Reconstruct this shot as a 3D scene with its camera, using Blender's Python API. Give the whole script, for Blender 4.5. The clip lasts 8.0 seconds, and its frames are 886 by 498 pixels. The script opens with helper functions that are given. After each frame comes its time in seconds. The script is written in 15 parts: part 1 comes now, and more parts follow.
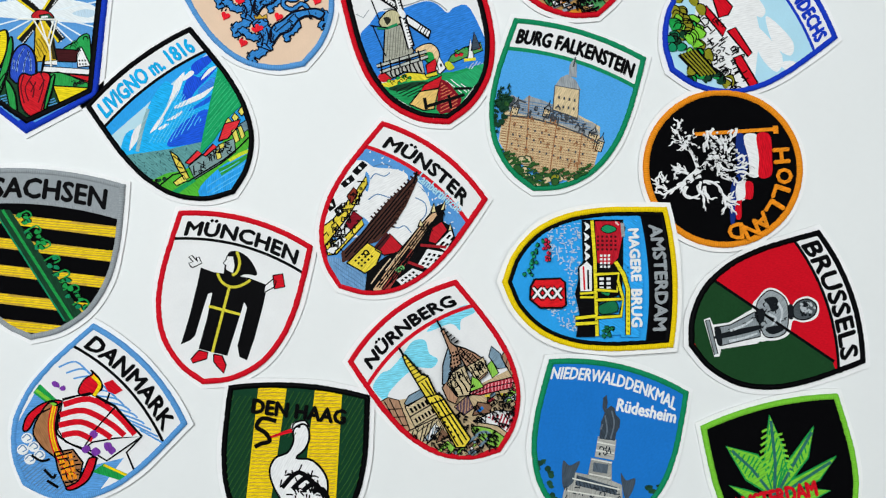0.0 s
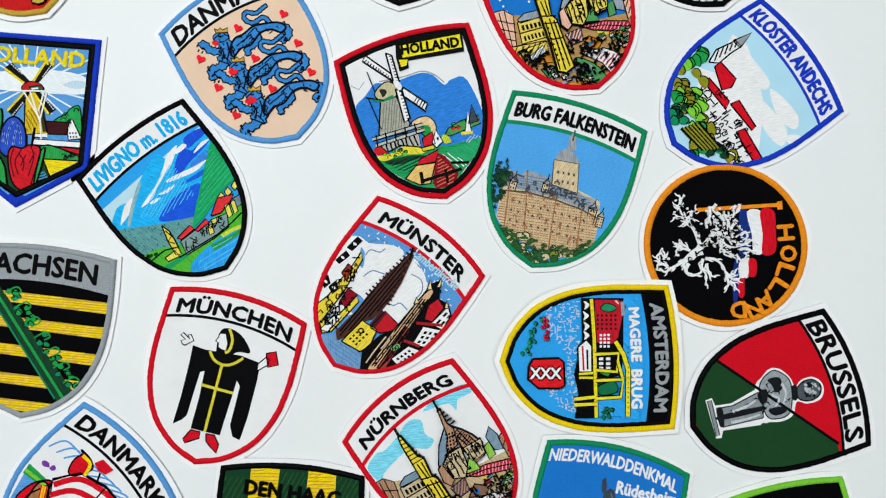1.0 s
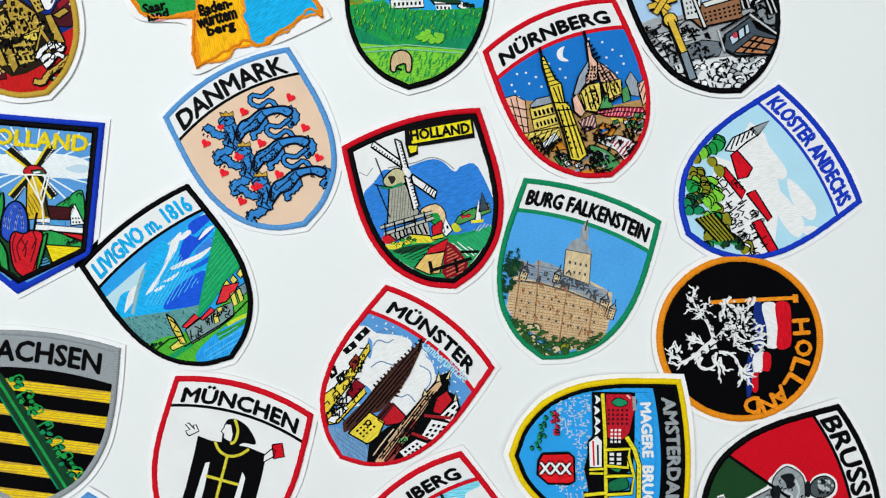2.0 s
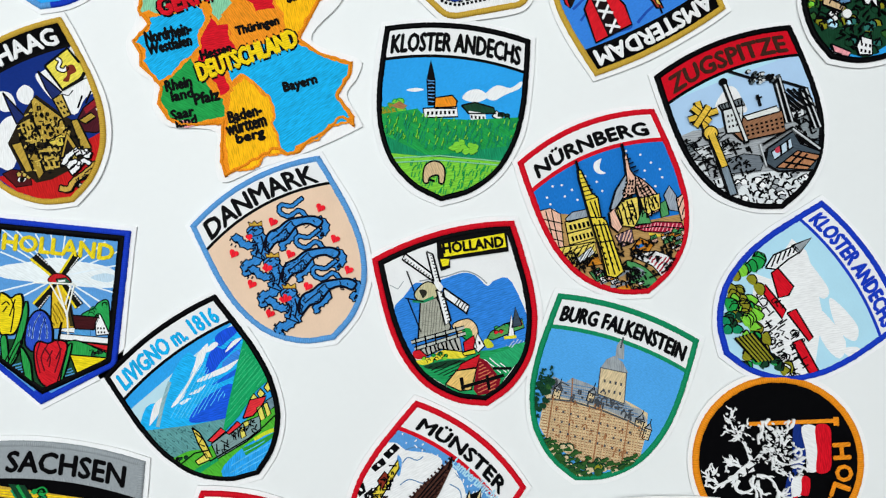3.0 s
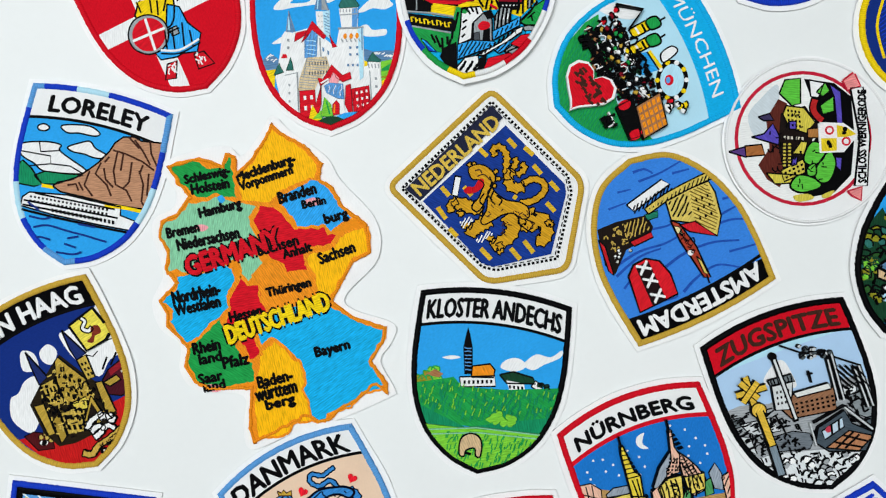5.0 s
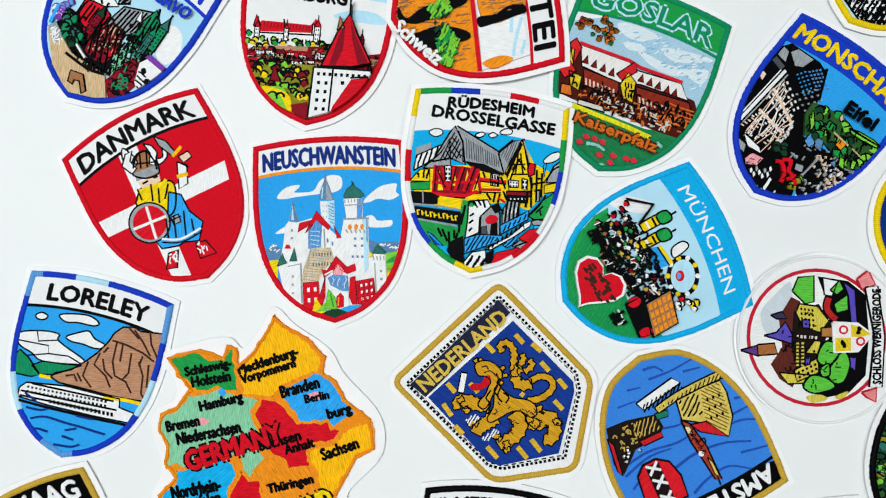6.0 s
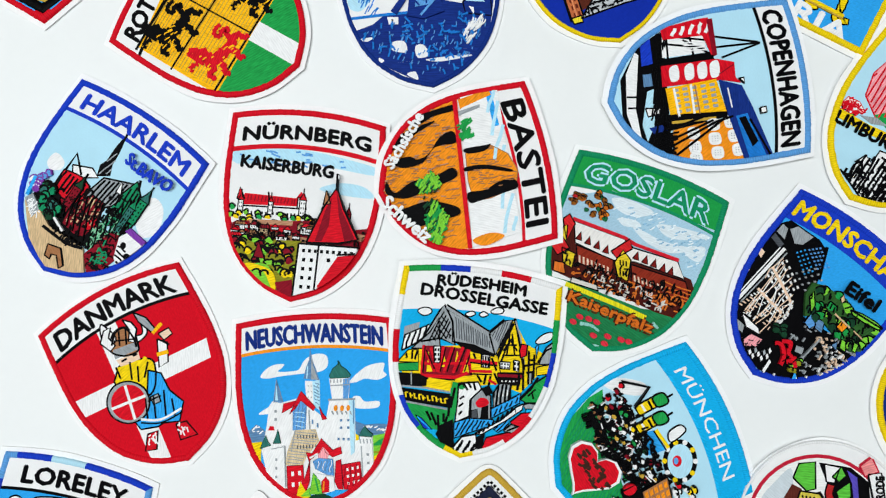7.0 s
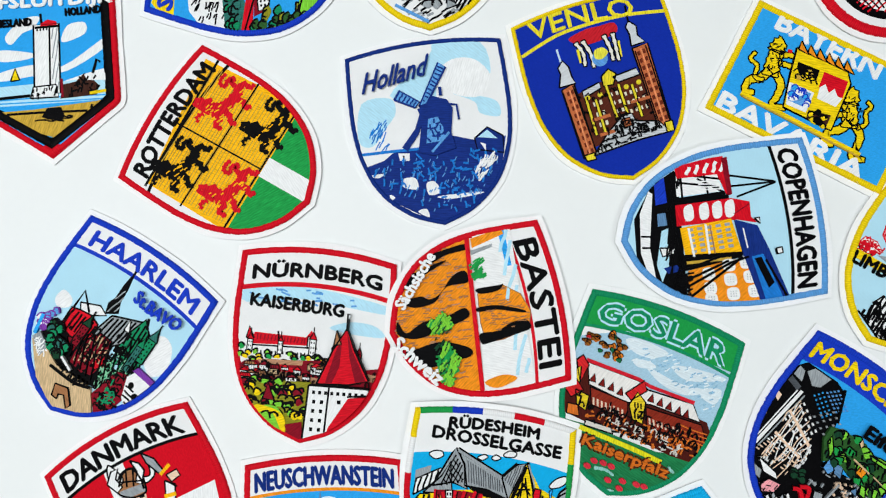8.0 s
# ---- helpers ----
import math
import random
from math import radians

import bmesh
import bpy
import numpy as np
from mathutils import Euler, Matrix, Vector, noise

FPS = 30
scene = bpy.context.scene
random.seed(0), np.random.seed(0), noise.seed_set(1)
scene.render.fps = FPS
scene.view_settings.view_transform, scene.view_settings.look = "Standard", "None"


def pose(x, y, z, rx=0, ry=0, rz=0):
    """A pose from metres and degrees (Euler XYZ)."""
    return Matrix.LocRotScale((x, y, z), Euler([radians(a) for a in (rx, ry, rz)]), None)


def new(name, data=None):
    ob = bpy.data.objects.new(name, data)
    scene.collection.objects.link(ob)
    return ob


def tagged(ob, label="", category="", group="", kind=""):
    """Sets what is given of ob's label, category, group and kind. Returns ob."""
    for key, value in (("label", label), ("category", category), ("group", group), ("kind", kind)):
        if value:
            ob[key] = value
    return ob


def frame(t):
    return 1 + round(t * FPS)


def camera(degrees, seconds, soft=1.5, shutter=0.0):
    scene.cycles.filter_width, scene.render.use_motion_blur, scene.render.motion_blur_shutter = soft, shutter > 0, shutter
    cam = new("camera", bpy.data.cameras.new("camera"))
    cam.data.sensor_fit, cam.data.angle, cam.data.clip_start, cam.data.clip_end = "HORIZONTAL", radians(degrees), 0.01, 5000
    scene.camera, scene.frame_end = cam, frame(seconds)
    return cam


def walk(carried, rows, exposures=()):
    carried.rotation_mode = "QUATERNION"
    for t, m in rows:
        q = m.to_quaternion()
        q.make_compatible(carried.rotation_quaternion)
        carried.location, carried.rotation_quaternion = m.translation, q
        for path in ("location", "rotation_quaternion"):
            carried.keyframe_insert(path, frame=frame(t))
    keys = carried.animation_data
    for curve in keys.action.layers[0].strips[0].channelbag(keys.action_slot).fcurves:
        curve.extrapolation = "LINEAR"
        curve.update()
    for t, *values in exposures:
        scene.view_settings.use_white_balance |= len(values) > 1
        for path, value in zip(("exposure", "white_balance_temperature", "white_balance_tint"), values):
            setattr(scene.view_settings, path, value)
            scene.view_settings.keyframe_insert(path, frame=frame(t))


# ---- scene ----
cam = camera(60, 8.0, soft=1.2)
PATH = [
    (0.0, pose(-0.0000, 0.0000, 0.3534, 2.82, 0.37, 0.00)),
    (0.5, pose(0.0022, 0.0184, 0.3509, 2.63, 0.45, 0.05)),
    (1.0, pose(0.0035, 0.0368, 0.3483, 2.61, 0.69, 0.12)),
    (2.5, pose(-0.0053, 0.1102, 0.3410, 1.14, 0.93, 0.79)),
    (3.0, pose(-0.0124, 0.1371, 0.3378, 1.18, 1.27, 1.14)),
    (3.5, pose(-0.0171, 0.1694, 0.3371, 1.76, 1.45, 1.45)),
    (4.0, pose(-0.0168, 0.1953, 0.3351, 1.46, 1.45, 1.57)),
    (5.5, pose(-0.0345, 0.2941, 0.3257, 0.69, 1.65, 1.92)),
    (6.0, pose(-0.0348, 0.3357, 0.3232, 1.27, 1.60, 2.09)),
    (6.5, pose(-0.0362, 0.3726, 0.3165, 1.47, 1.70, 2.16)),
    (7.0, pose(-0.0344, 0.4055, 0.3149, 2.14, 1.37, 2.11)),
    (7.5, pose(-0.0374, 0.4350, 0.3132, 2.63, 1.18, 2.06)),
    (8.0, pose(-0.0399, 0.4575, 0.3135, 3.05, 1.60, 2.13)),
]
walk(cam, PATH, [(0, -0.04), (2.5, -0.03), (4.0, -0.08), (5.5, -0.1), (6.5, -0.04), (8.0, -0.08)])

# ---- world and lamps ----
world = bpy.data.worlds.new("room_air")
scene.world = world
world.use_nodes = True
world.node_tree.nodes["Background"].inputs[0].default_value = (0.95, 0.97, 1.0, 1)
world.node_tree.nodes["Background"].inputs[1].default_value = 0.25


def ceiling_panel(x, y, power, sx, sy):
    lamp = bpy.data.lights.new("panel_lamp", "AREA")
    lamp.shape, lamp.size, lamp.size_y, lamp.energy = "RECTANGLE", sx, sy, power
    lamp.color = (0.94, 0.985, 1.0)
    ob = new("panel_lamp", lamp)
    ob.matrix_world = pose(x, y, 1.78)
    return ob


ceiling_panel(-0.6, 0.55, 31, 1.2, 0.6)
ceiling_panel(0.8, -0.1, 8, 1.2, 0.6)

MM = 0.001

# ---- materials ----
RED, DKRED, WHITE, BLACK, YELLOW, GOLD = "d41224", "861022", "f2f2f2", "060608", "f2d012", "c9a23c"
BLUE, NAVY, SKY, PALE, LTBLUE, CYAN = "1a3cc0", "16307e", "2fa4ee", "b8e4f6", "5c9cda", "16aee8"
GREEN, DKGREEN, LIME, EMER, TEAL, OLIVE = "1f9a48", "17402a", "7ccb3a", "158a5c", "2f6f66", "8c8a22"
TAN, BROWN, DKBROWN, ORANGE, GREY, DKGREY = "d2b48a", "a5714a", "40241c", "f0901e", "9aa0a4", "4a4e54"
PEACH, PINK, STEEL, PURPLE, MINT, AMBER = "f0d0b4", "f0a0a8", "5c84ac", "7a3aa0", "86c8a0", "fcba12"
LION, NIGHT = "3484cc", "04081a"
ROYAL, FALK, SAND, MIDBLUE, FOREST, ROCK = "1430a4", "52a8ec", "d8c29a", "1f78ce", "2e5a2a", "b98868"
MATS = {}


def shade(h):
    v = [int(h[i:i + 2], 16) / 255 for i in (0, 2, 4)]
    return [c / 12.92 if c < 0.04 else ((c + 0.055) / 1.055) ** 2.4 for c in v] + [1]


def thread(h, kind="thread"):
    """Embroidery thread, twill cloth or felt in one dyed colour, groove shade painted in."""
    if (h, kind) in MATS:
        return MATS[h, kind]
    m = bpy.data.materials.new(kind + "_" + h)
    m.use_nodes = True
    n, l = m.node_tree.nodes, m.node_tree.links
    p = n["Principled BSDF"]
    p.inputs["Roughness"].default_value = {"thread": 0.5, "cloth": 0.75, "felt": 0.9, "satin": 0.42}[kind]
    p.inputs["Specular IOR Level"].default_value = 0.03 if kind != "felt" else 0.1
    tc, mp = n.new("ShaderNodeTexCoord"), n.new("ShaderNodeMapping")
    turn = (len(MATS) * 47) % 180
    mp.inputs["Rotation"].default_value = (0, 0, radians(turn))
    l.new(tc.outputs["UV" if kind == "satin" else "Object"], mp.inputs[0])
    wave, big, fine = n.new("ShaderNodeTexWave"), n.new("ShaderNodeTexNoise"), n.new("ShaderNodeTexNoise")
    period = {"thread": 0.95, "cloth": 0.6, "felt": 1.4, "satin": 0.85}[kind] * 0.001
    wave.inputs["Scale"].default_value = 0.31416 / period
    wave.inputs["Distortion"].default_value = {"thread": 4.0, "cloth": 4.5, "felt": 9.0, "satin": 2.6}[kind]
    wave.inputs["Detail Scale"].default_value = 1.3
    if kind == "satin":
        mp.inputs["Rotation"].default_value = (0, 0, 0)
    big.inputs["Scale"].default_value = 70
    fine.inputs["Scale"].default_value = 1700
    fine.inputs["Detail"].default_value = 3
    run = n.new("ShaderNodeMapping")
    run.inputs["Scale"].default_value = (1, 0.16 if kind == "thread" else 0.45, 1)
    l.new(mp.outputs[0], run.inputs[0])
    for t, v in ((wave, mp), (big, mp), (fine, run)):
        l.new(v.outputs[0], t.inputs["Vector"])
    add = n.new("ShaderNodeMath")
    add.operation = "MULTIPLY_ADD"
    add.inputs[1].default_value = {"thread": 0.16, "cloth": 0.16, "felt": 0.3, "satin": 0.36}[kind]
    l.new(wave.outputs["Fac"], add.inputs[0])
    l.new(fine.outputs["Fac"], add.inputs[2])
    # Scale the colour by stitch height: grooves darker, ridges lighter, as shade and sheen.
    ramp = n.new("ShaderNodeMapRange")
    ramp.inputs[1].default_value, ramp.inputs[2].default_value = 0.3, 0.62 + add.inputs[1].default_value
    lo = {"thread": 0.67, "cloth": 0.82, "felt": 0.96, "satin": 0.72}[kind]
    if sum(shade(h)[:3]) > 1.9:
        lo = 0.5 + lo / 2
    ramp.inputs[3].default_value, ramp.inputs[4].default_value = lo, 2 - lo - 0.14 * (kind != "felt")
    l.new(add.outputs[0], ramp.inputs[0])
    tone = n.new("ShaderNodeMapRange")
    tone.inputs[1].default_value, tone.inputs[2].default_value = 0.3, 0.7
    tone.inputs[3].default_value, tone.inputs[4].default_value = 0.97, 1.03
    l.new(big.outputs["Fac"], tone.inputs[0])
    mul = n.new("ShaderNodeMath")
    mul.operation = "MULTIPLY"
    l.new(ramp.outputs[0], mul.inputs[0])
    l.new(tone.outputs[0], mul.inputs[1])
    vm = n.new("ShaderNodeVectorMath")
    vm.operation = "SCALE"
    vm.inputs[0].default_value = shade(h)[:3]
    l.new(mul.outputs[0], vm.inputs["Scale"])
    l.new(vm.outputs[0], p.inputs["Base Color"])
    bump = n.new("ShaderNodeBump")
    bump.inputs["Strength"].default_value = {"thread": 0.3, "cloth": 0.2, "felt": 0.12, "satin": 0.5}[kind]
    bump.inputs["Distance"].default_value = 0.00025
    l.new(add.outputs[0], bump.inputs["Height"])
    l.new(bump.outputs[0], p.inputs["Normal"])
    MATS[h, kind] = m
    return m


def plain(name, color, rough, scale, spread):
    m = bpy.data.materials.new(name)
    m.use_nodes = True
    n, l = m.node_tree.nodes, m.node_tree.links
    p = n["Principled BSDF"]
    p.inputs["Roughness"].default_value = rough
    p.inputs["Specular IOR Level"].default_value = 0.25
    tc, a, b = n.new("ShaderNodeTexCoord"), n.new("ShaderNodeTexNoise"), n.new("ShaderNodeTexNoise")
    a.inputs["Scale"].default_value, b.inputs["Scale"].default_value = scale, scale * 60
    a.inputs["Detail"].default_value = 4
    mix = n.new("ShaderNodeMath")
    mix.operation = "MULTIPLY_ADD"
    mix.inputs[1].default_value = 0.25
    l.new(b.outputs["Fac"], mix.inputs[0])
    l.new(a.outputs["Fac"], mix.inputs[2])
    mr = n.new("ShaderNodeMapRange")
    mr.inputs[1].default_value, mr.inputs[2].default_value = 0.4, 0.9
    mr.inputs[3].default_value, mr.inputs[4].default_value = 1 - spread, 1 + spread
    l.new(mix.outputs[0], mr.inputs[0])
    vm = n.new("ShaderNodeVectorMath")
    vm.operation = "SCALE"
    vm.inputs[0].default_value = color
    l.new(mr.outputs[0], vm.inputs["Scale"])
    for t in (a, b):
        l.new(tc.outputs["Object"], t.inputs["Vector"])
    l.new(vm.outputs[0], p.inputs["Base Color"])
    bump = n.new("ShaderNodeBump")
    bump.inputs["Strength"].default_value, bump.inputs["Distance"].default_value = 0.12, 0.0002
    l.new(b.outputs["Fac"], bump.inputs["Height"])
    l.new(bump.outputs[0], p.inputs["Normal"])
    return m


# ---- table and room ----
def slab(name, x0, x1, y0, y1, z0, z1, mat):
    bm = bmesh.new()
    bmesh.ops.create_cube(bm, size=1, matrix=pose((x0 + x1) / 2, (y0 + y1) / 2, (z0 + z1) / 2) @ Matrix.Diagonal((x1 - x0, y1 - y0, z1 - z0, 1)))
    me = bpy.data.meshes.new(name)
    bm.to_mesh(me)
    bm.free()
    me.materials.append(mat)
    return new(name, me)


TOP = -0.0016
sheet = plain("white_laminate", (0.83, 0.845, 0.84), 0.5, 5, 0.02)
paint = plain("wall_paint", (0.78, 0.78, 0.76), 0.85, 2, 0.03)
lino = plain("grey_floor", (0.4, 0.4, 0.39), 0.5, 3, 0.1)
table = tagged(new("table"), "plain white laminate table under the spread patches", "table")
table.location = (0, 0.3, TOP)
board = slab("tabletop", -1.1, 1.1, -0.9, 0.9, -0.03, 0, sheet)
board.parent = table
for sx in (-1, 1):
    for sy in (-1, 1):
        leg = slab("leg", sx * 1.0 - 0.03, sx * 1.0 + 0.03, sy * 0.8 - 0.03, sy * 0.8 + 0.03, -0.75, -0.0302, paint)
        leg.parent = table
for name, box, mat in (("floor", (-3, 3, -2.7, 3.3, TOP - 0.8, TOP - 0.751), lino), ("ceiling", (-3, 3, -2.7, 3.3, 1.8, 1.85), paint),
                       ("wall_west", (-3.1, -3, -2.7, 3.3, TOP - 0.751, 1.8), paint), ("wall_east", (3, 3.1, -2.7, 3.3, TOP - 0.751, 1.8), paint),
                       ("wall_south", (-3, 3, -2.8, -2.7, TOP - 0.751, 1.8), paint), ("wall_north", (-3, 3, 3.3, 3.4, TOP - 0.751, 1.8), paint)):
    tagged(slab(name, *box, mat), "plain painted " + name.split("_")[0] + " of the room", name.split("_")[0], "", "structure")


# ---- patches: shapes in millimetres, x along the top edge, y up, origin in the middle of the top edge ----
def smooth(pts, closed=False, k=6):
    """Points along a curve that passes through pts."""
    n, out = len(pts), []
    for i in range(n if closed else n - 1):
        a, b, c, d = (pts[j % n] if closed else pts[min(max(j, 0), n - 1)] for j in (i - 1, i, i + 1, i + 2))
        for s in range(k):
            t = s / k
            out.append(tuple(0.5 * (2 * b[q] + (c[q] - a[q]) * t + (2 * a[q] - 5 * b[q] + 4 * c[q] - d[q]) * t * t
                                    + (3 * b[q] - a[q] - 3 * c[q] + d[q]) * t ** 3) for q in (0, 1)))
    return out if closed else out + [tuple(pts[-1])]


def area(pts):
    return sum(a[0] * b[1] - b[0] * a[1] for a, b in zip(pts, pts[1:] + pts[:1])) / 2


def resample(pts, step):
    out = []
    for a, b in zip(pts, pts[1:] + pts[:1]):
        d = math.dist(a, b)
        for s in range(max(1, round(d / step))):
            t = s / max(1, round(d / step))
            out.append((a[0] + (b[0] - a[0]) * t, a[1] + (b[1] - a[1]) * t))
    return out


def inset(pts, d):
    """The counter-clockwise outline moved inwards by d."""
    n, out = len(pts), []
    for i in range(n):
        a, b, c = pts[i - 1], pts[i], pts[(i + 1) % n]
        u, v = Vector((b[0] - a[0], b[1] - a[1])), Vector((c[0] - b[0], c[1] - b[1]))
        if u.length < 1e-6 or v.length < 1e-6:
            out.append(b)
            continue
        u.normalize(), v.normalize()
        m = Vector((-u.y - v.y, u.x + v.x))
        m = m / max(m.length, 1e-6)
        m *= d / max(0.45, m.dot(Vector((-u.y, u.x))))
        out.append((b[0] + m.x, b[1] + m.y))
    return out


def clip(pts, hull):
    """The part of a polygon inside a convex counter-clockwise outline."""
    for a, b in zip(hull, hull[1:] + hull[:1]):
        ex, ey = b[0] - a[0], b[1] - a[1]
        side = [ex * (p[1] - a[1]) - ey * (p[0] - a[0]) for p in pts]
        if min(side) >= 0:
            continue
        out = []
        for i, p in enumerate(pts):
            s, q, r = side[i], pts[i - 1], side[i - 1]
            if (s >= 0) != (r >= 0):
                t = r / (r - s)
                out.append((q[0] + (p[0] - q[0]) * t, q[1] + (p[1] - q[1]) * t))
            if s >= 0:
                out.append(p)
        pts = out
        if len(pts) < 3:
            return []
    return pts


def shrink(edge, d):
    """A convex outline moved inwards by d, with clean corners."""
    pts = [(-200, -250), (200, -250), (200, 150), (-200, 150)]
    for a, b in zip(edge, edge[1:] + edge[:1]):
        n = math.dist(a, b)
        nx, ny = -(b[1] - a[1]) / n, (b[0] - a[0]) / n
        far = [(a[0] + nx * d + (b[0] - a[0]) / n * s + nx * u, a[1] + ny * d + (b[1] - a[1]) / n * s + ny * u) for s, u in ((-900, 0), (900, 0), (900, 900), (-900, 900))]
        pts = clip(pts, far) or pts
    return [p for i, p in enumerate(pts) if math.dist(p, pts[i - 1]) > 0.02]


def trimmed(pts, hull):
    """The runs of a line that lie inside a convex outline."""
    runs, run = [], []
    for p, q in zip(pts, pts[1:]):
        t0, t1 = 0.0, 1.0
        for a, b in zip(hull, hull[1:] + hull[:1]):
            ex, ey = b[0] - a[0], b[1] - a[1]
            s = ex * (p[1] - a[1]) - ey * (p[0] - a[0])
            d = ex * (q[1] - p[1]) - ey * (q[0] - p[0])
            if abs(d) < 1e-9:
                if s < 0:
                    t1 = -1.0
            elif d > 0:
                t0 = max(t0, -s / d)
            else:
                t1 = min(t1, -s / d)
        if t1 - t0 < 1e-6:
            runs, run = runs + ([run] if run else []), []
            continue
        u = (p[0] + (q[0] - p[0]) * t0, p[1] + (q[1] - p[1]) * t0)
        v = (p[0] + (q[0] - p[0]) * t1, p[1] + (q[1] - p[1]) * t1)
        if t0 > 0 or not run:
            runs, run = runs + ([run] if run else []), [u]
        run.append(v)
        if t1 < 1:
            runs, run = runs + [run], []
    return runs + ([run] if run else [])


def nearest(p, pts):
    best = None
    for a, b in zip(pts, pts[1:] + pts[:1]):
        ex, ey = b[0] - a[0], b[1] - a[1]
        t = min(1, max(0, ((p[0] - a[0]) * ex + (p[1] - a[1]) * ey) / (ex * ex + ey * ey)))
        c = (a[0] + ex * t, a[1] + ey * t)
        if best is None or math.dist(p, c) < math.dist(p, best):
            best = c
    return best


def within(p, pts):
    c = False
    for a, b in zip(pts, pts[1:] + pts[:1]):
        if (a[1] > p[1]) != (b[1] > p[1]) and p[0] < (b[0] - a[0]) * (p[1] - a[1]) / (b[1] - a[1]) + a[0]:
            c = not c
    return c


GLYPHS = {}


def glyphs(body, bold, shear):
    """Flat letters with a little thickness: points, faces."""
    if (body, bold, shear) not in GLYPHS:
        cu = bpy.data.curves.new("text", "FONT")
        cu.body, cu.extrude, cu.offset, cu.resolution_u, cu.shear, cu.align_x = body, 0.1, bold, 2, shear, "CENTER"
        ob = new("text", cu)
        me = bpy.data.meshes.new_from_object(ob.evaluated_get(bpy.context.evaluated_depsgraph_get()))
        GLYPHS[body, bold, shear] = [tuple(v.co) for v in me.vertices], [tuple(f.vertices) for f in me.polygons]
        bpy.data.objects.remove(ob)
        bpy.data.meshes.remove(me)
    return GLYPHS[body, bold, shear]


def rounded(pts, r):
    """A polygon with its corners rounded off."""
    out = []
    for a, b, c in zip(pts[-1:] + pts[:-1], pts, pts[1:] + pts[:1]):
        u, v = math.dist(a, b), math.dist(b, c)
        p = [b[i] + (a[i] - b[i]) * min(r / u, 0.4) for i in (0, 1)]
        q = [b[i] + (c[i] - b[i]) * min(r / v, 0.4) for i in (0, 1)]
        for k in range(7):
            t = k / 6
            out.append(tuple(p[i] * (1 - t) ** 2 + 2 * b[i] * t * (1 - t) + q[i] * t * t for i in (0, 1)))
    return out


def outline_of(kind, hw, h, bulge, shoulder):
    if kind == "round":
        return [(hw * math.cos(i * math.tau / 96), -hw + hw * math.sin(i * math.tau / 96)) for i in range(96)]
    if kind == "rect":
        return resample([(-hw, 0), (-hw, -h), (hw, -h), (hw, 0)], 3)
    top = [(hw - 2 * hw * i / 16, bulge * (1 - (1 - i / 8) ** 2)) for i in range(16)]
    if kind == "pent":
        r = shoulder * h
        side = [(-hw, 0), (-hw, -r * 0.5)] + smooth([(-hw, -r + 3), (-hw + 0.8, -r - 0.4), (-hw + 5, -r - (h - r) * 5 / hw)], k=4)
    elif kind == "dome":
        side = smooth([(-hw, 0), (-hw * 1.05, -h * 0.3), (-hw * 1.02, -h * 0.52), (-hw * 0.84, -h * 0.75), (-hw * 0.5, -h * 0.93), (0, -h)], k=10)[:-1]
    else:
        side = smooth([(-hw, 0), (-hw * 1.02, -h * 0.2), (-hw * 1.02, -h * 0.4), (-hw * 0.95, -h * 0.6), (-hw * 0.75, -h * 0.79), (-hw * 0.4, -h * 0.93), (0, -h)], k=10)[:-1]
    return top + side + [(0, -h)] + [(-x, y) for x, y in reversed(side)][:-1]


def finely(work):
    """Marks a kind of shape whose many small stitches go into the stitching of the part."""
    def wrapped(self, *a, **k):
        was, self.deep = self.deep, True
        work(self, *a, **k)
        self.deep = was
    return wrapped


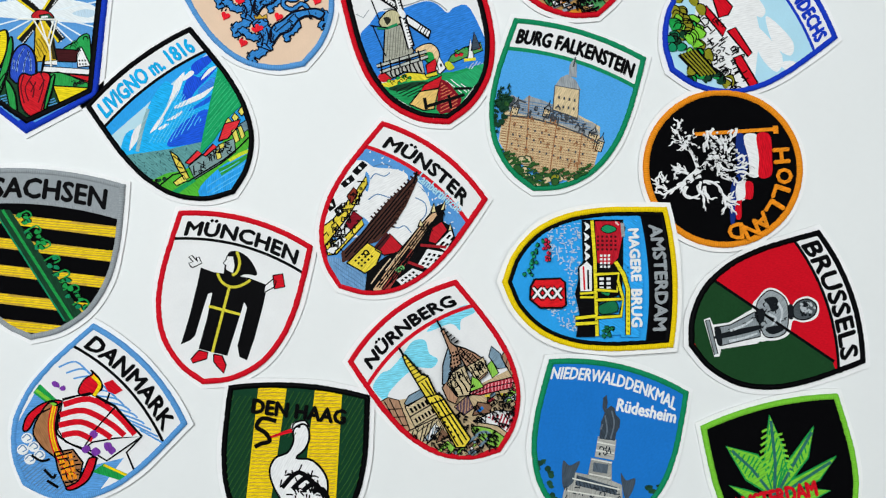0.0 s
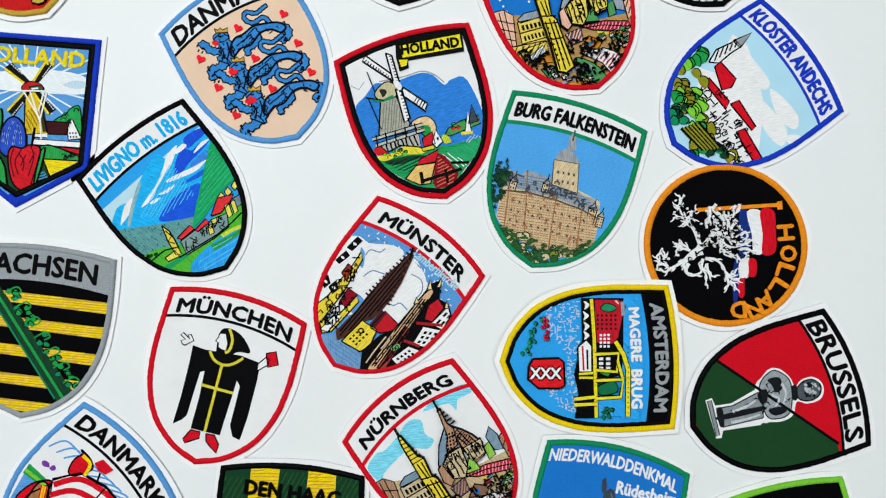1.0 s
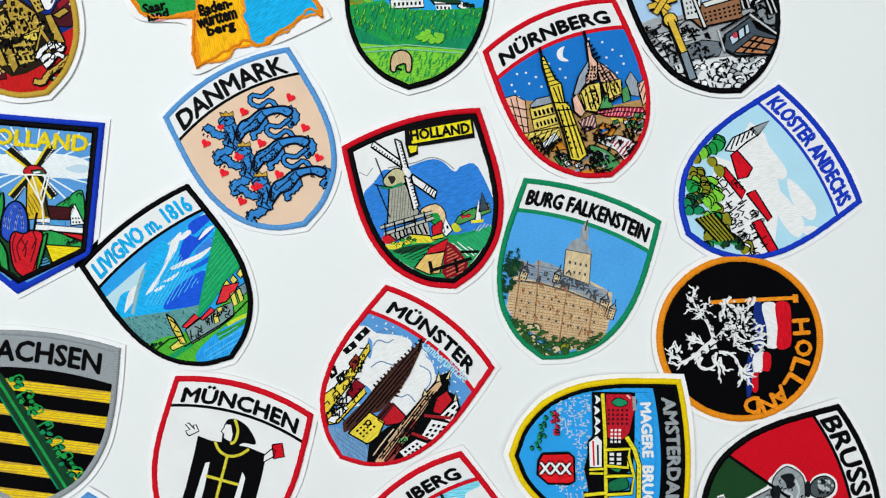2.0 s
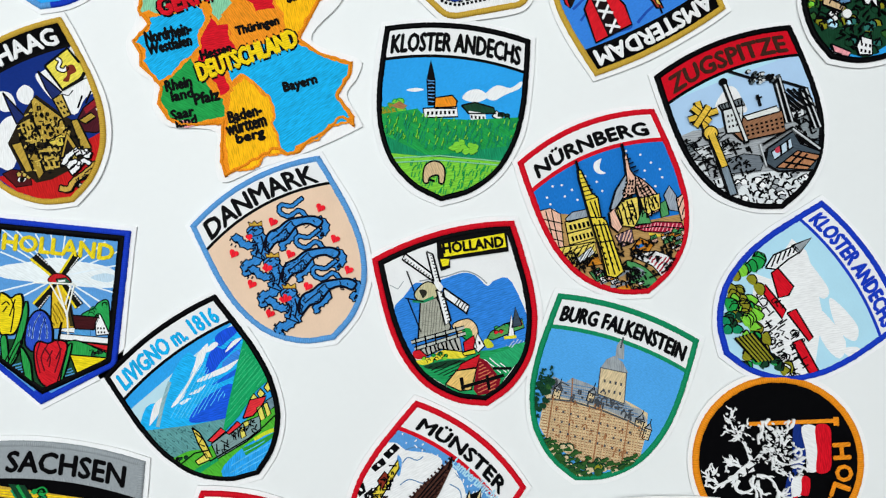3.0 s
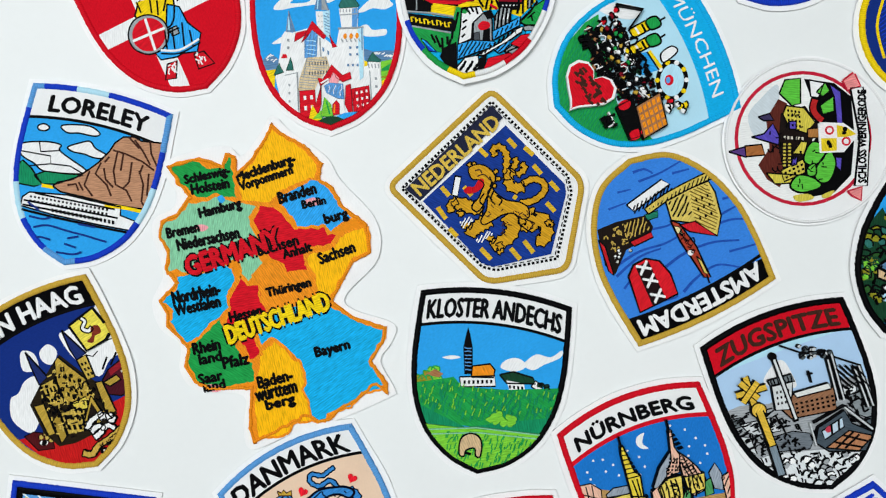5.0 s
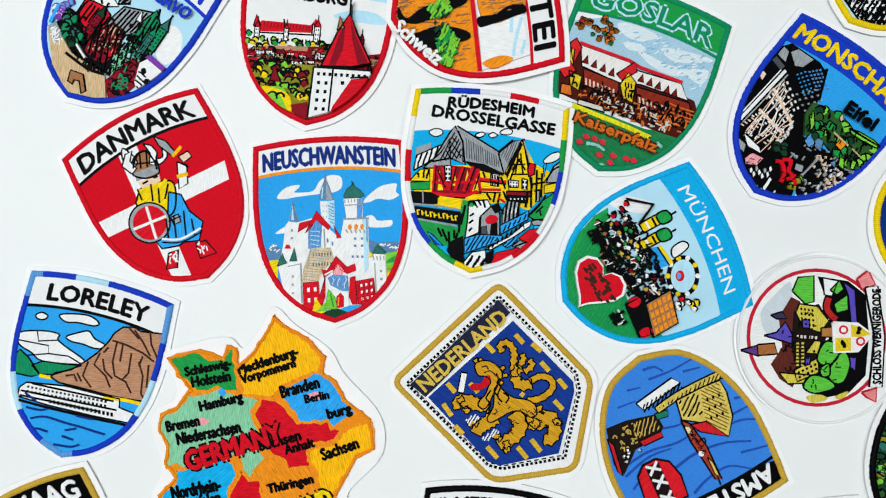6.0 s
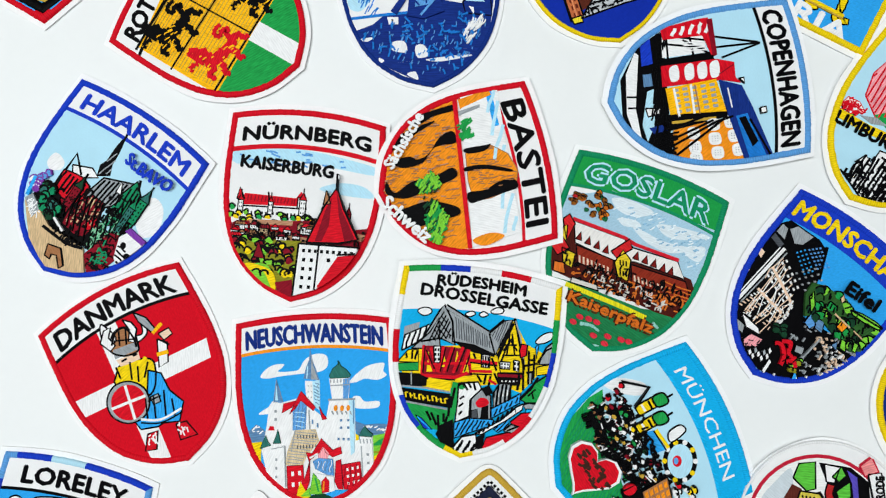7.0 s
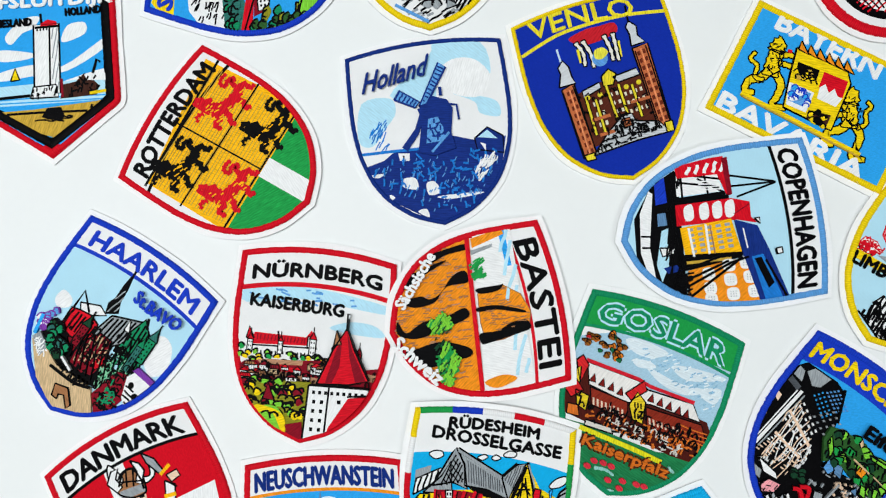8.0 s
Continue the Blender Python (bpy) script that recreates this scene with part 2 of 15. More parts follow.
class Patch:
    """One embroidered patch: felt backing, cloth, raised border and stitched motifs."""

    def __init__(self, name, x, y, turn, hw, h, label, border, base=WHITE, kind="shield", bulge=3.3, shoulder=0.72, band=2.5, trim=2.1, lift=0.0,
                 inner=None, free=None, felt=None, corners=None, tilt=(0, 0), seed=1):
        self.rng = random.Random(seed)
        self.hw, self.h, self.bulge, self.band = hw, h, bulge, band
        self.root = tagged(new(name), label, "patch", "embroidered souvenir patches")
        self.root.matrix_world = pose(x, y, (lift + 0.06 * (seed % 13)) * 0.001, tilt[0], tilt[1], turn)
        self.z, self.kids, self.mesh = 0.0, [], None
        edge = free or (rounded(corners, 5.5) if corners else outline_of(kind, hw, h, bulge, shoulder))
        edge = [p for i, p in enumerate(edge) if math.dist(p, edge[i - 1]) > 0.05]
        if area(edge) < 0:
            edge = edge[::-1]
        if free:
            edge = [(p[0] + 0.9 * noise.noise((p[0] * 0.4, p[1] * 0.4, 3.0)), p[1] + 0.9 * noise.noise((p[0] * 0.4, p[1] * 0.4, 9.0))) for p in resample(edge, 1.1)]
        self.edge = edge
        ring = resample(edge, 0.7)
        # felt backing, cut a little unevenly by hand
        wob = [0.7 * noise.noise((p[0] * 0.05, p[1] * 0.05, seed * 7.1)) for p in ring]
        far = inset(ring, -trim)
        far = [(f[0] + w, f[1] + w * 0.7) for f, w in zip(far, wob)]
        far = smooth(felt, True, 5) if felt else far
        self.start("backing", "white felt backing with a hand-cut margin")
        self.prism(far, -1.5, -0.75, WHITE, "felt")
        self.close()
        self.start("cloth")
        self.prism(list(free) if free else shrink(edge, band * 0.5), -0.8, -0.02, base, "cloth")
        self.close()
        self.inner = None if free else shrink(edge, band * 0.85)
        self.rim("border", ring, band, border if isinstance(border, (list, tuple)) else [border], base=None if free else edge)
        if inner:
            core = shrink(edge, band * 0.9)
            self.rim("inner_border", resample(core, 0.7), inner[1], [inner[0]], 0.35, core)
            self.inner = shrink(edge, band * 0.85 + inner[1] * 0.9)
        self.hull = None if free else self.inner

    # -- meshes --
    def start(self, name, label=""):
        self.close()
        self.mesh, self.fine = (name, label, [], [], [], []), ("stitching", "", [], [], [], [])

    def close(self):
        """Link the part that was begun, with its fine stitching under it."""
        if not self.mesh:
            return
        main, fine = self.mesh, self.fine
        if not main[3]:
            main, fine = (main[0], main[1], *fine[2:]), None
        self.mesh = None
        if main[3]:
            self.last = self.link(main, self.under if main[0] == "lettering" and self.under else self.root)
            if fine and fine[3]:
                tagged(self.link(fine, self.last), kind="stuff")

    def link(self, made, parent):
        name, label, verts, faces, mats, slots = made
        me = bpy.data.meshes.new(name)
        me.from_pydata([(v[0] * MM, v[1] * MM, v[2] * MM) for v in verts], [], faces)
        for m in slots:
            me.materials.append(m)
        me.polygons.foreach_set("material_index", mats)
        me.update()
        ob = new(name, me)
        ob.parent = parent
        if label:
            ob["label"] = label
        return ob

    deep = False

    def target(self):
        return self.fine if self.deep else self.mesh

    under = None

    def slot(self, mat):
        slots = self.target()[5]
        if mat not in slots:
            slots.append(mat)
        return slots.index(mat)

    def prism(self, pts, z0, z1, col, kind="thread"):
        if len(pts) < 3:
            return
        if area(pts) < 0:
            pts = pts[::-1]
        _, _, verts, faces, mats, _ = self.target()
        k, n, s = len(verts), len(pts), self.slot(thread(col, kind))
        verts += [(*p, z1) for p in pts] + [(*p, z0) for p in pts]
        faces.append(tuple(range(k, k + n)))
        faces += [(k + i, k + n + i, k + n + (i + 1) % n, k + (i + 1) % n) for i in range(n)]
        mats += [s] * (n + 1)

    def rim(self, name, ring, wide, cols, high=0.75, base=None):
        """A satin-stitched raised band along an outline."""
        ring = [(p[0] + 0.07 * noise.noise((p[0] * 0.6, p[1] * 0.6, 1.0)), p[1] + 0.07 * noise.noise((p[0] * 0.6, p[1] * 0.6, 5.0))) for p in ring]
        prof = ((0, -0.75), (0.02, 0.15), (0.16, 0.55), (0.5, 0.78), (0.84, 0.55), (1, 0.0))
        n = len(ring)
        sharp = [ring[i] for i in range(n) if (Vector(ring[i]) - Vector(ring[i - 1])).angle(Vector(ring[(i + 1) % n]) - Vector(ring[i]), 0) > 0.4]
        rows = []
        for o, z in prof:
            teeth = [0.13 * self.rng.uniform(-1, 1) * (o in (0, 0.02, 1)) for _ in ring]
            row, core = [(p[0] + t, p[1] + t * 0.6) for p, t in zip(inset(ring, o * wide), teeth)], shrink(base, o * wide) if base and o > 0.1 else None
            if core:
                row = [nearest(p, core) if any(math.dist(q, c) < 2.5 * wide for c in sharp) else p for p, q in zip(row, ring)]
            rows.append([(*p, z * high / 0.75 if z > 0 else z) for p in row])
        n, m = len(ring), len(prof)
        verts = [(c[0] * MM, c[1] * MM, c[2] * MM) for r in rows for c in r]
        faces = [(j * n + i, j * n + (i + 1) % n, (j + 1) * n + (i + 1) % n, (j + 1) * n + i) for j in range(m - 1) for i in range(n)]
        me = bpy.data.meshes.new(name)
        me.from_pydata(verts, [], faces)
        uv = me.uv_layers.new(name="stitch")
        for f in me.polygons:
            i, j = f.index % n, f.index // n
            for li, (di, dj) in zip(f.loop_indices, ((0, 0), (1, 0), (1, 1), (0, 1))):
                uv.data[li].uv = ((i + di) * 0.0007, (j + dj) * 0.0006)
            f.use_smooth = True
        for c in cols:
            me.materials.append(thread(c, "satin"))
        if len(cols) > 1:
            for f in me.polygons:
                f.material_index = int((f.index % n) / n * len(cols) * 3) % len(cols)
        ob = new(name, me)
        ob.parent = self.root

    # -- stitched shapes --
    def part(self, name, label=""):
        self.start(name, label)

    off = (0, 0)

    def raw(self, col, pts, kind="thread"):
        if self.off != (0, 0):
            pts = [(p[0] + self.off[0], p[1] + self.off[1]) for p in pts]
        if self.hull:
            pts = clip(pts, self.hull)
        self.z += 0.005
        if len(pts) > 2:
            self.prism(pts, -0.1, self.z + 0.02, col, kind)

    def poly(self, col, *pts):
        self.raw(col, list(pts))

    def blob(self, col, *pts):
        self.raw(col, smooth(list(pts), True, 4))

    def region(self, col, *pts):
        """A land with a ragged stitched frontier."""
        fine = resample(list(pts), 1.1)
        fine = [(p[0] + 0.9 * noise.noise((p[0] * 0.4, p[1] * 0.4, 3.0)), p[1] + 0.9 * noise.noise((p[0] * 0.4, p[1] * 0.4, 9.0))) for p in fine]
        self.raw(col, fine)
        self.line(ORANGE, 1.0, *fine, closed=True)

    def limb(self, col, w0, w1, *pts, spike=0.0, edge=None):
        """A tapering stitched limb, tail or lock, with ragged fur along it."""
        mid = smooth(list(pts), False, 6)
        left, right = [], []
        for i, p in enumerate(mid):
            a, b = mid[max(i - 1, 0)], mid[min(i + 1, len(mid) - 1)]
            d = math.dist(a, b) or 1
            w = (w0 + (w1 - w0) * i / (len(mid) - 1)) / 2 + (spike if i % 3 == 1 else 0) + (0.2 if edge else 0)
            nx, ny = -(b[1] - a[1]) / d * w, (b[0] - a[0]) / d * w
            left.append((p[0] + nx, p[1] + ny)), right.append((p[0] - nx, p[1] - ny))
        self.raw(col, left + right[::-1])
        if edge:
            self.line(edge, 0.6, *left, *right[::-1], closed=True)

    def ell(self, col, c, rx, ry=None, turn=0):
        ry, a = ry or rx, radians(turn)
        self.raw(col, [(c[0] + rx * math.cos(t) * math.cos(a) - ry * math.sin(t) * math.sin(a),
                        c[1] + rx * math.cos(t) * math.sin(a) + ry * math.sin(t) * math.cos(a)) for t in (i * math.tau / 40 for i in range(40))])

    def line(self, col, w, *pts, curve=False, closed=False):
        pts = [(p[0] + self.off[0], p[1] + self.off[1]) for p in pts]
        if curve:
            pts = smooth(pts, closed, 4)
        if closed:
            pts = pts + [pts[0]]
        if len(pts) < 2:
            return
        if self.hull:
            runs = trimmed(pts, self.hull)
            for run in runs[1:]:
                self.ribbon(col, w, run)
            pts = runs[0] if runs else []
            if len(pts) < 2:
                return
        self.ribbon(col, w, pts)

    def ribbon(self, col, w, pts):
        left, right = [], []
        for i, p in enumerate(pts):
            a, b = pts[max(i - 1, 0)], pts[min(i + 1, len(pts) - 1)]
            d = math.dist(a, b) or 1
            nx, ny = -(b[1] - a[1]) / d * w / 2, (b[0] - a[0]) / d * w / 2
            left.append((p[0] + nx, p[1] + ny)), right.append((p[0] - nx, p[1] - ny))
        self.z += 0.004
        _, _, verts, faces, mats, _ = self.target()
        k, n, s = len(verts), len(pts), self.slot(thread(col))
        z = self.z + 0.05
        for a, b in zip(left, right):
            verts += [(*a, -0.05), (*a, z), (*b, z), (*b, -0.05)]
        for i in range(n - 1):
            for j in range(3):
                faces.append((k + 4 * i + j, k + 4 * i + j + 1, k + 4 * i + j + 5, k + 4 * i + j + 4))
                mats.append(s)

    def lock(self, col, w, *pts, barbs=3):
        """A tapering lock of hair with curved barbs along it."""
        self.limb(col, w, w * 0.35, *pts)
        mid = smooth(list(pts), False, 6)
        for k in range(barbs):
            i = max(1, int((k + 0.6) / barbs * (len(mid) - 1)))
            p, q, s = mid[i - 1], mid[i], 1 if k % 2 else -1
            d = math.dist(p, q) or 1
            u, v = (q[0] - p[0]) / d, (q[1] - p[1]) / d
            e = (q[0] + 1.3 * u - s * 1.1 * v, q[1] + 1.3 * v + s * 1.1 * u)
            self.limb(col, w * 0.7, 0.25, q, e, (e[0] + 1.1 * u - s * 0.2 * v, e[1] + 1.1 * v + s * 0.2 * u))

    @finely
    def dash(self, col, w, step, *pts):
        """Evenly broken stitches along a line."""
        for p, q in zip(pts, pts[1:]):
            n = max(1, round(math.dist(p, q) / step))
            for k in range(n):
                u, v = (k + 0.18) / n, (k + 0.78) / n
                self.line(col, w, (p[0] + (q[0] - p[0]) * u, p[1] + (q[1] - p[1]) * u), (p[0] + (q[0] - p[0]) * v, p[1] + (q[1] - p[1]) * v))

    def shape(self, col, *pts, edge=BLACK, w=0.4, curve=False):
        """A filled shape with a stitched outline."""
        (self.blob if curve else self.poly)(col, *pts)
        self.line(edge, w, *pts, curve=curve, closed=True)

    @finely
    def windows(self, col, a, b, c, nx, ny, fill=0.5):
        """A grid of small stitched openings in the parallelogram a, b (along), c (down)."""
        for i in range(nx):
            for j in range(ny):
                def at(u, v):
                    return (a[0] + (b[0] - a[0]) * u + (c[0] - a[0]) * v, a[1] + (b[1] - a[1]) * u + (c[1] - a[1]) * v)
                u, v, f = (i + 0.5) / nx, (j + 0.5) / ny, fill / 2
                self.poly(col, at(u - f / nx, v - f / ny), at(u + f / nx, v - f / ny), at(u + f / nx, v + f / ny), at(u - f / nx, v + f / ny))

    @finely
    def hatch(self, col, w, gap, turn, *pts, waver=0.15):
        """Parallel stitches that fill a region."""
        a, pts = radians(turn), list(pts)
        ca, sa = math.cos(a), math.sin(a)
        rot = [(p[0] * ca + p[1] * sa, -p[0] * sa + p[1] * ca) for p in pts]
        y = min(p[1] for p in rot) + gap / 2
        while y < max(p[1] for p in rot):
            xs = sorted(p[0] + (q[0] - p[0]) * (y - p[1]) / (q[1] - p[1]) for p, q in zip(rot, rot[1:] + rot[:1]) if (p[1] > y) != (q[1] > y))
            for x0, x1 in zip(xs[::2], xs[1::2]):
                m = [(x0 + (x1 - x0) * t / 3, y + self.rng.uniform(-waver, waver) * gap) for t in range(4)]
                self.line(col, w, *[(x * ca - v * sa, x * sa + v * ca) for x, v in m])
            y += gap * self.rng.uniform(1 - waver, 1 + waver)

    def spots(self, region, n):
        out, xs, ys = [], [p[0] for p in region], [p[1] for p in region]
        for _ in range(n * 30):
            p = (self.rng.uniform(min(xs), max(xs)), self.rng.uniform(min(ys), max(ys)))
            if within(p, region):
                out.append(p)
                if len(out) == n:
                    break
        return out

    @finely
    def clumps(self, cols, n, r, *region, edge=BLACK, w=0.35):
        """Uneven leaf clumps scattered over a region."""
        for p in sorted(self.spots(list(region), n), key=lambda q: -q[1]):
            k = self.rng.randint(6, 8)
            pts = [(p[0] + r * self.rng.uniform(0.6, 1.2) * math.cos(i * math.tau / k), p[1] + r * self.rng.uniform(0.5, 1.0) * math.sin(i * math.tau / k)) for i in range(k)]
            col = self.rng.choice(cols)
            self.blob(col, *pts)
            if edge:
                self.line(edge, w, *pts[:-2], curve=True)

    def tower(self, wall, roof, c, w, h, spire=1.2, n=3):
        """A stitched tower on its base point c, with a pointed roof and a row of slits."""
        x, y = c
        self.shape(wall, (x - w / 2, y), (x - w / 2, y + h), (x + w / 2, y + h), (x + w / 2, y), w=0.5)
        self.shape(roof, (x - w * 0.62, y + h), (x - w * 0.2, y + h + w * spire * 0.55), (x, y + h + w * spire), (x + w * 0.2, y + h + w * spire * 0.55), (x + w * 0.62, y + h), w=0.5)
        self.line(BLACK, 0.35, (x, y + h + w * spire), (x, y + h + w * spire + 1.6))
        self.windows(BLACK, (x - w * 0.4, y + h * 0.95), (x + w * 0.4, y + h * 0.95), (x - w * 0.4, y + h * 0.1), 2, n, 0.42)

    @finely
    def town(self, walls, roofs, n, size, *region):
        """Small gabled and hipped houses crowded over a region, the far ones first."""
        for x, y in sorted(self.spots(list(region), n), key=lambda p: -p[1]):
            s, r = size * self.rng.uniform(0.7, 1.25), self.rng
            w, h, top, lean = s * r.uniform(0.4, 0.7), s * r.uniform(0.3, 0.6), s * r.uniform(0.35, 0.6), s * r.uniform(-0.25, 0.25)
            wall, roof = r.choice(walls), r.choice(roofs)
            self.shape(wall, (x - w, y - h), (x - w, y + h * 0.4), (x + w, y + h * 0.4 + lean * 0.3), (x + w, y - h), w=0.42)
            if r.random() < 0.5:
                self.shape(roof, (x - w * 1.15, y + h * 0.4), (x, y + h * 0.4 + top), (x + w * 1.15, y + h * 0.4), w=0.42)
            else:
                self.shape(roof, (x - w * 1.15, y + h * 0.35), (x - w * 0.8 + lean, y + h * 0.4 + top), (x + w * 0.9 + lean, y + h * 0.4 + top), (x + w * 1.2, y + h * 0.35), w=0.42)
                for k in (-0.4, 0.0, 0.4):
                    self.line(BLACK, 0.28, (x + w * k * 1.2, y + h * 0.45), (x + w * k + lean, y + h * 0.35 + top))
            self.windows(BLACK, (x - w * 0.8, y + h * 0.25), (x + w * 0.8, y + h * 0.25), (x - w * 0.8, y - h * 0.9), 3, 2, 0.42)

    @finely
    def details(self, col, w, n, size, *region, turn=0):
        """Small gables, posts, ledges and openings stitched in outline over a region."""
        kinds = (((-1, -0.8), (-1, 0.1), (0, 1), (1, 0.1), (1, -0.8)), ((-0.7, 0), (0, 0.9), (0.7, 0)), ((0, -1.2), (0, 1.2)), ((-1.2, 0), (1.2, 0)), ((-0.4, -0.6), (-0.4, 0.6), (0.4, 0.6), (0.4, -0.6), (-0.4, -0.6)),
                 ((-0.3, -1), (-0.3, 1)), ((-1, -0.4), (0.9, 0.4)), ((-0.5, -0.8), (-0.5, 0.3), (0, 0.8), (0.5, 0.3), (0.5, -0.8)))
        for p in self.spots(list(region), n):
            s, a = size * self.rng.uniform(0.25, 0.6), radians(turn) + self.rng.gauss(0, 0.08)
            self.line(col, w, *[(p[0] + s * (x * math.cos(a) - y * math.sin(a)), p[1] + s * (x * math.sin(a) + y * math.cos(a))) for x, y in self.rng.choice(kinds)])

    @finely
    def scribble(self, col, w, n, size, *region, turn=None):
        """Loose short outline stitches over a region."""
        for p in self.spots(list(region), n):
            a = (radians(turn) if turn is not None else self.rng.choice((0, 0.1, 1.0, 1.5, 1.6, 1.6, 2.2))) + self.rng.gauss(0, 0.12)
            s, b = size * self.rng.uniform(0.4, 1.1) / 2, self.rng.uniform(-0.18, 0.18)
            self.line(col, w, (p[0] - s * math.cos(a), p[1] - s * math.sin(a)), (p[0] + s * b * 0.5 * math.sin(a), p[1] - s * b * 0.5 * math.cos(a)), (p[0] + s * math.cos(a + b), p[1] + s * math.sin(a + b)))

    def heart(self, col, c, r, turn=0):
        a = radians(turn)
        pts = [(16 * math.sin(t) ** 3 / 16 * r, (13 * math.cos(t) - 5 * math.cos(2 * t) - 2 * math.cos(3 * t) - math.cos(4 * t)) / 16 * r) for t in (i * math.tau / 20 for i in range(20))]
        self.poly(col, *[(c[0] + x * math.cos(a) - y * math.sin(a), c[1] + x * math.sin(a) + y * math.cos(a)) for x, y in pts])

    def text(self, col, body, c, wide, high, turn=0, bold=0.02, arc=0.0, shear=0.0, edge=None, rise=0.25, heavy=0.0):
        """Raised stitched letters fitted to a box."""
        pts, faces = glyphs(body, 0.0, shear)
        heavy = heavy or min(bold * 26, high * 0.13)
        x0, x1 = min(p[0] for p in pts), max(p[0] for p in pts)
        y0, y1 = min(p[1] for p in pts), max(p[1] for p in pts)
        a = radians(turn)
        self.z += 0.006
        for tint, grow, up in (((edge, 1.7 + heavy, 0.0),) if edge else ()) + (((col, heavy, rise),) if heavy else ()) + ((col, 0, rise),):
            _, _, verts, out, mats, _ = self.mesh
            k, s = len(verts), self.slot(thread(tint))
            if grow:
                for dx, dy in ((-1, 0), (1, 0), (0, 1), (0, -1)):
                    k = len(verts)
                    for n, p in enumerate(pts):
                        x = ((p[0] - x0) / (x1 - x0) - 0.5) * wide + dx * grow * 0.5
                        y = ((p[1] - y0) / (y1 - y0) - 0.5) * high + arc * (1 - (2 * x / wide) ** 2) + dy * grow * 0.5
                        verts.append((c[0] + x * math.cos(a) - y * math.sin(a), c[1] + x * math.sin(a) + y * math.cos(a), self.z + (0.1 + up * 0.8 + 0.01 * (dx + 2 * dy) if p[2] > 0 else -0.1)))
                    out += [tuple(k + i for i in f) for f in faces]
                    mats += [s] * len(faces)
                continue
            for p in pts:
                x = ((p[0] - x0) / (x1 - x0) - 0.5) * wide
                y = ((p[1] - y0) / (y1 - y0) - 0.5) * high + arc * (1 - (2 * x / wide) ** 2)
                verts.append((c[0] + x * math.cos(a) - y * math.sin(a), c[1] + x * math.sin(a) + y * math.cos(a), self.z + (up + 0.16 if p[2] > 0 else -0.1)))
            out += [tuple(k + i for i in f) for f in faces]
            mats += [s] * len(faces)

    def title(self, body, col=BLACK, band=WHITE, line=BLACK, deep=14.0, wide=50.0, high=6.5, lw=1.3, bold=0.03, shift=0.0, at=None, edge=None):
        """The name band along the top edge, with a stitched rule below it and the raised name on it."""
        def arc(x):
            return self.bulge * (1 - (x / self.hw) ** 2)
        low = [(x * self.hw * 1.1 / 8, -deep + arc(x * self.hw * 1.1 / 8)) for x in range(-8, 9)]
        self.start("title_band")
        if band:
            self.raw(band, low + [(self.hw * 1.2, 12), (-self.hw * 1.2, 12)], "cloth")
        if line:
            self.line(line, lw, *low)
        self.close()
        self.under = self.last if band or line else None
        self.start("lettering")
        mid = at if at is not None else -(self.band + deep) / 2
        self.text(col, body, (shift, mid + arc(wide / 2)), wide, high, 0, bold, self.bulge * (wide / 2 / self.hw) ** 2, edge=edge)
        self.close()
        self.under = None
        self.start("motif")


# ---- the patches, one by one ----
# black-edged shield patch with blue alpine mountains and a red-roofed village
a = Patch("shield_patch", -0.1451, 0.1032, 37.5, 30.8, 75.7, "black-edged shield patch with blue alpine mountains and a red-roofed village", BLACK, base=SKY, seed=1)
a.title("LIVIGNO m. 1816", CYAN, deep=14, wide=52, high=7.5)
a.part("mountain_range", "stitched blue and white alpine peaks")
a.raw("bfe2ee", [(-31.3, -19.1), (3.2, -16.6), (29.8, -15.1), (29.1, -23.8), (-21.1, -37.3), (-31.3, -29.9)], "cloth")
a.blob("1fb0f0", (-30.5, -28.9), (-24.9, -23.2), (-20.9, -22.4), (-15.6, -23.8), (-7.5, -18.6), (0.8, -14.8), (6.4, -14), (8.1, -17.7), (16.3, -15.7), (21.3, -15.7), (26.3, -15.6), (31.5, -18.8), (28.9, -24.9), (14, -38.1), (2.5, -47.5), (-11.4, -41), (-22.4, -34.8))
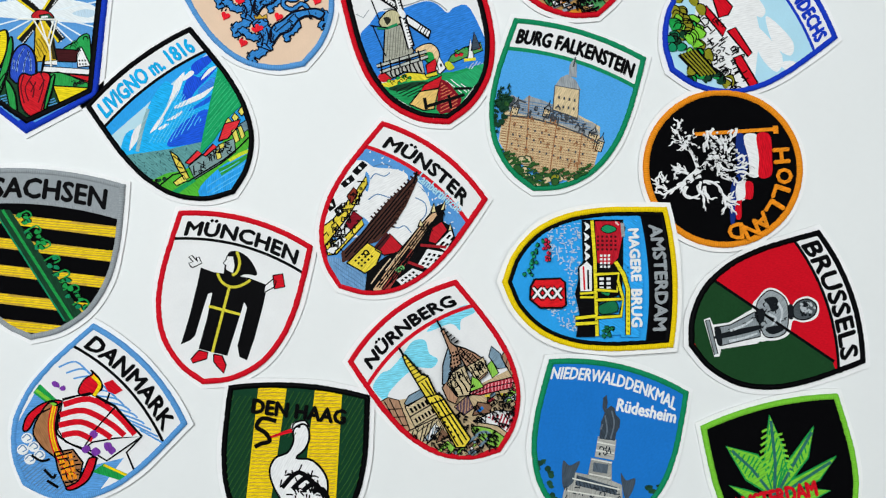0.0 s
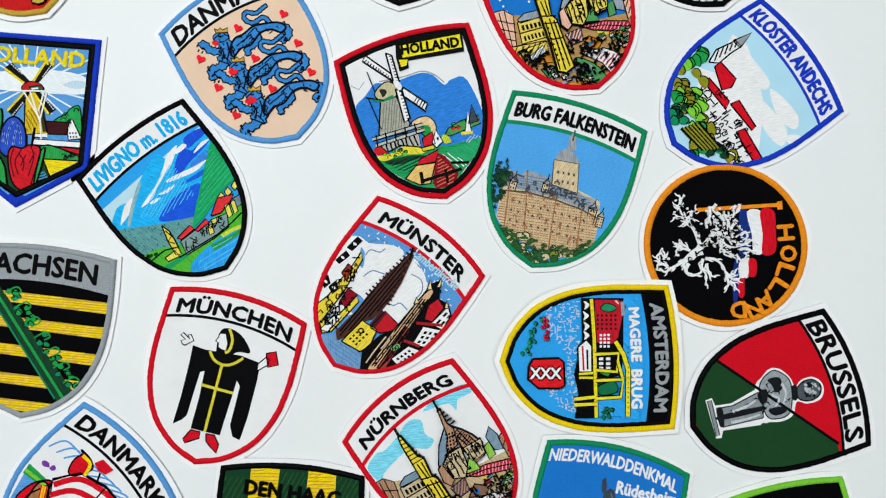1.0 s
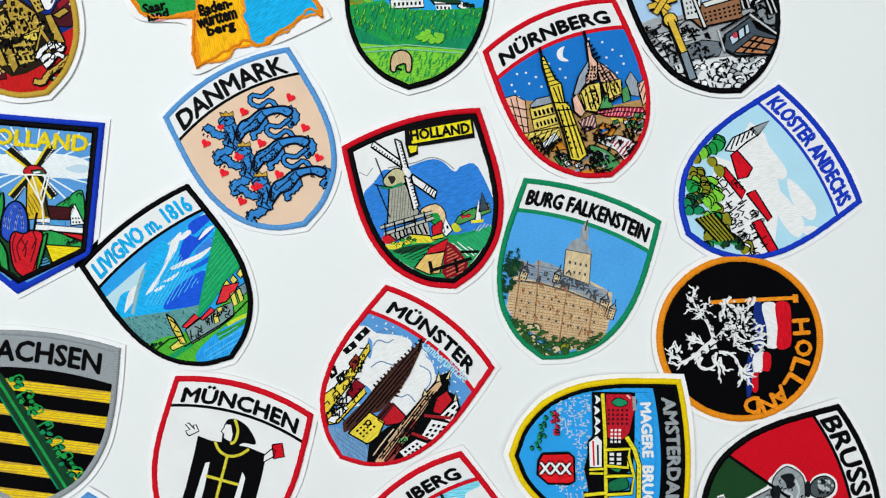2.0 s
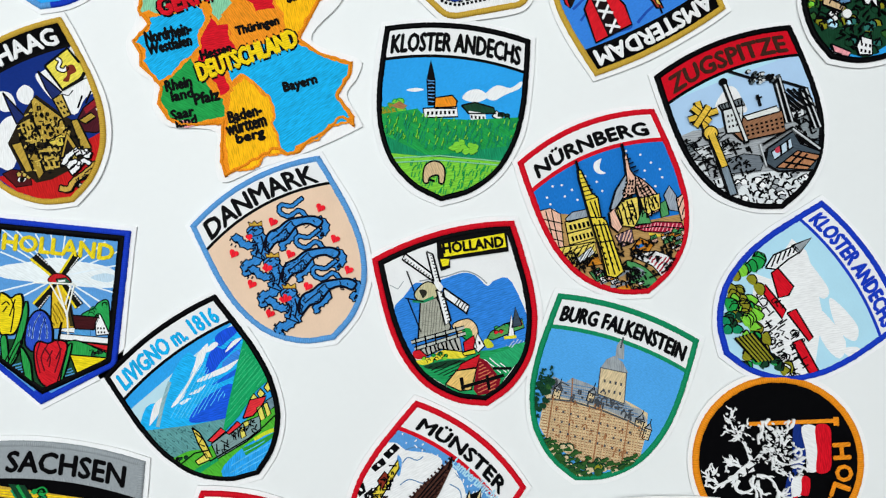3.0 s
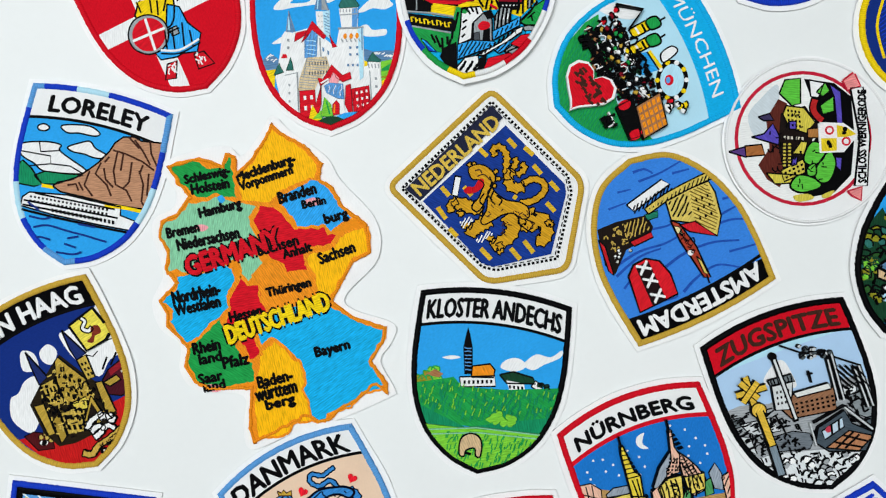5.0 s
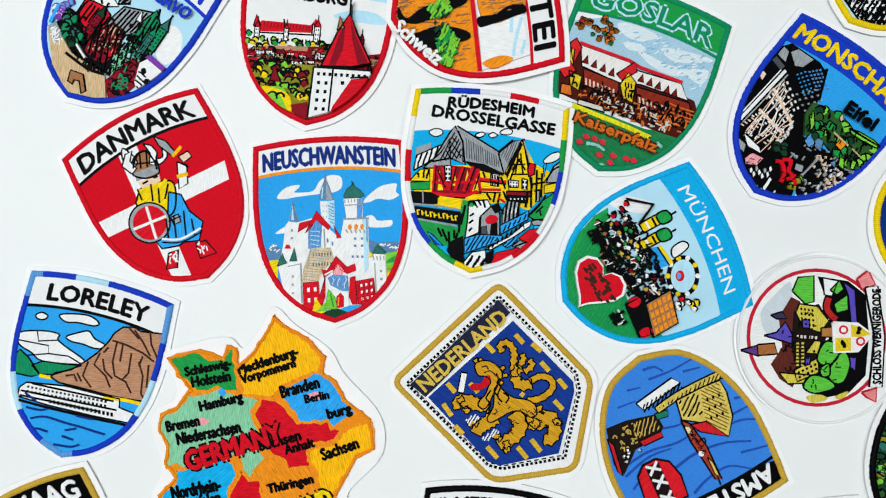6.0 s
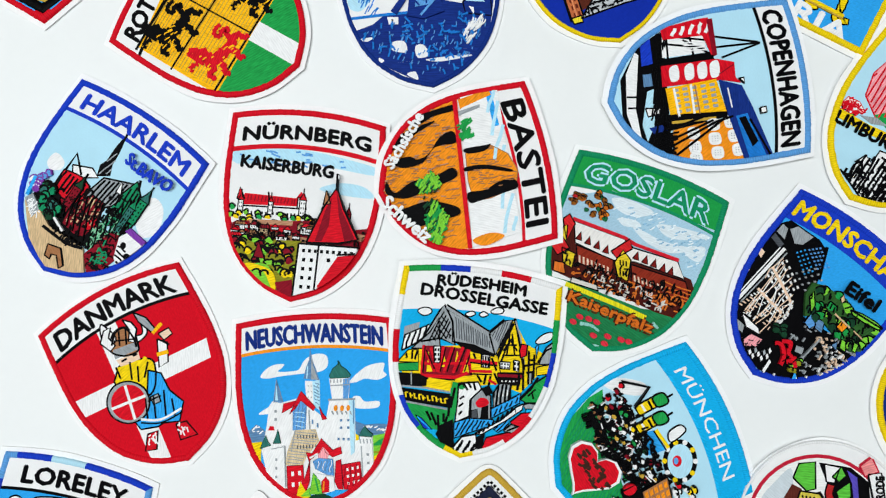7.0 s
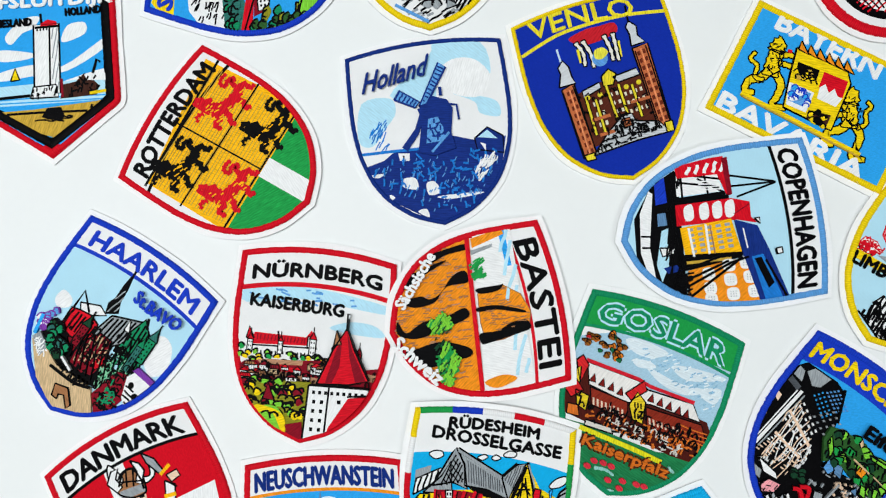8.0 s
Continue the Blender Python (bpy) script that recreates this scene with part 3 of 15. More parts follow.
for col, pts in (("1a50d8", ((19.5, -15.6), (24.6, -15), (30.7, -16.9), (29.6, -19.2), (23.1, -20), (18.8, -20))), ("1a50d8", ((6.7, -25.9), (12.1, -20.6), (17.2, -18.8), (19.8, -22), (24.7, -21.2), (28.5, -23.4), (20.7, -25.1), (15.1, -25.9), (8.7, -28))),
                 ("1a60dc", ((6, -31.6), (13.9, -31.8), (19.7, -32.4), (18.8, -34.1), (13.2, -33.7))), ("1a58dc", ((-11.3, -39.2), (-7.2, -36.1), (1.5, -34.4), (14, -36.8), (3.2, -47.4), (-4.1, -43.9))), ("3a86e4", ((16.4, -26.3), (25.5, -26.1), (21.5, -30), (14.9, -28.8))),
                 (WHITE, ((-14.4, -29), (-7.5, -26.3), (-0.8, -23.5), (5.2, -19.9), (9.3, -16.8), (15.6, -15.8), (9.6, -20.7), (4, -23.3), (-2.1, -25.7), (-8.2, -28.9))), (WHITE, ((-26.5, -29.4), (-19.9, -23.7), (-14.6, -23.3), (-19.7, -27.6), (-24.7, -29.4))),
                 (WHITE, ((2.6, -26), (8.8, -26.9), (15.2, -28.4), (22.5, -29.5), (15.9, -30.8), (8.5, -29.1), (2.3, -27.3))), (WHITE, ((-4.6, -29.1), (-0.4, -29.3), (4.1, -29.9), (-0.3, -30.9))), (WHITE, ((-10, -29.7), (-6.4, -29.9), (-4.8, -31.1), (-9.1, -31))),
                 (WHITE, ((19.4, -23.5), (25.1, -21.5), (29.3, -22.7), (24.4, -23.4))), (WHITE, ((11.7, -17.8), (18, -16.9), (19, -18.9), (14.4, -19.2)))):
    a.blob(col, *pts)
a.line("8fb4bc", 1.6, (-8.1, -19.4), (-16.1, -25.3), (-24.1, -32.4), curve=True)
a.hatch("58ccf8", 0.3, 1.5, 24, (-18.3, -31.7), (2.3, -22.1), (9.3, -21.1), (8.7, -39.1), (-9.3, -38.2))
a.part("valley", "stitched green slopes, meadows and a blue lake")
a.poly("5f9a9a", (-31.9, -29.1), (-11.2, -40.8), (2.3, -47), (-1.7, -52.4), (-18.1, -52.1), (-30.2, -48.2), (-32.5, -36.7))
a.scribble("3c6c70", 0.4, 60, 1.6, (-31, -30.4), (-0.4, -47.2), (-16.5, -50.2), (-28.8, -47.1))
a.poly("17a060", (29.6, -23.5), (30.9, -44.3), (20.1, -45.5), (7.6, -49.9), (-2.5, -51.8), (5.4, -44.4), (17.5, -33.8))
a.hatch("35b878", 0.4, 1.7, 14, (26.8, -26.1), (29.1, -42.9), (19.8, -44.1), (1.5, -49.8))
a.blob("4fb434", (-30.5, -48.6), (-20.1, -48.8), (-10.1, -53), (10.9, -53), (29, -54.5), (23.6, -65.3), (4.7, -78.5), (-11.7, -71.4), (-25.4, -60.3))
a.blob("2aa0ec", (-12.5, -64.7), (0.6, -62), (12.9, -63), (24.4, -63.4), (17.4, -73), (3.5, -77.6), (-10, -73.3))
a.hatch("5cc0f4", 0.4, 2.2, -6, (-10.9, -65.9), (3.1, -63.8), (16.7, -66.4), (7.4, -74.9), (-6.4, -72.5))
a.limb("2f9a3c", 3.6, 1.4, (0.6, -63.8), (9, -65), (17.9, -65.5))
a.limb("c8dc30", 1.6, 1.8, (7.4, -62.1), (13.6, -62.9), (20.2, -64.9))
a.limb("1a9a5c", 3.0, 1.6, (-25.3, -58.5), (-18.1, -58.8), (-10.5, -59.4))
a.part("village", "stitched red-roofed village with a church")
a.shape("7f9c9c", (-9.1, -52.5), (-1, -52.3), (10.3, -53.8), (15.6, -55.1), (12.2, -60.6), (4, -60.8), (-10.5, -59.4), w=0.6)
a.shape("6f8c98", (21.4, -51.4), (27.9, -51.8), (26.3, -55.6), (20.7, -55.8), w=0.5)
for q in ((16.5, -46.6), (20.2, -46.6), (24.3, -46.2), (28.2, -45.9), (31.3, -45.8)):
    a.part("house", "stitched yellow house")
    a.shape("e4d860", q, (q[0] + 2.6, q[1] + 1.0), (q[0] + 2.9, q[1] - 2.0), (q[0] + 0.2, q[1] - 2.6), w=0.55)
a.part("church", "stitched yellow church spire and red roofs")
a.shape("e0cc50", (-11.8, -41.6), (-10.5, -45.4), (-10.9, -50.6), (-12.1, -57.4), (-14.4, -56.3), (-13.8, -49.4), w=0.6)
a.line(BLACK, 0.6, (-11.9, -44.3), (-10.9, -48.1), (-13.6, -49.2), (-11.8, -51.8))
a.shape("e4d860", (-19.2, -54.4), (-13.6, -54.4), (-13.6, -57.8), (-19, -56.6), w=0.6)
for pts in (((-9.5, -50.4), (-1.5, -49.2), (-0.7, -51.9), (-8.1, -52.3)), ((-0.8, -52.4), (6, -51.2), (6.7, -53.6), (-0.2, -53.8)), ((8.8, -51.7), (16, -46.9), (22.9, -49.8), (19.5, -51.9), (13.1, -53.4))):
    a.shape("e03038", *pts, w=0.6)
for pts in (((16.4, -51.5), (18.9, -51.8), (17, -57.4), (14.6, -57.2)), ((19.7, -52), (21.7, -52.3), (20.2, -57.3), (17.9, -57.5)), ((4.8, -54.6), (7, -55), (5.5, -58.8), (3.2, -58.4)), ((7.7, -53.1), (10.3, -53.8), (9.6, -55.7), (7.4, -55.3))):
    a.shape("e4d860", *pts, w=0.5)
a.details(BLACK, 0.5, 26, 3, (-8.6, -53.5), (9.8, -54.6), (14.3, -56), (11.9, -59.3), (-9.2, -58.5), turn=30)
a.line(BLACK, 0.6, (-13.9, -58.2), (5.7, -60.2), (14.5, -59.9), (27.8, -57.9))
a.line(BLACK, 0.6, (-25.3, -51.7), (-17.4, -51.4), (-11, -54.2))
a.clumps([DKGREEN, BLACK], 5, 1.0, (-25.5, -48.5), (-21.3, -50.4), (-23.4, -52.5), (-26.6, -50.8))
a.close()

# grey-edged shield patch with black and yellow bars and a green garland
a = Patch("shield_patch", -0.1841, 0.0510, -6.0, 34.5, 75.8, "grey-edged shield patch with black and yellow bars and a green garland", GREY, base=BLACK, seed=2)
a.title("SACHSEN", BLACK, GREY, GREY, deep=16, wide=53, high=9)
a.part("barred_field", "stitched black and yellow bars")
a.poly(GOLD, (-32.5, -18.9), (35.2, -19.8), (35.3, -25.0), (-32.4, -23.6))
a.hatch(YELLOW, 0.66, 1.06, 1, (-31.9, -19.4), (34.7, -20.1), (34.7, -24.6), (-31.9, -23.3), waver=0.15)
a.poly(GOLD, (-31.0, -30.4), (36.6, -31.2), (36.7, -36.4), (-30.9, -35.1))
a.hatch(YELLOW, 0.66, 1.06, 1, (-30.4, -30.8), (36.1, -31.5), (36.1, -36.0), (-30.4, -34.8), waver=0.15)
a.poly(GOLD, (-29.3, -42.8), (38.2, -43.6), (38.3, -48.9), (-29.2, -47.5))
a.hatch(YELLOW, 0.66, 1.06, 1, (-28.7, -43.3), (37.7, -44.0), (37.7, -48.4), (-28.7, -47.2), waver=0.15)
a.poly(GOLD, (-27.5, -55.8), (39.8, -56.5), (39.9, -61.7), (-27.4, -60.5))
a.hatch(YELLOW, 0.66, 1.06, 1, (-26.9, -56.2), (39.3, -56.9), (39.3, -61.3), (-26.9, -60.1), waver=0.15)
a.poly(GOLD, (-26.0, -67.4), (41.2, -68.1), (41.4, -73.3), (-25.9, -72.0))
a.hatch(YELLOW, 0.66, 1.06, 1, (-25.4, -67.8), (40.8, -68.4), (40.8, -72.9), (-25.4, -71.7), waver=0.15)
a.part("garland", "stitched green diagonal garland")
a.poly(DKGREEN, (-24.7, -17.6), (-17.3, -17.3), (23.4, -62.4), (16.1, -67.1))
a.line(GREEN, 1.32, (-20.7, -17.7), (18.5, -65.0))
a.line(EMER, 0.79, (-23.1, -20.0), (14.6, -65.4))
a.clumps([GREEN, EMER], 5, 1.59, (-16.3, -17.2), (-10.5, -16.6), (-6.6, -22.0), (-11.7, -23.6), w=0.44)
a.line(GREEN, 0.66, (-14.3, -20.2), (-9.4, -17.0), (-7.0, -18.9), (-9.5, -20.7), curve=True)
a.clumps([GREEN, EMER], 5, 1.59, (-10.9, -23.5), (-5.2, -22.9), (-1.3, -28.3), (-6.4, -29.9), w=0.44)
a.line(GREEN, 0.66, (-9.0, -26.5), (-4.1, -23.3), (-1.7, -25.2), (-4.1, -27.0), curve=True)
a.clumps([GREEN, EMER], 5, 1.59, (-5.6, -29.8), (0.1, -29.2), (4.0, -34.6), (-1.1, -36.2), w=0.44)
a.line(GREEN, 0.66, (-3.6, -32.8), (1.3, -29.6), (3.6, -31.5), (1.2, -33.3), curve=True)
a.clumps([GREEN, EMER], 5, 1.59, (-0.3, -36.1), (5.5, -35.5), (9.3, -40.9), (4.2, -42.5), w=0.44)
a.line(GREEN, 0.66, (1.7, -39.1), (6.6, -35.9), (8.9, -37.8), (6.5, -39.6), curve=True)
a.clumps([GREEN, EMER], 5, 1.59, (5.0, -42.4), (10.8, -41.8), (14.6, -47.2), (9.6, -48.7), w=0.44)
a.line(GREEN, 0.66, (7.0, -45.3), (11.9, -42.2), (14.2, -44.0), (11.8, -45.9), curve=True)
a.clumps([GREEN, EMER], 5, 1.59, (10.3, -48.6), (16.1, -48.0), (19.9, -53.4), (14.8, -55.0), w=0.44)
a.line(GREEN, 0.66, (12.3, -51.6), (17.2, -48.5), (19.5, -50.3), (17.1, -52.1), curve=True)
a.clumps([GREEN, EMER], 5, 1.59, (15.6, -54.9), (21.3, -54.3), (25.2, -59.6), (20.1, -61.2), w=0.44)
a.line(GREEN, 0.66, (17.6, -57.8), (22.4, -54.7), (24.8, -56.6), (22.4, -58.4), curve=True)
a.close()

# red-edged white shield patch with a black-robed figure
a = Patch("shield_patch", -0.0935, 0.0270, -14.8, 32.3, 74.1, "red-edged white shield patch with a black-robed figure", RED, bulge=5.2, seed=3)
a.title("MÜNCHEN", deep=13.5, wide=53, high=7.8)
a.part("robed_figure", "plain black and yellow stitched robed figure")
a.poly(BLACK, (-15.2, -22.8), (-8.9, -23.3), (-3.1, -22.6), (7.5, -21.7), (16.7, -22.7), (17.3, -32), (17.5, -48), (16.8, -58.3), (13.1, -57.7), (10.8, -53), (10.4, -35.1), (8.4, -33), (8.2, -39.7), (7.5, -58.6), (-6.1, -59), (-6.1, -44.9), (-6.9, -32.5), (-8.7, -33.5), (-9, -40.3), (-9.3, -53.7), (-11, -56.3), (-14.5, -59.1), (-14.2, -45.7), (-14.7, -29.7))
a.shape(WHITE, (-18.8, -23.8), (-15.3, -20.7), (-17.3, -18.3), (-18.5, -18.8), (-17.3, -20.4), (-20.8, -18.4), (-21.9, -19.5), (-19.2, -21.2), (-21.1, -22.2), (-19.9, -23.5), w=0.55)
a.shape(WHITE, (15.7, -23.3), (18.3, -19.6), (20.2, -19.9), (20.2, -22.6), (16.3, -26.3), w=0.55)
a.shape(RED, (18, -17.8), (22.1, -15.9), (24.7, -21.4), (20.4, -23.6), w=0.6)
a.blob(BLACK, (-4.9, -14.2), (-2.4, -11.4), (1.9, -11.6), (6.4, -13.9), (10.9, -19.4), (5, -20.7), (-0, -25.8), (-3.8, -24.1))
a.shape(WHITE, (-4.8, -14.4), (-2, -13.9), (-0.1, -17.8), (0.1, -21.5), (-2.4, -21.3), (-3.9, -20.7), (-4.2, -18.8), (-5.7, -18.2), (-4.9, -16.3), w=0.5)
for pts in (((-1.1, -11.3), (1.5, -15.7), (1.5, -20.6), (-0.2, -22.4)), ((-7, -23.3), (-4.1, -26.6), (0.5, -27.8), (4.9, -26.1), (8.5, -22.5)), ((0, -28), (0.5, -58.9)), ((-6.9, -38.9), (8.2, -38.9))):
    a.line("d8cc3c", 1.25, *pts, curve=True)
a.shape(RED, (-5.8, -59.5), (-1.5, -59.4), (-1.2, -62.3), (-6.9, -65.9), (-8.2, -64.4), w=0.6)
a.shape(RED, (1.3, -59.5), (5.2, -59.2), (8.1, -62.7), (8.1, -66.7), (4.2, -64.3), (2.2, -62.7), w=0.6)
a.close()

# red-edged shield patch with dark church towers against clouds
a = Patch("shield_patch", -0.0061, 0.0588, -36.7, 30.7, 74.1, "red-edged shield patch with dark church towers against clouds", RED, base=LTBLUE, bulge=5.4, seed=4)
a.title("MÜNSTER", BLACK, WHITE, RED, deep=14.5, wide=46, high=7, lw=1.8)
a.part("sky", "stitched white billowing clouds on blue")
a.blob(WHITE, (-32.9, -30.1), (-27.1, -20.4), (-20.5, -19.5), (-11.9, -14.4), (-5.4, -13.5), (-3.1, -21), (-2.7, -31.1), (-4.1, -41.3), (-7.3, -50.2), (-16, -56.7), (-22.3, -54.9))
a.blob(WHITE, (-0.9, -13.4), (7.1, -15.4), (12.8, -19.6), (18.9, -24.2), (17.8, -31.5), (12, -41.1), (4.3, -42.9), (2.4, -37.8), (1.8, -25.8))
a.blob(LTBLUE, (-10.4, -48.6), (-11.2, -41.4), (-5.1, -42.7), (-5.6, -48.9))
a.blob(LTBLUE, (-24.5, -23.8), (-19.7, -24.1), (-16.1, -30.6), (-21.4, -28))
for pts in (((-18.5, -25.2), (-18.2, -21.7), (-14.2, -20.1), (-13.1, -17.2)), ((-13.5, -33.3), (-11.7, -28.7), (-6.1, -26.5), (-5, -23.7)), ((3.3, -19.5), (8.4, -18.9), (11.7, -22.4), (11.8, -26.9)), ((1.4, -36.6), (5.3, -35.6), (7.2, -32.9), (11.6, -33.6)), ((-21, -19.8), (-18.1, -15.8), (-13.8, -14.5)), ((1.6, -14.2), (5.3, -14.7))):
    a.line(STEEL, 0.5, *pts, curve=True)
a.scribble(WHITE, 0.5, 40, 1.6, (-28.5, -14.2), (-1.6, -10.7), (25.2, -11.7), (26.3, -21.9), (15.4, -20.3), (-0.9, -16.1), (-21.9, -18.6))
a.text(PALE, "Lambertikirche", (11.3, -10.9), 25, 4.2, -3, bold=0.01)
a.part("old_town", "stitched yellow gabled houses and a red roof")
a.blob(WHITE, (-20.6, -60.2), (-25.3, -48), (-27.9, -31.5), (-26.3, -20.5), (-21.4, -25.4), (-20.5, -37.8), (-19.2, -50), (-17.5, -59.1))
for pts in (((-16.6, -63), (-23.2, -56.8), (-21.1, -50.1), (-20.9, -40.8), (-20.5, -32.6), (-20.9, -25.1), (-18.3, -27.7), (-17.5, -34.9), (-16.3, -45.2), (-16.5, -51.8)), ((-13.1, -65), (-17.1, -61.4), (-11.9, -53.6), (-10.6, -42.3), (-8.2, -43.7), (-9.3, -54.4), (-10.1, -62.1))):
    a.shape("e8d040", *pts, w=0.6)
a.shape(WHITE, (-14.9, -64.3), (-13.4, -54.1), (-10.4, -53.8), (-11.3, -63), w=0.5)
a.shape(DKRED, (-15.3, -49), (-15.8, -41.5), (-10.5, -41.5), (-11.2, -49.3), w=0.6)
a.shape("8a3020", (-22.4, -37.9), (-22.4, -32.7), (-19.5, -33.1), (-18.5, -39.6), w=0.6)
for pts in (((-28, -34.9), (-26.7, -28.7), (-24.2, -29.5), (-25.8, -35.2)), ((-27.3, -27.1), (-26.3, -20.5), (-23.7, -20.6), (-24.6, -27.2)), ((-28, -46.1), (-26.8, -42.5), (-23.7, -44.8), (-24.6, -48.1)), ((-23.2, -46.4), (-22.3, -42.4), (-19.2, -44.7), (-20, -48))):
    a.shape(BLACK, *pts, w=0.5)
    a.ell(WHITE, (sum(p[0] for p in pts) / 4, sum(p[1] for p in pts) / 4), 0.9, 0.6)
a.details(BLACK, 0.6, 60, 3.0, (-16.7, -63.7), (-21, -57.2), (-21.5, -45.2), (-22.9, -25.9), (-17.7, -28.5), (-14.5, -45.8), (-9.5, -43.7), (-9.5, -61), turn=38)
a.blob("6f9cc8", (-13, -66.8), (-7.1, -62.5), (3.8, -61.4), (12, -67), (5.3, -72), (-4.9, -70.6))
a.hatch(STEEL, 0.4, 1.6, 2, (-10.7, -66.4), (-6.5, -63.3), (4.5, -62.3), (9.5, -66.3), (4, -70.4))
a.part("church_tower", "dark brown stitched church spire")
a.poly("4a2c24", (-2.9, -10.3), (-0.7, -12), (2.3, -25.5), (2.9, -34.2), (2.4, -40.4), (1.5, -46.3), (-1.7, -50.6), (-1.8, -56.6), (-5.5, -63.8), (-8.7, -60.4), (-6.8, -47.3), (-6.7, -38.7), (-5.8, -26.9), (-3.8, -18.2))
a.hatch(BLACK, 0.7, 1.5, 87, (-2.7, -11.5), (1.5, -25.4), (2.1, -40), (-2, -50.2), (-5.1, -61.6), (-7.8, -59), (-6.6, -40.6), (-4.7, -24.1))
for k in range(14):
    t = k / 14
    p = [u + (v - u) * t for u, v in zip((-2.4, -10.6), (3, -38.7))]
    q = [u + (v - u) * t for u, v in zip((-2.8, -10.9), (-7.1, -40.9))]
    a.line("2c1814", 0.8, (p[0] - 0.4, p[1]), (p[0] + 1.3, p[1] + 0.5))
    a.line("2c1814", 0.8, (q[0] + 0.4, q[1]), (q[0] - 1.3, q[1] + 0.2))
a.line(BLACK, 0.9, (-3.3, -9.3), (-1.1, -14.9))
a.shape("c01c28", (2.9, -49.8), (3.9, -39.9), (12, -41.1), (12.2, -44.8), (7.8, -49.4), w=0.6)
a.poly("4a1c20", (1.7, -50), (2.4, -40.4), (5, -40.4), (4.9, -49))
a.shape("e8d040", (-3.8, -62.6), (-1.9, -49.5), (6, -48.8), (7.9, -56.5), (5.7, -61.3), w=0.7)
a.windows(BLACK, (-2.3, -60.2), (-0.8, -51.9), (3.2, -60.6), 4, 3, 0.5)
a.ell(BLACK, (0.5, -53.5), 1.4)
a.ell("e8d040", (0.5, -53.5), 0.7)
a.part("street", "stitched gabled street fronts and a stone church")
a.poly(BLACK, (10.7, -68), (6.2, -60.3), (8.4, -50.2), (13.4, -41.3), (12.7, -28.1), (13.2, -17.4), (15.6, -13.6), (20.2, -20.7), (25.1, -20.3), (29.8, -23.9), (30.8, -37.5), (25.7, -51.6), (18.4, -63.5))
for col, pts in (("d8b088", ((12.9, -65.7), (12.1, -45.6), (13.2, -25.2), (14.1, -18.6), (16.5, -20.1), (17.2, -35.9), (18.2, -54.6), (17, -63.3))), ("a04038", ((16.3, -62.5), (15.5, -39.7), (18.1, -39.7), (19.6, -60.7))), ("c01c28", ((17.9, -26.3), (19.7, -21), (24.3, -22.8), (23.9, -30.9), (20.3, -32.2))),
                 (WHITE, ((23.7, -32.4), (25.3, -21.4), (29, -23.8), (29.4, -31.3))), (WHITE, ((22.6, -44.8), (21.8, -35.1), (29, -31.6), (29.8, -41.4))), (WHITE, ((18.9, -55.4), (21.7, -46.2), (27.5, -44.4), (23.2, -56.1)))):
    a.shape(col, *pts, w=0.6)
for g in range(5):
    a.line(BLACK, 0.6, [u + (v - u) * g / 5 for u, v in zip((12.8, -63.8), (18.4, -60.9))], [u + (v - u) * g / 5 for u, v in zip((13, -26), (18.4, -22.6))])
a.windows(BLACK, (23.6, -43.5), (23.2, -36), (29.6, -40.3), 3, 3, 0.55)
a.windows(BLACK, (20.1, -54.5), (22.7, -46.7), (24.2, -54.7), 4, 2, 0.55)
a.windows(BLACK, (24.9, -31.4), (25.8, -23), (28.8, -30.5), 2, 2, 0.55)
a.hatch("d8c0a0", 0.6, 1.8, 89, (9.5, -63.7), (10.8, -49.1), (13.6, -43.2), (12.7, -51.6), (11.9, -63.5))
a.line("a02028", 1.3, (18.5, -45.4), (25.9, -43.1))
a.line("a02028", 1.3, (18.4, -35.7), (28.6, -29.4))
a.blob("70b870", (16, -51.7), (17.3, -48.2), (19.1, -48.8), (17.9, -51.6))
for pts in (((13.4, -21.1), (11.8, -16.4), (15.1, -19.2)), ((16.1, -17.8), (15.2, -12.6), (17.5, -16.1)), ((24.6, -23.2), (23.5, -19.5), (26, -21.5)), ((12.5, -29.6), (11.5, -26.5), (14.3, -27.6))):
    a.shape("e8d8a0", *pts, w=0.7)
a.details(BLACK, 0.5, 40, 2.4, (13.5, -63.9), (14.3, -27.6), (17, -16.5), (18.5, -21.9), (18.2, -58.9), turn=38)
a.close()

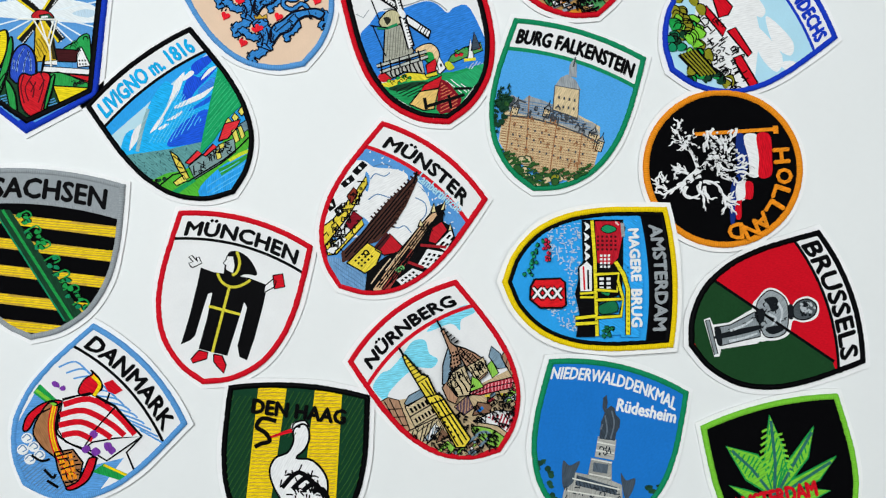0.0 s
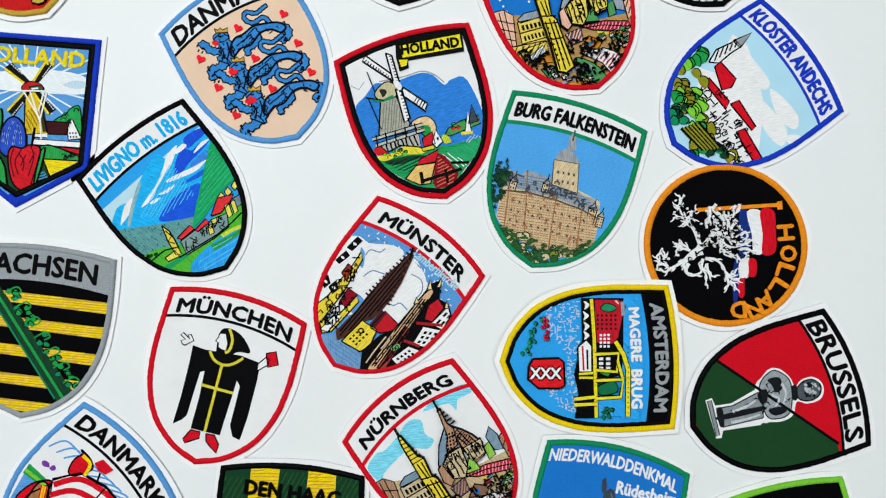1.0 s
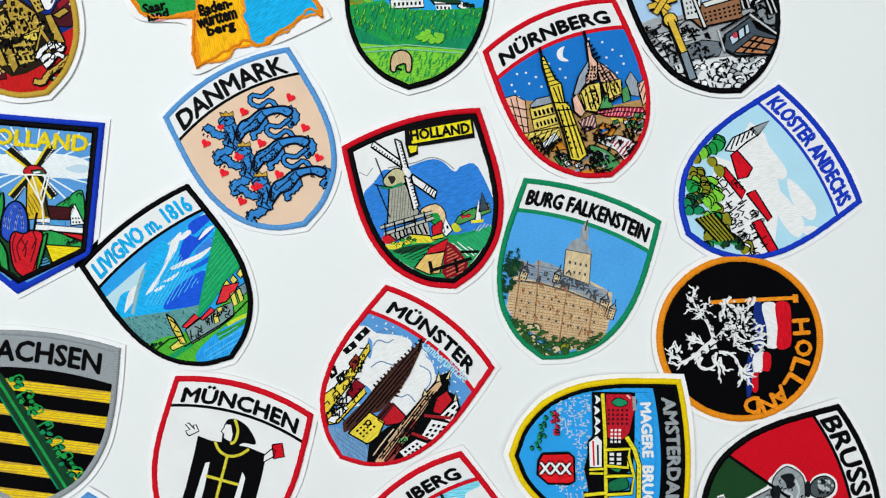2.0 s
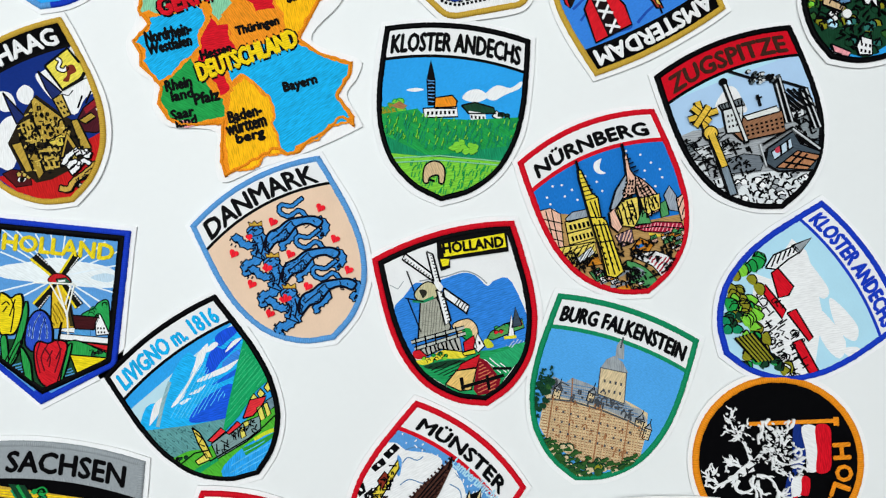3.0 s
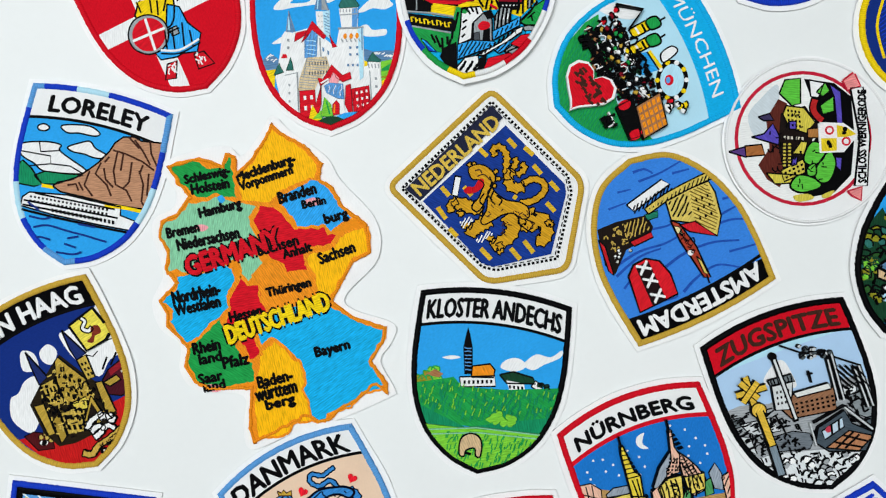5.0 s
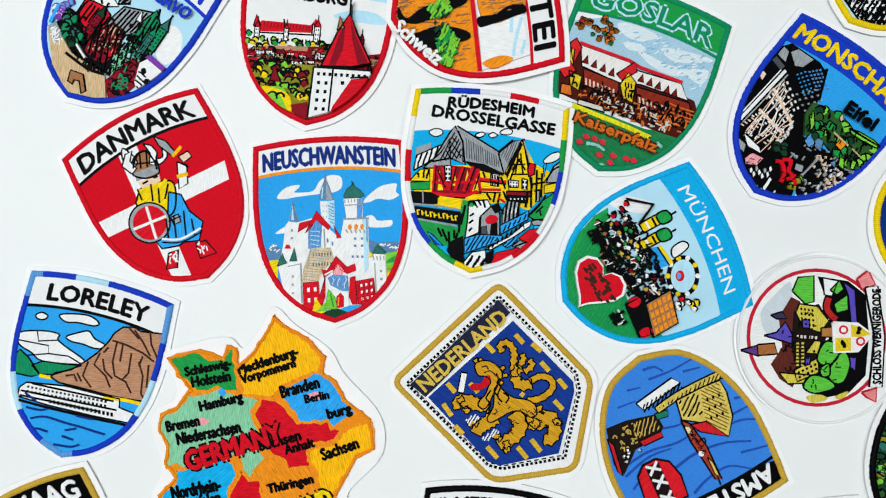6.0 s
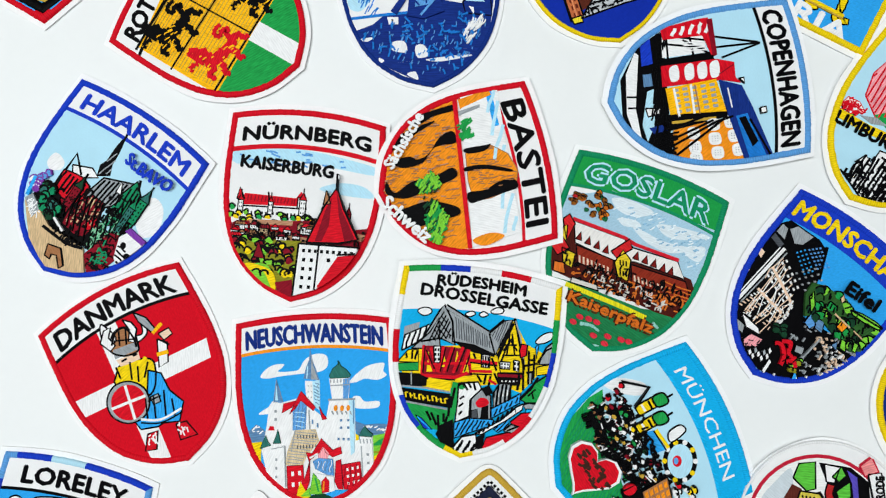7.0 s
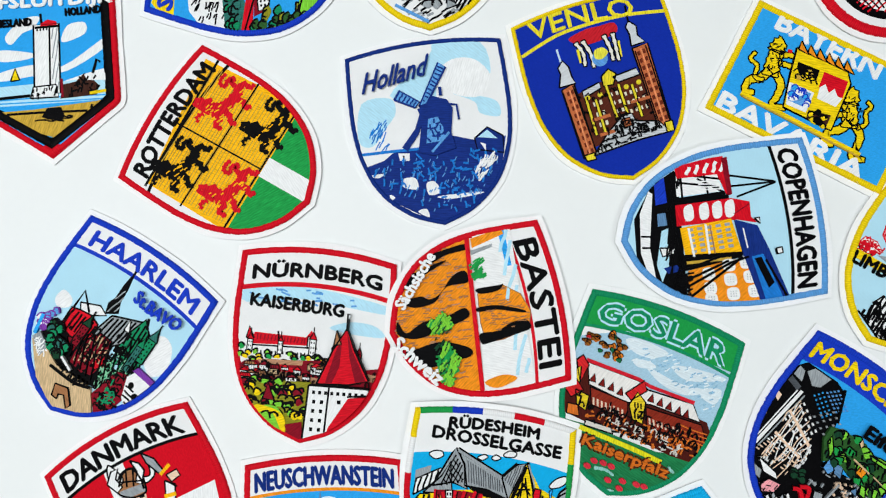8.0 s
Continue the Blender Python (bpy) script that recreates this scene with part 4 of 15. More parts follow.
def old_town(a, wall, gothic, stone, roof, leaf, slate, tile):
    """Gothic church, yellow tower and crowded roofs, in the colours of day or night."""
    a.part("old_town", "stitched crowded old town houses and roofs")
    a.poly(stone, (-32.4, -22.5), (-23.3, -27.7), (-12.3, -33.6), (-4.6, -40.9), (4.9, -43.5), (29.6, -47.9), (25.1, -63.2), (11.4, -73.7), (-9.6, -73.4), (-23.5, -61.7), (-32.1, -46.6), (-33.1, -29.7))
    a.shape(wall, (-31.4, -23.4), (-26.2, -24.1), (-22.9, -28.1), (-27.1, -42.7), (-31.3, -42.6), (-32.6, -35.2), w=0.5)
    for pts in (((-31.1, -27.3), (-23.5, -32.4)), ((-31.2, -31.5), (-24.5, -36.2)), ((-31, -36.4), (-26, -39.9)), ((-26, -25), (-28.9, -42)), ((-28.5, -24.6), (-30.3, -38.8))):
        a.line(BLACK, 0.5, *pts)
    a.shape(slate, (-21.9, -30.9), (-18, -29.2), (-11.1, -30.3), (-12.3, -33.6), (-21.1, -32.8), w=0.5)
    a.shape(gothic, (-22.4, -32), (-11.4, -33.9), (-12.7, -45.2), (-24.7, -44.7), w=0.6)
    a.shape(gothic, (-30.3, -41.4), (-13.6, -44.8), (-14.4, -50.9), (-24.8, -51.6), (-29.4, -54), w=0.6)
    a.windows(BLACK, (-21.7, -33.1), (-12.2, -34.7), (-22, -37.2), 5, 1, 0.6)
    a.windows(BLACK, (-22.6, -38.1), (-12.5, -39.4), (-22.9, -42.2), 6, 1, 0.55)
    a.line(BLACK, 0.6, (-23.3, -37.2), (-12.7, -38.5))
    a.line(BLACK, 0.5, (-24.3, -42.2), (-13, -43.4))
    a.hatch(BLACK, 0.5, 2.0, 39, (-30, -42.1), (-14.2, -45.1), (-14.7, -50.2), (-28.8, -53.7))
    a.shape(WHITE, (-25, -49.4), (-15.8, -46.3), (-15.4, -49.4), (-22.1, -51.6), w=0.5)
    a.hatch(slate, 0.6, 1.5, 39, (-24.5, -49.6), (-16.1, -47), (-15.9, -49.2), (-22, -51.3))
    a.shape(roof, (-20.8, -53.7), (-14.8, -49.9), (-14, -55.3), w=0.5)
    a.shape(leaf, (-20.8, -56.3), (-15.9, -56.1), (-15.1, -60.7), (-19.2, -61.7), w=0.5)
    a.shape("5a4858", (-4.4, -45.7), (3.7, -45.2), (2.3, -51.5), (-3.5, -51.4), w=0.5)
    a.hatch(wall, 0.6, 1.4, 49, (-4, -45.9), (3.1, -45.5), (2, -50.9), (-2.8, -50.9))
    a.shape(tile, (3.5, -44.6), (14.4, -46.4), (24.8, -50.8), (24.8, -56.1), (17.7, -52.8), (8.2, -48.6), w=0.5)
    a.hatch(PINK, 0.5, 1.5, 49, (4.4, -44.9), (14.2, -46.9), (24.1, -51.1), (24.1, -55.3), (8.9, -48.3))
    a.line(BLACK, 0.5, (3.6, -45.7), (13.6, -48.3), (24.8, -53.5))
    a.shape(roof, (-0.2, -53.8), (5.4, -50.4), (10.3, -55.2), (6.8, -57.6), w=0.6)
    a.poly(MIDBLUE, (2.1, -53.3), (5.9, -53), (5.9, -54.5), (3.2, -54.6))
    a.line("e8d040", 1.0, (9.7, -50.2), (16.5, -54.4), (22.5, -57.9))
    a.shape(WHITE, (-1.6, -55.9), (9.7, -58.2), (15.2, -63), (15.6, -68.5), (8.1, -70.3), (6.2, -64.2), w=0.5)
    a.hatch(tile, 0.7, 1.7, 29, (4.8, -58.4), (14.5, -63.3), (14.7, -68.1), (8.4, -69.3))
    a.hatch(BLACK, 0.4, 1.9, 49, (-1.6, -55.9), (7.2, -57.7), (6.3, -60), (-1.1, -58.7))
    a.shape(leaf, (-3.8, -57.6), (2.8, -63.4), (5.5, -71.4), (1.2, -72.9), (-3.4, -65.8), w=0.5, curve=True)
    a.shape(leaf, (18.6, -39.9), (22, -39.1), (21, -45.6), (17.3, -45.7), w=0.5)
    a.shape(slate, (21.9, -36.9), (25.7, -33.9), (26.9, -38.9), (25.2, -45.7), (21.8, -43.8), w=0.5)
    a.shape(wall, (26.3, -40.3), (32.2, -38.8), (31.1, -46.9), (25, -50.3), w=0.5)
    a.hatch(BLACK, 0.5, 1.7, 49, (26.6, -40.9), (31.4, -39.6), (30.2, -46.5), (25.8, -49.6))
    a.shape(roof, (-13.4, -67.2), (-6.2, -66.3), (-6.3, -70.5), (-11.4, -70.1), w=0.5)
    for r in (1.0, 0.7):
        a.line(slate, 1.3 * r, (-18, -62.7), (-10.1, -62.6), (-1.9, -62.1), (1, -65.4), (-6.4, -66.7), (-14.5, -65.7), curve=True)
    a.town([wall, stone, gothic, WHITE], [roof, tile, leaf, slate], 14, 3.0, (9.8, -51.3), (25.6, -55.4), (21.9, -61.9), (10.1, -57.3))
    a.town([wall, stone, WHITE], [leaf, roof, slate], 10, 2.8, (-24.1, -56.6), (-14, -57.9), (0, -69.2), (-13.1, -68.9), (-20.8, -61.6))
    a.details(BLACK, 0.5, 150, 2.4, (-30.5, -42.7), (-18.4, -48.8), (-5.1, -48.7), (24.1, -55.3), (16.9, -66.6), (-3.6, -71.8), (-18.3, -62.1))
    a.part("church", "stitched gothic church with a ribbed steeple")
    a.shape(slate, (-2.5, -34.2), (2.9, -27.3), (10.4, -21.7), (8.5, -27.9), (4.4, -31.6), (-0.7, -35), w=0.6)
    a.shape(wall, (12.1, -22.9), (15.5, -27.5), (17.9, -32.1), (19.5, -37.6), (17, -42.4), (11.5, -42.9), (11, -33.7), w=0.6)
    a.hatch(BLACK, 0.5, 1.5, 14, (12.6, -24.2), (15.6, -28.6), (18.6, -37.2), (16.8, -40.2), (12, -32.5))
    a.hatch(BLACK, 0.6, 2.0, -81, (12.6, -24.2), (15.6, -28.6), (18.6, -37.2), (16.8, -40.2), (12, -32.5))
    a.shape(wall, (-3.5, -35.4), (0.1, -34.2), (-0.2, -43.1), (-3, -44.7), (-4.8, -41.3), w=0.6)
    a.shape(gothic, (-0.7, -35), (4.5, -32.5), (10.6, -33.3), (8.1, -42.1), (4.3, -45.2), (-0.5, -42.5), w=0.6)
    a.shape(gothic, (11.2, -34.3), (19.8, -35.5), (17.8, -41.7), (10.8, -42.1), w=0.6)
    a.hatch(BLACK, 0.7, 2.4, -96, (-0.2, -35.1), (4.3, -33.2), (10.3, -33.9), (7.7, -42), (4.1, -44.3), (-0.3, -42))
    a.hatch(BLACK, 0.6, 1.9, -96, (11.5, -34.9), (18.9, -36.3), (17.3, -41), (11.6, -41.4))
    a.shape(leaf, (5.7, -44.4), (10.3, -39.3), (11.9, -42), (11.8, -46.2), w=0.5)
    a.shape(wall, (12, -13.8), (13.1, -14.2), (11.9, -21.2), (12.9, -24.8), (10.1, -31.7), (4.7, -32), (5.1, -29.8), (8.6, -26.3), w=0.6)
    a.line(BLACK, 0.8, (12.9, -9.3), (12.2, -14.4))
    a.windows(BLACK, (8.4, -24.1), (12.3, -25.7), (4.5, -31.1), 3, 5, 0.6)
    for k in range(5):
        a.line(BLACK, 0.5, (a.off[0] + 11.2 + k * 0.45, -14.6 - k * 2.0), (a.off[0] + 13.6 + k * 0.45, -14.6 - k * 2.0))
    a.details(BLACK, 0.5, 40, 2.2, (-0.7, -35), (9.6, -25.1), (17.3, -32.4), (17.4, -41.5), (4.4, -44.9), turn=-20)
    a.part("spire", "stitched yellow gothic spire")
    spire = ((-9.2, -12.9), (-8.1, -13.4), (-7.3, -24.9), (-5.6, -27.2), (-7.3, -35.6), (-5.9, -38.2), (-6.3, -46.6), (-6.9, -61.2), (-11.2, -62.7), (-14.5, -60.4), (-12.9, -48.3), (-12.1, -35.8), (-11.2, -26.6), (-10.2, -16.8))
    a.shape("e8d040", *spire, w=0.7)
    a.line(BLACK, 0.8, (-8.4, -8.9), (-8.9, -13.6))
    for k in range(8):
        p, q = (spire[0][0] + (spire[12][0] - spire[0][0]) * k / 7, spire[0][1] + (spire[12][1] - spire[0][1]) * k / 7), (spire[1][0] + (spire[3][0] - spire[1][0]) * k / 7, spire[1][1] + (spire[3][1] - spire[1][1]) * k / 7)
        a.line(BLACK, 0.5, p, q)
    for pts in (((-9.5, -27.8), (-9.5, -35.8)), ((-7.5, -28), (-8.2, -35.2)), ((-11.1, -37.2), (-13.4, -60.3)), ((-8.8, -36.6), (-11.1, -61.2)), ((-7.3, -38.2), (-8.7, -60.5)), ((-12.5, -34), (-5.6, -36.7)), ((-12.4, -37.8), (-5.8, -39.9)), ((-12.4, -45.8), (-6.1, -47.2))):
        a.line(BLACK, 0.65, *pts)
    a.windows(BLACK, (-11.9, -39.1), (-6.4, -40.1), (-13.2, -57.2), 3, 7, 0.4)


# red-edged shield patch with a daytime old town and yellow spire
a = Patch("shield_patch", -0.0211, -0.0155, 37.0, 31.3, 74.6, "red-edged shield patch with a daytime old town and yellow spire", RED, bulge=6.3, seed=5)
a.title("NÜRNBERG", BLACK, WHITE, RED, deep=14.5, wide=49, high=6.6, lw=1.8)
a.part("sky", "stitched turquoise clouded sky")
a.blob("7fd8ee", (-29.0, -16.5), (-22.0, -13.5), (-18.0, -14.5), (-10.0, -13.0), (-2.0, -10.5), (3.0, -13.5), (1.0, -19.5), (2.5, -24.0), (-2.0, -25.5), (-8.0, -21.0), (-16.0, -21.0), (-24.0, -22.5), (-28.0, -24.5))
a.blob("7fd8ee", (6.0, -11.0), (16.0, -9.5), (28.0, -12.0), (29.0, -17.0), (22.0, -16.0), (18.5, -19.5), (17.0, -14.5))
old_town(a, "b0886c", "cdbb96", "c8b08a", "8a6650", "8fc850", "7c96a8", "b03040")
a.close()

# green-edged shield patch with a sandstone castle under blue sky
a = Patch("shield_patch", 0.0617, 0.1160, -17.2, 32.2, 75.1, "green-edged shield patch with a sandstone castle under blue sky", EMER, base=FALK, bulge=3.8, seed=6)
a.title("BURG FALKENSTEIN", BLACK, WHITE, EMER, deep=15, wide=56, high=6.6, lw=1.8)
a.part("castle", "stitched sandstone castle with grey slate roofs")
a.poly(SAND, (-24.1, -44.3), (-21.9, -38.1), (-0.6, -35.8), (10.2, -35.2), (15.9, -36.2), (20.9, -37.4), (23.1, -46.4), (23.6, -57.3), (12.7, -66.2), (-1, -66.3), (-15.5, -63.8), (-22.2, -57.6))
a.poly(GREY, (-24, -37.4), (-22.8, -35.1), (-17, -36), (-15.1, -33.2), (-8.2, -33.3), (-5.4, -33.6), (7.3, -34.7), (13.4, -37), (17.4, -36.6), (21.9, -40.7), (19.4, -43.4), (1.1, -41.5), (-21.8, -43.1))
a.hatch(STEEL, 0.4, 1.19, 7, (-23.4, -37.5), (-8, -33.8), (13.5, -37.2), (19.9, -40.4), (0.9, -40.8), (-21.4, -42.4), waver=0.15)
a.tower(SAND, GREY, (18.8, -48.4), 3.69, 6.85, 0.9, 4)
a.tower(SAND, GREY, (23.2, -48.6), 2.9, 4.74, 1, 3)
a.tower(SAND, GREY, (-19.2, -44.2), 3.16, 4.21, 1.1, 2)
a.tower(SAND, GREY, (-4.7, -40.6), 2.9, 3.69, 1.1, 2)
a.shape(SAND, (-2.4, -36.3), (-4.7, -25), (6.7, -23.7), (9.8, -36.7), w=0.52, edge=DKGREY)
a.poly(SAND, (-3.7, -25.6), (-3.6, -21.4), (4.3, -20.3), (6.1, -24.5))
a.poly(GREY, (-4.7, -25.3), (-3.3, -20.7), (-0.7, -18.3), (3.6, -19.7), (7.4, -23.5))
a.poly(GREY, (0, -18.9), (-1, -13.6), (-0.1, -10.8), (2.1, -12.6), (3.8, -18.5))
a.line(DKGREY, 0.74, (0.9, -14.3), (0.6, -9.4))
a.hatch(BROWN, 0.32, 1.19, 9, (-21.7, -57.5), (-23.5, -44.7), (1.2, -42), (18.9, -43.6), (22.8, -47.1), (23.1, -57.4), (12.5, -65.7), (-1, -66.3), (-15.5, -63.8), waver=0.15)
a.hatch(TAN, 0.53, 1.32, 101, (-23.8, -45.6), (1.4, -42.5), (19, -43.9), (22.2, -56.3), (12.2, -64.9), (-1.2, -65.5), (-15.6, -63.3), waver=0.15)
a.line(DKGREY, 0.66, (-22.2, -45.2), (-12.2, -42.9), (1.4, -42.5), (13.9, -43.2), (22.7, -45.1))
a.line(BROWN, 0.42, (-14.8, -33.1), (-7.2, -64))
a.line(BROWN, 0.42, (1.2, -42), (4.9, -65.8))
a.line(BROWN, 0.42, (13.7, -42.7), (17, -62.7))
a.line(BROWN, 0.42, (-20.4, -43.2), (-17.5, -61.6))
a.windows(DKGREY, (-19.5, -46.3), (17.3, -45.5), (-17.3, -59.4), 11, 3, 0.22)
a.windows(DKGREY, (-2.9, -28.1), (6.8, -27), (-1.4, -36), 4, 2, 0.3)
a.windows(DKGREY, (-21.7, -38.6), (12.2, -37.4), (-21.2, -42.3), 9, 1, 0.25)
a.details(BROWN, 0.47, 30, 2.11, (-24.1, -44.3), (0.5, -39.5), (19.9, -40.4), (22.3, -57.7), (1.5, -65.4), (-19.1, -60.8))
a.details(DKGREY, 0.47, 40, 2.63, (-23.7, -36.5), (-1, -34.5), (19.4, -38.7), (19, -42.2), (0.9, -41), (-21.9, -42.6))
a.part("shrubbery", "stitched dark bushes below the castle")
a.clumps([FOREST, DKGREEN], 16, 1.58, (-30.4, -43.5), (-29.2, -34.8), (-25.4, -30.8), (-22.6, -38.3), (-22.5, -49.4), (-26.7, -52.1), edge=DKGREEN, w=0.55)
a.clumps([OLIVE, FOREST, SAND], 30, 2.11, (-19.6, -63.7), (-10.8, -61), (1.1, -64.2), (14.3, -62.9), (22.8, -54.8), (20.1, -63.8), (3.8, -73), (-10.6, -70.6), edge=DKGREEN, w=0.55)
a.scribble(FOREST, 0.79, 110, 2.9, (-21.3, -60.7), (-7.6, -62.8), (13.9, -61.7), (23.7, -53.1), (20.2, -64.3), (4, -73.8), (-11.7, -71.5), turn=37)
a.scribble(DKGREEN, 0.53, 40, 2.37, (-28.5, -51.2), (-29.1, -33.3), (-24.4, -30.5), (-21.6, -43.6), (-23.5, -55.3))
a.close()

# yellow-edged shield patch with a drawbridge and a red crest
a = Patch("shield_patch", 0.1015, 0.0045, -88.2, 32.1, 76.8, "yellow-edged shield patch with a drawbridge and a red crest", YELLOW, base=SKY, inner=(BLACK, 2), lift=1.7, seed=7)
a.title("AMSTERDAM", GREY, BLACK, BLACK, deep=12.5, wide=48, high=5.5)
a.part("canal", "stitched rippled water with a red crest and branches")
a.scribble("c4d8ec", 0.4, 300, 1.5, (-24.2, -54.1), (-26.4, -39.9), (-14.4, -40.9), (24.4, -43), (19.4, -52.6), (11, -58), (1, -46.7), (-4.2, -47.6), (-14.9, -57))
a.clumps(["1f9a68", "178a5a"], 16, 1.0, (-1.2, -65.9), (-4.3, -67.3), (-17.6, -60.1), (-19.1, -56.9), (-12.4, -58.7), (-2.1, -62.7))
a.clumps(["d82848"], 16, 0.9, (0.5, -61.3), (-5, -56.4), (-15, -57.6), (-19.6, -56.9), (-17.5, -54.3), (-11.7, -54), (-2.5, -58.5))
a.shape("e01c24", (-0.8, -62), (-0.9, -50.3), (0.9, -48.3), (11.3, -48.2), (12.5, -50.3), (12.2, -59.9), (8.2, -64.4), (2.5, -63.9), w=0.9)
a.text(WHITE, "XXX", (5.6, -56.5), 13.5, 4.6, 88, bold=0.02, edge=BLACK)
a.part("drawbridge", "stitched red and yellow drawbridge over the canal")
a.poly(SKY, (-26.9, -21.7), (-26.6, -14.4), (2.1, -12.6), (26.8, -15.7), (26.5, -24))
a.poly(BLACK, (-27.4, -39.4), (-26.8, -20.6), (-6, -21.5), (6.9, -22.6), (11.7, -35.2), (26.1, -35.8), (25.9, -44.1), (15.6, -42.1), (6.3, -43.8), (-8.7, -39.6))
a.shape("c01c2c", (-26.7, -33.7), (-26.4, -22.7), (-23.2, -20), (-9.2, -23.5), (-6.2, -26.7), (-7.5, -34.5), w=0.6)
a.windows("401018", (-20.4, -33.4), (-12.6, -33.7), (-20.1, -23.5), 4, 5, 0.5)
a.line("f0c0c0", 0.8, (-25.9, -24.3), (-24.3, -22.8))
a.line(GREY, 1.6, (-25.3, -21.2), (-19, -21))
a.shape("1f9060", (-22.7, -31), (-24.7, -28.5), (-23.3, -24.4), (-21.7, -24.5), (-20.8, -28.2), w=0.4, curve=True)
for c in ((-24.2, -37.4), (-19.5, -37.9), (-14.8, -37.8), (-10.7, -38)):
    a.blob(WHITE, (c[0] - 2.0, c[1] - 1.0), (c[0], c[1] + 1.6), (c[0] + 2.0, c[1] - 0.8), (c[0], c[1] - 0.4))
a.shape(WHITE, (-5.6, -41.8), (-8.6, -38), (-5.9, -35.6), (5.5, -36), (5.3, -41.7), w=0.6)
a.line(RED, 0.8, (-6.1, -39.7), (4.8, -39.6))
a.line(BLACK, 0.8, (-4.4, -37.7), (4.4, -37.8))
a.windows(WHITE, (-11.5, -32.2), (-4.8, -32.5), (-11.4, -27), 4, 3, 0.6)
a.windows(WHITE, (-1.2, -33.2), (5, -33.4), (-1, -26.9), 3, 2, 0.6)
a.shape("1f8a50", (5.6, -32.9), (4.7, -27.7), (7.8, -28.9), w=0.4, curve=True)
a.shape("17704a", (12.3, -33.7), (9.9, -26.4), (14.6, -25), (15.9, -32.3), w=0.4, curve=True)
a.poly(SKY, (17.4, -33.9), (17.8, -23.1), (25.5, -21.9), (25.2, -34.2))
a.clumps(["1f8a50", "17704a"], 9, 1.2, (20, -33), (19.2, -27.8), (25.4, -26.5), (25.7, -32.7))
for w, pts in ((1.5, ((-26.8, -35), (-9, -34.4), (25.7, -34.8))), (1.3, ((-2.2, -34.2), (-2.4, -23.8), (5.8, -24.9), (4.8, -34.2))), (1.3, ((9.4, -34.4), (9.3, -22.2), (17, -23.6), (17.4, -34.4))), (1.4, ((17.4, -44.3), (16.6, -34.9))),
               (1.4, ((19.9, -44.4), (19.7, -34.5))), (1.8, ((-7.7, -25.1), (-1.9, -21.7), (4.9, -19.9), (25.6, -20.8))), (1.2, ((0.7, -24.4), (9, -22.4))), (1.0, ((6.3, -41.8), (6, -35.5))), (1.0, ((7.9, -41.8), (8.1, -35.6)))):
    a.line(BLACK, w + 0.7, *pts)
    a.line("e8d828", w, *pts)
a.windows(BLACK, (-6, -20), (-5.9, -18.9), (25, -21.3), 1, 14, 0.3)
a.part("caption")
a.text(WHITE, "MAGERE", (-10.5, -16.2), 23.6, 4.4, 1, bold=0.022)
a.text(WHITE, "BRUG", (13.6, -16.4), 16.8, 4.6, -2, bold=0.022)
a.close()

# orange-edged round black patch with a white lion and a flag
a = Patch("round_patch", 0.1638, 0.0539, -91.3, 36.8, 73.0, "orange-edged round black patch with a white lion and a flag", ORANGE, kind="round", base=BLACK, band=2.8, seed=8)
a.part("flag", "stitched red, white and blue flag on a gold pole")
a.blob(NAVY, (-15.4, -30.7), (-15, -26.7), (-7.6, -25.2), (0.3, -25.7), (6.9, -29.8), (13.5, -30.3), (25, -31.3), (25.6, -33.1), (10.9, -33.4), (0.4, -30.9))
a.blob(WHITE, (-15.2, -27.3), (-15.6, -21), (-6.4, -20.2), (2.8, -19.7), (3.4, -24.1), (-5, -25.1))
a.blob(RED, (-15.9, -21.3), (-16, -15.3), (-6.5, -14.2), (2.7, -14.5), (3.8, -20.2), (-5.1, -20.2))
a.blob(WHITE, (6.9, -30.3), (6.1, -25.6), (13.9, -26.1), (14.3, -30.5))
a.blob(RED, (6.3, -26.4), (6.8, -23), (13.9, -23.3), (14.5, -27.9), (22.6, -28.2), (23.2, -30.5), (16.1, -30.8), (13.4, -26.6))
a.line(ORANGE, 1.7, (-15.5, -50), (-18.7, -13.2))
a.line(ORANGE, 2.3, (-20.3, -12.7), (-16.6, -12.4))
a.part("lion", "plain white stitched heraldic lion")
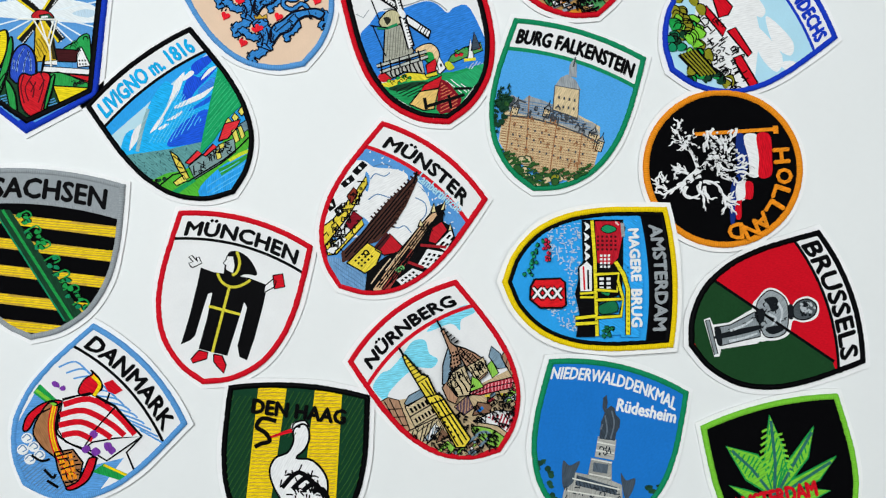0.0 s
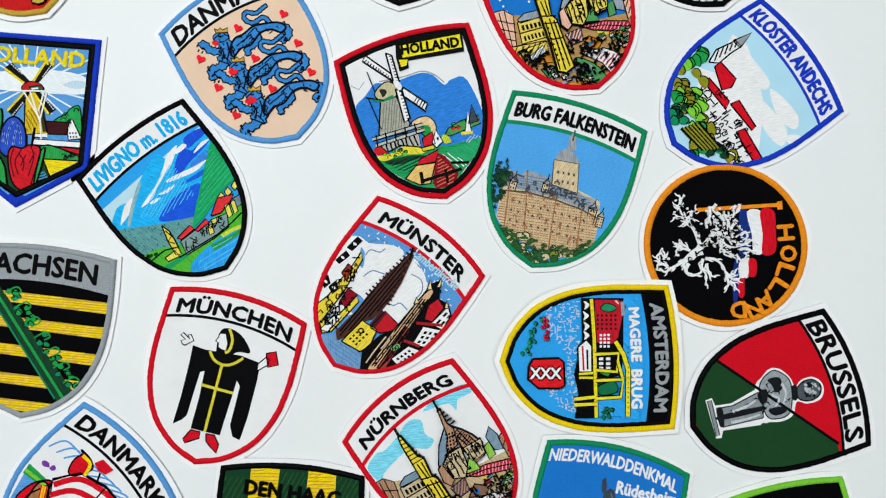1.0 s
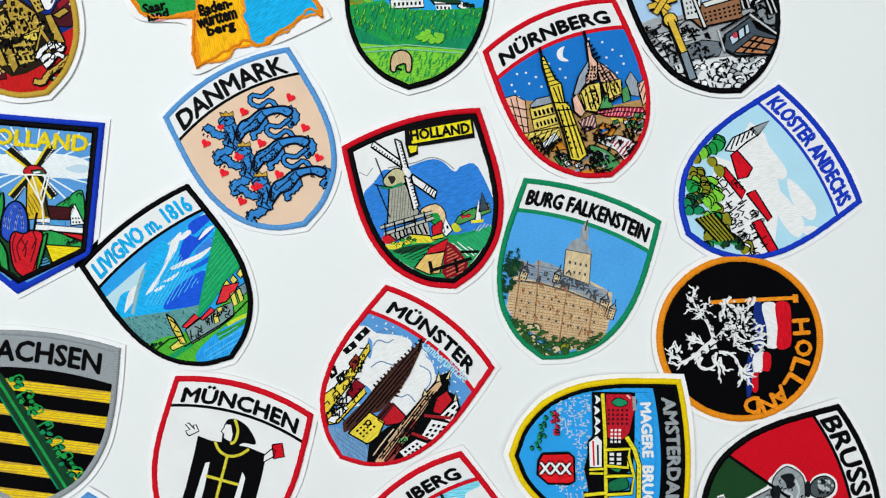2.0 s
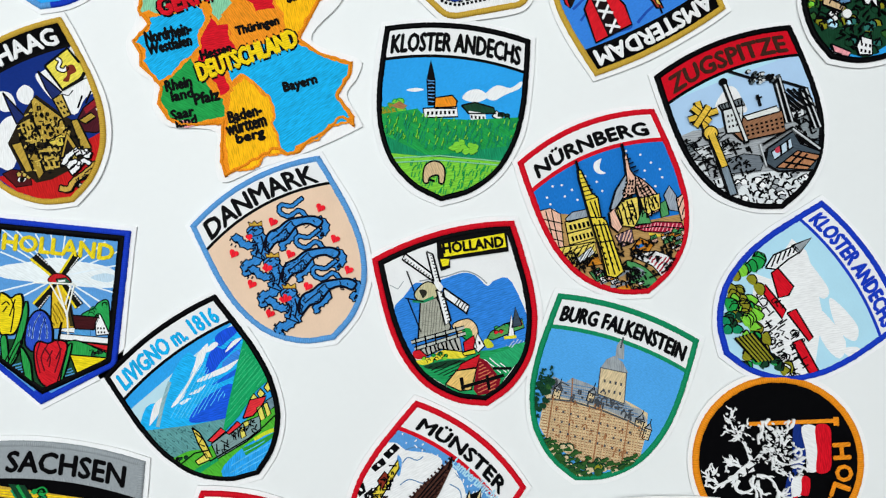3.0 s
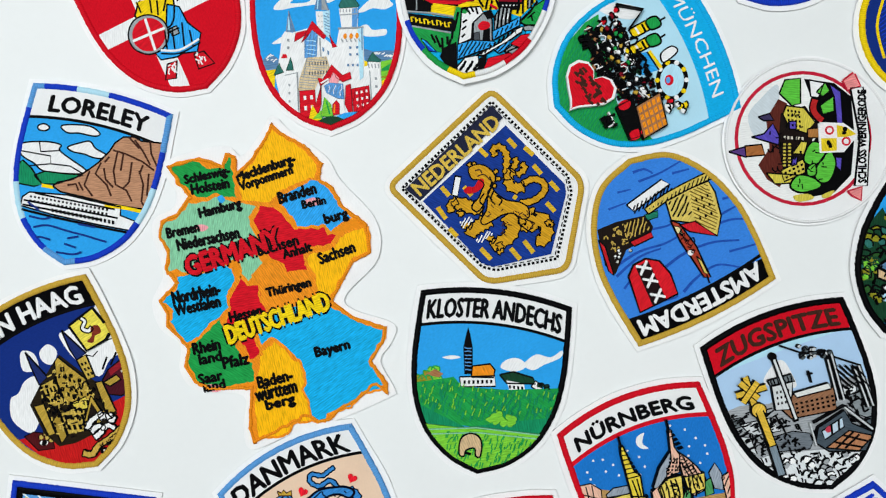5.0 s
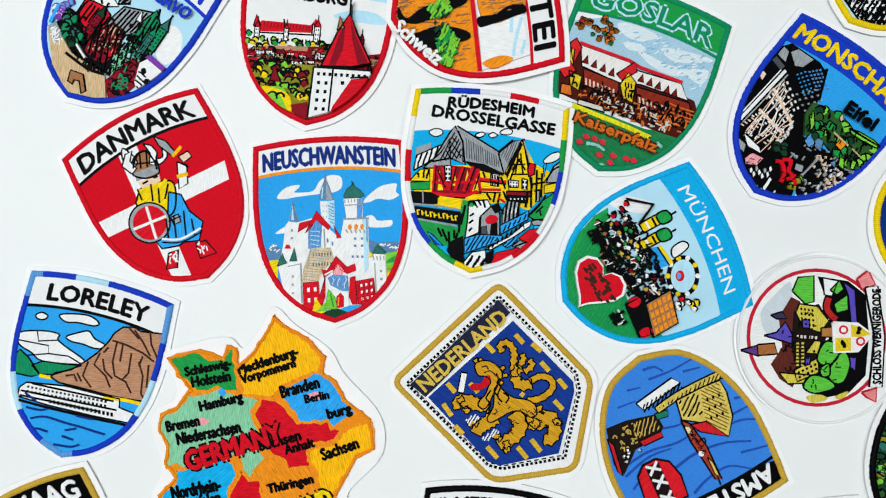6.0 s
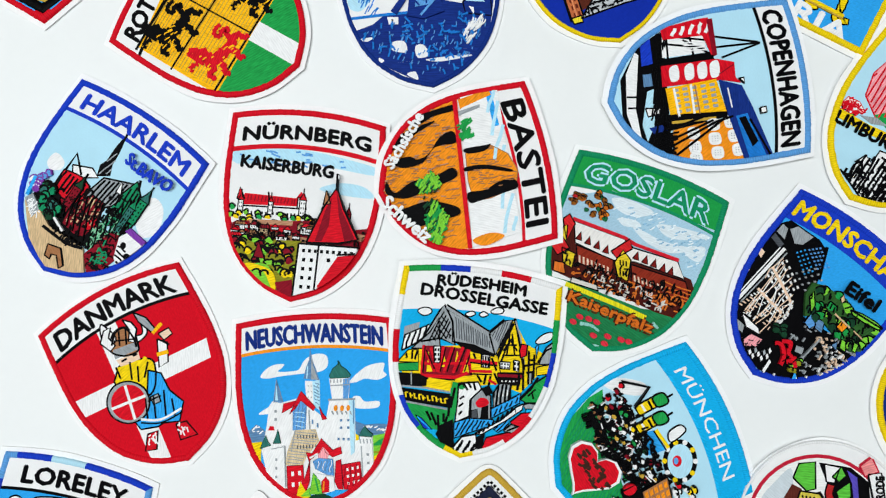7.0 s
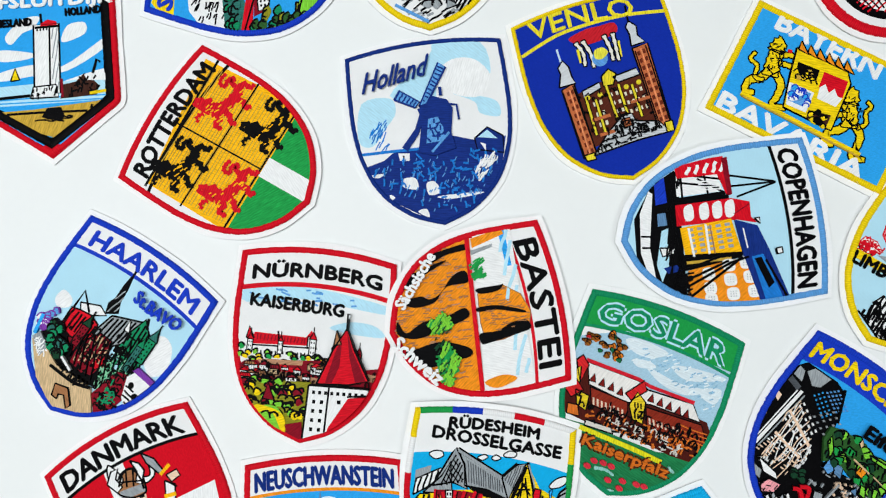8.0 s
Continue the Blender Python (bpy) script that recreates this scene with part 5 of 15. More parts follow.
for w, pts in ((1.5, ((0.3, -48.3), (-5.7, -50.7), (-10.2, -53.9), (-13.3, -56.5), (-16.9, -58.3))), (1.1, ((-16.9, -58.3), (-19.6, -57.1), (-22.2, -58.1))), (1.0, ((-11.2, -54.9), (-12.2, -58), (-11.6, -60.7))),
               (1.0, ((-11.7, -54.4), (-13.4, -51.8), (-16, -50))), (1.0, ((-9.1, -53.6), (-9.1, -56.2))), (0.9, ((-14.8, -58.3), (-17.4, -59.1))), (0.9, ((-15, -51.8), (-13.3, -52.8), (-10.2, -50.7))),
               (1.7, ((-7.8, -40.5), (-3.5, -43.9), (1.3, -48), (5.6, -54.3))), (2.1, ((-0.3, -45.4), (4, -51.7), (8.3, -56.3), (11, -61))), (1.3, ((3.9, -47), (6.1, -52.2), (10.4, -56.8))),
               (1.0, ((11, -61), (12.9, -64.1), (11.7, -66.2))), (1.1, ((10.5, -62.6), (9, -66.2), (10.1, -67.8))), (0.9, ((8.5, -66.5), (5.9, -67.8), (4, -65.7))), (0.9, ((7.4, -64.7), (4.3, -64.2))),
               (1.0, ((3, -52.7), (2, -57.4), (3.6, -59.5))), (0.9, ((2, -56.9), (-0.1, -58.5))), (0.8, ((1.9, -53.8), (0.4, -55.9), (-0.3, -58))),
               (1.4, ((8.8, -53.5), (12.2, -54.7), (14.2, -52.1), (12.8, -48), (10.2, -47.5))), (1.0, ((6.5, -47), (10.2, -47.5), (14.4, -45.4), (18.6, -45.9))),
               (1.2, ((6.5, -45.9), (6.7, -41.8), (9.5, -38.1), (13.6, -36.5))), (1.1, ((8.6, -45.4), (13.3, -44.3), (14.8, -41.2))), (1.1, ((13.6, -36.5), (17.8, -35.5), (19.4, -36.8))),
               (1.0, ((12.1, -37.1), (15.2, -33.9), (15.6, -31.3), (13.5, -29.8))), (0.9, ((16.2, -35), (17.7, -32.9), (20.3, -32.1))), (0.9, ((14.1, -35.5), (12.5, -32.4)))):
    a.lock(WHITE, w * 1.25, *pts, barbs=4)
for w, pts in ((1.3, ((-14.6, -41.4), (-10.5, -37.7), (-5.7, -38.7), (-3.6, -41.3))), (1.2, ((-13.7, -37.7), (-9.5, -35.6), (-4.2, -36.6), (-0.1, -34))), (1.2, ((-11.2, -31.9), (-7.4, -34.5), (-2.7, -33.5), (0.4, -31.4))),
               (1.0, ((-13, -42.9), (-9.4, -41.3), (-5.7, -42.3))), (1.0, ((-17.2, -44.5), (-13.5, -44), (-9.3, -45))), (1.1, ((-18.3, -41.4), (-15.7, -42.9), (-13.6, -40.8))), (1.0, ((-18.6, -30.9), (-15.4, -31.4), (-13.2, -35.1))),
               (0.9, ((-18, -32.5), (-15.3, -34.1))), (1.0, ((-3.6, -39.2), (-0.5, -37.6), (1, -34), (0.4, -30.3))), (1.0, ((-1.5, -39.7), (1.6, -38.7), (3.7, -35.5), (6.2, -32.4))),
               (1.1, ((-4.3, -30.4), (-6, -28.3), (-3.9, -27.2), (-2.3, -29.3))), (1.0, ((-0.1, -30.3), (-0.7, -27.7), (-2.4, -25.1), (0.3, -24.1))), (1.0, ((2.5, -31.4), (1.4, -28.3), (1.9, -26.2), (3.9, -24.1))),
               (0.9, ((4.1, -31.9), (6.7, -30.3), (5.6, -26.7))), (0.8, ((2.1, -36.1), (4.2, -37.6), (5.7, -34))), (0.9, ((-3.6, -42.3), (-5.7, -40.3), (-3.1, -37.1))), (0.8, ((-1.9, -44.4), (-0.4, -41.3), (-2.6, -39.7))),
               (0.9, ((-11.6, -35.6), (-13.2, -36.7), (-13.6, -38.7))), (0.8, ((3.5, -28.8), (3.5, -26.7))), (0.8, ((-7.2, -45.5), (-10.9, -46), (-12, -44)))):
    a.lock(WHITE, w * 1.25, *pts, barbs=2)
for c, r in (((-17, -56.5), 0.5), ((-19.5, -59.7), 0.5), ((-21.7, -56), 0.5), ((-14.2, -60.2), 0.5), ((6.9, -62.6), 0.6), ((5.2, -58.4), 0.6), ((-15.1, -45.8), 0.6), ((-16.3, -39.8), 0.5), ((-16, -54.4), 0.5), ((-9.2, -48.1), 0.5)):
    a.ell(WHITE, c, r)
a.scribble(BLACK, 0.45, 80, 2.4, (10.4, -58.4), (0.8, -48), (-7.8, -42.9), (-15.2, -41.4), (-12.7, -35.6), (-9.6, -30.4), (5.6, -30.3), (3.7, -35.5), (-1.5, -41.3), (6.1, -50.6))
a.scribble(BLACK, 0.4, 26, 1.6, (-13.2, -60.1), (-21.7, -56.6), (-15, -50.2), (-1.3, -48.1), (-3.9, -51.7))
a.scribble(WHITE, 0.45, 40, 2.2, (0.7, -47), (-7.8, -42.9), (-16.2, -41.4), (-12.7, -34), (-2.3, -26.7), (4.5, -26.2), (5.2, -34), (0.6, -41.3))
a.part("caption")
a.text(ORANGE, "H", (-6.1, -10.6), 6.6, 7, 6, bold=0.028)
a.text(ORANGE, "O", (3.3, -9.3), 6.8, 7, -1, bold=0.028)
a.text(ORANGE, "L", (11.2, -10.8), 6, 7, -17, bold=0.028)
a.text(ORANGE, "L", (18.4, -13.7), 6, 7, -31, bold=0.028)
a.text(ORANGE, "A", (24.5, -19.1), 6.8, 7, -47, bold=0.028)
a.text(ORANGE, "N", (28.5, -24.3), 6.6, 7, -64, bold=0.028)
a.text(ORANGE, "D", (29.2, -31.5), 6.6, 7, -84, bold=0.028)
a.close()

# black-edged red and green shield patch with a grey statue
a = Patch("shield_patch", 0.1805, -0.0043, -72.2, 32.0, 74.0, "black-edged red and green shield patch with a grey statue", BLACK, base=RED, lift=0, bulge=5.2, seed=9)
a.title("BRUSSELS", deep=13, wide=55, high=8)
a.part("field", "stitched dark green lower field")
a.raw("1e4526", [(-25.5, -53.6), (25.9, -14.1), (33.4, -14), (36, -31.7), (27.6, -53.2), (10.4, -69.1), (-8.3, -72.6), (-24, -60.7)], "cloth")
a.line(BLACK, 1.3, (-27.1, -55.3), (26.9, -13.4))
a.part("statue_motif", "plain grey stitched statue on a plinth")
a.blob(WHITE, (-7.4, -41.2), (-11.4, -36.6), (-13.9, -31.9), (-12.3, -27.6), (-7.5, -24.6), (-2.9, -23.7), (-5, -20.2), (-4.7, -14.9), (-1, -11.8), (3.4, -12.5), (6, -15.6), (5.8, -21.2), (3.7, -25.2), (8.6, -28.5), (9.9, -33.6), (8.7, -39.1), (6.7, -42.8))
a.poly(WHITE, (-9.2, -63.8), (-9.3, -60.8), (-5.7, -60.4), (-4.5, -53.2), (-7.3, -40.2), (7.3, -40.8), (8.5, -44), (5.9, -60.5), (8.8, -62.3), (8.3, -64.6))
a.shape("8c9498", (-4.3, -60.3), (-3.3, -53), (-5.5, -40.3), (-2.3, -38.6), (5.9, -41.7), (4.4, -60), w=0.5)
a.shape("9aa2a6", (-7.8, -38.9), (-12.6, -32.1), (-11.1, -28.2), (-6.3, -25.2), (1.1, -26.5), (7.5, -30), (8.2, -35.7), (5.1, -40.1), w=0.5, curve=True)
a.shape("50585c", (-1.7, -23.3), (-4, -19.5), (-3.4, -15.1), (0.3, -12.8), (4, -14.9), (4.9, -19.8), (2.5, -23.9), w=0.6, curve=True)
a.shape("8c9498", (-8.5, -63.2), (-8.4, -61.3), (7.3, -62.6), (7.4, -64.3), w=0.4)
for pts in (((-0.9, -59.8), (0.7, -41.3), (2.8, -41.5), (1.2, -60)), ((-4.8, -40.8), (-5.8, -36.3), (-0.8, -37.5), (-0.1, -40.5)), ((-9.6, -34.5), (-9, -29.2), (-4.1, -29.3), (-3.1, -32.9), (-6.5, -33.4)), ((3.3, -38.4), (3.5, -32.5), (6.3, -30.7), (6.6, -36.3)), ((-3.3, -25.2), (-3.2, -23), (2.3, -24.4), (2.2, -26.5)), ((-3.8, -60.5), (-3.5, -57.8), (3.6, -59.2), (3.5, -61.3))):
    a.blob("181c20", *pts)
for pts in (((-6.2, -29.1), (-1.7, -28.5), (2.9, -31.1)), ((-0.7, -53.9), (-1.2, -47.2), (-2.4, -42.4)), ((3.6, -55.9), (4.2, -49), (4.1, -42.5)), ((-2.6, -34.7), (0.3, -32.4), (2.7, -34.9))):
    a.limb("c8ced2", 1.3, 0.7, *pts)
a.clumps(["181c20", "b8bec2"], 26, 0.8, (-2.6, -21.1), (-2.7, -15.6), (0.9, -13.6), (4, -15.7), (3.6, -20.5), edge=None)
a.scribble("181c20", 0.4, 34, 1.8, (-1.4, -59.6), (-3.5, -40.9), (-9.7, -35), (-5.5, -26.1), (6.2, -29), (5.4, -40.2))
a.close()

# pale blue edged shield patch with a striped sailing longship
a = Patch("shield_patch", -0.1411, -0.0396, -46.0, 31.8, 72.8, "pale blue edged shield patch with a striped sailing longship", LTBLUE, bulge=5.4, seed=10)
a.title("DANMARK", deep=14, wide=53, high=7.2)
a.part("sea", "stitched blue sea and sky strokes")
a.poly(LTBLUE, (-20.5, -61.6), (-26.5, -42.0), (-28.5, -36.7), (-17.3, -39.9), (-2.4, -50.2), (12.3, -49.6), (22.9, -31.3), (26.1, -50.0), (14.6, -69.3), (-5.5, -75.4))
a.line(LTBLUE, 0.78, (-27.9, -24.9), (-24.4, -17.6), (-15.7, -16.7), curve=True)
a.line(LTBLUE, 0.78, (-23.6, -24.2), (-19.4, -17.2), (-11.4, -16.4), curve=True)
a.line(LTBLUE, 0.78, (-19.4, -23.5), (-14.4, -16.9), (-7.2, -16.1), curve=True)
a.line(LTBLUE, 0.78, (-15.2, -22.9), (-9.4, -16.5), (-2.9, -15.8), curve=True)
a.line(LTBLUE, 0.78, (-10.9, -22.2), (-4.4, -16.2), (1.3, -15.4), curve=True)
a.line(LTBLUE, 0.78, (-6.7, -21.5), (0.6, -15.8), (5.5, -15.1), curve=True)
a.line(LTBLUE, 0.78, (-2.5, -20.8), (5.5, -15.5), (9.7, -14.8), curve=True)
a.line(LTBLUE, 0.78, (1.8, -20.1), (10.5, -15.1), (14.0, -14.5), curve=True)
a.line(LTBLUE, 0.78, (6.0, -19.4), (15.4, -14.8), (18.2, -14.2), curve=True)
a.line(LTBLUE, 0.78, (10.2, -18.8), (20.4, -14.4), (22.4, -13.8), curve=True)
a.line(LTBLUE, 0.78, (14.4, -18.1), (25.3, -14.1), (26.6, -13.5), curve=True)
a.line(LTBLUE, 0.78, (18.6, -17.4), (30.3, -13.8), (30.8, -13.2), curve=True)
a.hatch(STEEL, 0.47, 1.57, 86, (-17.7, -62.4), (-9.5, -61.2), (7.0, -58.8), (17.9, -51.2), (14.5, -65.7), (-1.9, -71.7), waver=0.15)
a.poly(GREEN, (-27.5, -41.2), (-28.2, -36.3), (-14.7, -35.3), (-14.6, -38.9))
a.line(LIME, 1.57, (-27.5, -39.4), (-14.1, -37.3))
a.poly(GREEN, (17.7, -45.8), (18.5, -39.5), (30.3, -34.6), (29.5, -39.1))
a.line(YELLOW, 1.04, (18.9, -39.9), (30.3, -35.3))
a.part("longship", "stitched red dragon longship with striped sail")
a.shape(RED, (-18.4, -55.8), (-21.7, -50.0), (-21.0, -41.8), (-17.8, -36.0), (-14.9, -34.4), (-16.6, -39.9), (-18.5, -46.6), (-16.6, -53.9), w=0.8, curve=True)
a.shape(BROWN, (-15.2, -52.4), (-19.2, -40.0), (-15.0, -36.8), (-6.1, -46.7), (1.7, -49.7), (11.4, -50.6), (18.7, -48.5), (15.2, -55.8), (3.2, -53.6), (-6.9, -54.8), w=0.8, curve=True)
a.line(RED, 3.13, (-16.3, -38.1), (-10.4, -45.6), (-0.1, -51.5), (12.8, -53.6), curve=True)
a.line(YELLOW, 1.83, (-16.3, -38.1), (-10.4, -45.6), (-0.1, -51.5), (12.8, -53.6), curve=True)
a.line(ORANGE, 0.78, (-16.3, -38.1), (-10.4, -45.6), (-0.1, -51.5), (12.8, -53.6), curve=True)
a.shape(BROWN, (-0.8, -52.3), (4.0, -45.4), (11.5, -46.1), (17.0, -53.9), (14.4, -59.2), (5.9, -56.3), w=0.8)
a.hatch(BLACK, 0.73, 2.09, 61, (-0.1, -52.2), (4.2, -46.3), (11.3, -47.0), (15.7, -53.5), (13.6, -58.6), waver=0.15)
a.windows(ORANGE, (0.6, -52.2), (4.9, -46.3), (11.4, -58.6), 3, 4, 0.7)
a.shape(RED, (14.4, -59.2), (16.1, -53.1), (13.1, -45.1), (12.2, -42.5), (14.7, -40.6), (18.9, -49.4), (17.3, -57.7), w=0.8, curve=True)
a.shape(WHITE, (-15.6, -33.7), (-9.6, -22.3), (3.0, -18.1), (21.6, -18.7), (13.7, -28.0), (7.8, -36.7), (7.2, -41.4), (-0.6, -45.4), (-7.3, -44.2), w=0.73)
a.line(RED, 2.61, (-13.8, -34.7), (-7.4, -24.4), (5.3, -20.2), (18.7, -20.3), curve=True)
a.line(RED, 2.61, (-11.5, -39.0), (-5.4, -29.8), (6.8, -25.2), (15.8, -24.0), curve=True)
a.line(RED, 2.61, (-8.4, -42.5), (-2.5, -34.2), (6.8, -30.4), (12.3, -29.1), curve=True)
a.line(RED, 2.61, (-4.0, -44.5), (0.3, -38.6), (7.1, -36.0), curve=True)
a.line(BLACK, 0.88, (-15.6, -35.2), (-8.0, -45.0), (-1.0, -45.1), (7.2, -42.1), (15.2, -40.0), curve=True)
a.line(BLACK, 0.88, (-16.0, -33.4), (-9.4, -22.5), (3.4, -18.4), (21.6, -18.7))
a.line(BLACK, 0.73, (21.6, -18.7), (18.5, -37.7), (6.6, -40.9))
a.line(BLACK, 0.73, (3.4, -18.4), (4.6, -31.9), (7.0, -41.2))
a.line(BLACK, 0.73, (21.6, -18.7), (22.0, -28.6), (31.2, -31.9))
a.shape(RED, (-13.6, -25.7), (-15.6, -20.3), (-14.8, -15.8), (-16.6, -15.1), (-10.5, -15.1), (-6.8, -17.9), (-10.3, -25.2), w=0.73, curve=True)
a.line(YELLOW, 1.57, (-14.2, -16.3), (-9.0, -16.5), (-7.1, -21.9), curve=True)
a.poly(RED, (-8.1, -14.8), (-6.6, -11.0), (0.1, -10.8), (-0.8, -14.6), (-4.2, -16.0))
a.line(BLACK, 0.73, (-3.1, -15.9), (-0.6, -20.7))
a.part("surf", "stitched white curling waves")
a.ell(WHITE, (-14.2, -56.9), 2.61, 2.35, 46)
a.line(STEEL, 0.52, (-15.6, -58.4), (-15.5, -55.7), (-12.9, -55.6), (-13.4, -57.6), curve=True)
a.ell(WHITE, (-11.8, -61.9), 2.61, 2.35, 46)
a.line(STEEL, 0.52, (-13.3, -63.3), (-13.2, -60.6), (-10.6, -60.5), (-11.1, -62.5), curve=True)
a.ell(WHITE, (-9.2, -57.3), 2.61, 2.35, 46)
a.line(STEEL, 0.52, (-10.6, -58.8), (-10.5, -56.1), (-7.9, -56.0), (-8.4, -58.0), curve=True)
a.ell(WHITE, (-4.6, -58.0), 2.61, 2.35, 46)
a.line(STEEL, 0.52, (-6.0, -59.5), (-5.9, -56.8), (-3.3, -56.7), (-3.8, -58.7), curve=True)
a.ell(WHITE, (-6.3, -62.4), 2.61, 2.35, 46)
a.line(STEEL, 0.52, (-7.8, -63.9), (-7.6, -61.2), (-5.1, -61.1), (-5.6, -63.0), curve=True)
a.line(BLACK, 1.1, (-7.1, -60.6), (-2.2, -59.2), (0, -55.8), curve=True)
a.line(BLACK, 1.1, (1.6, -60.8), (7.1, -60.6), (6.6, -58.5), curve=True)
a.line(BLACK, 1.1, (6.2, -63.3), (12.0, -61.7), curve=True)
a.clumps([PURPLE], 5, 2.35, (2.9, -39.2), (5.5, -32.8), (18.4, -32.3), (14.9, -41.5), (8.5, -42.6), edge=None, w=0.55)
a.clumps([PURPLE], 3, 1.57, (-24.0, -32.0), (-22.5, -27.4), (-18.0, -29.5), edge=None, w=0.55)
a.close()

# black-edged dark green and yellow shield patch with a white stork
a = Patch("shield_patch", -0.0680, -0.0473, -4.0, 32.5, 74.8, "black-edged dark green and yellow shield patch with a white stork", BLACK, base=DKGREEN, seed=11)
a.part("striped_field", "stitched yellow vertical stripes")
a.poly(YELLOW, (-18.7, 0.5), (-5.7, 0.4), (-8.9, -50.2), (-20.2, -51.0))
a.poly(YELLOW, (7.2, 0.8), (19.7, 0.6), (20.6, -48.1), (5.2, -49.2))
a.hatch(GOLD, 0.41, 1.55, 4, (-18.6, -0.6), (-6.1, -0.7), (-9.0, -48.9), (-19.2, -49.7), waver=0.15)
a.hatch(GOLD, 0.41, 1.55, 4, (7.3, -0.3), (19.3, -0.4), (19.7, -46.9), (6.4, -47.8), waver=0.15)
a.hatch(FOREST, 0.47, 2.07, 64, (-30.3, -4.5), (-19.2, -3.7), (-20.3, -49.7), (-30.8, -50.5), waver=0.15)
a.hatch(FOREST, 0.47, 2.07, 64, (20.9, -0.8), (30.0, -1.5), (32.0, -46.0), (21.8, -46.7), waver=0.15)
a.hatch(FOREST, 0.47, 2.07, 64, (-4.6, -0.6), (6.5, -0.3), (1.8, -22.7), (-6.1, -20.7), waver=0.15)
a.part("stork", "stitched white stork with a red beak")
a.shape(WHITE, (-1.1, -17.8), (2.5, -15.0), (5.2, -16.1), (6.4, -21.1), (4.7, -26.3), (1.2, -30.4), (9.0, -31.1), (16.1, -39.5), (14.5, -52.3), (1.8, -54.5), (-6.6, -46.2), (-10.4, -37.6), (-8.4, -31.1), (-2.9, -28.1), (-0.7, -22.9), w=0.91, curve=True)
a.ell(WHITE, (1.8, -16.3), 4.14, 2.85, 4)
a.line(BLACK, 0.8, (-1.7, -17.8), (-0.9, -14.7), (3.7, -13.3), (6.0, -16.0), curve=True)
a.poly(RED, (-11.7, -21.6), (-2.2, -17.3), (-1.1, -18.8), (-11.1, -22.3))
a.ell(BLACK, (1.3, -16.1), 0.78, 0.78, 4)
a.line(BLACK, 2.07, (-4.2, -44.0), (2.9, -36.6), (11.2, -42.4), curve=True)
a.line(BLACK, 2.07, (0.5, -44.4), (6.7, -38.9), (13.4, -44.8), curve=True)
a.line(BLACK, 2.07, (5.2, -44.9), (10.5, -41.2), (15.6, -47.2), curve=True)
a.line(BLACK, 2.07, (9.8, -45.3), (14.3, -43.4), (17.9, -49.5), curve=True)
a.scribble(BLACK, 0.65, 35, 4.14, (-7.2, -38.6), (5.2, -32.6), (14.9, -40.9), (11.7, -50.0), (-1.1, -50.9))
a.line(BLACK, 1.81, (-9.2, -14.5), (-15.7, -13.7), (-18.0, -17.7), (-13.9, -20.0), (-11.5, -23.6), (-15.6, -25.2), (-18.0, -26.7), curve=True)
a.part("caption")
a.text(BLACK, "DEN HAAG", (0.8, -9.4), 42.73, 6.22, -3, bold=0.05)
a.close()

# green-edged blue shield patch with a grey stone monument
a = Patch("shield_patch", 0.0780, -0.0404, -13.1, 32.6, 72.4, "green-edged blue shield patch with a grey stone monument", EMER, base=MIDBLUE, bulge=5.2, seed=12)
a.part("caption")
a.text(WHITE, "NIEDERWALDDENKMAL", (-1, -6.4), 58, 5.4, -1, bold=0.014, arc=4.2)
a.text(WHITE, "Rüdesheim", (15.6, -12.7), 27, 5.4, 1, bold=0.018)
a.part("tree", "stitched dark green trees")
a.clumps(["1c4030", "245038"], 26, 1.5, (-30.2, -47.7), (-25.2, -44.4), (-18.1, -52.6), (-13.9, -59.5), (-18.3, -65.7), (-25.6, -62.2), edge=None)
a.clumps(["1c4030", "245038"], 22, 1.5, (21, -51.8), (24.3, -42.7), (29.7, -43.5), (34.6, -50.7), (26.7, -56.4), edge=None)
a.part("monument", "plain grey stitched stone monument")
a.poly("a8a8a2", (-13, -63.4), (-13.3, -50.5), (-9.9, -47.1), (4.1, -46.4), (11.8, -47.7), (14.8, -59.2), (13.2, -66), (-9.4, -70))
a.poly("9a9a94", (-4.1, -47.3), (-4.3, -39), (5, -38.6), (7, -47.3))
a.poly("b0b0aa", (-2.9, -38.2), (-3.4, -28.9), (4.9, -28.5), (5.9, -37.7))
a.poly("3c4650", (-2.7, -29.8), (-3.4, -22.1), (-2.7, -18), (-4.2, -16), (-4.9, -11.5), (-3.7, -9.9), (-2.5, -13), (-2.3, -16.1), (-0.6, -14.1), (1.1, -14.8), (2.2, -17.4), (4.7, -19.2), (5.2, -22.7), (4.2, -25.5), (4.5, -29.1))
for pts in (((-16.5, -43.4), (-13, -44.7), (-9, -41.7), (-10, -47.6), (-10.1, -51.8), (-13.9, -54.8)), ((10.1, -42.7), (13.3, -45.3), (17.1, -43.6), (16.9, -49.6), (14.6, -53.3))):
    a.blob("46525e", *pts)
a.poly("4a5662", (-9.1, -48), (10, -49.2), (10.3, -52.7), (-8.7, -52.5))
a.hatch("2c343c", 0.5, 1.4, -57, (-9, -48.4), (10.1, -49.7), (10.3, -52.7), (-8.7, -52.5))
a.poly("56626e", (-2.9, -40.8), (3.8, -40.2), (4.2, -44.3), (-2.5, -44.8))
a.details("2c343c", 0.45, 36, 1.9, (-13.1, -53.6), (11.2, -49.9), (13.6, -58.2), (-9.8, -63.7), turn=-8)
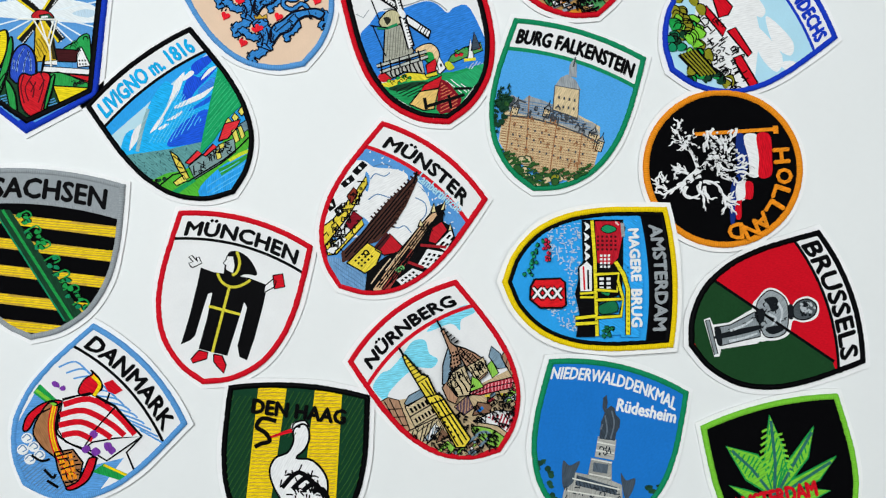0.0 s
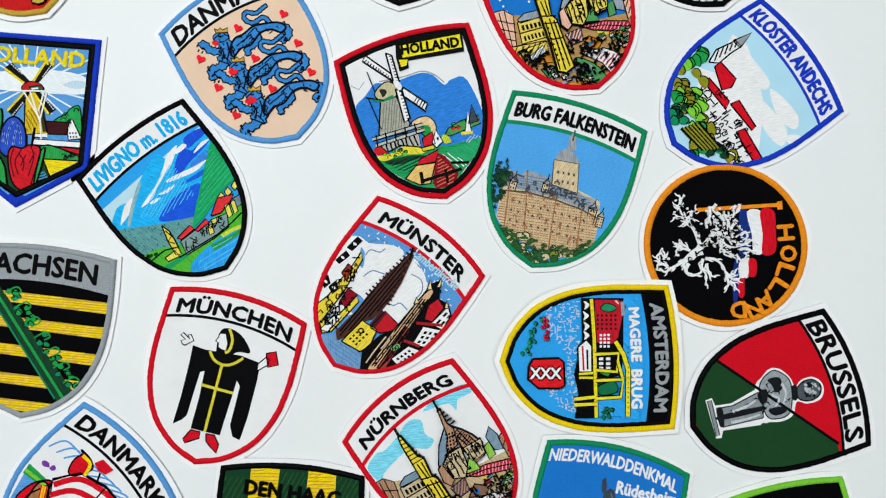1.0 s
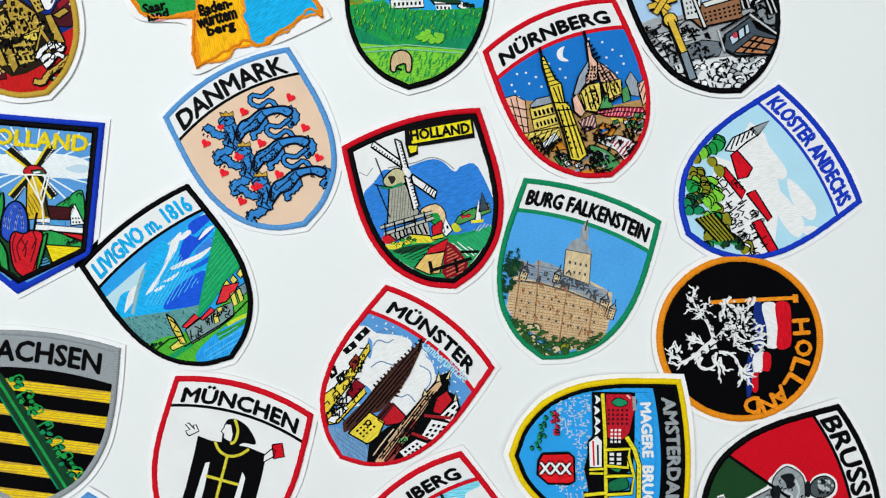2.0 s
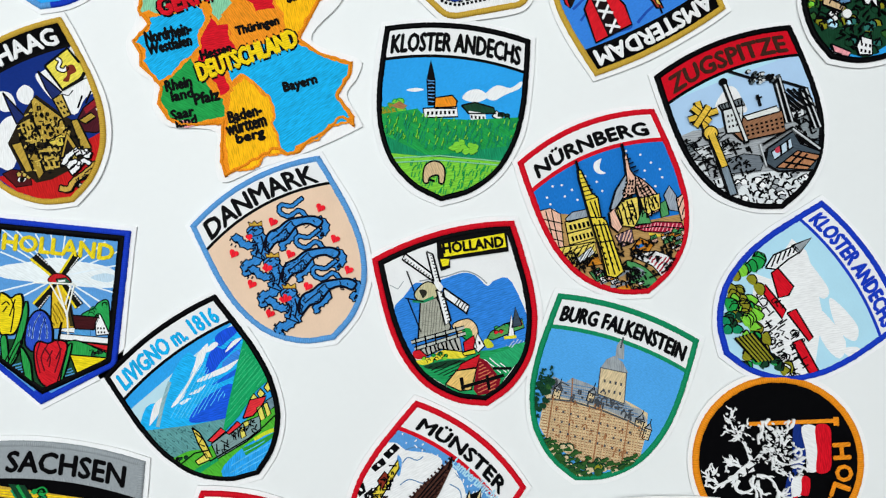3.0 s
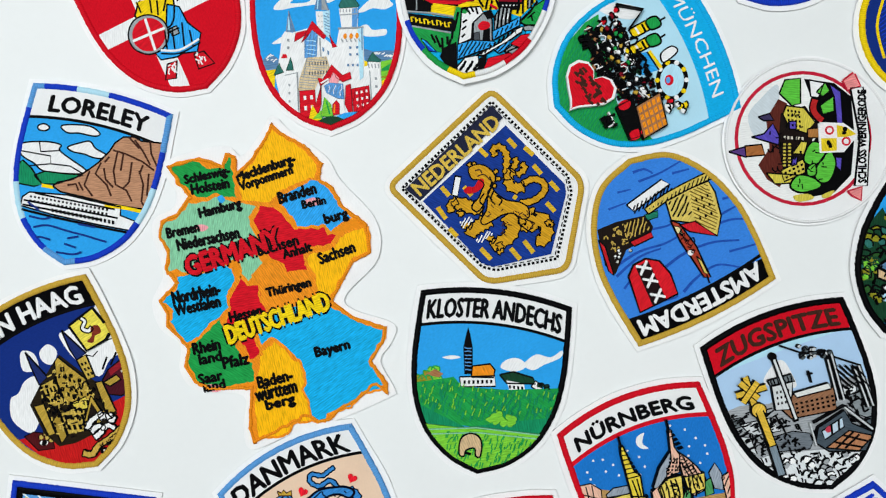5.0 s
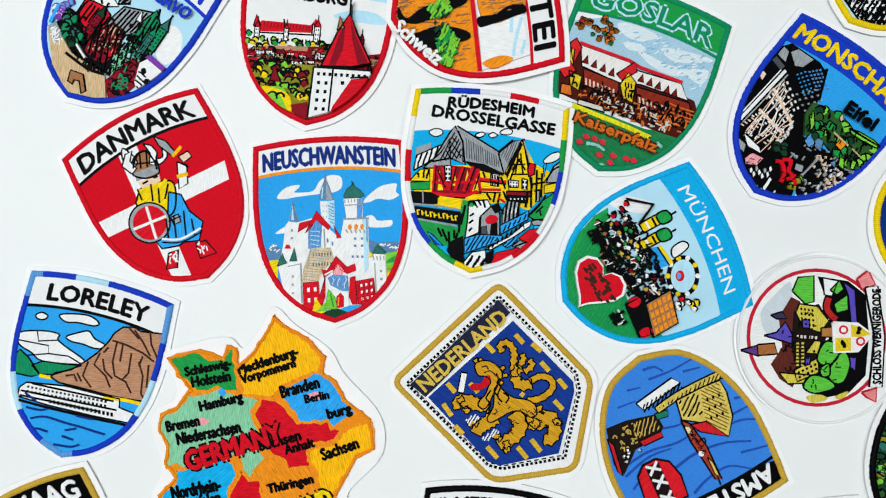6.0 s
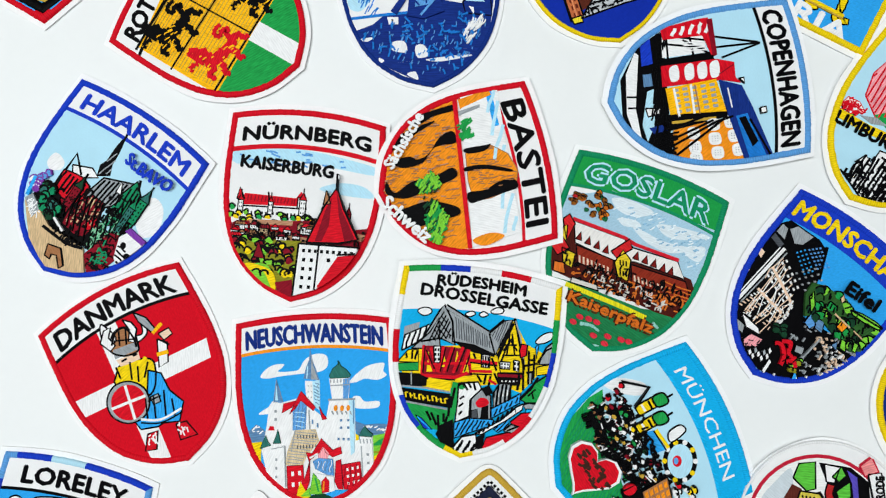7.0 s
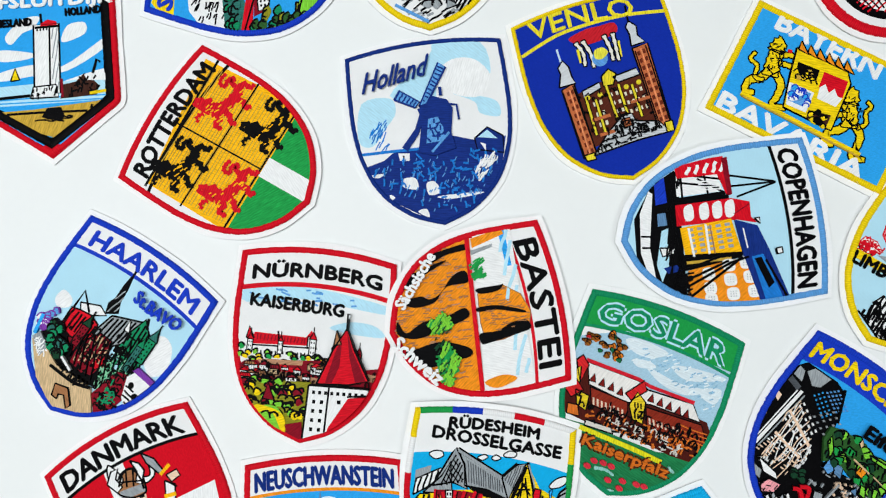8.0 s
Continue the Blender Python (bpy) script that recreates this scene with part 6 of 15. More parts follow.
for p, q in (((-3.4, -31.5), (5, -31.1)), ((-3.1, -35.1), (5.2, -34.7)), ((-4.2, -39.5), (5.2, -39.1)), ((-3.8, -46.2), (6.1, -45.9)), ((-10.8, -49.9), (11.2, -49.9)), ((-11.6, -55.8), (13.2, -54.1))):
    a.line("e0e0d8", 0.6, p, q)
a.scribble("2c343c", 0.45, 14, 1.6, (-2, -32.8), (4.2, -32.3), (4.1, -36.5), (-2.2, -37))
for pts in (((-2.5, -19), (-0.1, -25), (-0.2, -29.2)), ((0, -16.1), (2.4, -21.8), (2.3, -28.6)), ((-2.6, -23), (-3.1, -25.7))):
    a.line("66727e", 0.6, *pts, curve=True)
a.close()

# lime-edged black shield patch with a jagged green leaf
a = Patch("shield_patch", 0.1463, -0.0560, 13.3, 32.2, 71.5, "lime-edged black shield patch with a jagged green leaf", LIME, base=BLACK, seed=13)
a.part("leaf", "stitched jagged green leaf")
a.shape(LIME, (-7.7, -38.3), (-8.4, -22.6), (-0.5, -2.2), (1.8, -17.1), (0.9, -27.4), w=0.77, edge=GREEN)
a.shape(LIME, (-7.7, -38.3), (-18.2, -28.0), (-23.2, -11.3), (-10.4, -18.2), (-4.2, -30.0), w=0.77, edge=GREEN)
a.shape(LIME, (-7.2, -38.4), (-0.8, -26.9), (17.7, -11.8), (11.7, -24.7), (1.7, -32.7), w=0.77, edge=GREEN)
a.shape(LIME, (-6.8, -39.0), (1.7, -32.7), (24.2, -27.1), (14.1, -35.6), w=0.77, edge=GREEN)
a.shape(LIME, (-8.5, -39.4), (-17.0, -33.5), (-26.3, -28.7), (-20.2, -35.9), w=0.77, edge=GREEN)
a.shape(LIME, (-7.5, -39.6), (8.2, -38.1), (17.9, -41.2), (6.6, -44.2), w=0.77, edge=GREEN)
a.hatch(GREEN, 0.64, 2.06, 57, (-7.6, -22.7), (-0.6, -4.8), (1.2, -18.3), (-0.2, -29.7), (-7.1, -35.9), waver=0.15)
a.hatch(GREEN, 0.64, 2.06, 47, (-17.4, -26.9), (-21.9, -13.6), (-10.7, -19.4), (-5.3, -31.1), waver=0.15)
a.hatch(GREEN, 0.64, 2.06, 97, (-1.2, -29.5), (16.1, -14.0), (10.4, -24.4), (2.0, -31.5), waver=0.15)
a.line(TEAL, 1.29, (-7.7, -38.3), (-3.4, -23.7), (-0.6, -4.8))
a.line(TEAL, 1.29, (-7.7, -38.3), (-14.5, -23.7), (-21.2, -13.8))
a.line(TEAL, 1.29, (-7.2, -38.4), (4.8, -25.7), (16.1, -14.0))
a.line(TEAL, 1.29, (-6.3, -39.1), (6.6, -33.9), (21.1, -29.0))
a.line(LIME, 1.03, (-3.3, -8.1), (-5.9, -8.8))
a.line(LIME, 1.03, (0.3, -11.6), (2.9, -11.7))
a.line(LIME, 1.03, (-3.7, -10.6), (-6.9, -11.7))
a.line(LIME, 1.03, (0.5, -14.0), (3.0, -14.3))
a.line(LIME, 1.03, (-4.1, -13.2), (-7.9, -14.6))
a.line(LIME, 1.03, (0.6, -16.4), (3.1, -16.9))
a.line(LIME, 1.03, (-4.5, -15.7), (-8.9, -17.5))
a.line(LIME, 1.03, (0.8, -18.7), (3.2, -19.6))
a.line(LIME, 1.03, (-4.9, -18.2), (-9.9, -20.4))
a.line(LIME, 1.03, (1.0, -21.1), (3.3, -22.2))
a.line(LIME, 1.03, (-5.2, -20.7), (-10.9, -23.3))
a.line(LIME, 1.03, (1.2, -23.5), (3.5, -24.8))
a.line(LIME, 1.03, (-5.6, -23.2), (-11.9, -26.1))
a.line(LIME, 1.03, (1.3, -25.9), (3.6, -27.5))
a.line(LIME, 1.03, (-6.0, -25.7), (-12.9, -29.0))
a.line(LIME, 1.03, (1.5, -28.3), (3.7, -30.1))
a.part("caption")
a.text(RED, "AMSTERDAM", (-7.7, -38.3), 38.65, 6.7, -1, bold=0.03)
a.close()

# blue-edged pointed patch with a yellow windmill and tulips
a = Patch("shield_patch", -0.1905, 0.1518, -4.6, 31.6, 80.6, "blue-edged pointed patch with a yellow windmill and tulips", BLUE, base=LTBLUE, kind="pent", shoulder=0.745, inner=(BLACK, 3), bulge=0, seed=14)
a.part("sky", "stitched sun rays behind a white cloud")
for q in ((-27, -4.6), (-20.4, -4.4), (-11, -5.5), (-3.9, -5.3), (2.5, -5.2), (11.6, -5.8), (20.8, -5.9), (26.8, -9.8), (-25.8, -15.1), (-23.9, -32.6), (-15.9, -35.3), (28.8, -28.3), (23.8, -33.8), (17.4, -35.7), (12.4, -36.3), (27, -15.9), (-25.9, -9.8)):
    a.line("e8f2f8", 0.7, (2, -23.4), q)
a.blob("eef4f6", (-25.1, -21.6), (-12.6, -18.3), (-1.2, -15.2), (7.5, -15.8), (20.4, -16.5), (27.6, -19.3), (28.2, -25.3), (13.9, -26.8), (0.1, -26.7), (-12.7, -26.9), (-24.6, -26.1))
a.blob("c4dcec", (16, -22.5), (21.8, -19.9), (27.5, -20.9), (23.7, -23.8))
a.text("e8d020", "HOLLAND", (0, -10.3), 50, 7, 0, bold=0.03)
a.part("farmland", "stitched green and yellow fields with a farmhouse")
a.poly("1c4428", (-21.5, -53.6), (-6.3, -52), (5.8, -50.8), (29.2, -50.4), (29.6, -63.4), (1.8, -79.3), (-20.1, -66))
a.shape("28a050", (13.8, -40.4), (15.6, -37.7), (18.9, -35.8), (20.7, -33.1), (24.6, -31.7), (26.4, -38.6), (26.8, -46.6), (21, -45.2), w=0.6, curve=True)
a.clumps(["28a050", "1f8a40"], 8, 1.4, (14.3, -39.8), (18.9, -35.8), (24.7, -32.7), (25.3, -37.7), (20.5, -40.7))
a.shape("c8d030", (4.9, -42.3), (9.8, -40.8), (10.9, -46.2), (6, -47.7), w=0.5)
a.shape("401418", (9.4, -39.8), (21.7, -39.6), (20, -45.3), (11.4, -45.7), w=0.6)
a.shape(WHITE, (20.2, -42.3), (22, -37.8), (27.3, -46.6), (21.3, -47.7), w=0.6)
a.windows(BLACK, (20.8, -43.7), (24.9, -43.3), (21.7, -47.1), 3, 2, 0.5)
a.poly("4f98d0", (10.9, -46), (18.5, -45.9), (18.8, -48.4), (11.2, -48.7))
for p, q in (((5.3, -46.3), (11.4, -46.2)), ((5.2, -49.8), (27.6, -49.5))):
    a.line(BLACK, 3.0, p, q)
    a.line(WHITE, 2.2, p, q)
a.shape("2a9a48", (6, -52.3), (12.4, -50.6), (28.6, -54.5), (28.1, -58.5), (11.1, -57.3), w=0.6)
a.shape("c41c24", (16.6, -51.2), (27.8, -51.5), (27.7, -55.1), (20.3, -52.8), w=0.5)
a.clumps([DKGREEN, "1f8a40"], 7, 1.0, (18.4, -54), (24.6, -54.4), (22.8, -56.6), (19.2, -56.4))
a.shape("ecd41c", (10.6, -57.3), (27.9, -57), (26.2, -60.2), (15.2, -66.4), w=0.6)
a.hatch("4f98c8", 0.6, 1.3, 21, (8.5, -65.6), (11.7, -62.7), (14.7, -66.9), (9, -70.5))
a.hatch("4f98c8", 0.6, 1.3, 21, (-15.1, -65), (-9.8, -62.4), (-8.2, -71.3), (-12.1, -68.7))
a.part("windmill", "stitched yellow windmill with black sails")
a.shape("dcb828", (-0.9, -27.3), (5.1, -26.2), (11.3, -45.2), (0.8, -46.8), w=0.7)
a.poly("3c3418", (4.7, -26.7), (6.5, -27), (11.3, -44.7), (9.2, -44.9))
a.hatch("8a7018", 0.5, 1.6, -54, (0.1, -36.2), (4.4, -33.3), (8.7, -40.4), (1.7, -45.7))
for q, n in (((-10.4, -15.6), (4.3, 4.0)), ((8.7, -12.7), (4.0, -3.6)), ((-6.9, -37.5), (4.4, -3.0)), ((12.3, -35.5), (3.8, 3.4))):
    h = (1.9, -24.5)
    u, v = n
    a.poly("141410", (h[0] - u * 0.2, h[1] - v * 0.2), (h[0] + u * 0.2, h[1] + v * 0.2), (q[0] + u * 0.42, q[1] + v * 0.42), (q[0] - u * 0.42, q[1] - v * 0.42))
    a.line("e8d020", 1.0, (h[0] - u * 0.15, h[1] - v * 0.15), (q[0] - u * 0.3, q[1] - v * 0.3))
    a.dash(WHITE, 0.5, 1.2, (h[0] + (q[0] - h[0]) * 0.5 + u * 0.28, h[1] + (q[1] - h[1]) * 0.5 + v * 0.28), (q[0] + u * 0.3, q[1] + v * 0.3))
a.shape("c42028", (-2.6, -25.9), (-0.4, -22.4), (4.7, -22.4), (7.6, -25.2), (4.2, -26.8), w=0.5, curve=True)
a.shape("2c6048", (0.8, -24.6), (5.3, -23.6), (7.6, -25.4), (2.1, -27), w=0.5)
a.line(WHITE, 0.8, (2, -25.5), (5, -24.9))
for p, q in (((-2, -26.4), (7, -38.6)), ((9.2, -26.2), (7.2, -40.6)), ((1.6, -27), (7.1, -39.6)), ((7.8, -26.9), (6.2, -35.6)), ((7.3, -38.5), (8.9, -48.4)), ((-9.1, -27.1), (8.7, -26))):
    a.line("f4f4ec", 0.7, p, q)
a.part("tulip", "stitched yellow tulip")
for pts in (((-11.7, -35.9), (-10, -42.3), (-12.1, -55.6), (-16.5, -66.2), (-18.2, -64.3), (-14.4, -52.8)), ((-21, -53.5), (-18.6, -52.3), (-16, -65.6), (-18.9, -63.4)), ((-11.3, -53.5), (-13.8, -62.9), (-16.7, -64.7), (-13.6, -55.8))):
    a.shape("2a9a48", *pts, w=0.6, curve=True)
a.shape("ecd41c", (-23.6, -34.6), (-21.2, -33.6), (-18.5, -35.1), (-16.1, -33.3), (-13.5, -33.6), (-12.6, -41.6), (-14.7, -49.9), (-18.7, -51.3), (-21.9, -50.1), w=0.8, curve=True)
for pts in (((-18.5, -35.1), (-16.4, -39.9), (-16.8, -50.1)), ((-22.2, -38.5), (-20.3, -36.8), (-18.6, -38.1)), ((-21.3, -41.5), (-19.6, -38.8)), ((-16.4, -35.4), (-18.1, -43.1))):
    a.line(BLACK, 0.6, *pts, curve=True)
a.part("tulip", "stitched blue tulip")
a.shape("2c50c0", (-9.9, -53.9), (-10, -46.4), (-7.6, -40.6), (-3.7, -39.1), (0.3, -42.8), (2, -49.1), (1.6, -54.2), (-3.1, -53.2), (-5.7, -57.5), (-8.4, -56.3), w=0.8, curve=True)
for pts in (((-6.8, -52.1), (-6.5, -45.5), (-4.1, -40.2)), ((-3.7, -52.3), (-3.3, -46.7), (-1.8, -42)), ((-0.3, -51.4), (-0.8, -46.9), (-2.9, -41.6)), ((-8.5, -51.2), (-8.6, -45.7))):
    a.limb("8cb0e4", 0.7, 0.4, *pts, spike=0.3)
    a.line("14286c", 0.4, *pts, curve=True)
a.part("tulip", "stitched red tulip")
for pts in (((-11.5, -56.1), (-6.7, -62.1), (-4.1, -71.9), (0.3, -75), (-6, -73.1), (-10.1, -63.5)), ((11.2, -53.2), (9.3, -54.4), (7.7, -63.6), (5.3, -73.9), (2.3, -74.8), (8.4, -69.6)), ((4.8, -50.9), (5.1, -44.8), (5.5, -43.8), (4.9, -51.9))):
    a.shape("2a9a48", *pts, w=0.6, curve=True)
a.shape("d01c28", (-5.4, -55.9), (-3.7, -52.8), (0.5, -53.3), (4.3, -51.4), (9.1, -52.9), (8.2, -63.1), (7, -70.8), (1.6, -72.3), (-2.4, -68.7), (-4.7, -61.9), w=0.8, curve=True)
for pts in (((-3.1, -53.2), (-4, -59.3), (-1.6, -66.6)), ((0.5, -53.8), (-1.9, -59.6), (0.3, -65.4)), ((4.4, -51.9), (6.5, -56.7), (4.9, -65.9)), ((-0.8, -55.5), (2.1, -59.2), (2.1, -63.7)), ((2.8, -56.1), (0.9, -61.3)), ((6.7, -54.7), (4.8, -59.9))):
    a.line("58101c", 0.6, *pts, curve=True)
a.close()

# pale blue edged beige shield patch with three blue lions and hearts
a = Patch("shield_patch", -0.1041, 0.1681, 29.6, 32.7, 74.9, "pale blue edged beige shield patch with three blue lions and hearts", LTBLUE, base=PEACH, bulge=6, seed=15)
a.title("DANMARK", deep=13.5, wide=54, high=8)
for k in range(3):
    a.part("lion", "plain blue stitched heraldic lion with a gold crown")
    a.off = [(0, 0), (0.1, -15.8), (0.2, -31.5)][k]
    a.limb(LION, 1.48, 1.25, (15, -22.4), (13.4, -17.3), (8.1, -17.3), (5.4, -13.8), (7.3, -11.2), (11.1, -13.8), (14.7, -13.4), (17.5, -13), spike=0.26, edge=NIGHT)
    a.limb(LION, 2.97, 1.87, (18.7, -24.5), (20.4, -28.2), (18.8, -30.8), (16.2, -30.2), (16.9, -32.6), spike=0.56, edge=NIGHT)
    a.limb(LION, 3.56, 1.66, (5.6, -20.2), (6.4, -24.6), (3, -26.2), (-0.2, -26.7), (-1.1, -29.6), spike=0.56, edge=NIGHT)
    a.limb(LION, 2.38, 2.7, (-11.2, -21.9), (-15.3, -18.8), (-16.6, -14.9), (-18.7, -15), spike=0.6, edge=NIGHT)
    a.limb(LION, 3.37, 2.7, (-10.5, -26.8), (-15.7, -28), (-19.2, -27.2), (-20.5, -31.7), spike=0.64, edge=NIGHT)
    a.shape(LION, (-7.2, -22.9), (-3.1, -19.5), (1.4, -19.6), (7, -18.7), (12.5, -20.2), (18, -22.7), (20.3, -26.2), (17.1, -27.6), (14, -24.2), (8.7, -23), (2.1, -25.7), (-2.6, -24.9), (-7.5, -26.7), edge=NIGHT, w=1.0, curve=True)
    a.limb(LION, 4.16, 6.66, (-8.9, -14.3), (-8, -19.1), (-9.5, -24), (-12.5, -26.9), spike=0.83, edge=NIGHT)
    a.shape(LION, (-11, -13.5), (-8.3, -13.2), (-5.1, -14.7), (-4.8, -17.4), (-7.5, -18.2), (-10.4, -17.2), (-11.7, -15.3), edge=NIGHT, w=0.5, curve=True)
    a.line(NIGHT, 0.75, (-10.5, -19.4), (-10.6, -22.8), (-12.9, -25), curve=True)
    a.line(NIGHT, 0.75, (-6.9, -19.1), (-7.9, -23.1), (-10.9, -26.6), curve=True)
    a.line(NIGHT, 0.75, (-5.4, -20.5), (-6.6, -23.8), (-8.6, -25.6))
    a.line(NIGHT, 0.6, (-3.9, -23), (0.6, -22.1), (4.9, -21.5), curve=True)
    a.line(NIGHT, 0.75, (-9.2, -15), (-7.7, -15.3))
    for c in ((-19.1, -13.6), (-19.7, -15.8), (-18.5, -17.3), (-19.6, -26.4), (-19.7, -29.2), (-20.2, -32.3), (-19.6, -24.7)):
        a.line(NIGHT, 0.6, c, (c[0] - 1.1, c[1] - 0.7))
    a.scribble(NIGHT, 0.45, 26, 2.2, (-8.8, -14.1), (-4.4, -18.7), (3.4, -20.1), (18.5, -23.8), (19.8, -26.8), (6.9, -24.3), (-5, -25.2), (-11.6, -27.9), (-12.1, -22.5))
    a.shape(GOLD, (-9, -10.8), (-7.8, -12.3), (-6.4, -11.7), (-5.8, -13.4), (-3.5, -13.3), (-4.3, -15.4), (-9.3, -12.9), edge=DKBROWN, w=0.5)
    a.heart("f02030", (-11.8, -17), 1.6, -20)
a.off = (0, 0)
for c in ((0.7, -16.1), (22.2, -20.7), (21.4, -35.9), (20.2, -50.8), (-21.2, -20.2), (0.8, -32.4), (-20.5, -35.9), (0.9, -48.6), (-19.5, -51.2), (-10.9, -32.9), (-9.7, -48.8)):
    a.part("heart", "small red stitched heart")
    a.heart("f02030", c, 2.1, -52)
a.close()

# red-edged shield patch with a grey windmill by blue hills
a = Patch("shield_patch", -0.0202, 0.1480, 16.1, 32.5, 75.5, "red-edged shield patch with a grey windmill by blue hills", RED, inner=(BLACK, 2.6), bulge=4.2, seed=16)
a.part("landscape", "stitched blue hills, sea and green fields")
a.blob("2f80d8", (-28.2, -23.2), (-23.2, -19.9), (-20.7, -18), (-16.6, -15.3), (-10.2, -17.2), (-2.8, -16.6), (5, -16.4), (9.9, -19), (13.6, -24.6), (17.6, -23.1), (24.5, -25.9), (26.2, -52), (9, -58.9), (-28.1, -44), (-28.4, -29.8))
a.line(GREY, 0.6, (-14.7, -15), (-2.6, -15.9), (5.2, -15.7), (10.5, -18.9), (13.8, -23.6), curve=True)
a.line(GREY, 0.4, (-27.7, -13.3), (-24.7, -15.9), (-21.4, -13.2))
a.shape("4f9a50", (7.5, -47), (9.7, -44.6), (16.4, -42.7), (24.7, -42.4), (24.6, -46.5), (9.8, -48.2), w=0.5)
a.clumps(["d02030", "2f9a50"], 10, 1.2, (9.5, -43.5), (18.6, -42.3), (24.5, -42.9), (23.3, -45.6), (10.4, -45.8))
a.shape(WHITE, (16.6, -48.4), (20.6, -39.3), (19.6, -48.7), w=0.5)
a.shape("3c4a58", (19.3, -45.1), (23.1, -36.8), (23.9, -45.2), w=0.5)
a.line("e8d838", 1.4, (14.8, -48.5), (20.2, -49.4))
a.hatch("a8bcd8", 0.5, 1.2, 35, (14.7, -52), (20.2, -50.4), (23.5, -52.5), (18.9, -55.2))
a.shape("e8c898", (-5.8, -37.4), (1.2, -36.2), (4.4, -39.6), (4.2, -44.1), (0.9, -46.8), (-2.7, -43.3), w=0.5, curve=True)
a.blob(GREEN, (-2, -40.4), (1.5, -40.8), (1.6, -44.4), (-2.2, -45))
a.poly("1f9a58", (-27.6, -48), (-1.5, -50.3), (8.2, -52.3), (24.7, -52.6), (17.5, -60.4), (3.1, -71.4), (-7, -70.8), (-19.1, -58.4))
a.blob("28a468", (6.4, -54.9), (15.5, -53.7), (23.9, -52.9), (19.6, -59.4), (11.1, -62.3))
a.hatch(WHITE, 0.45, 1.5, -55, (4.2, -53.8), (9.3, -57.7), (14.1, -62.8), (10.7, -63.7), (4.3, -59))
a.blob("d01c28", (-25.6, -44.4), (-21.9, -43.9), (-19.8, -47.5), (-24.5, -47.8))
a.blob("e8d838", (-26.2, -48.4), (-19.6, -48.6), (-12.4, -46.9), (-2.7, -51), (-5.2, -52.4), (-14.4, -50.4), (-21.8, -51.1))
a.clumps([LIME, "e8d838", GREEN], 12, 1.1, (-25.1, -48.1), (-12.6, -47.4), (-3.3, -51.3), (-17.1, -50.8))
a.blob(DKGREEN, (-22.4, -51.4), (-12.1, -51.6), (-4, -53.7), (-12.9, -54.4), (-18.9, -53.9))
a.hatch(BLACK, 0.4, 1.6, 10, (-21.3, -52.2), (-3.6, -53.3), (-11.7, -59.4), (-17.4, -56.8))
a.poly(DKRED, (1.7, -53.7), (5, -56.6), (8.7, -65.7), (5.8, -70.6), (-2.7, -69.9), (-4, -67))
a.hatch("d07050", 0.5, 1.4, 10, (1.8, -55.2), (7.4, -64.9), (5.1, -69.4), (-2.4, -68.7))
a.part("house", "stitched cottage with a red roof and white gable")
a.shape("d01c28", (-2.9, -45.8), (2.2, -44.1), (2.2, -49.7), (-3.4, -49.8), w=0.6)
a.shape("e8d838", (-4.5, -50), (1.1, -50), (1.1, -52), (-4, -51.7), w=0.5)
a.shape(WHITE, (0.9, -48.9), (4.1, -43.6), (5.8, -49.7), (2.2, -51.8), w=0.6)
a.line(BLACK, 0.9, (3.9, -47.1), (3.8, -48.6))
a.blob("c8d030", (5.8, -47.6), (8, -47.2), (9.6, -50.7), (6.5, -50.9))
a.shape("d01c28", (-6.3, -54.6), (2.9, -52.7), (0, -57.8), (-8.5, -57.1), w=0.6)
a.shape("e8c070", (-15.3, -61.5), (-9, -57), (-0.3, -58.3), (-4.9, -66.7), (-9.8, -66), w=0.6)
for w, p, q in ((1.6, (-7.8, -60.4), (-8.3, -65.9)), (1.5, (-9, -64.7), (10.6, -64.2)), (1.3, (3.4, -62.3), (2.7, -68.8)), (1.2, (6.6, -60.1), (14.5, -62.2))):
    a.line(BLACK, w, p, q)
a.part("windmill", "stitched grey windmill with white sails")
a.shape("a8a89a", (-22, -40.3), (-16.5, -23.7), (-9.3, -23.6), (-8.1, -28.8), (-6.4, -37.7), (-8.8, -41.2), w=0.7)
a.hatch("7c7c70", 0.4, 1.3, 70, (-20.1, -39.2), (-16, -25.4), (-10, -24.4), (-8.4, -37.7))
a.shape("c4bc94", (-18.4, -20.2), (-14.7, -17), (-10.9, -16.2), (-8, -18.8), (-8.2, -23.4), (-16.1, -23.9), w=0.6, curve=True)
a.blob("2c2c24", (-15.7, -18.8), (-13.3, -19.2), (-12.7, -20.9), (-14.9, -22.6), (-15.5, -20.9))
a.line("1f8a58", 1.3, (-19.8, -22.6), (-15.1, -24.1), (-10.3, -23.4))
a.shape("b4b4ac", (-23.1, -42.5), (-3.9, -42), (-4.4, -49.5), (-13.3, -46.1), (-19.8, -47.5), w=0.6)
a.hatch(BLACK, 0.8, 2.0, -85, (-22.6, -42.7), (-4.5, -42.3), (-4.8, -48.9), (-13.4, -46.6), (-19.4, -47.1))
for p, q in (((-25, -40), (-0.8, -39.7)), ((-24.3, -43.2), (-0.9, -42.2))):
    a.line(BLACK, 2.0, p, q)
    a.line("b8bcb4", 1.1, p, q)
for p, q in (((-22.8, -38.5), (-23.5, -44)), ((-18.4, -38.6), (-19, -43.6)), ((-13.9, -38.8), (-14.7, -43.7)), ((-9.2, -38.5), (-9.7, -43.5)), ((-4.5, -38.2), (-4.8, -43.3))):
    a.line(BLACK, 0.7, p, q)
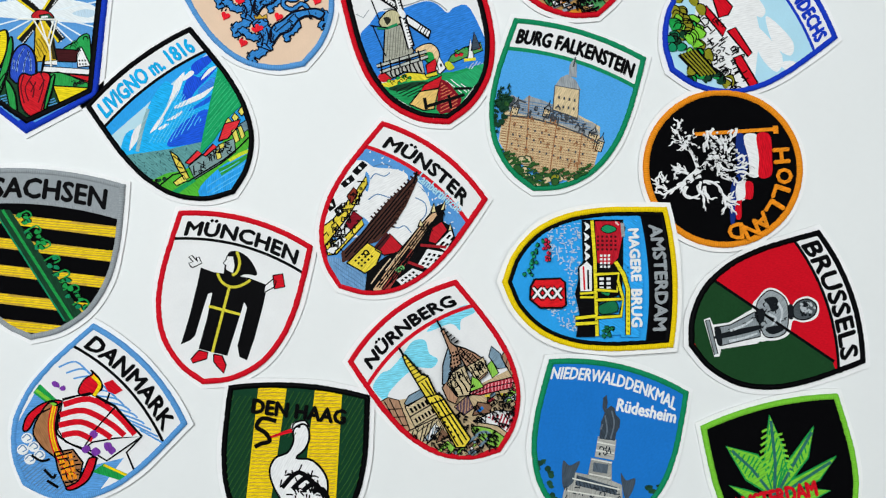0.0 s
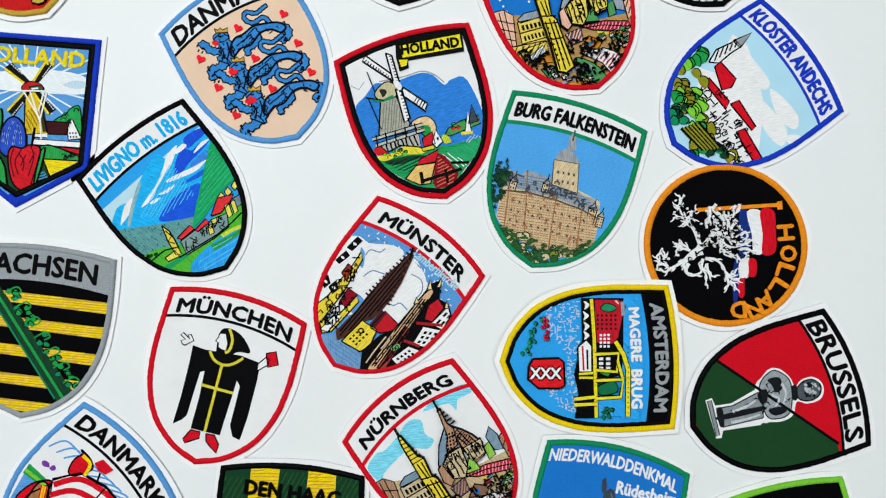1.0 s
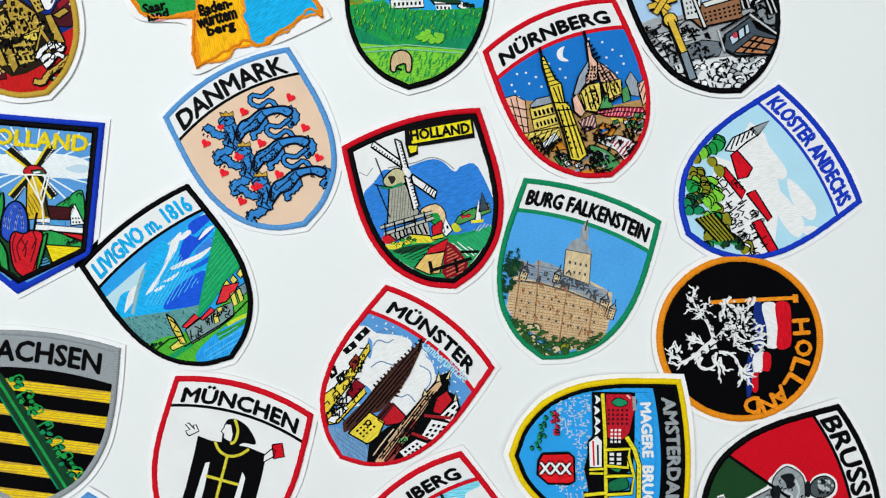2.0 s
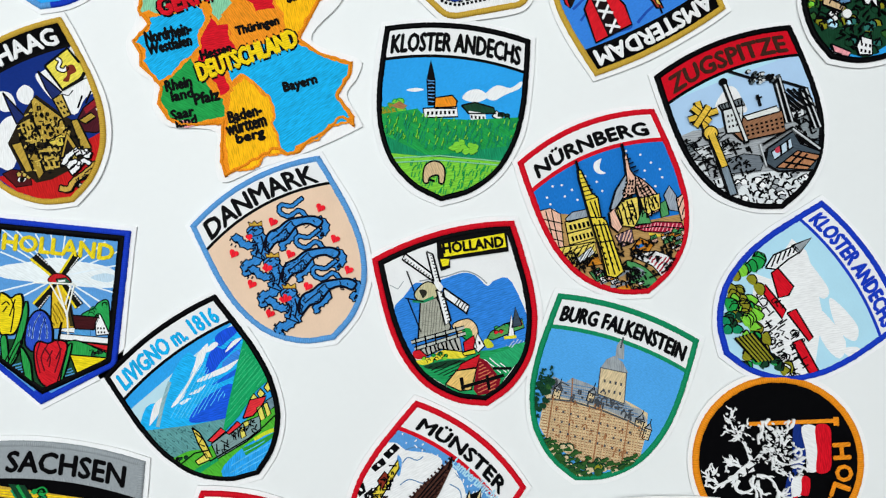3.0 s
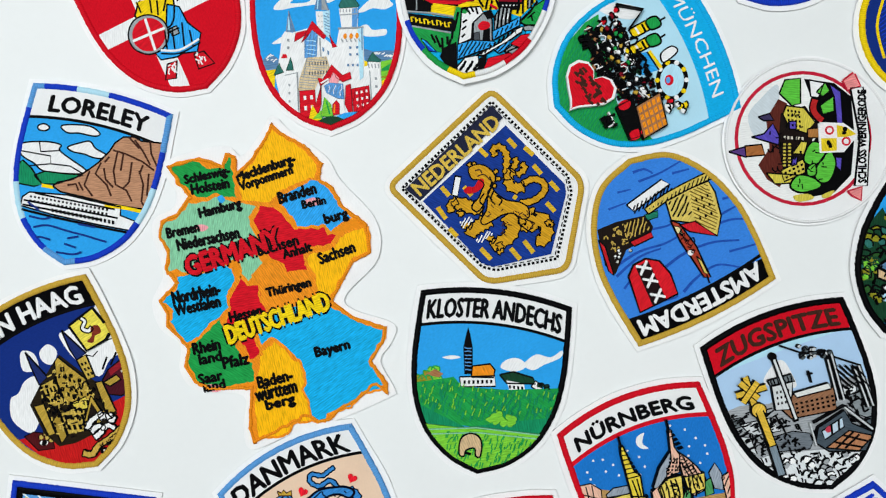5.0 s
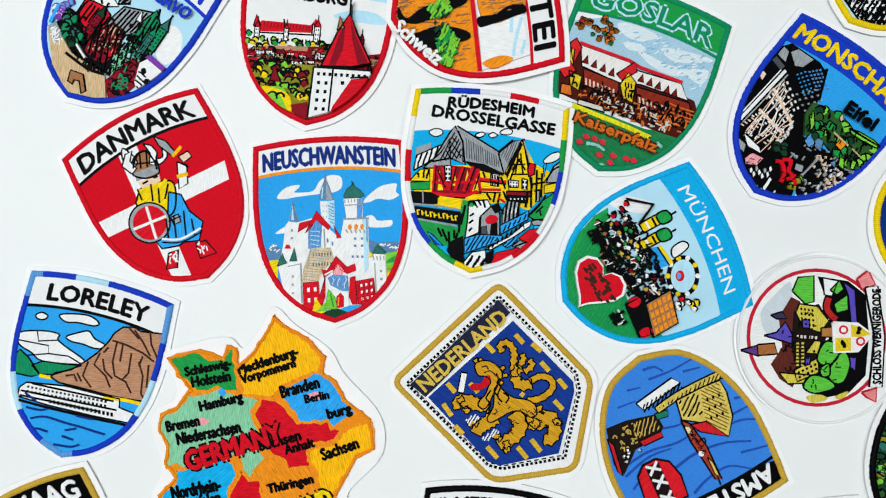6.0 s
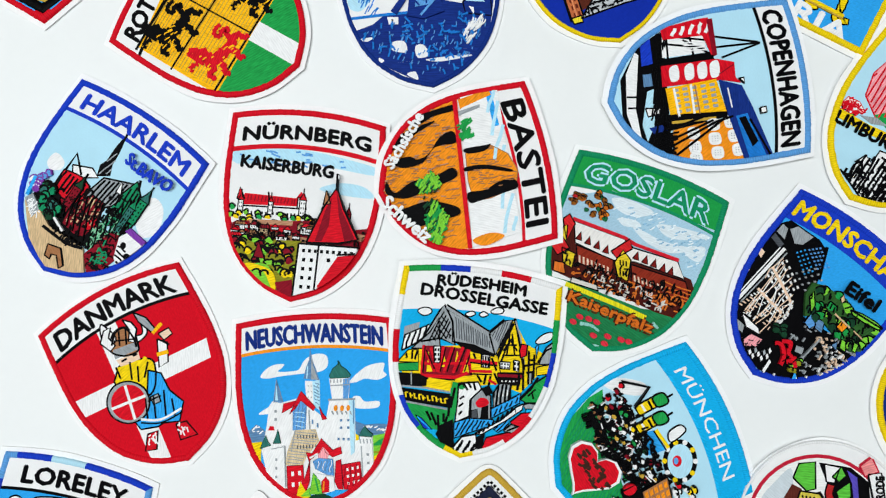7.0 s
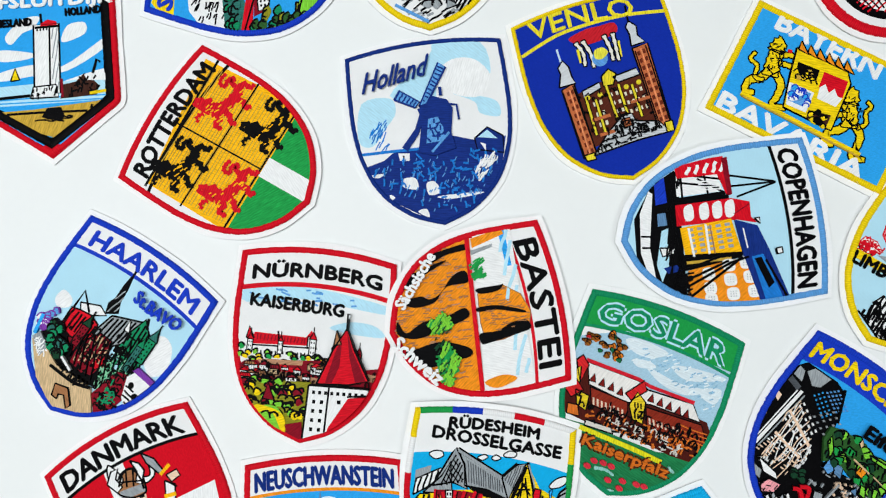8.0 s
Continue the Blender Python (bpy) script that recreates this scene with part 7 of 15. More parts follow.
for tilt, pts in ((40, ((-17.6, -1.6), (-19.5, -3.9), (-8.5, -16.9), (-6.2, -16))), (-5, ((-8.3, -3.3), (-5.9, -5), (-5.9, -17.8), (-8.5, -17.9))), (45, ((-4.9, -20.7), (3.7, -30.9), (2, -34.3), (-6.5, -23.8))), (0, ((-8.5, -20.5), (-5.7, -22.5), (-5.7, -35.3), (-8.7, -36.6)))):
    a.shape(WHITE, *pts, w=0.8)
    a.hatch(BLACK, 0.5, 1.5, tilt, pts[1], pts[2], ((pts[2][0] + pts[3][0]) / 2, (pts[2][1] + pts[3][1]) / 2), ((pts[0][0] + pts[1][0]) / 2, (pts[0][1] + pts[1][1]) / 2))
a.blob(WHITE, (-8.6, -17.1), (-6.5, -17.2), (-5.3, -20.1), (-7.2, -21.6))
a.line(BLACK, 0.5, (-18.9, -9.2), (-17.9, -19.3))
a.line(BLACK, 0.5, (-21.6, -21.4), (-19.7, -36.7))
a.line(BLACK, 0.5, (-22.6, -20.6), (-15.1, -24.1))
a.part("signboard", "yellow stitched name board")
a.poly(BLACK, (-2.5, 1), (28.2, -2.5), (26.6, -12.4), (0.7, -9.3), (0, -12.7), (-4.4, -13.1), (-4.3, -6.7))
a.shape("f0e020", (-1.3, -1.6), (26.8, -4), (26.1, -10.5), (-1.4, -7.7), w=0.4)
a.shape("f0e020", (-3.5, -7.7), (0.8, -8.8), (-0.4, -11.6), (-3.3, -11.6), w=0.4)
a.text(BLACK, "HOLLAND", (12.2, -5.7), 26.5, 4.4, -8, bold=0.03)
a.close()

# red-edged shield patch with a night-time old town and moon
a = Patch("shield_patch", 0.0417, 0.1950, 22.5, 32.2, 74.6, "red-edged shield patch with a night-time old town and moon", RED, base=MIDBLUE, bulge=6, seed=17)
a.title("NÜRNBERG", BLACK, WHITE, RED, deep=14.5, wide=52, high=7, lw=1.8)
a.part("night_sky", "stitched white stars and crescent moon")
a.blob(WHITE, (2.6, -11.9), (-0.8, -12.5), (-2.1, -15.2), (-0.8, -17.8), (2.1, -18.7), (0.4, -16.2), (1.3, -13.8))
for c in ((-21.7, -15.5), (-17.8, -16.5), (-25.8, -19.2), (-18.3, -21.6), (-25.5, -22.5), (-25, -25.4), (-13.7, -25), (-6.7, -16.6), (-3, -20.7), (-2.2, -25.3), (19.1, -16.6), (22.1, -21.5), (24.7, -25.7), (18.3, -23.8), (24.3, -29.3), (13.9, -12.9), (16.6, -27.4), (-5.3, -27.8), (20.1, -31.9), (-14.4, -20)):
    a.ell(WHITE, c, 0.5)
old_town(a, "e8b8a0", "e8d060", "b89058", "d88a28", "4f9a5c", "9aa4b0", "a8203c")
a.close()

# blue-edged shield patch with red-roofed monastery and green trees
a = Patch("shield_patch", 0.1632, 0.1420, -55.1, 32.1, 72.9, "blue-edged shield patch with red-roofed monastery and green trees", BLUE, base=PALE, bulge=4.5, seed=18)
a.title("KLOSTER ANDECHS", BLUE, WHITE, BLUE, deep=13, wide=56, high=6.5)
a.part("sky", "stitched pale sky with clouds")
a.blob(WHITE, (-16.4, -20.7), (-9.2, -19.5), (1.8, -19.6), (3.5, -23.9), (-3.6, -25.1))
a.blob(WHITE, (4.9, -21.8), (10.0, -19.2), (21.7, -18.2), (26.2, -23.0), (17.6, -26.2))
a.blob(WHITE, (2.7, -29.6), (9.5, -26.7), (24.0, -26.1), (28.8, -32.7), (18.2, -34.5))
a.blob(WHITE, (26.4, -29.4), (29.0, -23.4), (36.0, -22.3), (34.2, -27.2))
a.poly(WHITE, (-25.6, -20.4), (-17.8, -18.1), (-7.1, -21.0), (8.7, -27.7), (25.1, -42.6), (10.9, -44.9), (-18.1, -36.8))
a.part("monastery", "stitched red-roofed monastery with a pointed tower")
a.poly(WHITE, (-21.7, -42.0), (-12.0, -34.8), (16.0, -37.6), (27.2, -44.1), (24.1, -57.5), (1.5, -53.9), (-11.9, -50.6))
a.shape(WHITE, (-21.4, -37.0), (-24.1, -30.9), (-22.4, -21.1), (-18.8, -20.5), (-19.0, -26.7), (-18.3, -33.5), w=0.72)
a.shape(GREY, (-23.1, -22.2), (-21.2, -13.1), (-18.5, -21.4), w=0.72)
a.line(BLACK, 0.65, (-20.3, -34.6), (-23.8, -29.6))
a.line(BLACK, 0.65, (-20.3, -31.8), (-23.3, -27.4))
a.line(BLACK, 0.65, (-20.2, -29.0), (-22.7, -25.3))
a.line(BLACK, 0.65, (-20.2, -26.2), (-22.2, -23.2))
a.line(BLACK, 0.65, (-20.1, -23.4), (-21.7, -21.0))
a.shape(RED, (-18.2, -36.1), (-18.3, -32.5), (-8.0, -31.4), (-6.0, -35.3), (-7.5, -39.7), w=0.72)
a.shape(RED, (-15.4, -44.3), (-15.5, -41.2), (-1.3, -39.9), (0.9, -43.4), w=0.72)
a.shape(RED, (0, -40.3), (0.7, -36.1), (14.9, -36.9), (15.4, -39.4), w=0.72)
a.shape(RED, (11.9, -45.7), (12.7, -41.5), (27.9, -43.0), (28.1, -47.2), w=0.72)
a.details(BLACK, 0.56, 70, 3.33, (-14.7, -45.5), (-7.8, -37.9), (1.0, -41.0), (15.6, -40.4), (25.7, -46.1), (24.1, -57.5), (0.2, -51.4))
a.part("tree", "stitched green and olive trees")
a.clumps([OLIVE, LIME, GREEN, OLIVE], 34, 3.33, (-22.0, -56.0), (-28.2, -46.8), (-27.4, -36.5), (-16.1, -40.7), (-14.0, -49.1), (-3.4, -51.9), (4.4, -49.7), (7.5, -56.6), (-9.3, -65.0), (-16.4, -61.5), w=0.54)
a.clumps([EMER, DKGREEN], 8, 2.82, (-13.7, -64.4), (-10.9, -56.0), (-4.0, -61.9), (-6.2, -67.2), w=0.54)
a.clumps([LIME], 5, 3.07, (-8.1, -56.4), (-7.3, -50.7), (0.8, -54.9), (1.0, -61.4), w=0.54)
a.clumps([OLIVE, GREEN, DKGREEN, WHITE], 16, 2.82, (-2.0, -70.2), (4.7, -56.1), (13.0, -46.4), (26.4, -49.7), (21.6, -58.8), (6.5, -71.5), w=0.54)
a.line(BLACK, 1.26, (-3.8, -65.2), (10.1, -63.2))
a.line(BLACK, 1.26, (-3.3, -63.6), (10.8, -61.8))
a.line(BLACK, 1.26, (-2.9, -62.0), (11.5, -60.4))
a.line(BLACK, 1.26, (-2.4, -60.5), (12.1, -58.9))
a.line(BLACK, 1.26, (-2.0, -58.9), (12.8, -57.5))
a.line(BLACK, 1.26, (-1.5, -57.4), (13.5, -56.1))
a.line(OLIVE, 0.77, (-3.4, -64.5), (10.6, -62.5))
a.line(OLIVE, 0.77, (-2.9, -63.0), (11.2, -61.1))
a.line(OLIVE, 0.77, (-2.4, -61.4), (11.9, -59.7))
a.line(OLIVE, 0.77, (-2.0, -59.9), (12.6, -58.3))
a.line(OLIVE, 0.77, (-1.5, -58.3), (13.2, -56.9))
a.close()

# black-edged shield patch with a green meadow and monastery tower
a = Patch("shield_patch", -0.0154, 0.2396, -4.6, 32.4, 74.9, "black-edged shield patch with a green meadow and monastery tower", BLACK, base=SKY, bulge=4.2, seed=19)
a.title("KLOSTER ANDECHS", deep=15, wide=57, high=8)
a.part("cloud_bank", "stitched white clouds")
a.blob(WHITE, (14.7, -26.4), (19.3, -21.6), (25.6, -22.1), (30.1, -18.7), (29.8, -21.8), (23.4, -25.5), (18.7, -28.4))
a.blob(WHITE, (5, -28.9), (7.1, -25.3), (12, -24.1), (16, -26.9), (11.3, -29.9))
a.blob(WHITE, (-20.2, -27.4), (-15.9, -26), (-12.3, -26.5), (-16.4, -27.8))
a.part("monastery", "stitched monastery with a dark pointed tower")
a.clumps([LIME, OLIVE], 8, 2.25, (-29.2, -37.9), (-25.9, -32.5), (-19.6, -33.1), (-21.7, -37.1), edge=GREEN, w=0.52)
a.poly(BROWN, (-26.9, -35.6), (-22.6, -32.6), (-19, -34.3), (-20.6, -36))
a.poly(BLACK, (-10, -33.4), (-11.7, -22.2), (-11.1, -16.4), (-10.6, -13.3), (-9.4, -16.2), (-7.7, -21.8), (-6.5, -33))
a.hatch(LTBLUE, 0.45, 1.5, 4, (-9.9, -32.1), (-11.2, -22.2), (-8.2, -21.9), (-7.2, -31.8), waver=0.15)
a.shape(ORANGE, (-6.9, -34.3), (-7, -29.6), (0.4, -27.8), (2.7, -30.1), (2.5, -33.4), w=0.7)
a.shape(WHITE, (-11.9, -34.8), (2.9, -32.6), (3.8, -37), (-11, -39), w=0.63)
a.windows(BLACK, (-10.6, -35.4), (2.5, -33.6), (-10.3, -38.4), 7, 1, 0.5)
a.shape(DKGREEN, (4.9, -31.9), (10.6, -30), (19.1, -31.6), (20.5, -34), (8.2, -35.2), w=0.7)
a.poly(WHITE, (8.1, -34), (15.6, -34.4), (16.4, -37.6), (9.7, -37.9))
a.windows(BLACK, (8.7, -35.2), (15.7, -35.2), (9.2, -37.9), 4, 1, 0.5)
a.shape(WHITE, (18.7, -35.4), (20.4, -32.7), (23.6, -35), (22.9, -37.5), w=0.56)
a.clumps([DKGREEN], 4, 1.25, (21.8, -33.9), (26.7, -33.3), (26.9, -35.8), (22, -36.4), w=0.52)
a.part("meadow", "stitched green meadow with a grazing animal")
a.poly(GREEN, (-30.3, -39.2), (-14.4, -35.1), (-10.2, -38.9), (8.4, -38), (31.8, -34.6), (34.5, -53.7), (33.1, -58.9), (-2.2, -55.1), (-27.8, -55.3))
a.poly(EMER, (-28.8, -47.9), (-7.2, -55.7), (12.4, -51.1), (33, -46.5), (32.7, -55.2), (5.4, -56.4), (-28, -55.8))
a.scribble(EMER, 0.5, 170, 3.49, (-28.8, -40.3), (-14.2, -36.9), (-10, -39.9), (8.5, -39), (30.7, -36.2), (31.8, -46.6), (-2.5, -52.6), (-28.1, -47.8), turn=79)
a.scribble(LIME, 0.4, 60, 2.25, (-28.8, -40.3), (-14.2, -36.9), (8.5, -39), (30.7, -36.2), (31.5, -44.1), (-2.7, -50.1), (-28.1, -47.8), turn=79)
a.clumps([LIME], 10, 1.75, (2.4, -50.9), (6.9, -47.1), (14.5, -47.9), (14.4, -51.4), (3.8, -52.5), edge=None, w=0.52)
a.poly(LIME, (-29.7, -56), (-12.1, -56.1), (32.6, -54.5), (30.9, -61.6), (19.6, -72.8), (2.1, -77.6), (-15.5, -71.5), (-26.4, -62.7))
a.scribble(GREEN, 0.45, 150, 2.99, (-26.8, -59), (-11.9, -58.1), (31.5, -56.6), (28.5, -63.1), (16.9, -71), (2.3, -74.6), (-13.1, -70), turn=79)
a.line(MINT, 0.5, (-25.4, -60.6), (-2, -57.1), (30.3, -56.7))
a.line(MINT, 0.5, (-24.9, -58.5), (-2.2, -55.1), (31.4, -55.1))
a.shape(TAN, (-8.5, -67), (-8.6, -60.8), (-5.7, -58), (-2, -58.1), (0.4, -61.1), (0.5, -66.8), (-1.5, -67), (-2.3, -63.8), (-5.7, -65), (-6.4, -67.6), w=0.7, curve=True)
a.line(BLACK, 1.05, (-6.1, -66.1), (-3.5, -66.5))
a.close()

# black-edged shield patch with grey peaks and a golden summit cross
a = Patch("shield_patch", 0.1008, 0.2334, 21.5, 31.8, 74.2, "black-edged shield patch with grey peaks and a golden summit cross", BLACK, base=PALE, bulge=4.8, seed=20)
a.title("ZUGSPITZE", DKBROWN, RED, BLACK, deep=14, wide=53, high=7.2)
a.part("rock_face", "stitched grey and white rocks and peaks")
a.raw("b4d4f4", [(-31.7, -13.2), (-5.3, -12.4), (31.2, -12.7), (32.7, -29.1), (23.4, -46.6), (-30.9, -32)], "cloth")
a.blob(WHITE, (-11.9, -23.2), (-5.3, -16.6), (-1.1, -16.6), (0.4, -22.4), (-0.1, -29.1))
a.poly("a4a8ac", (-30.8, -28.9), (-24.4, -28.6), (-12.6, -31.8), (-1.5, -30.1), (13.4, -32), (26.2, -32.5), (32.3, -38.4), (27.6, -58.7), (18.2, -68.3), (-0.6, -75.7), (-12.1, -71.8), (-28.7, -53.7), (-31.4, -40.2))
a.poly("e8ecee", (-28.8, -52.7), (-20.3, -52.1), (-10.6, -54.1), (3.6, -57.7), (19, -62.3), (9.8, -71.4), (-1.6, -74.1), (-13.9, -69.6))
for col, pts in (("6c7478", ((-29.7, -32.9), (-26.1, -33.2), (-26, -36.9), (-29.7, -37.1))), ("d8dcde", ((-27.2, -36), (-14.7, -37.4), (-12, -44.1), (-24.3, -42.2))), ("707880", ((-20.3, -45.3), (-7.5, -45.8), (1.3, -50.1), (-3.2, -55.2), (-17.5, -51.6))), ("d8dcde", ((-31.2, -39.7), (-25, -42.5), (-24.7, -50), (-29.5, -46.1))),
                 ("8c9498", ((19, -37.7), (26, -34.5), (28.8, -43.4), (26.7, -53.1), (20.3, -48.1))), ("5c6870", ((22.5, -50.5), (28, -50.9), (25.8, -58), (21.7, -56.5))), ("e8ecee", ((17.3, -35.5), (24.1, -35.4), (23.1, -39.2), (16.8, -39.5)))):
    a.shape(col, *pts, w=0.5)
a.scribble(BLACK, 0.55, 60, 3.4, (-30.2, -30.1), (-13.3, -33.7), (-8.9, -42.7), (-1.5, -50.6), (-20.1, -51.7), (-29.8, -42.9), turn=8)
a.scribble(BLACK, 0.55, 95, 3.0, (-27.7, -52.5), (-10.9, -55), (18.2, -63), (8.9, -71.1), (-2.3, -73.3), (-13.7, -69.1))
a.scribble(BLACK, 0.55, 50, 3.2, (16.9, -36.4), (30.6, -38.8), (26.7, -55.7), (17.1, -49.6))
a.clumps(["e8ecee", "a4a8ac", "ffffff"], 26, 1.7, (-23.6, -54), (-11.1, -55.5), (16.7, -64.1), (-2, -72.4), (-13.2, -67.8), w=0.5)
a.details(BLACK, 0.5, 60, 3.0, (-29.2, -31.5), (-11.7, -36.4), (1.7, -49.1), (-3.1, -54.7), (-22.9, -52.2), (-31.2, -43.9), turn=5)
a.part("summit_station", "stitched brown and white summit buildings")
a.shape("94684c", (-9.5, -34.6), (-2.3, -30.9), (14.3, -33.8), (12.3, -43.1), (-6.5, -40.4), w=0.6)
a.windows(BLACK, (-5.6, -33.9), (13.8, -36.3), (-6.6, -39.3), 9, 3, 0.5)
a.shape("e4e6e2", (-2.2, -30.4), (12.7, -31.2), (13.2, -34), (-1.5, -32.8), w=0.6)
a.shape("d8dcdc", (-9.8, -24.5), (-0.9, -25.6), (-2.8, -30.7), (-6, -36.4), (-11.6, -34.8), w=0.6)
a.shape("70787c", (-10.5, -22.1), (-0.3, -22.7), (0.1, -26), (-10, -24.9), w=0.5)
a.hatch(BLACK, 0.6, 1.4, -95, (-10, -22.3), (-0.4, -23.2), (-0.4, -25.8), (-9.9, -24.7))
a.windows(BLACK, (-9.1, -26.8), (-2.7, -27.6), (-10.7, -33.6), 4, 3, 0.45)
a.line(BLACK, 2.2, (-4.9, -13.6), (-4.9, -26.8), (-5, -42))
a.line("d8dcdc", 1.0, (-5, -14.6), (-4.9, -26.8), (-4.9, -41))
a.ell(BLACK, (-5.1, -13.3), 1.7)
a.part("cable_car", "stitched grey cable car with its pylon and cables")
a.line(BLACK, 0.8, (-1.1, -9.7), (6.6, -15.7), (17.6, -20.9), (28.1, -28.9))
for p, q in (((16.3, -18.8), (14.2, -39.6)), ((18.2, -19.5), (16.6, -40)), ((25.2, -28.4), (25.1, -46.2)), ((27.2, -28.6), (27.1, -46.4))):
    a.line(BLACK, 1.7, p, q)
    a.line("c8ccce", 0.7, p, q)
a.clumps([BLACK, "c8ccce", "50585c"], 20, 1.0, (4.7, -12.4), (10.1, -13.3), (18.6, -19.7), (16.6, -22.1), (5.9, -17.6))
a.hatch(BLACK, 0.7, 1.8, -60, (17.6, -25.1), (26.7, -28.4), (29.2, -38.3), (18.2, -35.8))
a.line(BLACK, 0.7, (6.7, -23.7), (6.3, -28.8))
a.line(BLACK, 0.6, (5.7, -24.9), (8.1, -25.3))
a.shape("46525c", (-0.8, -53), (2.4, -47.3), (15, -44.1), (16.3, -50.3), (24.4, -57.5), (17.7, -62.9), (3.4, -58.2), w=0.7)
a.shape("c4d8e8", (3.2, -49.2), (13.1, -46.5), (12.6, -50.5), (3.4, -52.9), w=0.6)
a.shape("b87e58", (2.6, -56.3), (13.9, -52.6), (22.7, -57.9), (15, -61.9), w=0.6)
for pts in (((6.7, -55.2), (16.9, -61)), ((10.9, -53.6), (20, -59.5)), ((9.9, -59), (17.4, -55.5)), ((6.1, -58.1), (15.5, -53.7)), ((1.2, -44.8), (15.7, -42.3), (24.2, -55.3)), ((15.9, -46), (24, -57.3)), ((19.2, -46.7), (16.9, -50)), ((22, -50.3), (19.7, -53.7)), ((7.9, -47.8), (6.8, -52.1)), ((11.4, -46.9), (10.2, -51.2))):
    a.line(BLACK, 0.9, *pts)
a.line("c8ccce", 0.8, (15.5, -42.9), (23.6, -55.6))
a.line("c8ccce", 0.6, (-0.1, -44.3), (-0.9, -54.5))
a.blob("c83c50", (4.9, -48.8), (7.3, -48.1), (7.5, -50.2), (5.3, -50.5))
a.part("summit_cross", "stitched golden summit cross")
for p, q in (((-18.9, -17.4), (-19.4, -30.4)), ((-25.1, -23.6), (-12, -24.2)), ((-21.8, -19), (-16.8, -27.7)), ((-23.4, -27.3), (-14.8, -21))):
    a.line(BLACK, 3.2, p, q)
    a.line("e0b840", 2.2, p, q)
a.line(BLACK, 3.8, (-18.2, -32.9), (-18, -48.8))
a.line("e0b840", 2.6, (-18.2, -32.9), (-17.9, -48))
a.line(BLACK, 4.2, (-18, -48.2), (-18.6, -61.6))
a.line("7c8c98", 2.8, (-18.1, -48.5), (-18.6, -60.8))
a.ell(BLACK, (-18.3, -32.4), 3.4)
a.ell("e8c048", (-18.3, -32.4), 2.8)
a.close()

# gold-edged shield patch with a yellow gothic hall
a = Patch("shield_patch", -0.2213, 0.2296, 28.1, 31.8, 77.0, "gold-edged shield patch with a yellow gothic hall", GOLD, base=NAVY, bulge=4.5, seed=21)
a.title("DEN HAAG", WHITE, BLACK, BLACK, deep=14, wide=52, high=8)
a.part("cloud_bank", "stitched white clouds on a blue sky")
for pts in (((-21.5, -34.5), (-17, -33.4), (-12.5, -30), (-7, -30.4), (-6.9, -38.4), (-11.1, -44.8), (-18.9, -51.6), (-24.5, -43.1)), ((-8.4, -17.8), (-3.6, -20.9), (-4.6, -27.7), (-11, -25.6)), ((-1.1, -21.6), (3.7, -20), (6, -24.6), (1.8, -28.7), (-1.5, -25.9)), ((10.2, -18.2), (14.7, -18.2), (27.4, -15.5), (31.7, -14.8), (35.8, -34.5), (34.9, -37.5), (25.6, -37.9), (17.8, -42.4), (11.8, -31.4), (9.8, -22.5))):
    a.blob(WHITE, *pts)
a.line(BLACK, 0.5, (27.8, -29.9), (30.5, -30.2), (31, -32.7), (33.2, -31.6))
a.line(BLACK, 0.5, (17.2, -31.9), (19.3, -33.5), (22.2, -32.2))
a.part("ground", "stitched red ground and dark street fronts")
a.poly("c41c1c", (-25.7, -51.6), (-13.9, -54.1), (11, -55.4), (35.8, -54.3), (30.9, -65.4), (19.6, -77.1), (9.5, -81.6), (-6.8, -74.6), (-20.3, -61.6))
a.shape("4a1420", (18.5, -44.5), (22.7, -41.5), (32.9, -39.3), (37.2, -39.8), (35.7, -52.1), (33.7, -55), (22.9, -54), (17.7, -50.8), w=0.6)
a.poly("901c28", (22.7, -41.5), (32.9, -39.3), (36.5, -40), (36.3, -41.6), (22.6, -44.3))
a.windows("d8d0c0", (26.8, -43.6), (35.2, -42.7), (26.7, -50.9), 4, 3, 0.4)
a.line(WHITE, 1.1, (25.2, -55.2), (33.3, -54.8))
a.line(BLACK, 0.8, (20.5, -40.4), (24.7, -36.3))
a.line(BLACK, 0.8, (24.5, -40.2), (29.2, -36.3))
a.shape("501418", (-22.8, -51.4), (-18.2, -51.4), (-11.4, -55.9), (-13.1, -61.8), (-19.9, -59.5), w=0.5)
a.clumps([WHITE, BLACK, "c4a850"], 9, 1.2, (-19.3, -54.8), (-13.7, -53.7), (-12.5, -58.2), (-17, -59.3))
a.part("gothic_hall", "stitched yellow gothic hall with navy tower roofs")
a.poly("241c10", (-14.6, -40.2), (-6.5, -34.1), (3.3, -27.8), (6.3, -26.4), (13.2, -40.1), (16.2, -44.5), (18.2, -60.2), (9.7, -63.7), (-3.8, -63.7), (-10.8, -61.9), (-14.4, -53.9))
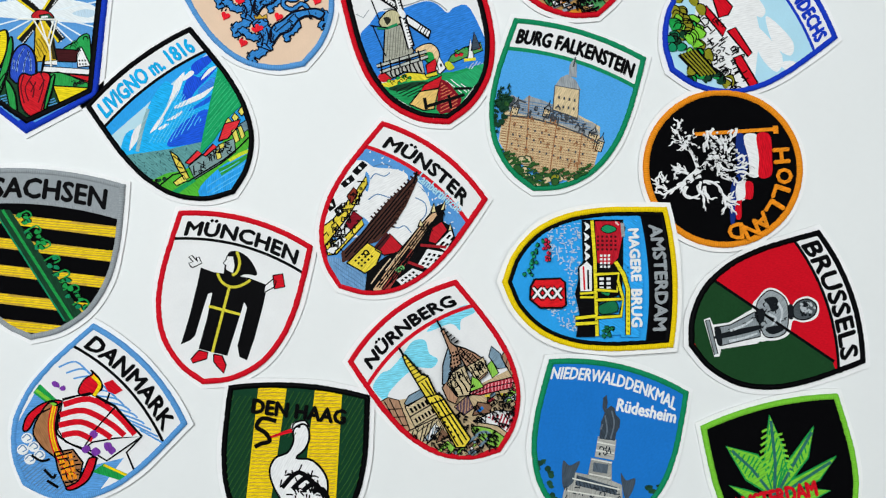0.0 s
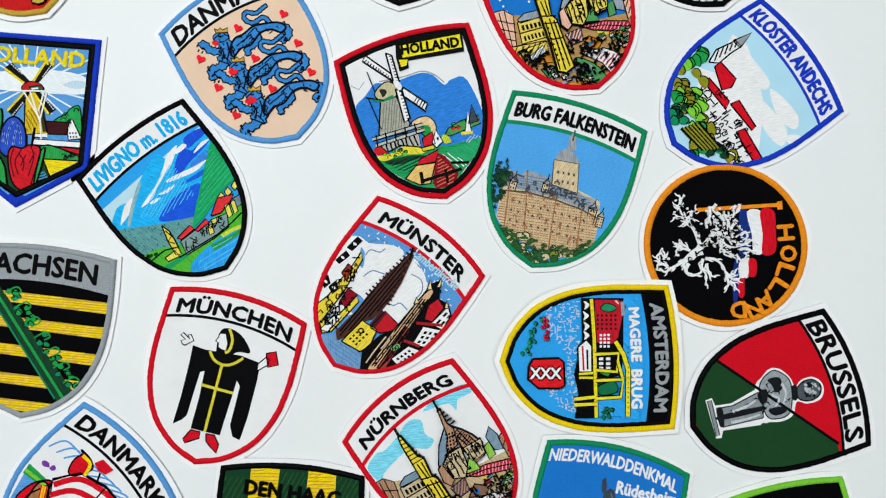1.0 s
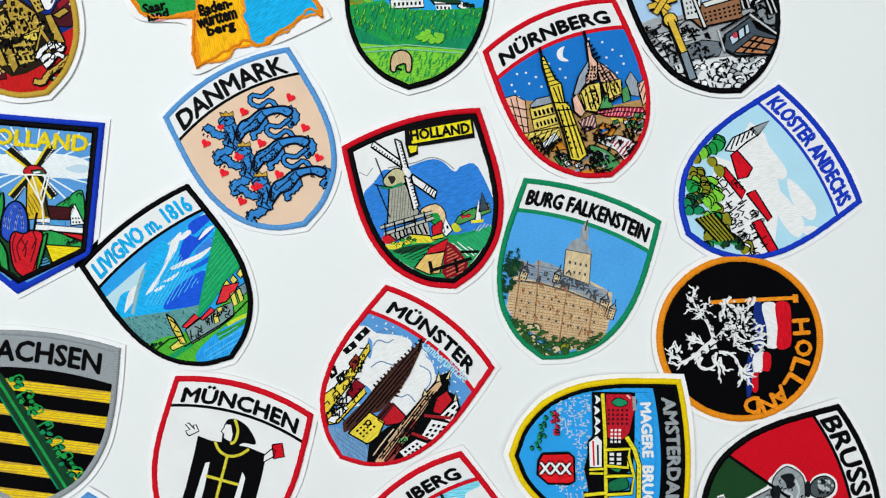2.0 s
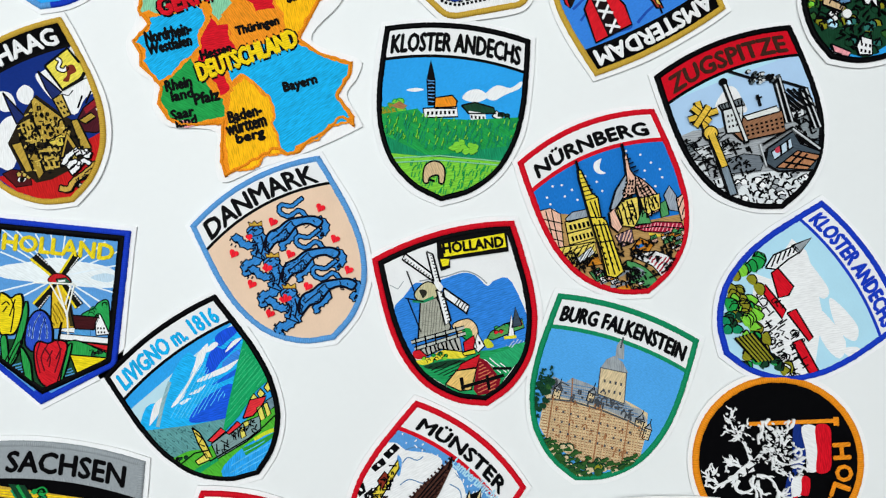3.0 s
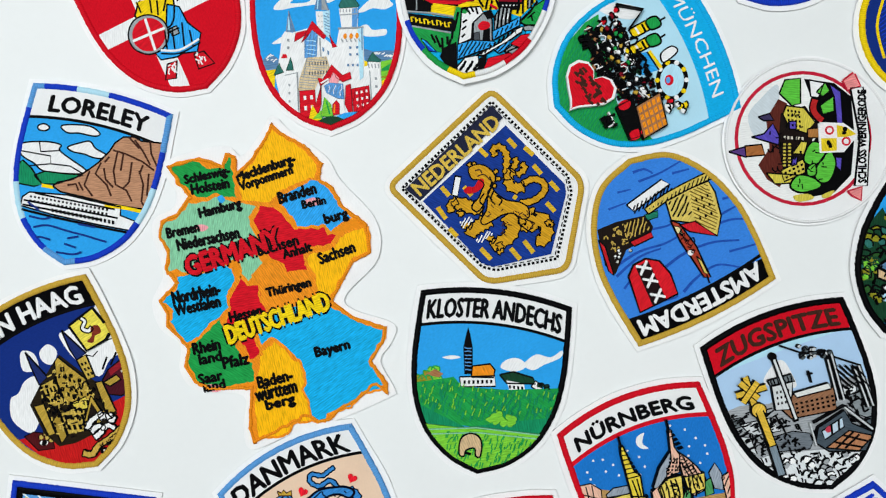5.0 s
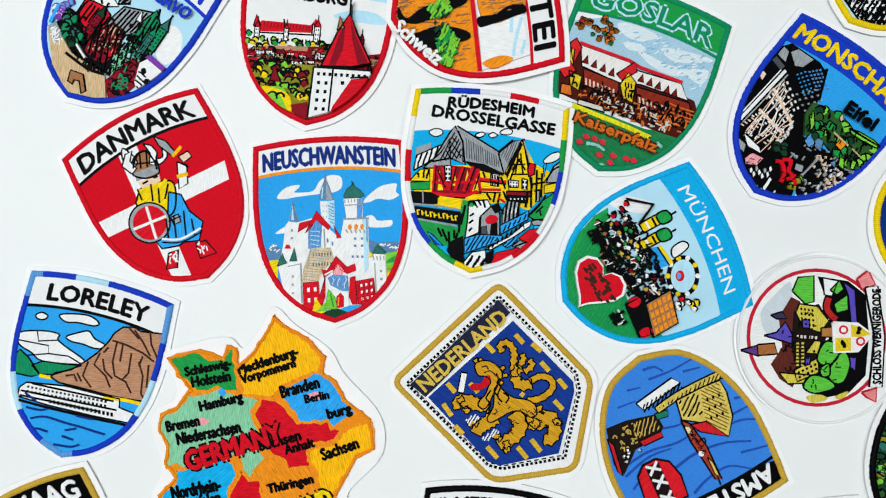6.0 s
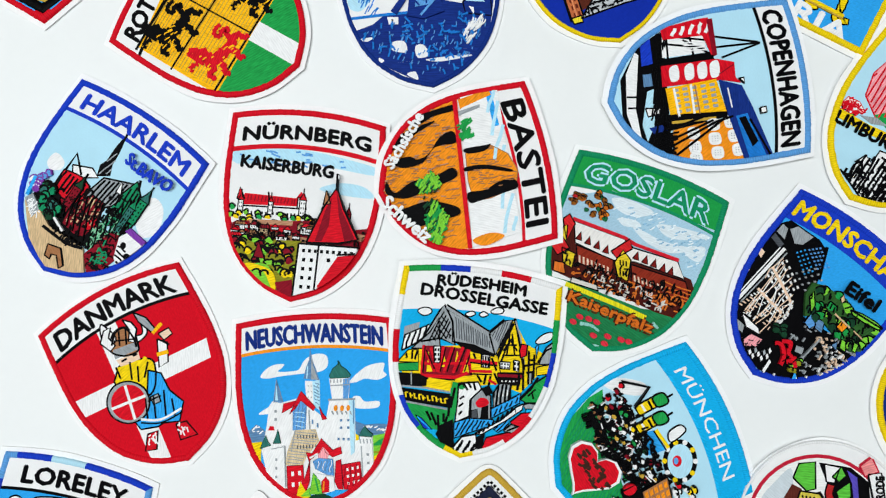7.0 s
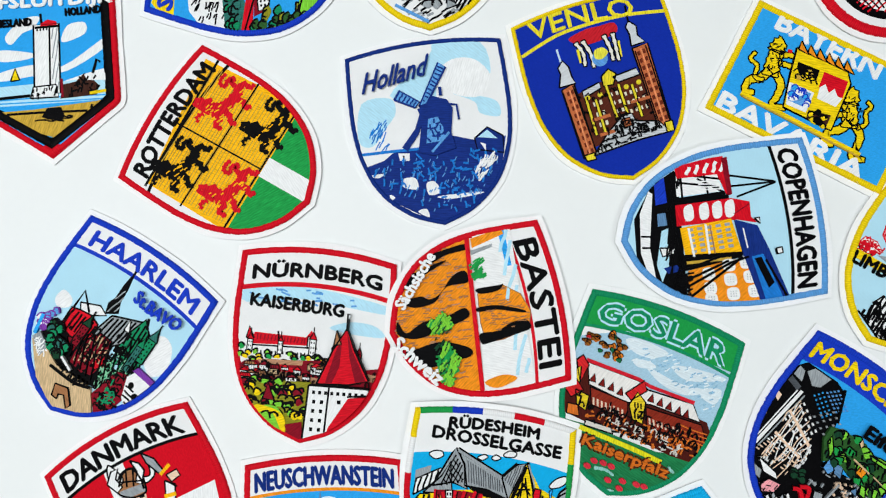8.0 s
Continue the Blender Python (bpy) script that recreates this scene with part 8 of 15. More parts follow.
for col, pts in (("1c2c68", ((-6.6, -18.8), (-2.5, -32.7), (-7.2, -34.3), (-7.1, -25.9))), ("1c2c68", ((11.8, -17.3), (17.2, -30.8), (12.2, -31.7), (11.5, -26.2))), ("c4a648", ((12.2, -31.7), (16.9, -31.5), (16.4, -41.7), (12.6, -41.5))), ("b8983c", ((3.1, -28.2), (5.4, -27.1), (12.3, -40.8), (11.6, -49.5), (0, -47.6), (0.3, -36.4))),
                 ("c4a648", ((-6.8, -34.6), (0, -34.6), (-0.5, -46.2), (-6.8, -45.3))), ("e0cc50", ((1.8, -47.4), (9, -47.6), (7.8, -52.6), (3, -51.9))), ("b8983c", ((15.3, -44), (18.3, -44.9), (18.2, -59), (13.7, -59))), ("c4a648", ((-4.1, -47.8), (6.2, -52.4), (3.4, -60.5), (-5, -59.2))),
                 ("b8983c", ((-13.4, -41.4), (-8.9, -42.5), (-9.8, -56.2), (-13, -55.7))), ("b8983c", ((18.5, -45.6), (25, -45), (26, -47.7), (20.6, -48.4))), ("a88a34", ((-9, -51), (-4.5, -48.7), (-5.7, -59.4), (-9.3, -61)))):
    a.shape(col, *pts, w=0.7)
a.windows(BLACK, (4.1, -33.2), (9.9, -41.2), (1.5, -44.4), 4, 3, 0.5)
a.windows(BLACK, (-5.8, -36.2), (-0.8, -36.4), (-5.9, -44.6), 3, 2, 0.5)
a.windows(BLACK, (12.7, -33.1), (15.9, -33.5), (13.5, -40.8), 2, 3, 0.5)
a.windows(BLACK, (-3.6, -49.2), (5.3, -53.1), (-4.6, -58.2), 4, 2, 0.5)
a.details("d8bc58", 0.5, 60, 2.4, (-8.1, -36.1), (4.7, -29.6), (13.1, -45.1), (17.1, -59), (-3.2, -61.2), (-10.3, -56), turn=-28)
a.details(BLACK, 0.55, 70, 2.4, (-8.1, -36.1), (4.7, -29.6), (13.1, -45.1), (17.1, -59), (-3.2, -61.2), (-10.3, -56), turn=-28)
a.shape("b8983c", (3.8, -57.4), (11.5, -48.3), (12.8, -57.4), w=0.7)
a.shape("1c1410", (5.6, -57.2), (10.5, -51.2), (11, -56.5), w=0.4)
a.part("crest", "stitched yellow shield with a white stork")
a.shape("e8d850", (15.9, -17.1), (28.4, -14.6), (31.5, -27), (27.7, -29.6), (18.3, -30.2), w=1.1)
a.limb(WHITE, 1.2, 1.6, (22, -16.2), (23.1, -18.5), (20.9, -20.7), (22.7, -22.8), (24.8, -22.1), edge=BLACK)
a.blob("7c3020", (20.3, -26.7), (23.2, -25.3), (24.3, -21.9), (27.5, -22.4), (27.5, -25.8), (24.6, -26), (22.4, -28.3))
a.part("scroll", "stitched white plumes and a golden scroll")
for pts in (((3.8, -60.8), (6.7, -58.3), (9.9, -57.6), (13, -57)), ((4.7, -62.4), (8.6, -61.5), (10.9, -63.8)), ((10.6, -58.5), (13.3, -58.8), (15.1, -62), (16.9, -60.6)), ((5, -65.3), (8.2, -64.6), (12.4, -62.9), (14.9, -65.8)), ((13.5, -59.5), (16.7, -59.9))):
    a.limb(WHITE, 2.2, 1.4, *pts, spike=0.3, edge=BLACK)
a.limb("c8a448", 2.2, 2.0, (-2.4, -68.9), (1, -71.2), (4.8, -69.2), (10.9, -68.3), (18.8, -66), (23.9, -62.4), (25, -59), spike=0.25, edge=BLACK)
a.limb("e8e0d0", 2.0, 1.2, (5.8, -71.9), (9.7, -74.4), (14.4, -72.8), (15.5, -70.6), edge=BLACK)
a.scribble(BLACK, 0.5, 26, 1.6, (3.3, -70.1), (20.1, -65.6), (23.2, -61.5), (16.6, -69.4), (5.6, -72.3))
a.close()

# gold-edged domed patch with a canal, towers and a red crest
a = Patch("shield_patch", 0.0738, 0.2366, -151.6, 32.2, 73.2, "gold-edged domed patch with a canal, towers and a red crest", GOLD, base="3a84e0", kind="dome", bulge=2.5, seed=22)
a.title("AMSTERDAM", WHITE, BLACK, BLACK, deep=12, wide=56, high=7)
a.part("water", "stitched blue canal with dark waves")
a.raw("3a84e0", [(27.4, -50.6), (9.9, -67.7), (-4.8, -73.7), (-21.9, -65.7), (-31.3, -47.7), (-32.1, -17.2), (-31.7, -10.1), (-2.8, -12.2), (28.2, -12.1), (28.8, -34.1)], "cloth")
for w, pts in ((1.8, ((1.2, -67.1), (-3.7, -66.2), (-6.2, -62.9))), (1.6, ((0.8, -62.6), (-9.4, -61.8), (-20.8, -62.5))), (1.4, ((10.9, -62.4), (5.2, -61.1))), (1.4, ((17.5, -57.7), (9.5, -56.9))), (1.6, ((-13.4, -59.3), (-20.6, -57.8))), (1.8, ((26.5, -34.5), (14.2, -35.9), (1.9, -34.1), (-9.1, -35))),
               (1.8, ((27.3, -30.7), (15.3, -33.8), (5.1, -33))), (1.6, ((26.7, -24.6), (21, -27.6))), (2.0, ((9.4, -24.5), (-2.3, -26.7), (-14.9, -25.7), (-25.8, -21.4))), (1.8, ((-15.4, -31.8), (-25.5, -31), (-32, -28.4))), (1.6, ((-23.6, -34.6), (-32.7, -34.9))), (1.6, ((-27.4, -40.1), (-32.7, -39.1))),
               (1.8, ((5, -12.3), (-2.9, -15.3), (-12.8, -16.2), (-20.7, -11.2))), (1.5, ((-19.9, -19), (-29, -17.2), (-31.9, -16.8))), (1.5, ((22.1, -14.9), (10.5, -11.9), (7.7, -12.1))), (1.4, ((-29.8, -44.8), (-33.4, -44.6))), (1.6, ((11.2, -43.9), (-1.3, -40.4), (-5.9, -41.3)))):
    a.limb("2450ac", w * 0.7, w * 0.4, *pts)
a.part("quay", "stitched dark quay with boats and a white canopy")
a.poly("1c1410", (25.6, -52.1), (16.9, -51.5), (4.2, -48.4), (4, -42.5), (7.8, -39.1), (18.4, -39), (27.3, -31.8), (29.5, -37.1))
for pts in (((27.1, -48.1), (25.8, -44.3), (28, -31.6), (29.2, -34.3)), ((15.7, -41.4), (5.7, -41.2), (5.9, -38.7), (14.8, -38.8))):
    a.shape("c82028", *pts, w=0.6)
a.hatch("c8a850", 0.5, 1.5, 229, (15.2, -49.6), (5.5, -48), (5.7, -42.3), (16.1, -42.6))
a.details("c8a850", 0.5, 22, 2.0, (23.9, -50.2), (13.1, -48.6), (14.2, -41.2), (23.9, -40.7), turn=160)
a.clumps([WHITE, "c8c8c0"], 7, 0.8, (24.4, -39.8), (18.2, -40.5), (16.3, -36.9), (24.2, -36), w=0.4)
a.shape(WHITE, (9.9, -56), (-8, -59.1), (-10.5, -55.7), (8.2, -52), w=0.7)
a.hatch(BLACK, 0.6, 1.2, 224, (8.2, -54.1), (-10, -55.7), (-10.6, -51.7), (8.6, -51.1))
a.shape("1f7a60", (5.1, -48.8), (-0.9, -48), (0.4, -45.5), (4.8, -46.1), w=0.4)
a.part("bridge_tower", "stitched yellow towers and a bridge with a red roof")
a.limb("d4bc58", 2.6, 3.0, (3.6, -49.7), (-6.8, -51.4), (-20.1, -51.7), (-31.5, -51.3), edge=BLACK)
a.hatch(BLACK, 0.5, 1.4, 224, (3.4, -50.1), (-20.5, -52.6), (-31.3, -52), (-30.2, -49.9), (-6, -49.7))
a.shape("d8c060", (-5.5, -49.9), (-16.7, -50.2), (-25.4, -49.6), (-25.8, -44.1), (-23.6, -34.1), (-18.3, -27.2), (-13.1, -35.6), (-4, -41.7), w=0.7)
a.hatch("6c5418", 0.45, 1.3, 129, (-16.3, -49.4), (-24.5, -49), (-22.3, -34.2), (-18.3, -29.3), (-12.7, -36.9))
a.hatch(BLACK, 0.7, 1.9, 219, (-6.2, -49.1), (-15.2, -49.4), (-12.7, -40), (-5.3, -42.1))
a.windows(BLACK, (-16.5, -46.6), (-24.1, -46), (-13.5, -35.4), 3, 3, 0.35)
a.shape("a83c28", (-3.6, -41.9), (-6.3, -39), (-8.4, -27.4), (-8.1, -20.6), (-7.9, -12.8), (-5.4, -14.1), (-4.4, -23.5), (-3.3, -32), w=0.7)
a.shape("d0202c", (-6.1, -38.5), (-12.7, -36.9), (-17.9, -27.4), (-8.6, -34.1), w=0.6)
a.shape("e8d8a0", (-3.8, -39.2), (-5.7, -37.7), (-5.7, -34.5), (-3.6, -35.6), w=0.4)
a.shape("d8c060", (-6.5, -23.6), (-7.7, -20.8), (-7.7, -14.5), (-6.2, -15.8), w=0.5)
a.ell(WHITE, (-5, -25.9), 1.2)
a.line(BLACK, 0.6, (-6.9, -14.9), (-6.4, -10.9))
a.details(BLACK, 0.5, 16, 2.0, (-4.6, -39.8), (-8.4, -33.7), (-8.4, -23.1), (-5.2, -25.2), turn=120)
a.part("crest", "stitched red crest with three white crosses")
a.shape("d81c28", (22.9, -28.5), (18.8, -32), (12.9, -32.1), (8.3, -28.7), (6.5, -21.8), (7.6, -12.8), (25.3, -12.8), w=0.8, curve=False)
a.poly("1c1012", (18.4, -30.6), (12.5, -30.8), (13, -13.1), (19.3, -13.1))
for c in ((15.5, -29.1), (15.4, -23), (15.5, -15.9)):
    a.text(WHITE, "X", c, 4.6, 4.8, 92, bold=0.03)
a.close()

# gold-edged pentagonal patch with a golden lion on blue
a = Patch("pentagon_patch", -0.0419, 0.3066, 45.3, 30.0, 78.6, "gold-edged pentagonal patch with a golden lion on blue", GOLD, base=WHITE, corners=[(-30.6, 1.6), (-28.4, -58.6), (1.4, -79), (33.3, -55.7), (32.2, 1.3)], bulge=0, seed=23)
a.part("field", "stitched blue field with a dashed black and white edge")
a.poly(WHITE, (-27.4, -1.7), (29.7, -1.7), (29.8, -53.1), (0.4, -75.2), (-23.7, -57.8), (-26.2, -52.8))
a.dash(BLACK, 1.1, 1.9, (-25.8, -3.9), (27.6, -3.6), (29.1, -49.1), (25.2, -55.3), (1.5, -71.3), (-20.7, -57), (-24, -51.9), (-25.8, -3.9))
a.dash(BLACK, 0.4, 3.1, (-25.1, -4.6), (26.7, -4.5), (28, -48.8), (24.3, -54.5), (1.5, -69.9), (-19.9, -56.1), (-22.9, -51.3), (-25.1, -4.6))
a.poly("16388c", (-23, -14.2), (24.8, -14.9), (25.7, -50.6), (23.1, -54), (0.9, -68.1), (-20.6, -55.1), (-22.9, -50.7))
a.poly("20243a", (-24.8, -5.2), (26.4, -4.8), (26.3, -11.9), (-23.8, -13.4))
a.line(WHITE, 0.8, (-24.2, -13.7), (25, -14.7))
a.text("d8b84c", "NEDERLAND", (0.8, -9.6), 46, 6.2, -2, bold=0.02)
for p, q in (((-13.1, -15.3), (-13.3, -20.3)), ((-20.2, -20.4), (-21.1, -26.5)), ((-22.8, -30.4), (-22.8, -35.3)), ((9.9, -14.6), (10, -19.3)), ((21.6, -20), (21.5, -24.9)), ((24.1, -27.4), (24.6, -32.4)), ((21.6, -35.5), (21.4, -40.6)),
             ((21.9, -45.6), (21.7, -50.7)), ((14.6, -50.9), (14.6, -56.1)), ((-19, -45.8), (-19.1, -52.2)), ((-9.8, -54.5), (-10.1, -60.7)), ((-3.5, -56.1), (-4, -62.5)), ((-6.1, -21.8), (-6.3, -26.9)), ((6.4, -39.2), (6.7, -40.9))):
    a.part("billet", "small stitched gold bar")
    a.line("d8b02c", 2.0, p, q)
a.part("lion", "plain gold stitched heraldic lion")
for w0, w1, s, pts in ((2.0, 1.8, 0.2, ((6.3, -43.4), (11.3, -46.5), (17.2, -46.8), (19.5, -43.7), (17.3, -39.7), (12.6, -38.2))), (3.0, 2.2, 0.7, ((12.6, -39.5), (8.5, -36.3), (9.9, -32.3), (14.1, -31))),
                       (1.9, 1.5, 0.5, ((9.2, -32.4), (13, -28), (16.3, -24.6), (16.8, -20.2), (13.8, -18.9), (12.6, -21.8))), (1.5, 1.2, 0.5, ((13.1, -30.7), (16.9, -29.8), (18, -27.6))), (1.5, 1.2, 0.5, ((13.5, -33.8), (18, -34.1), (18.5, -31.3))),
                       (4.6, 3.2, 0.6, ((-1.1, -43), (-2.3, -48.4), (-7, -50.5), (-12.5, -49.4), (-15.3, -48.9))), (1.4, 1.2, 0.5, ((-11.8, -49.3), (-13.1, -52.1), (-15.3, -52))), (1.4, 1.2, 0.5, ((-12.7, -47.8), (-13.2, -45.3), (-14.6, -45.4))),
                       (6.2, 2.6, 0.6, ((5.7, -46.8), (3.8, -52.2), (8, -54.8), (6.7, -59.5), (2.6, -61.5), (0.3, -59.4))), (2.2, 1.6, 0.5, ((4.2, -51.9), (1.2, -53), (-0.2, -51))), (1.3, 1.1, 0.4, ((8, -57.5), (10.1, -58.1), (9.3, -60))),
                       (4.4, 3.2, 0.6, ((-7.7, -39.4), (-12.1, -38.6), (-16.2, -38), (-18.9, -38.8))), (1.3, 1.1, 0.4, ((-15.5, -36.6), (-16.6, -34.3), (-18.6, -34.4))), (4.2, 3.4, 0.5, ((-6.5, -34), (-10, -30.1), (-12.1, -26.1), (-15.2, -25.8))),
                       (2.2, 1.8, 0.4, ((-12.2, -24), (-15.6, -23.5), (-17.5, -26.2))), (1.6, 1.2, 0.4, ((-14.8, -27.5), (-15, -30.5)))):
    a.limb("d09a20", w0 * 1.2, w1 * 1.25, *pts, spike=s * 1.3, edge=BLACK)
a.shape("d09a20", (2.2, -29), (2, -33.4), (3.1, -38.4), (6.6, -43.1), (7.4, -47.1), (5.1, -50.2), (2.4, -48.9), (1.3, -44.6), (-2.2, -42), (-7, -40.8), (-11, -39.5), (-10.8, -37.2), (-6.1, -35.7), (-2.1, -32.2), w=0.6, curve=True)
for pts in (((2.2, -15.8), (2.2, -17.9), (4.6, -17.5)), ((7.2, -26.5), (9.2, -26.5)), ((5.9, -28.6), (7.6, -30.2)), ((2.9, -29), (3.9, -31.3))):
    a.limb("d09a20", 1.6, 0.8, *pts, spike=0.3, edge=BLACK)
a.shape("d09a20", (0.5, -17.6), (3.8, -18.3), (6.4, -21.1), (7.2, -25.2), (6.1, -28.7), (2.6, -30), (-1.5, -31.5), (-7.5, -33.7), (-9.9, -32.8), (-9.3, -30), (-4.9, -29.6), (-1.6, -28.1), (0.8, -27), (0.7, -24.3), (-1.4, -21.7), w=0.6, curve=True)
for pts in (((4.8, -26.2), (2.9, -29.7), (-0.8, -30.8), (-1.4, -34.2)), ((-1.8, -29.8), (-5.5, -30.9), (-5.8, -34), (-9.2, -34.8)), ((2.3, -31.7), (-1.4, -33.5), (-1.7, -36.6)), ((-6.6, -29.3), (-9.9, -30.7), (-9.5, -33.8)), ((1.3, -34.1), (1.7, -37.1), (-0.9, -37.9))):
    a.line(BLACK, 0.7, *pts, curve=True)
a.blob("c81420", (-7, -22.7), (-4.7, -23.1), (-3, -24.8), (0.4, -24), (2.1, -25), (0.8, -27), (-2.3, -27.5), (-5.3, -26.5), (-7.4, -24.6))
a.line(DKBROWN, 0.6, (2, -20.2), (3.7, -21.2), (3.4, -22.9), curve=True)
a.line(DKBROWN, 0.5, (1, -22.6), (3.7, -23.9), (3.8, -27.3), curve=True)
a.line(BLACK, 3.0, (-11.9, -22), (-4.6, -16.7))
a.line(WHITE, 2.2, (-11.4, -21.8), (-5.1, -17.2))
a.hatch(WHITE, 0.55, 1.0, 17, (-18, -31.6), (-13.3, -32.2), (-12.9, -35.2), (-18.6, -34.4))
a.hatch(WHITE, 0.55, 1.0, 17, (-18.4, -41.8), (-11.3, -42.6), (-10.9, -44.9), (-18, -44.1))
a.scribble(DKBROWN, 0.4, 26, 2.2, (-2.4, -35.9), (6.4, -47.4), (5, -55.9), (2.5, -60.2), (0.5, -46.8), (-7.9, -48.7), (-12.1, -49.7), (-3.9, -42.7), (-9.9, -37))
a.close()

# round off-white patch with a red ring and a colourful castle
a = Patch("round_patch", 0.0792, 0.3097, 91.7, 34.9, 68.6, "round off-white patch with a red ring and a colourful castle", WHITE, kind="round", base=WHITE, band=1.2, trim=0.8, seed=24)
a.part("ring", "stitched red ring")
a.ell("c02038", (0.8, -32.6), 28.6)
a.ell("f0f0ee", (0.8, -32.6), 27.1)
a.part("castle", "stitched colourful castle among trees")
a.blob("ccd6dc", (10.4, -9.7), (18.5, -15.8), (23.7, -21.9), (17, -22.8), (8.5, -21.4), (0.9, -13.5))
a.poly(BLACK, (26.1, -33.1), (24.2, -45.7), (18.5, -52.7), (2, -54.1), (-14.6, -52.6), (-22.1, -45.6), (-24.1, -35.4), (-19.4, -27), (-7.6, -31.7), (1.9, -38.7), (16.1, -36.9))
a.poly("5c2820", (17.5, -22.4), (15.6, -26.1), (5.7, -27), (-0.5, -23.3), (-14.7, -25.6), (-19.9, -22.8), (-16.6, -17.6), (-10.5, -13.9), (-3.3, -18.6), (9, -17.2))
a.poly("1c1412", (11.4, -23.3), (14.7, -33.6), (6.7, -38.7), (-7.5, -34), (-14.6, -31.7), (-14.7, -24.7), (-2.9, -22.3))
for col, pts in (("5cc040", ((19.9, -22.8), (25.6, -25.2), (26.3, -31.7), (15.6, -31.7), (14.7, -28))), (WHITE, ((25.6, -35.2), (24.2, -41.5), (18, -39.2), (18.5, -35.9))), ("5cc040", ((20.4, -38.3), (24.4, -42), (20.9, -43.9), (18.5, -41.1))), ("5cc040", ((14.7, -39.7), (18.5, -45.3), (12.3, -45.7), (10.9, -41))),
                 ("5a4cb8", ((24.2, -43.4), (20.4, -48.5), (6.2, -49.4), (7.6, -46.6), (18, -45.7))), ("d4c44c", ((14.7, -25.6), (13.7, -33.1), (7.6, -37.8), (2.9, -34), (5.2, -27), (10.9, -24.2))), ("d4c44c", ((-12.8, -23.3), (-7.6, -33.1), (-13.7, -33.5), (-17.5, -24.7))), ("d4c44c", ((-13.8, -17.2), (-14.7, -30.3), (-18, -29.3), (-18.5, -20.9))),
                 ("5a4cb8", ((1.4, -11.1), (2.8, -16.3), (7.1, -20), (1.9, -22.8), (-1.9, -22.3))), ("5a4cb8", ((8, -26.6), (8.1, -29.8), (4.7, -29.8), (4.7, -27))), ("5a4cb8", ((-7.1, -27.9), (-7.1, -30.3), (-10.4, -29.8), (-10.9, -27.9))), ("5a4cb8", ((-7, -46.1), (-7.5, -48.9), (-12.7, -48.4), (-10.8, -45.7))), ("a86838", ((-2.4, -8.3), (-1.7, -15.3), (-6.2, -16.7), (-6.9, -8.8))),
                 ("5a3c80", ((-4.8, -1.3), (-2.7, -8.3), (-7.2, -9))), ("3c3458", ((9.9, -13.9), (11.4, -18.6), (8.5, -20.5), (8.3, -16.3))), ("b07840", ((4.8, -34.5), (5.2, -39.2), (1, -39.2), (1, -34.5))), ("d4c44c", ((-5.7, -27.9), (-0.5, -31.7), (-0.9, -34.5), (-6.1, -33.1)))):
    a.shape(col, *pts, w=0.7)
a.limb("b02424", 2.6, 2.6, (17.5, -37.8), (13.3, -36.9), (10, -38.7), (8.1, -41), edge=BLACK)
a.windows(BLACK, (13.7, -25.6), (12.8, -31.7), (5.7, -26.1), 4, 4, 0.5)
a.windows(BLACK, (-13.3, -24.2), (-9, -32.6), (-17, -25.1), 5, 2, 0.5)
a.windows("d4c44c", (-1, -23.8), (-0.9, -28), (-11.4, -23.7), 2, 7, 0.5)
a.windows("e8e0d0", (2.4, -24.2), (1.9, -33.1), (-0, -24.2), 6, 1, 0.5)
a.details(BLACK, 0.5, 26, 2.2, (6.6, -17.7), (13.3, -31.7), (-14.6, -33.1), (-17.5, -20), turn=90)
for pts in (((-8, -32.6), (-0.9, -35.9), (-2.3, -41), (-7.5, -41), (-10.8, -36.3)), ((-12.7, -37.3), (-4.7, -43.3), (-9.9, -46.1), (-17.4, -43.3), (-17.5, -38.7)), ((-19.4, -27), (-14.7, -30.7), (-16.5, -37.7), (-19.8, -39.6), (-22.2, -31.6)), ((-11.8, -34), (-9.9, -37.3), (-14.6, -37.7), (-15.1, -34.5))):
    a.shape("5cc040", *pts, w=0.7, curve=True)
    a.scribble(BLACK, 0.5, 3, 2.4, *pts)
for pts in (((-23.6, -28.4), (-22.7, -34), (-24.5, -36.8), (-26, -30.7)), ((-23.1, -40.5), (-21.2, -45.2), (-23.6, -43.8), (-24.5, -41))):
    a.blob("d4c44c", *pts)
a.part("crest", "stitched quartered crest in white and yellow")
a.shape("f4ecec", (7.1, -39.2), (6.7, -49.2), (2.4, -55.2), (-4.7, -49.2), (-5.2, -39.6), edge=WHITE, w=0.9)
a.poly("e0c428", (6.4, -46.4), (5, -51.3), (2.4, -54.5), (1.2, -50.3), (1.2, -46.6))
a.poly("e0c428", (0.7, -39.9), (0.8, -46.4), (-4.9, -46.4), (-4.9, -40.1))
for c, col in (((3.6, -49.2), BLACK), ((-2.1, -42.9), BLACK)):
    a.clumps([col], 3, 1.1, (c[0] - 2, c[1] - 1), (c[0] + 2, c[1] - 1), (c[0], c[1] + 2), edge=None)
for c in ((4.1, -43.4), (-0.6, -50.3)):
    a.ell("d02838", c, 1.9)
    a.ell("f4ecec", c, 1.1)
a.part("ribbon", "stitched white ribbon with black lettering")
for pts in (((25.1, -49), (28.7, -53.7), (22.8, -56.4), (20.9, -50.9)), ((-21.6, -50.7), (-19.7, -56.8), (-25.4, -56.3), (-23.5, -52.6))):
    a.shape("e88c8c", *pts, edge="c02038", w=0.7)
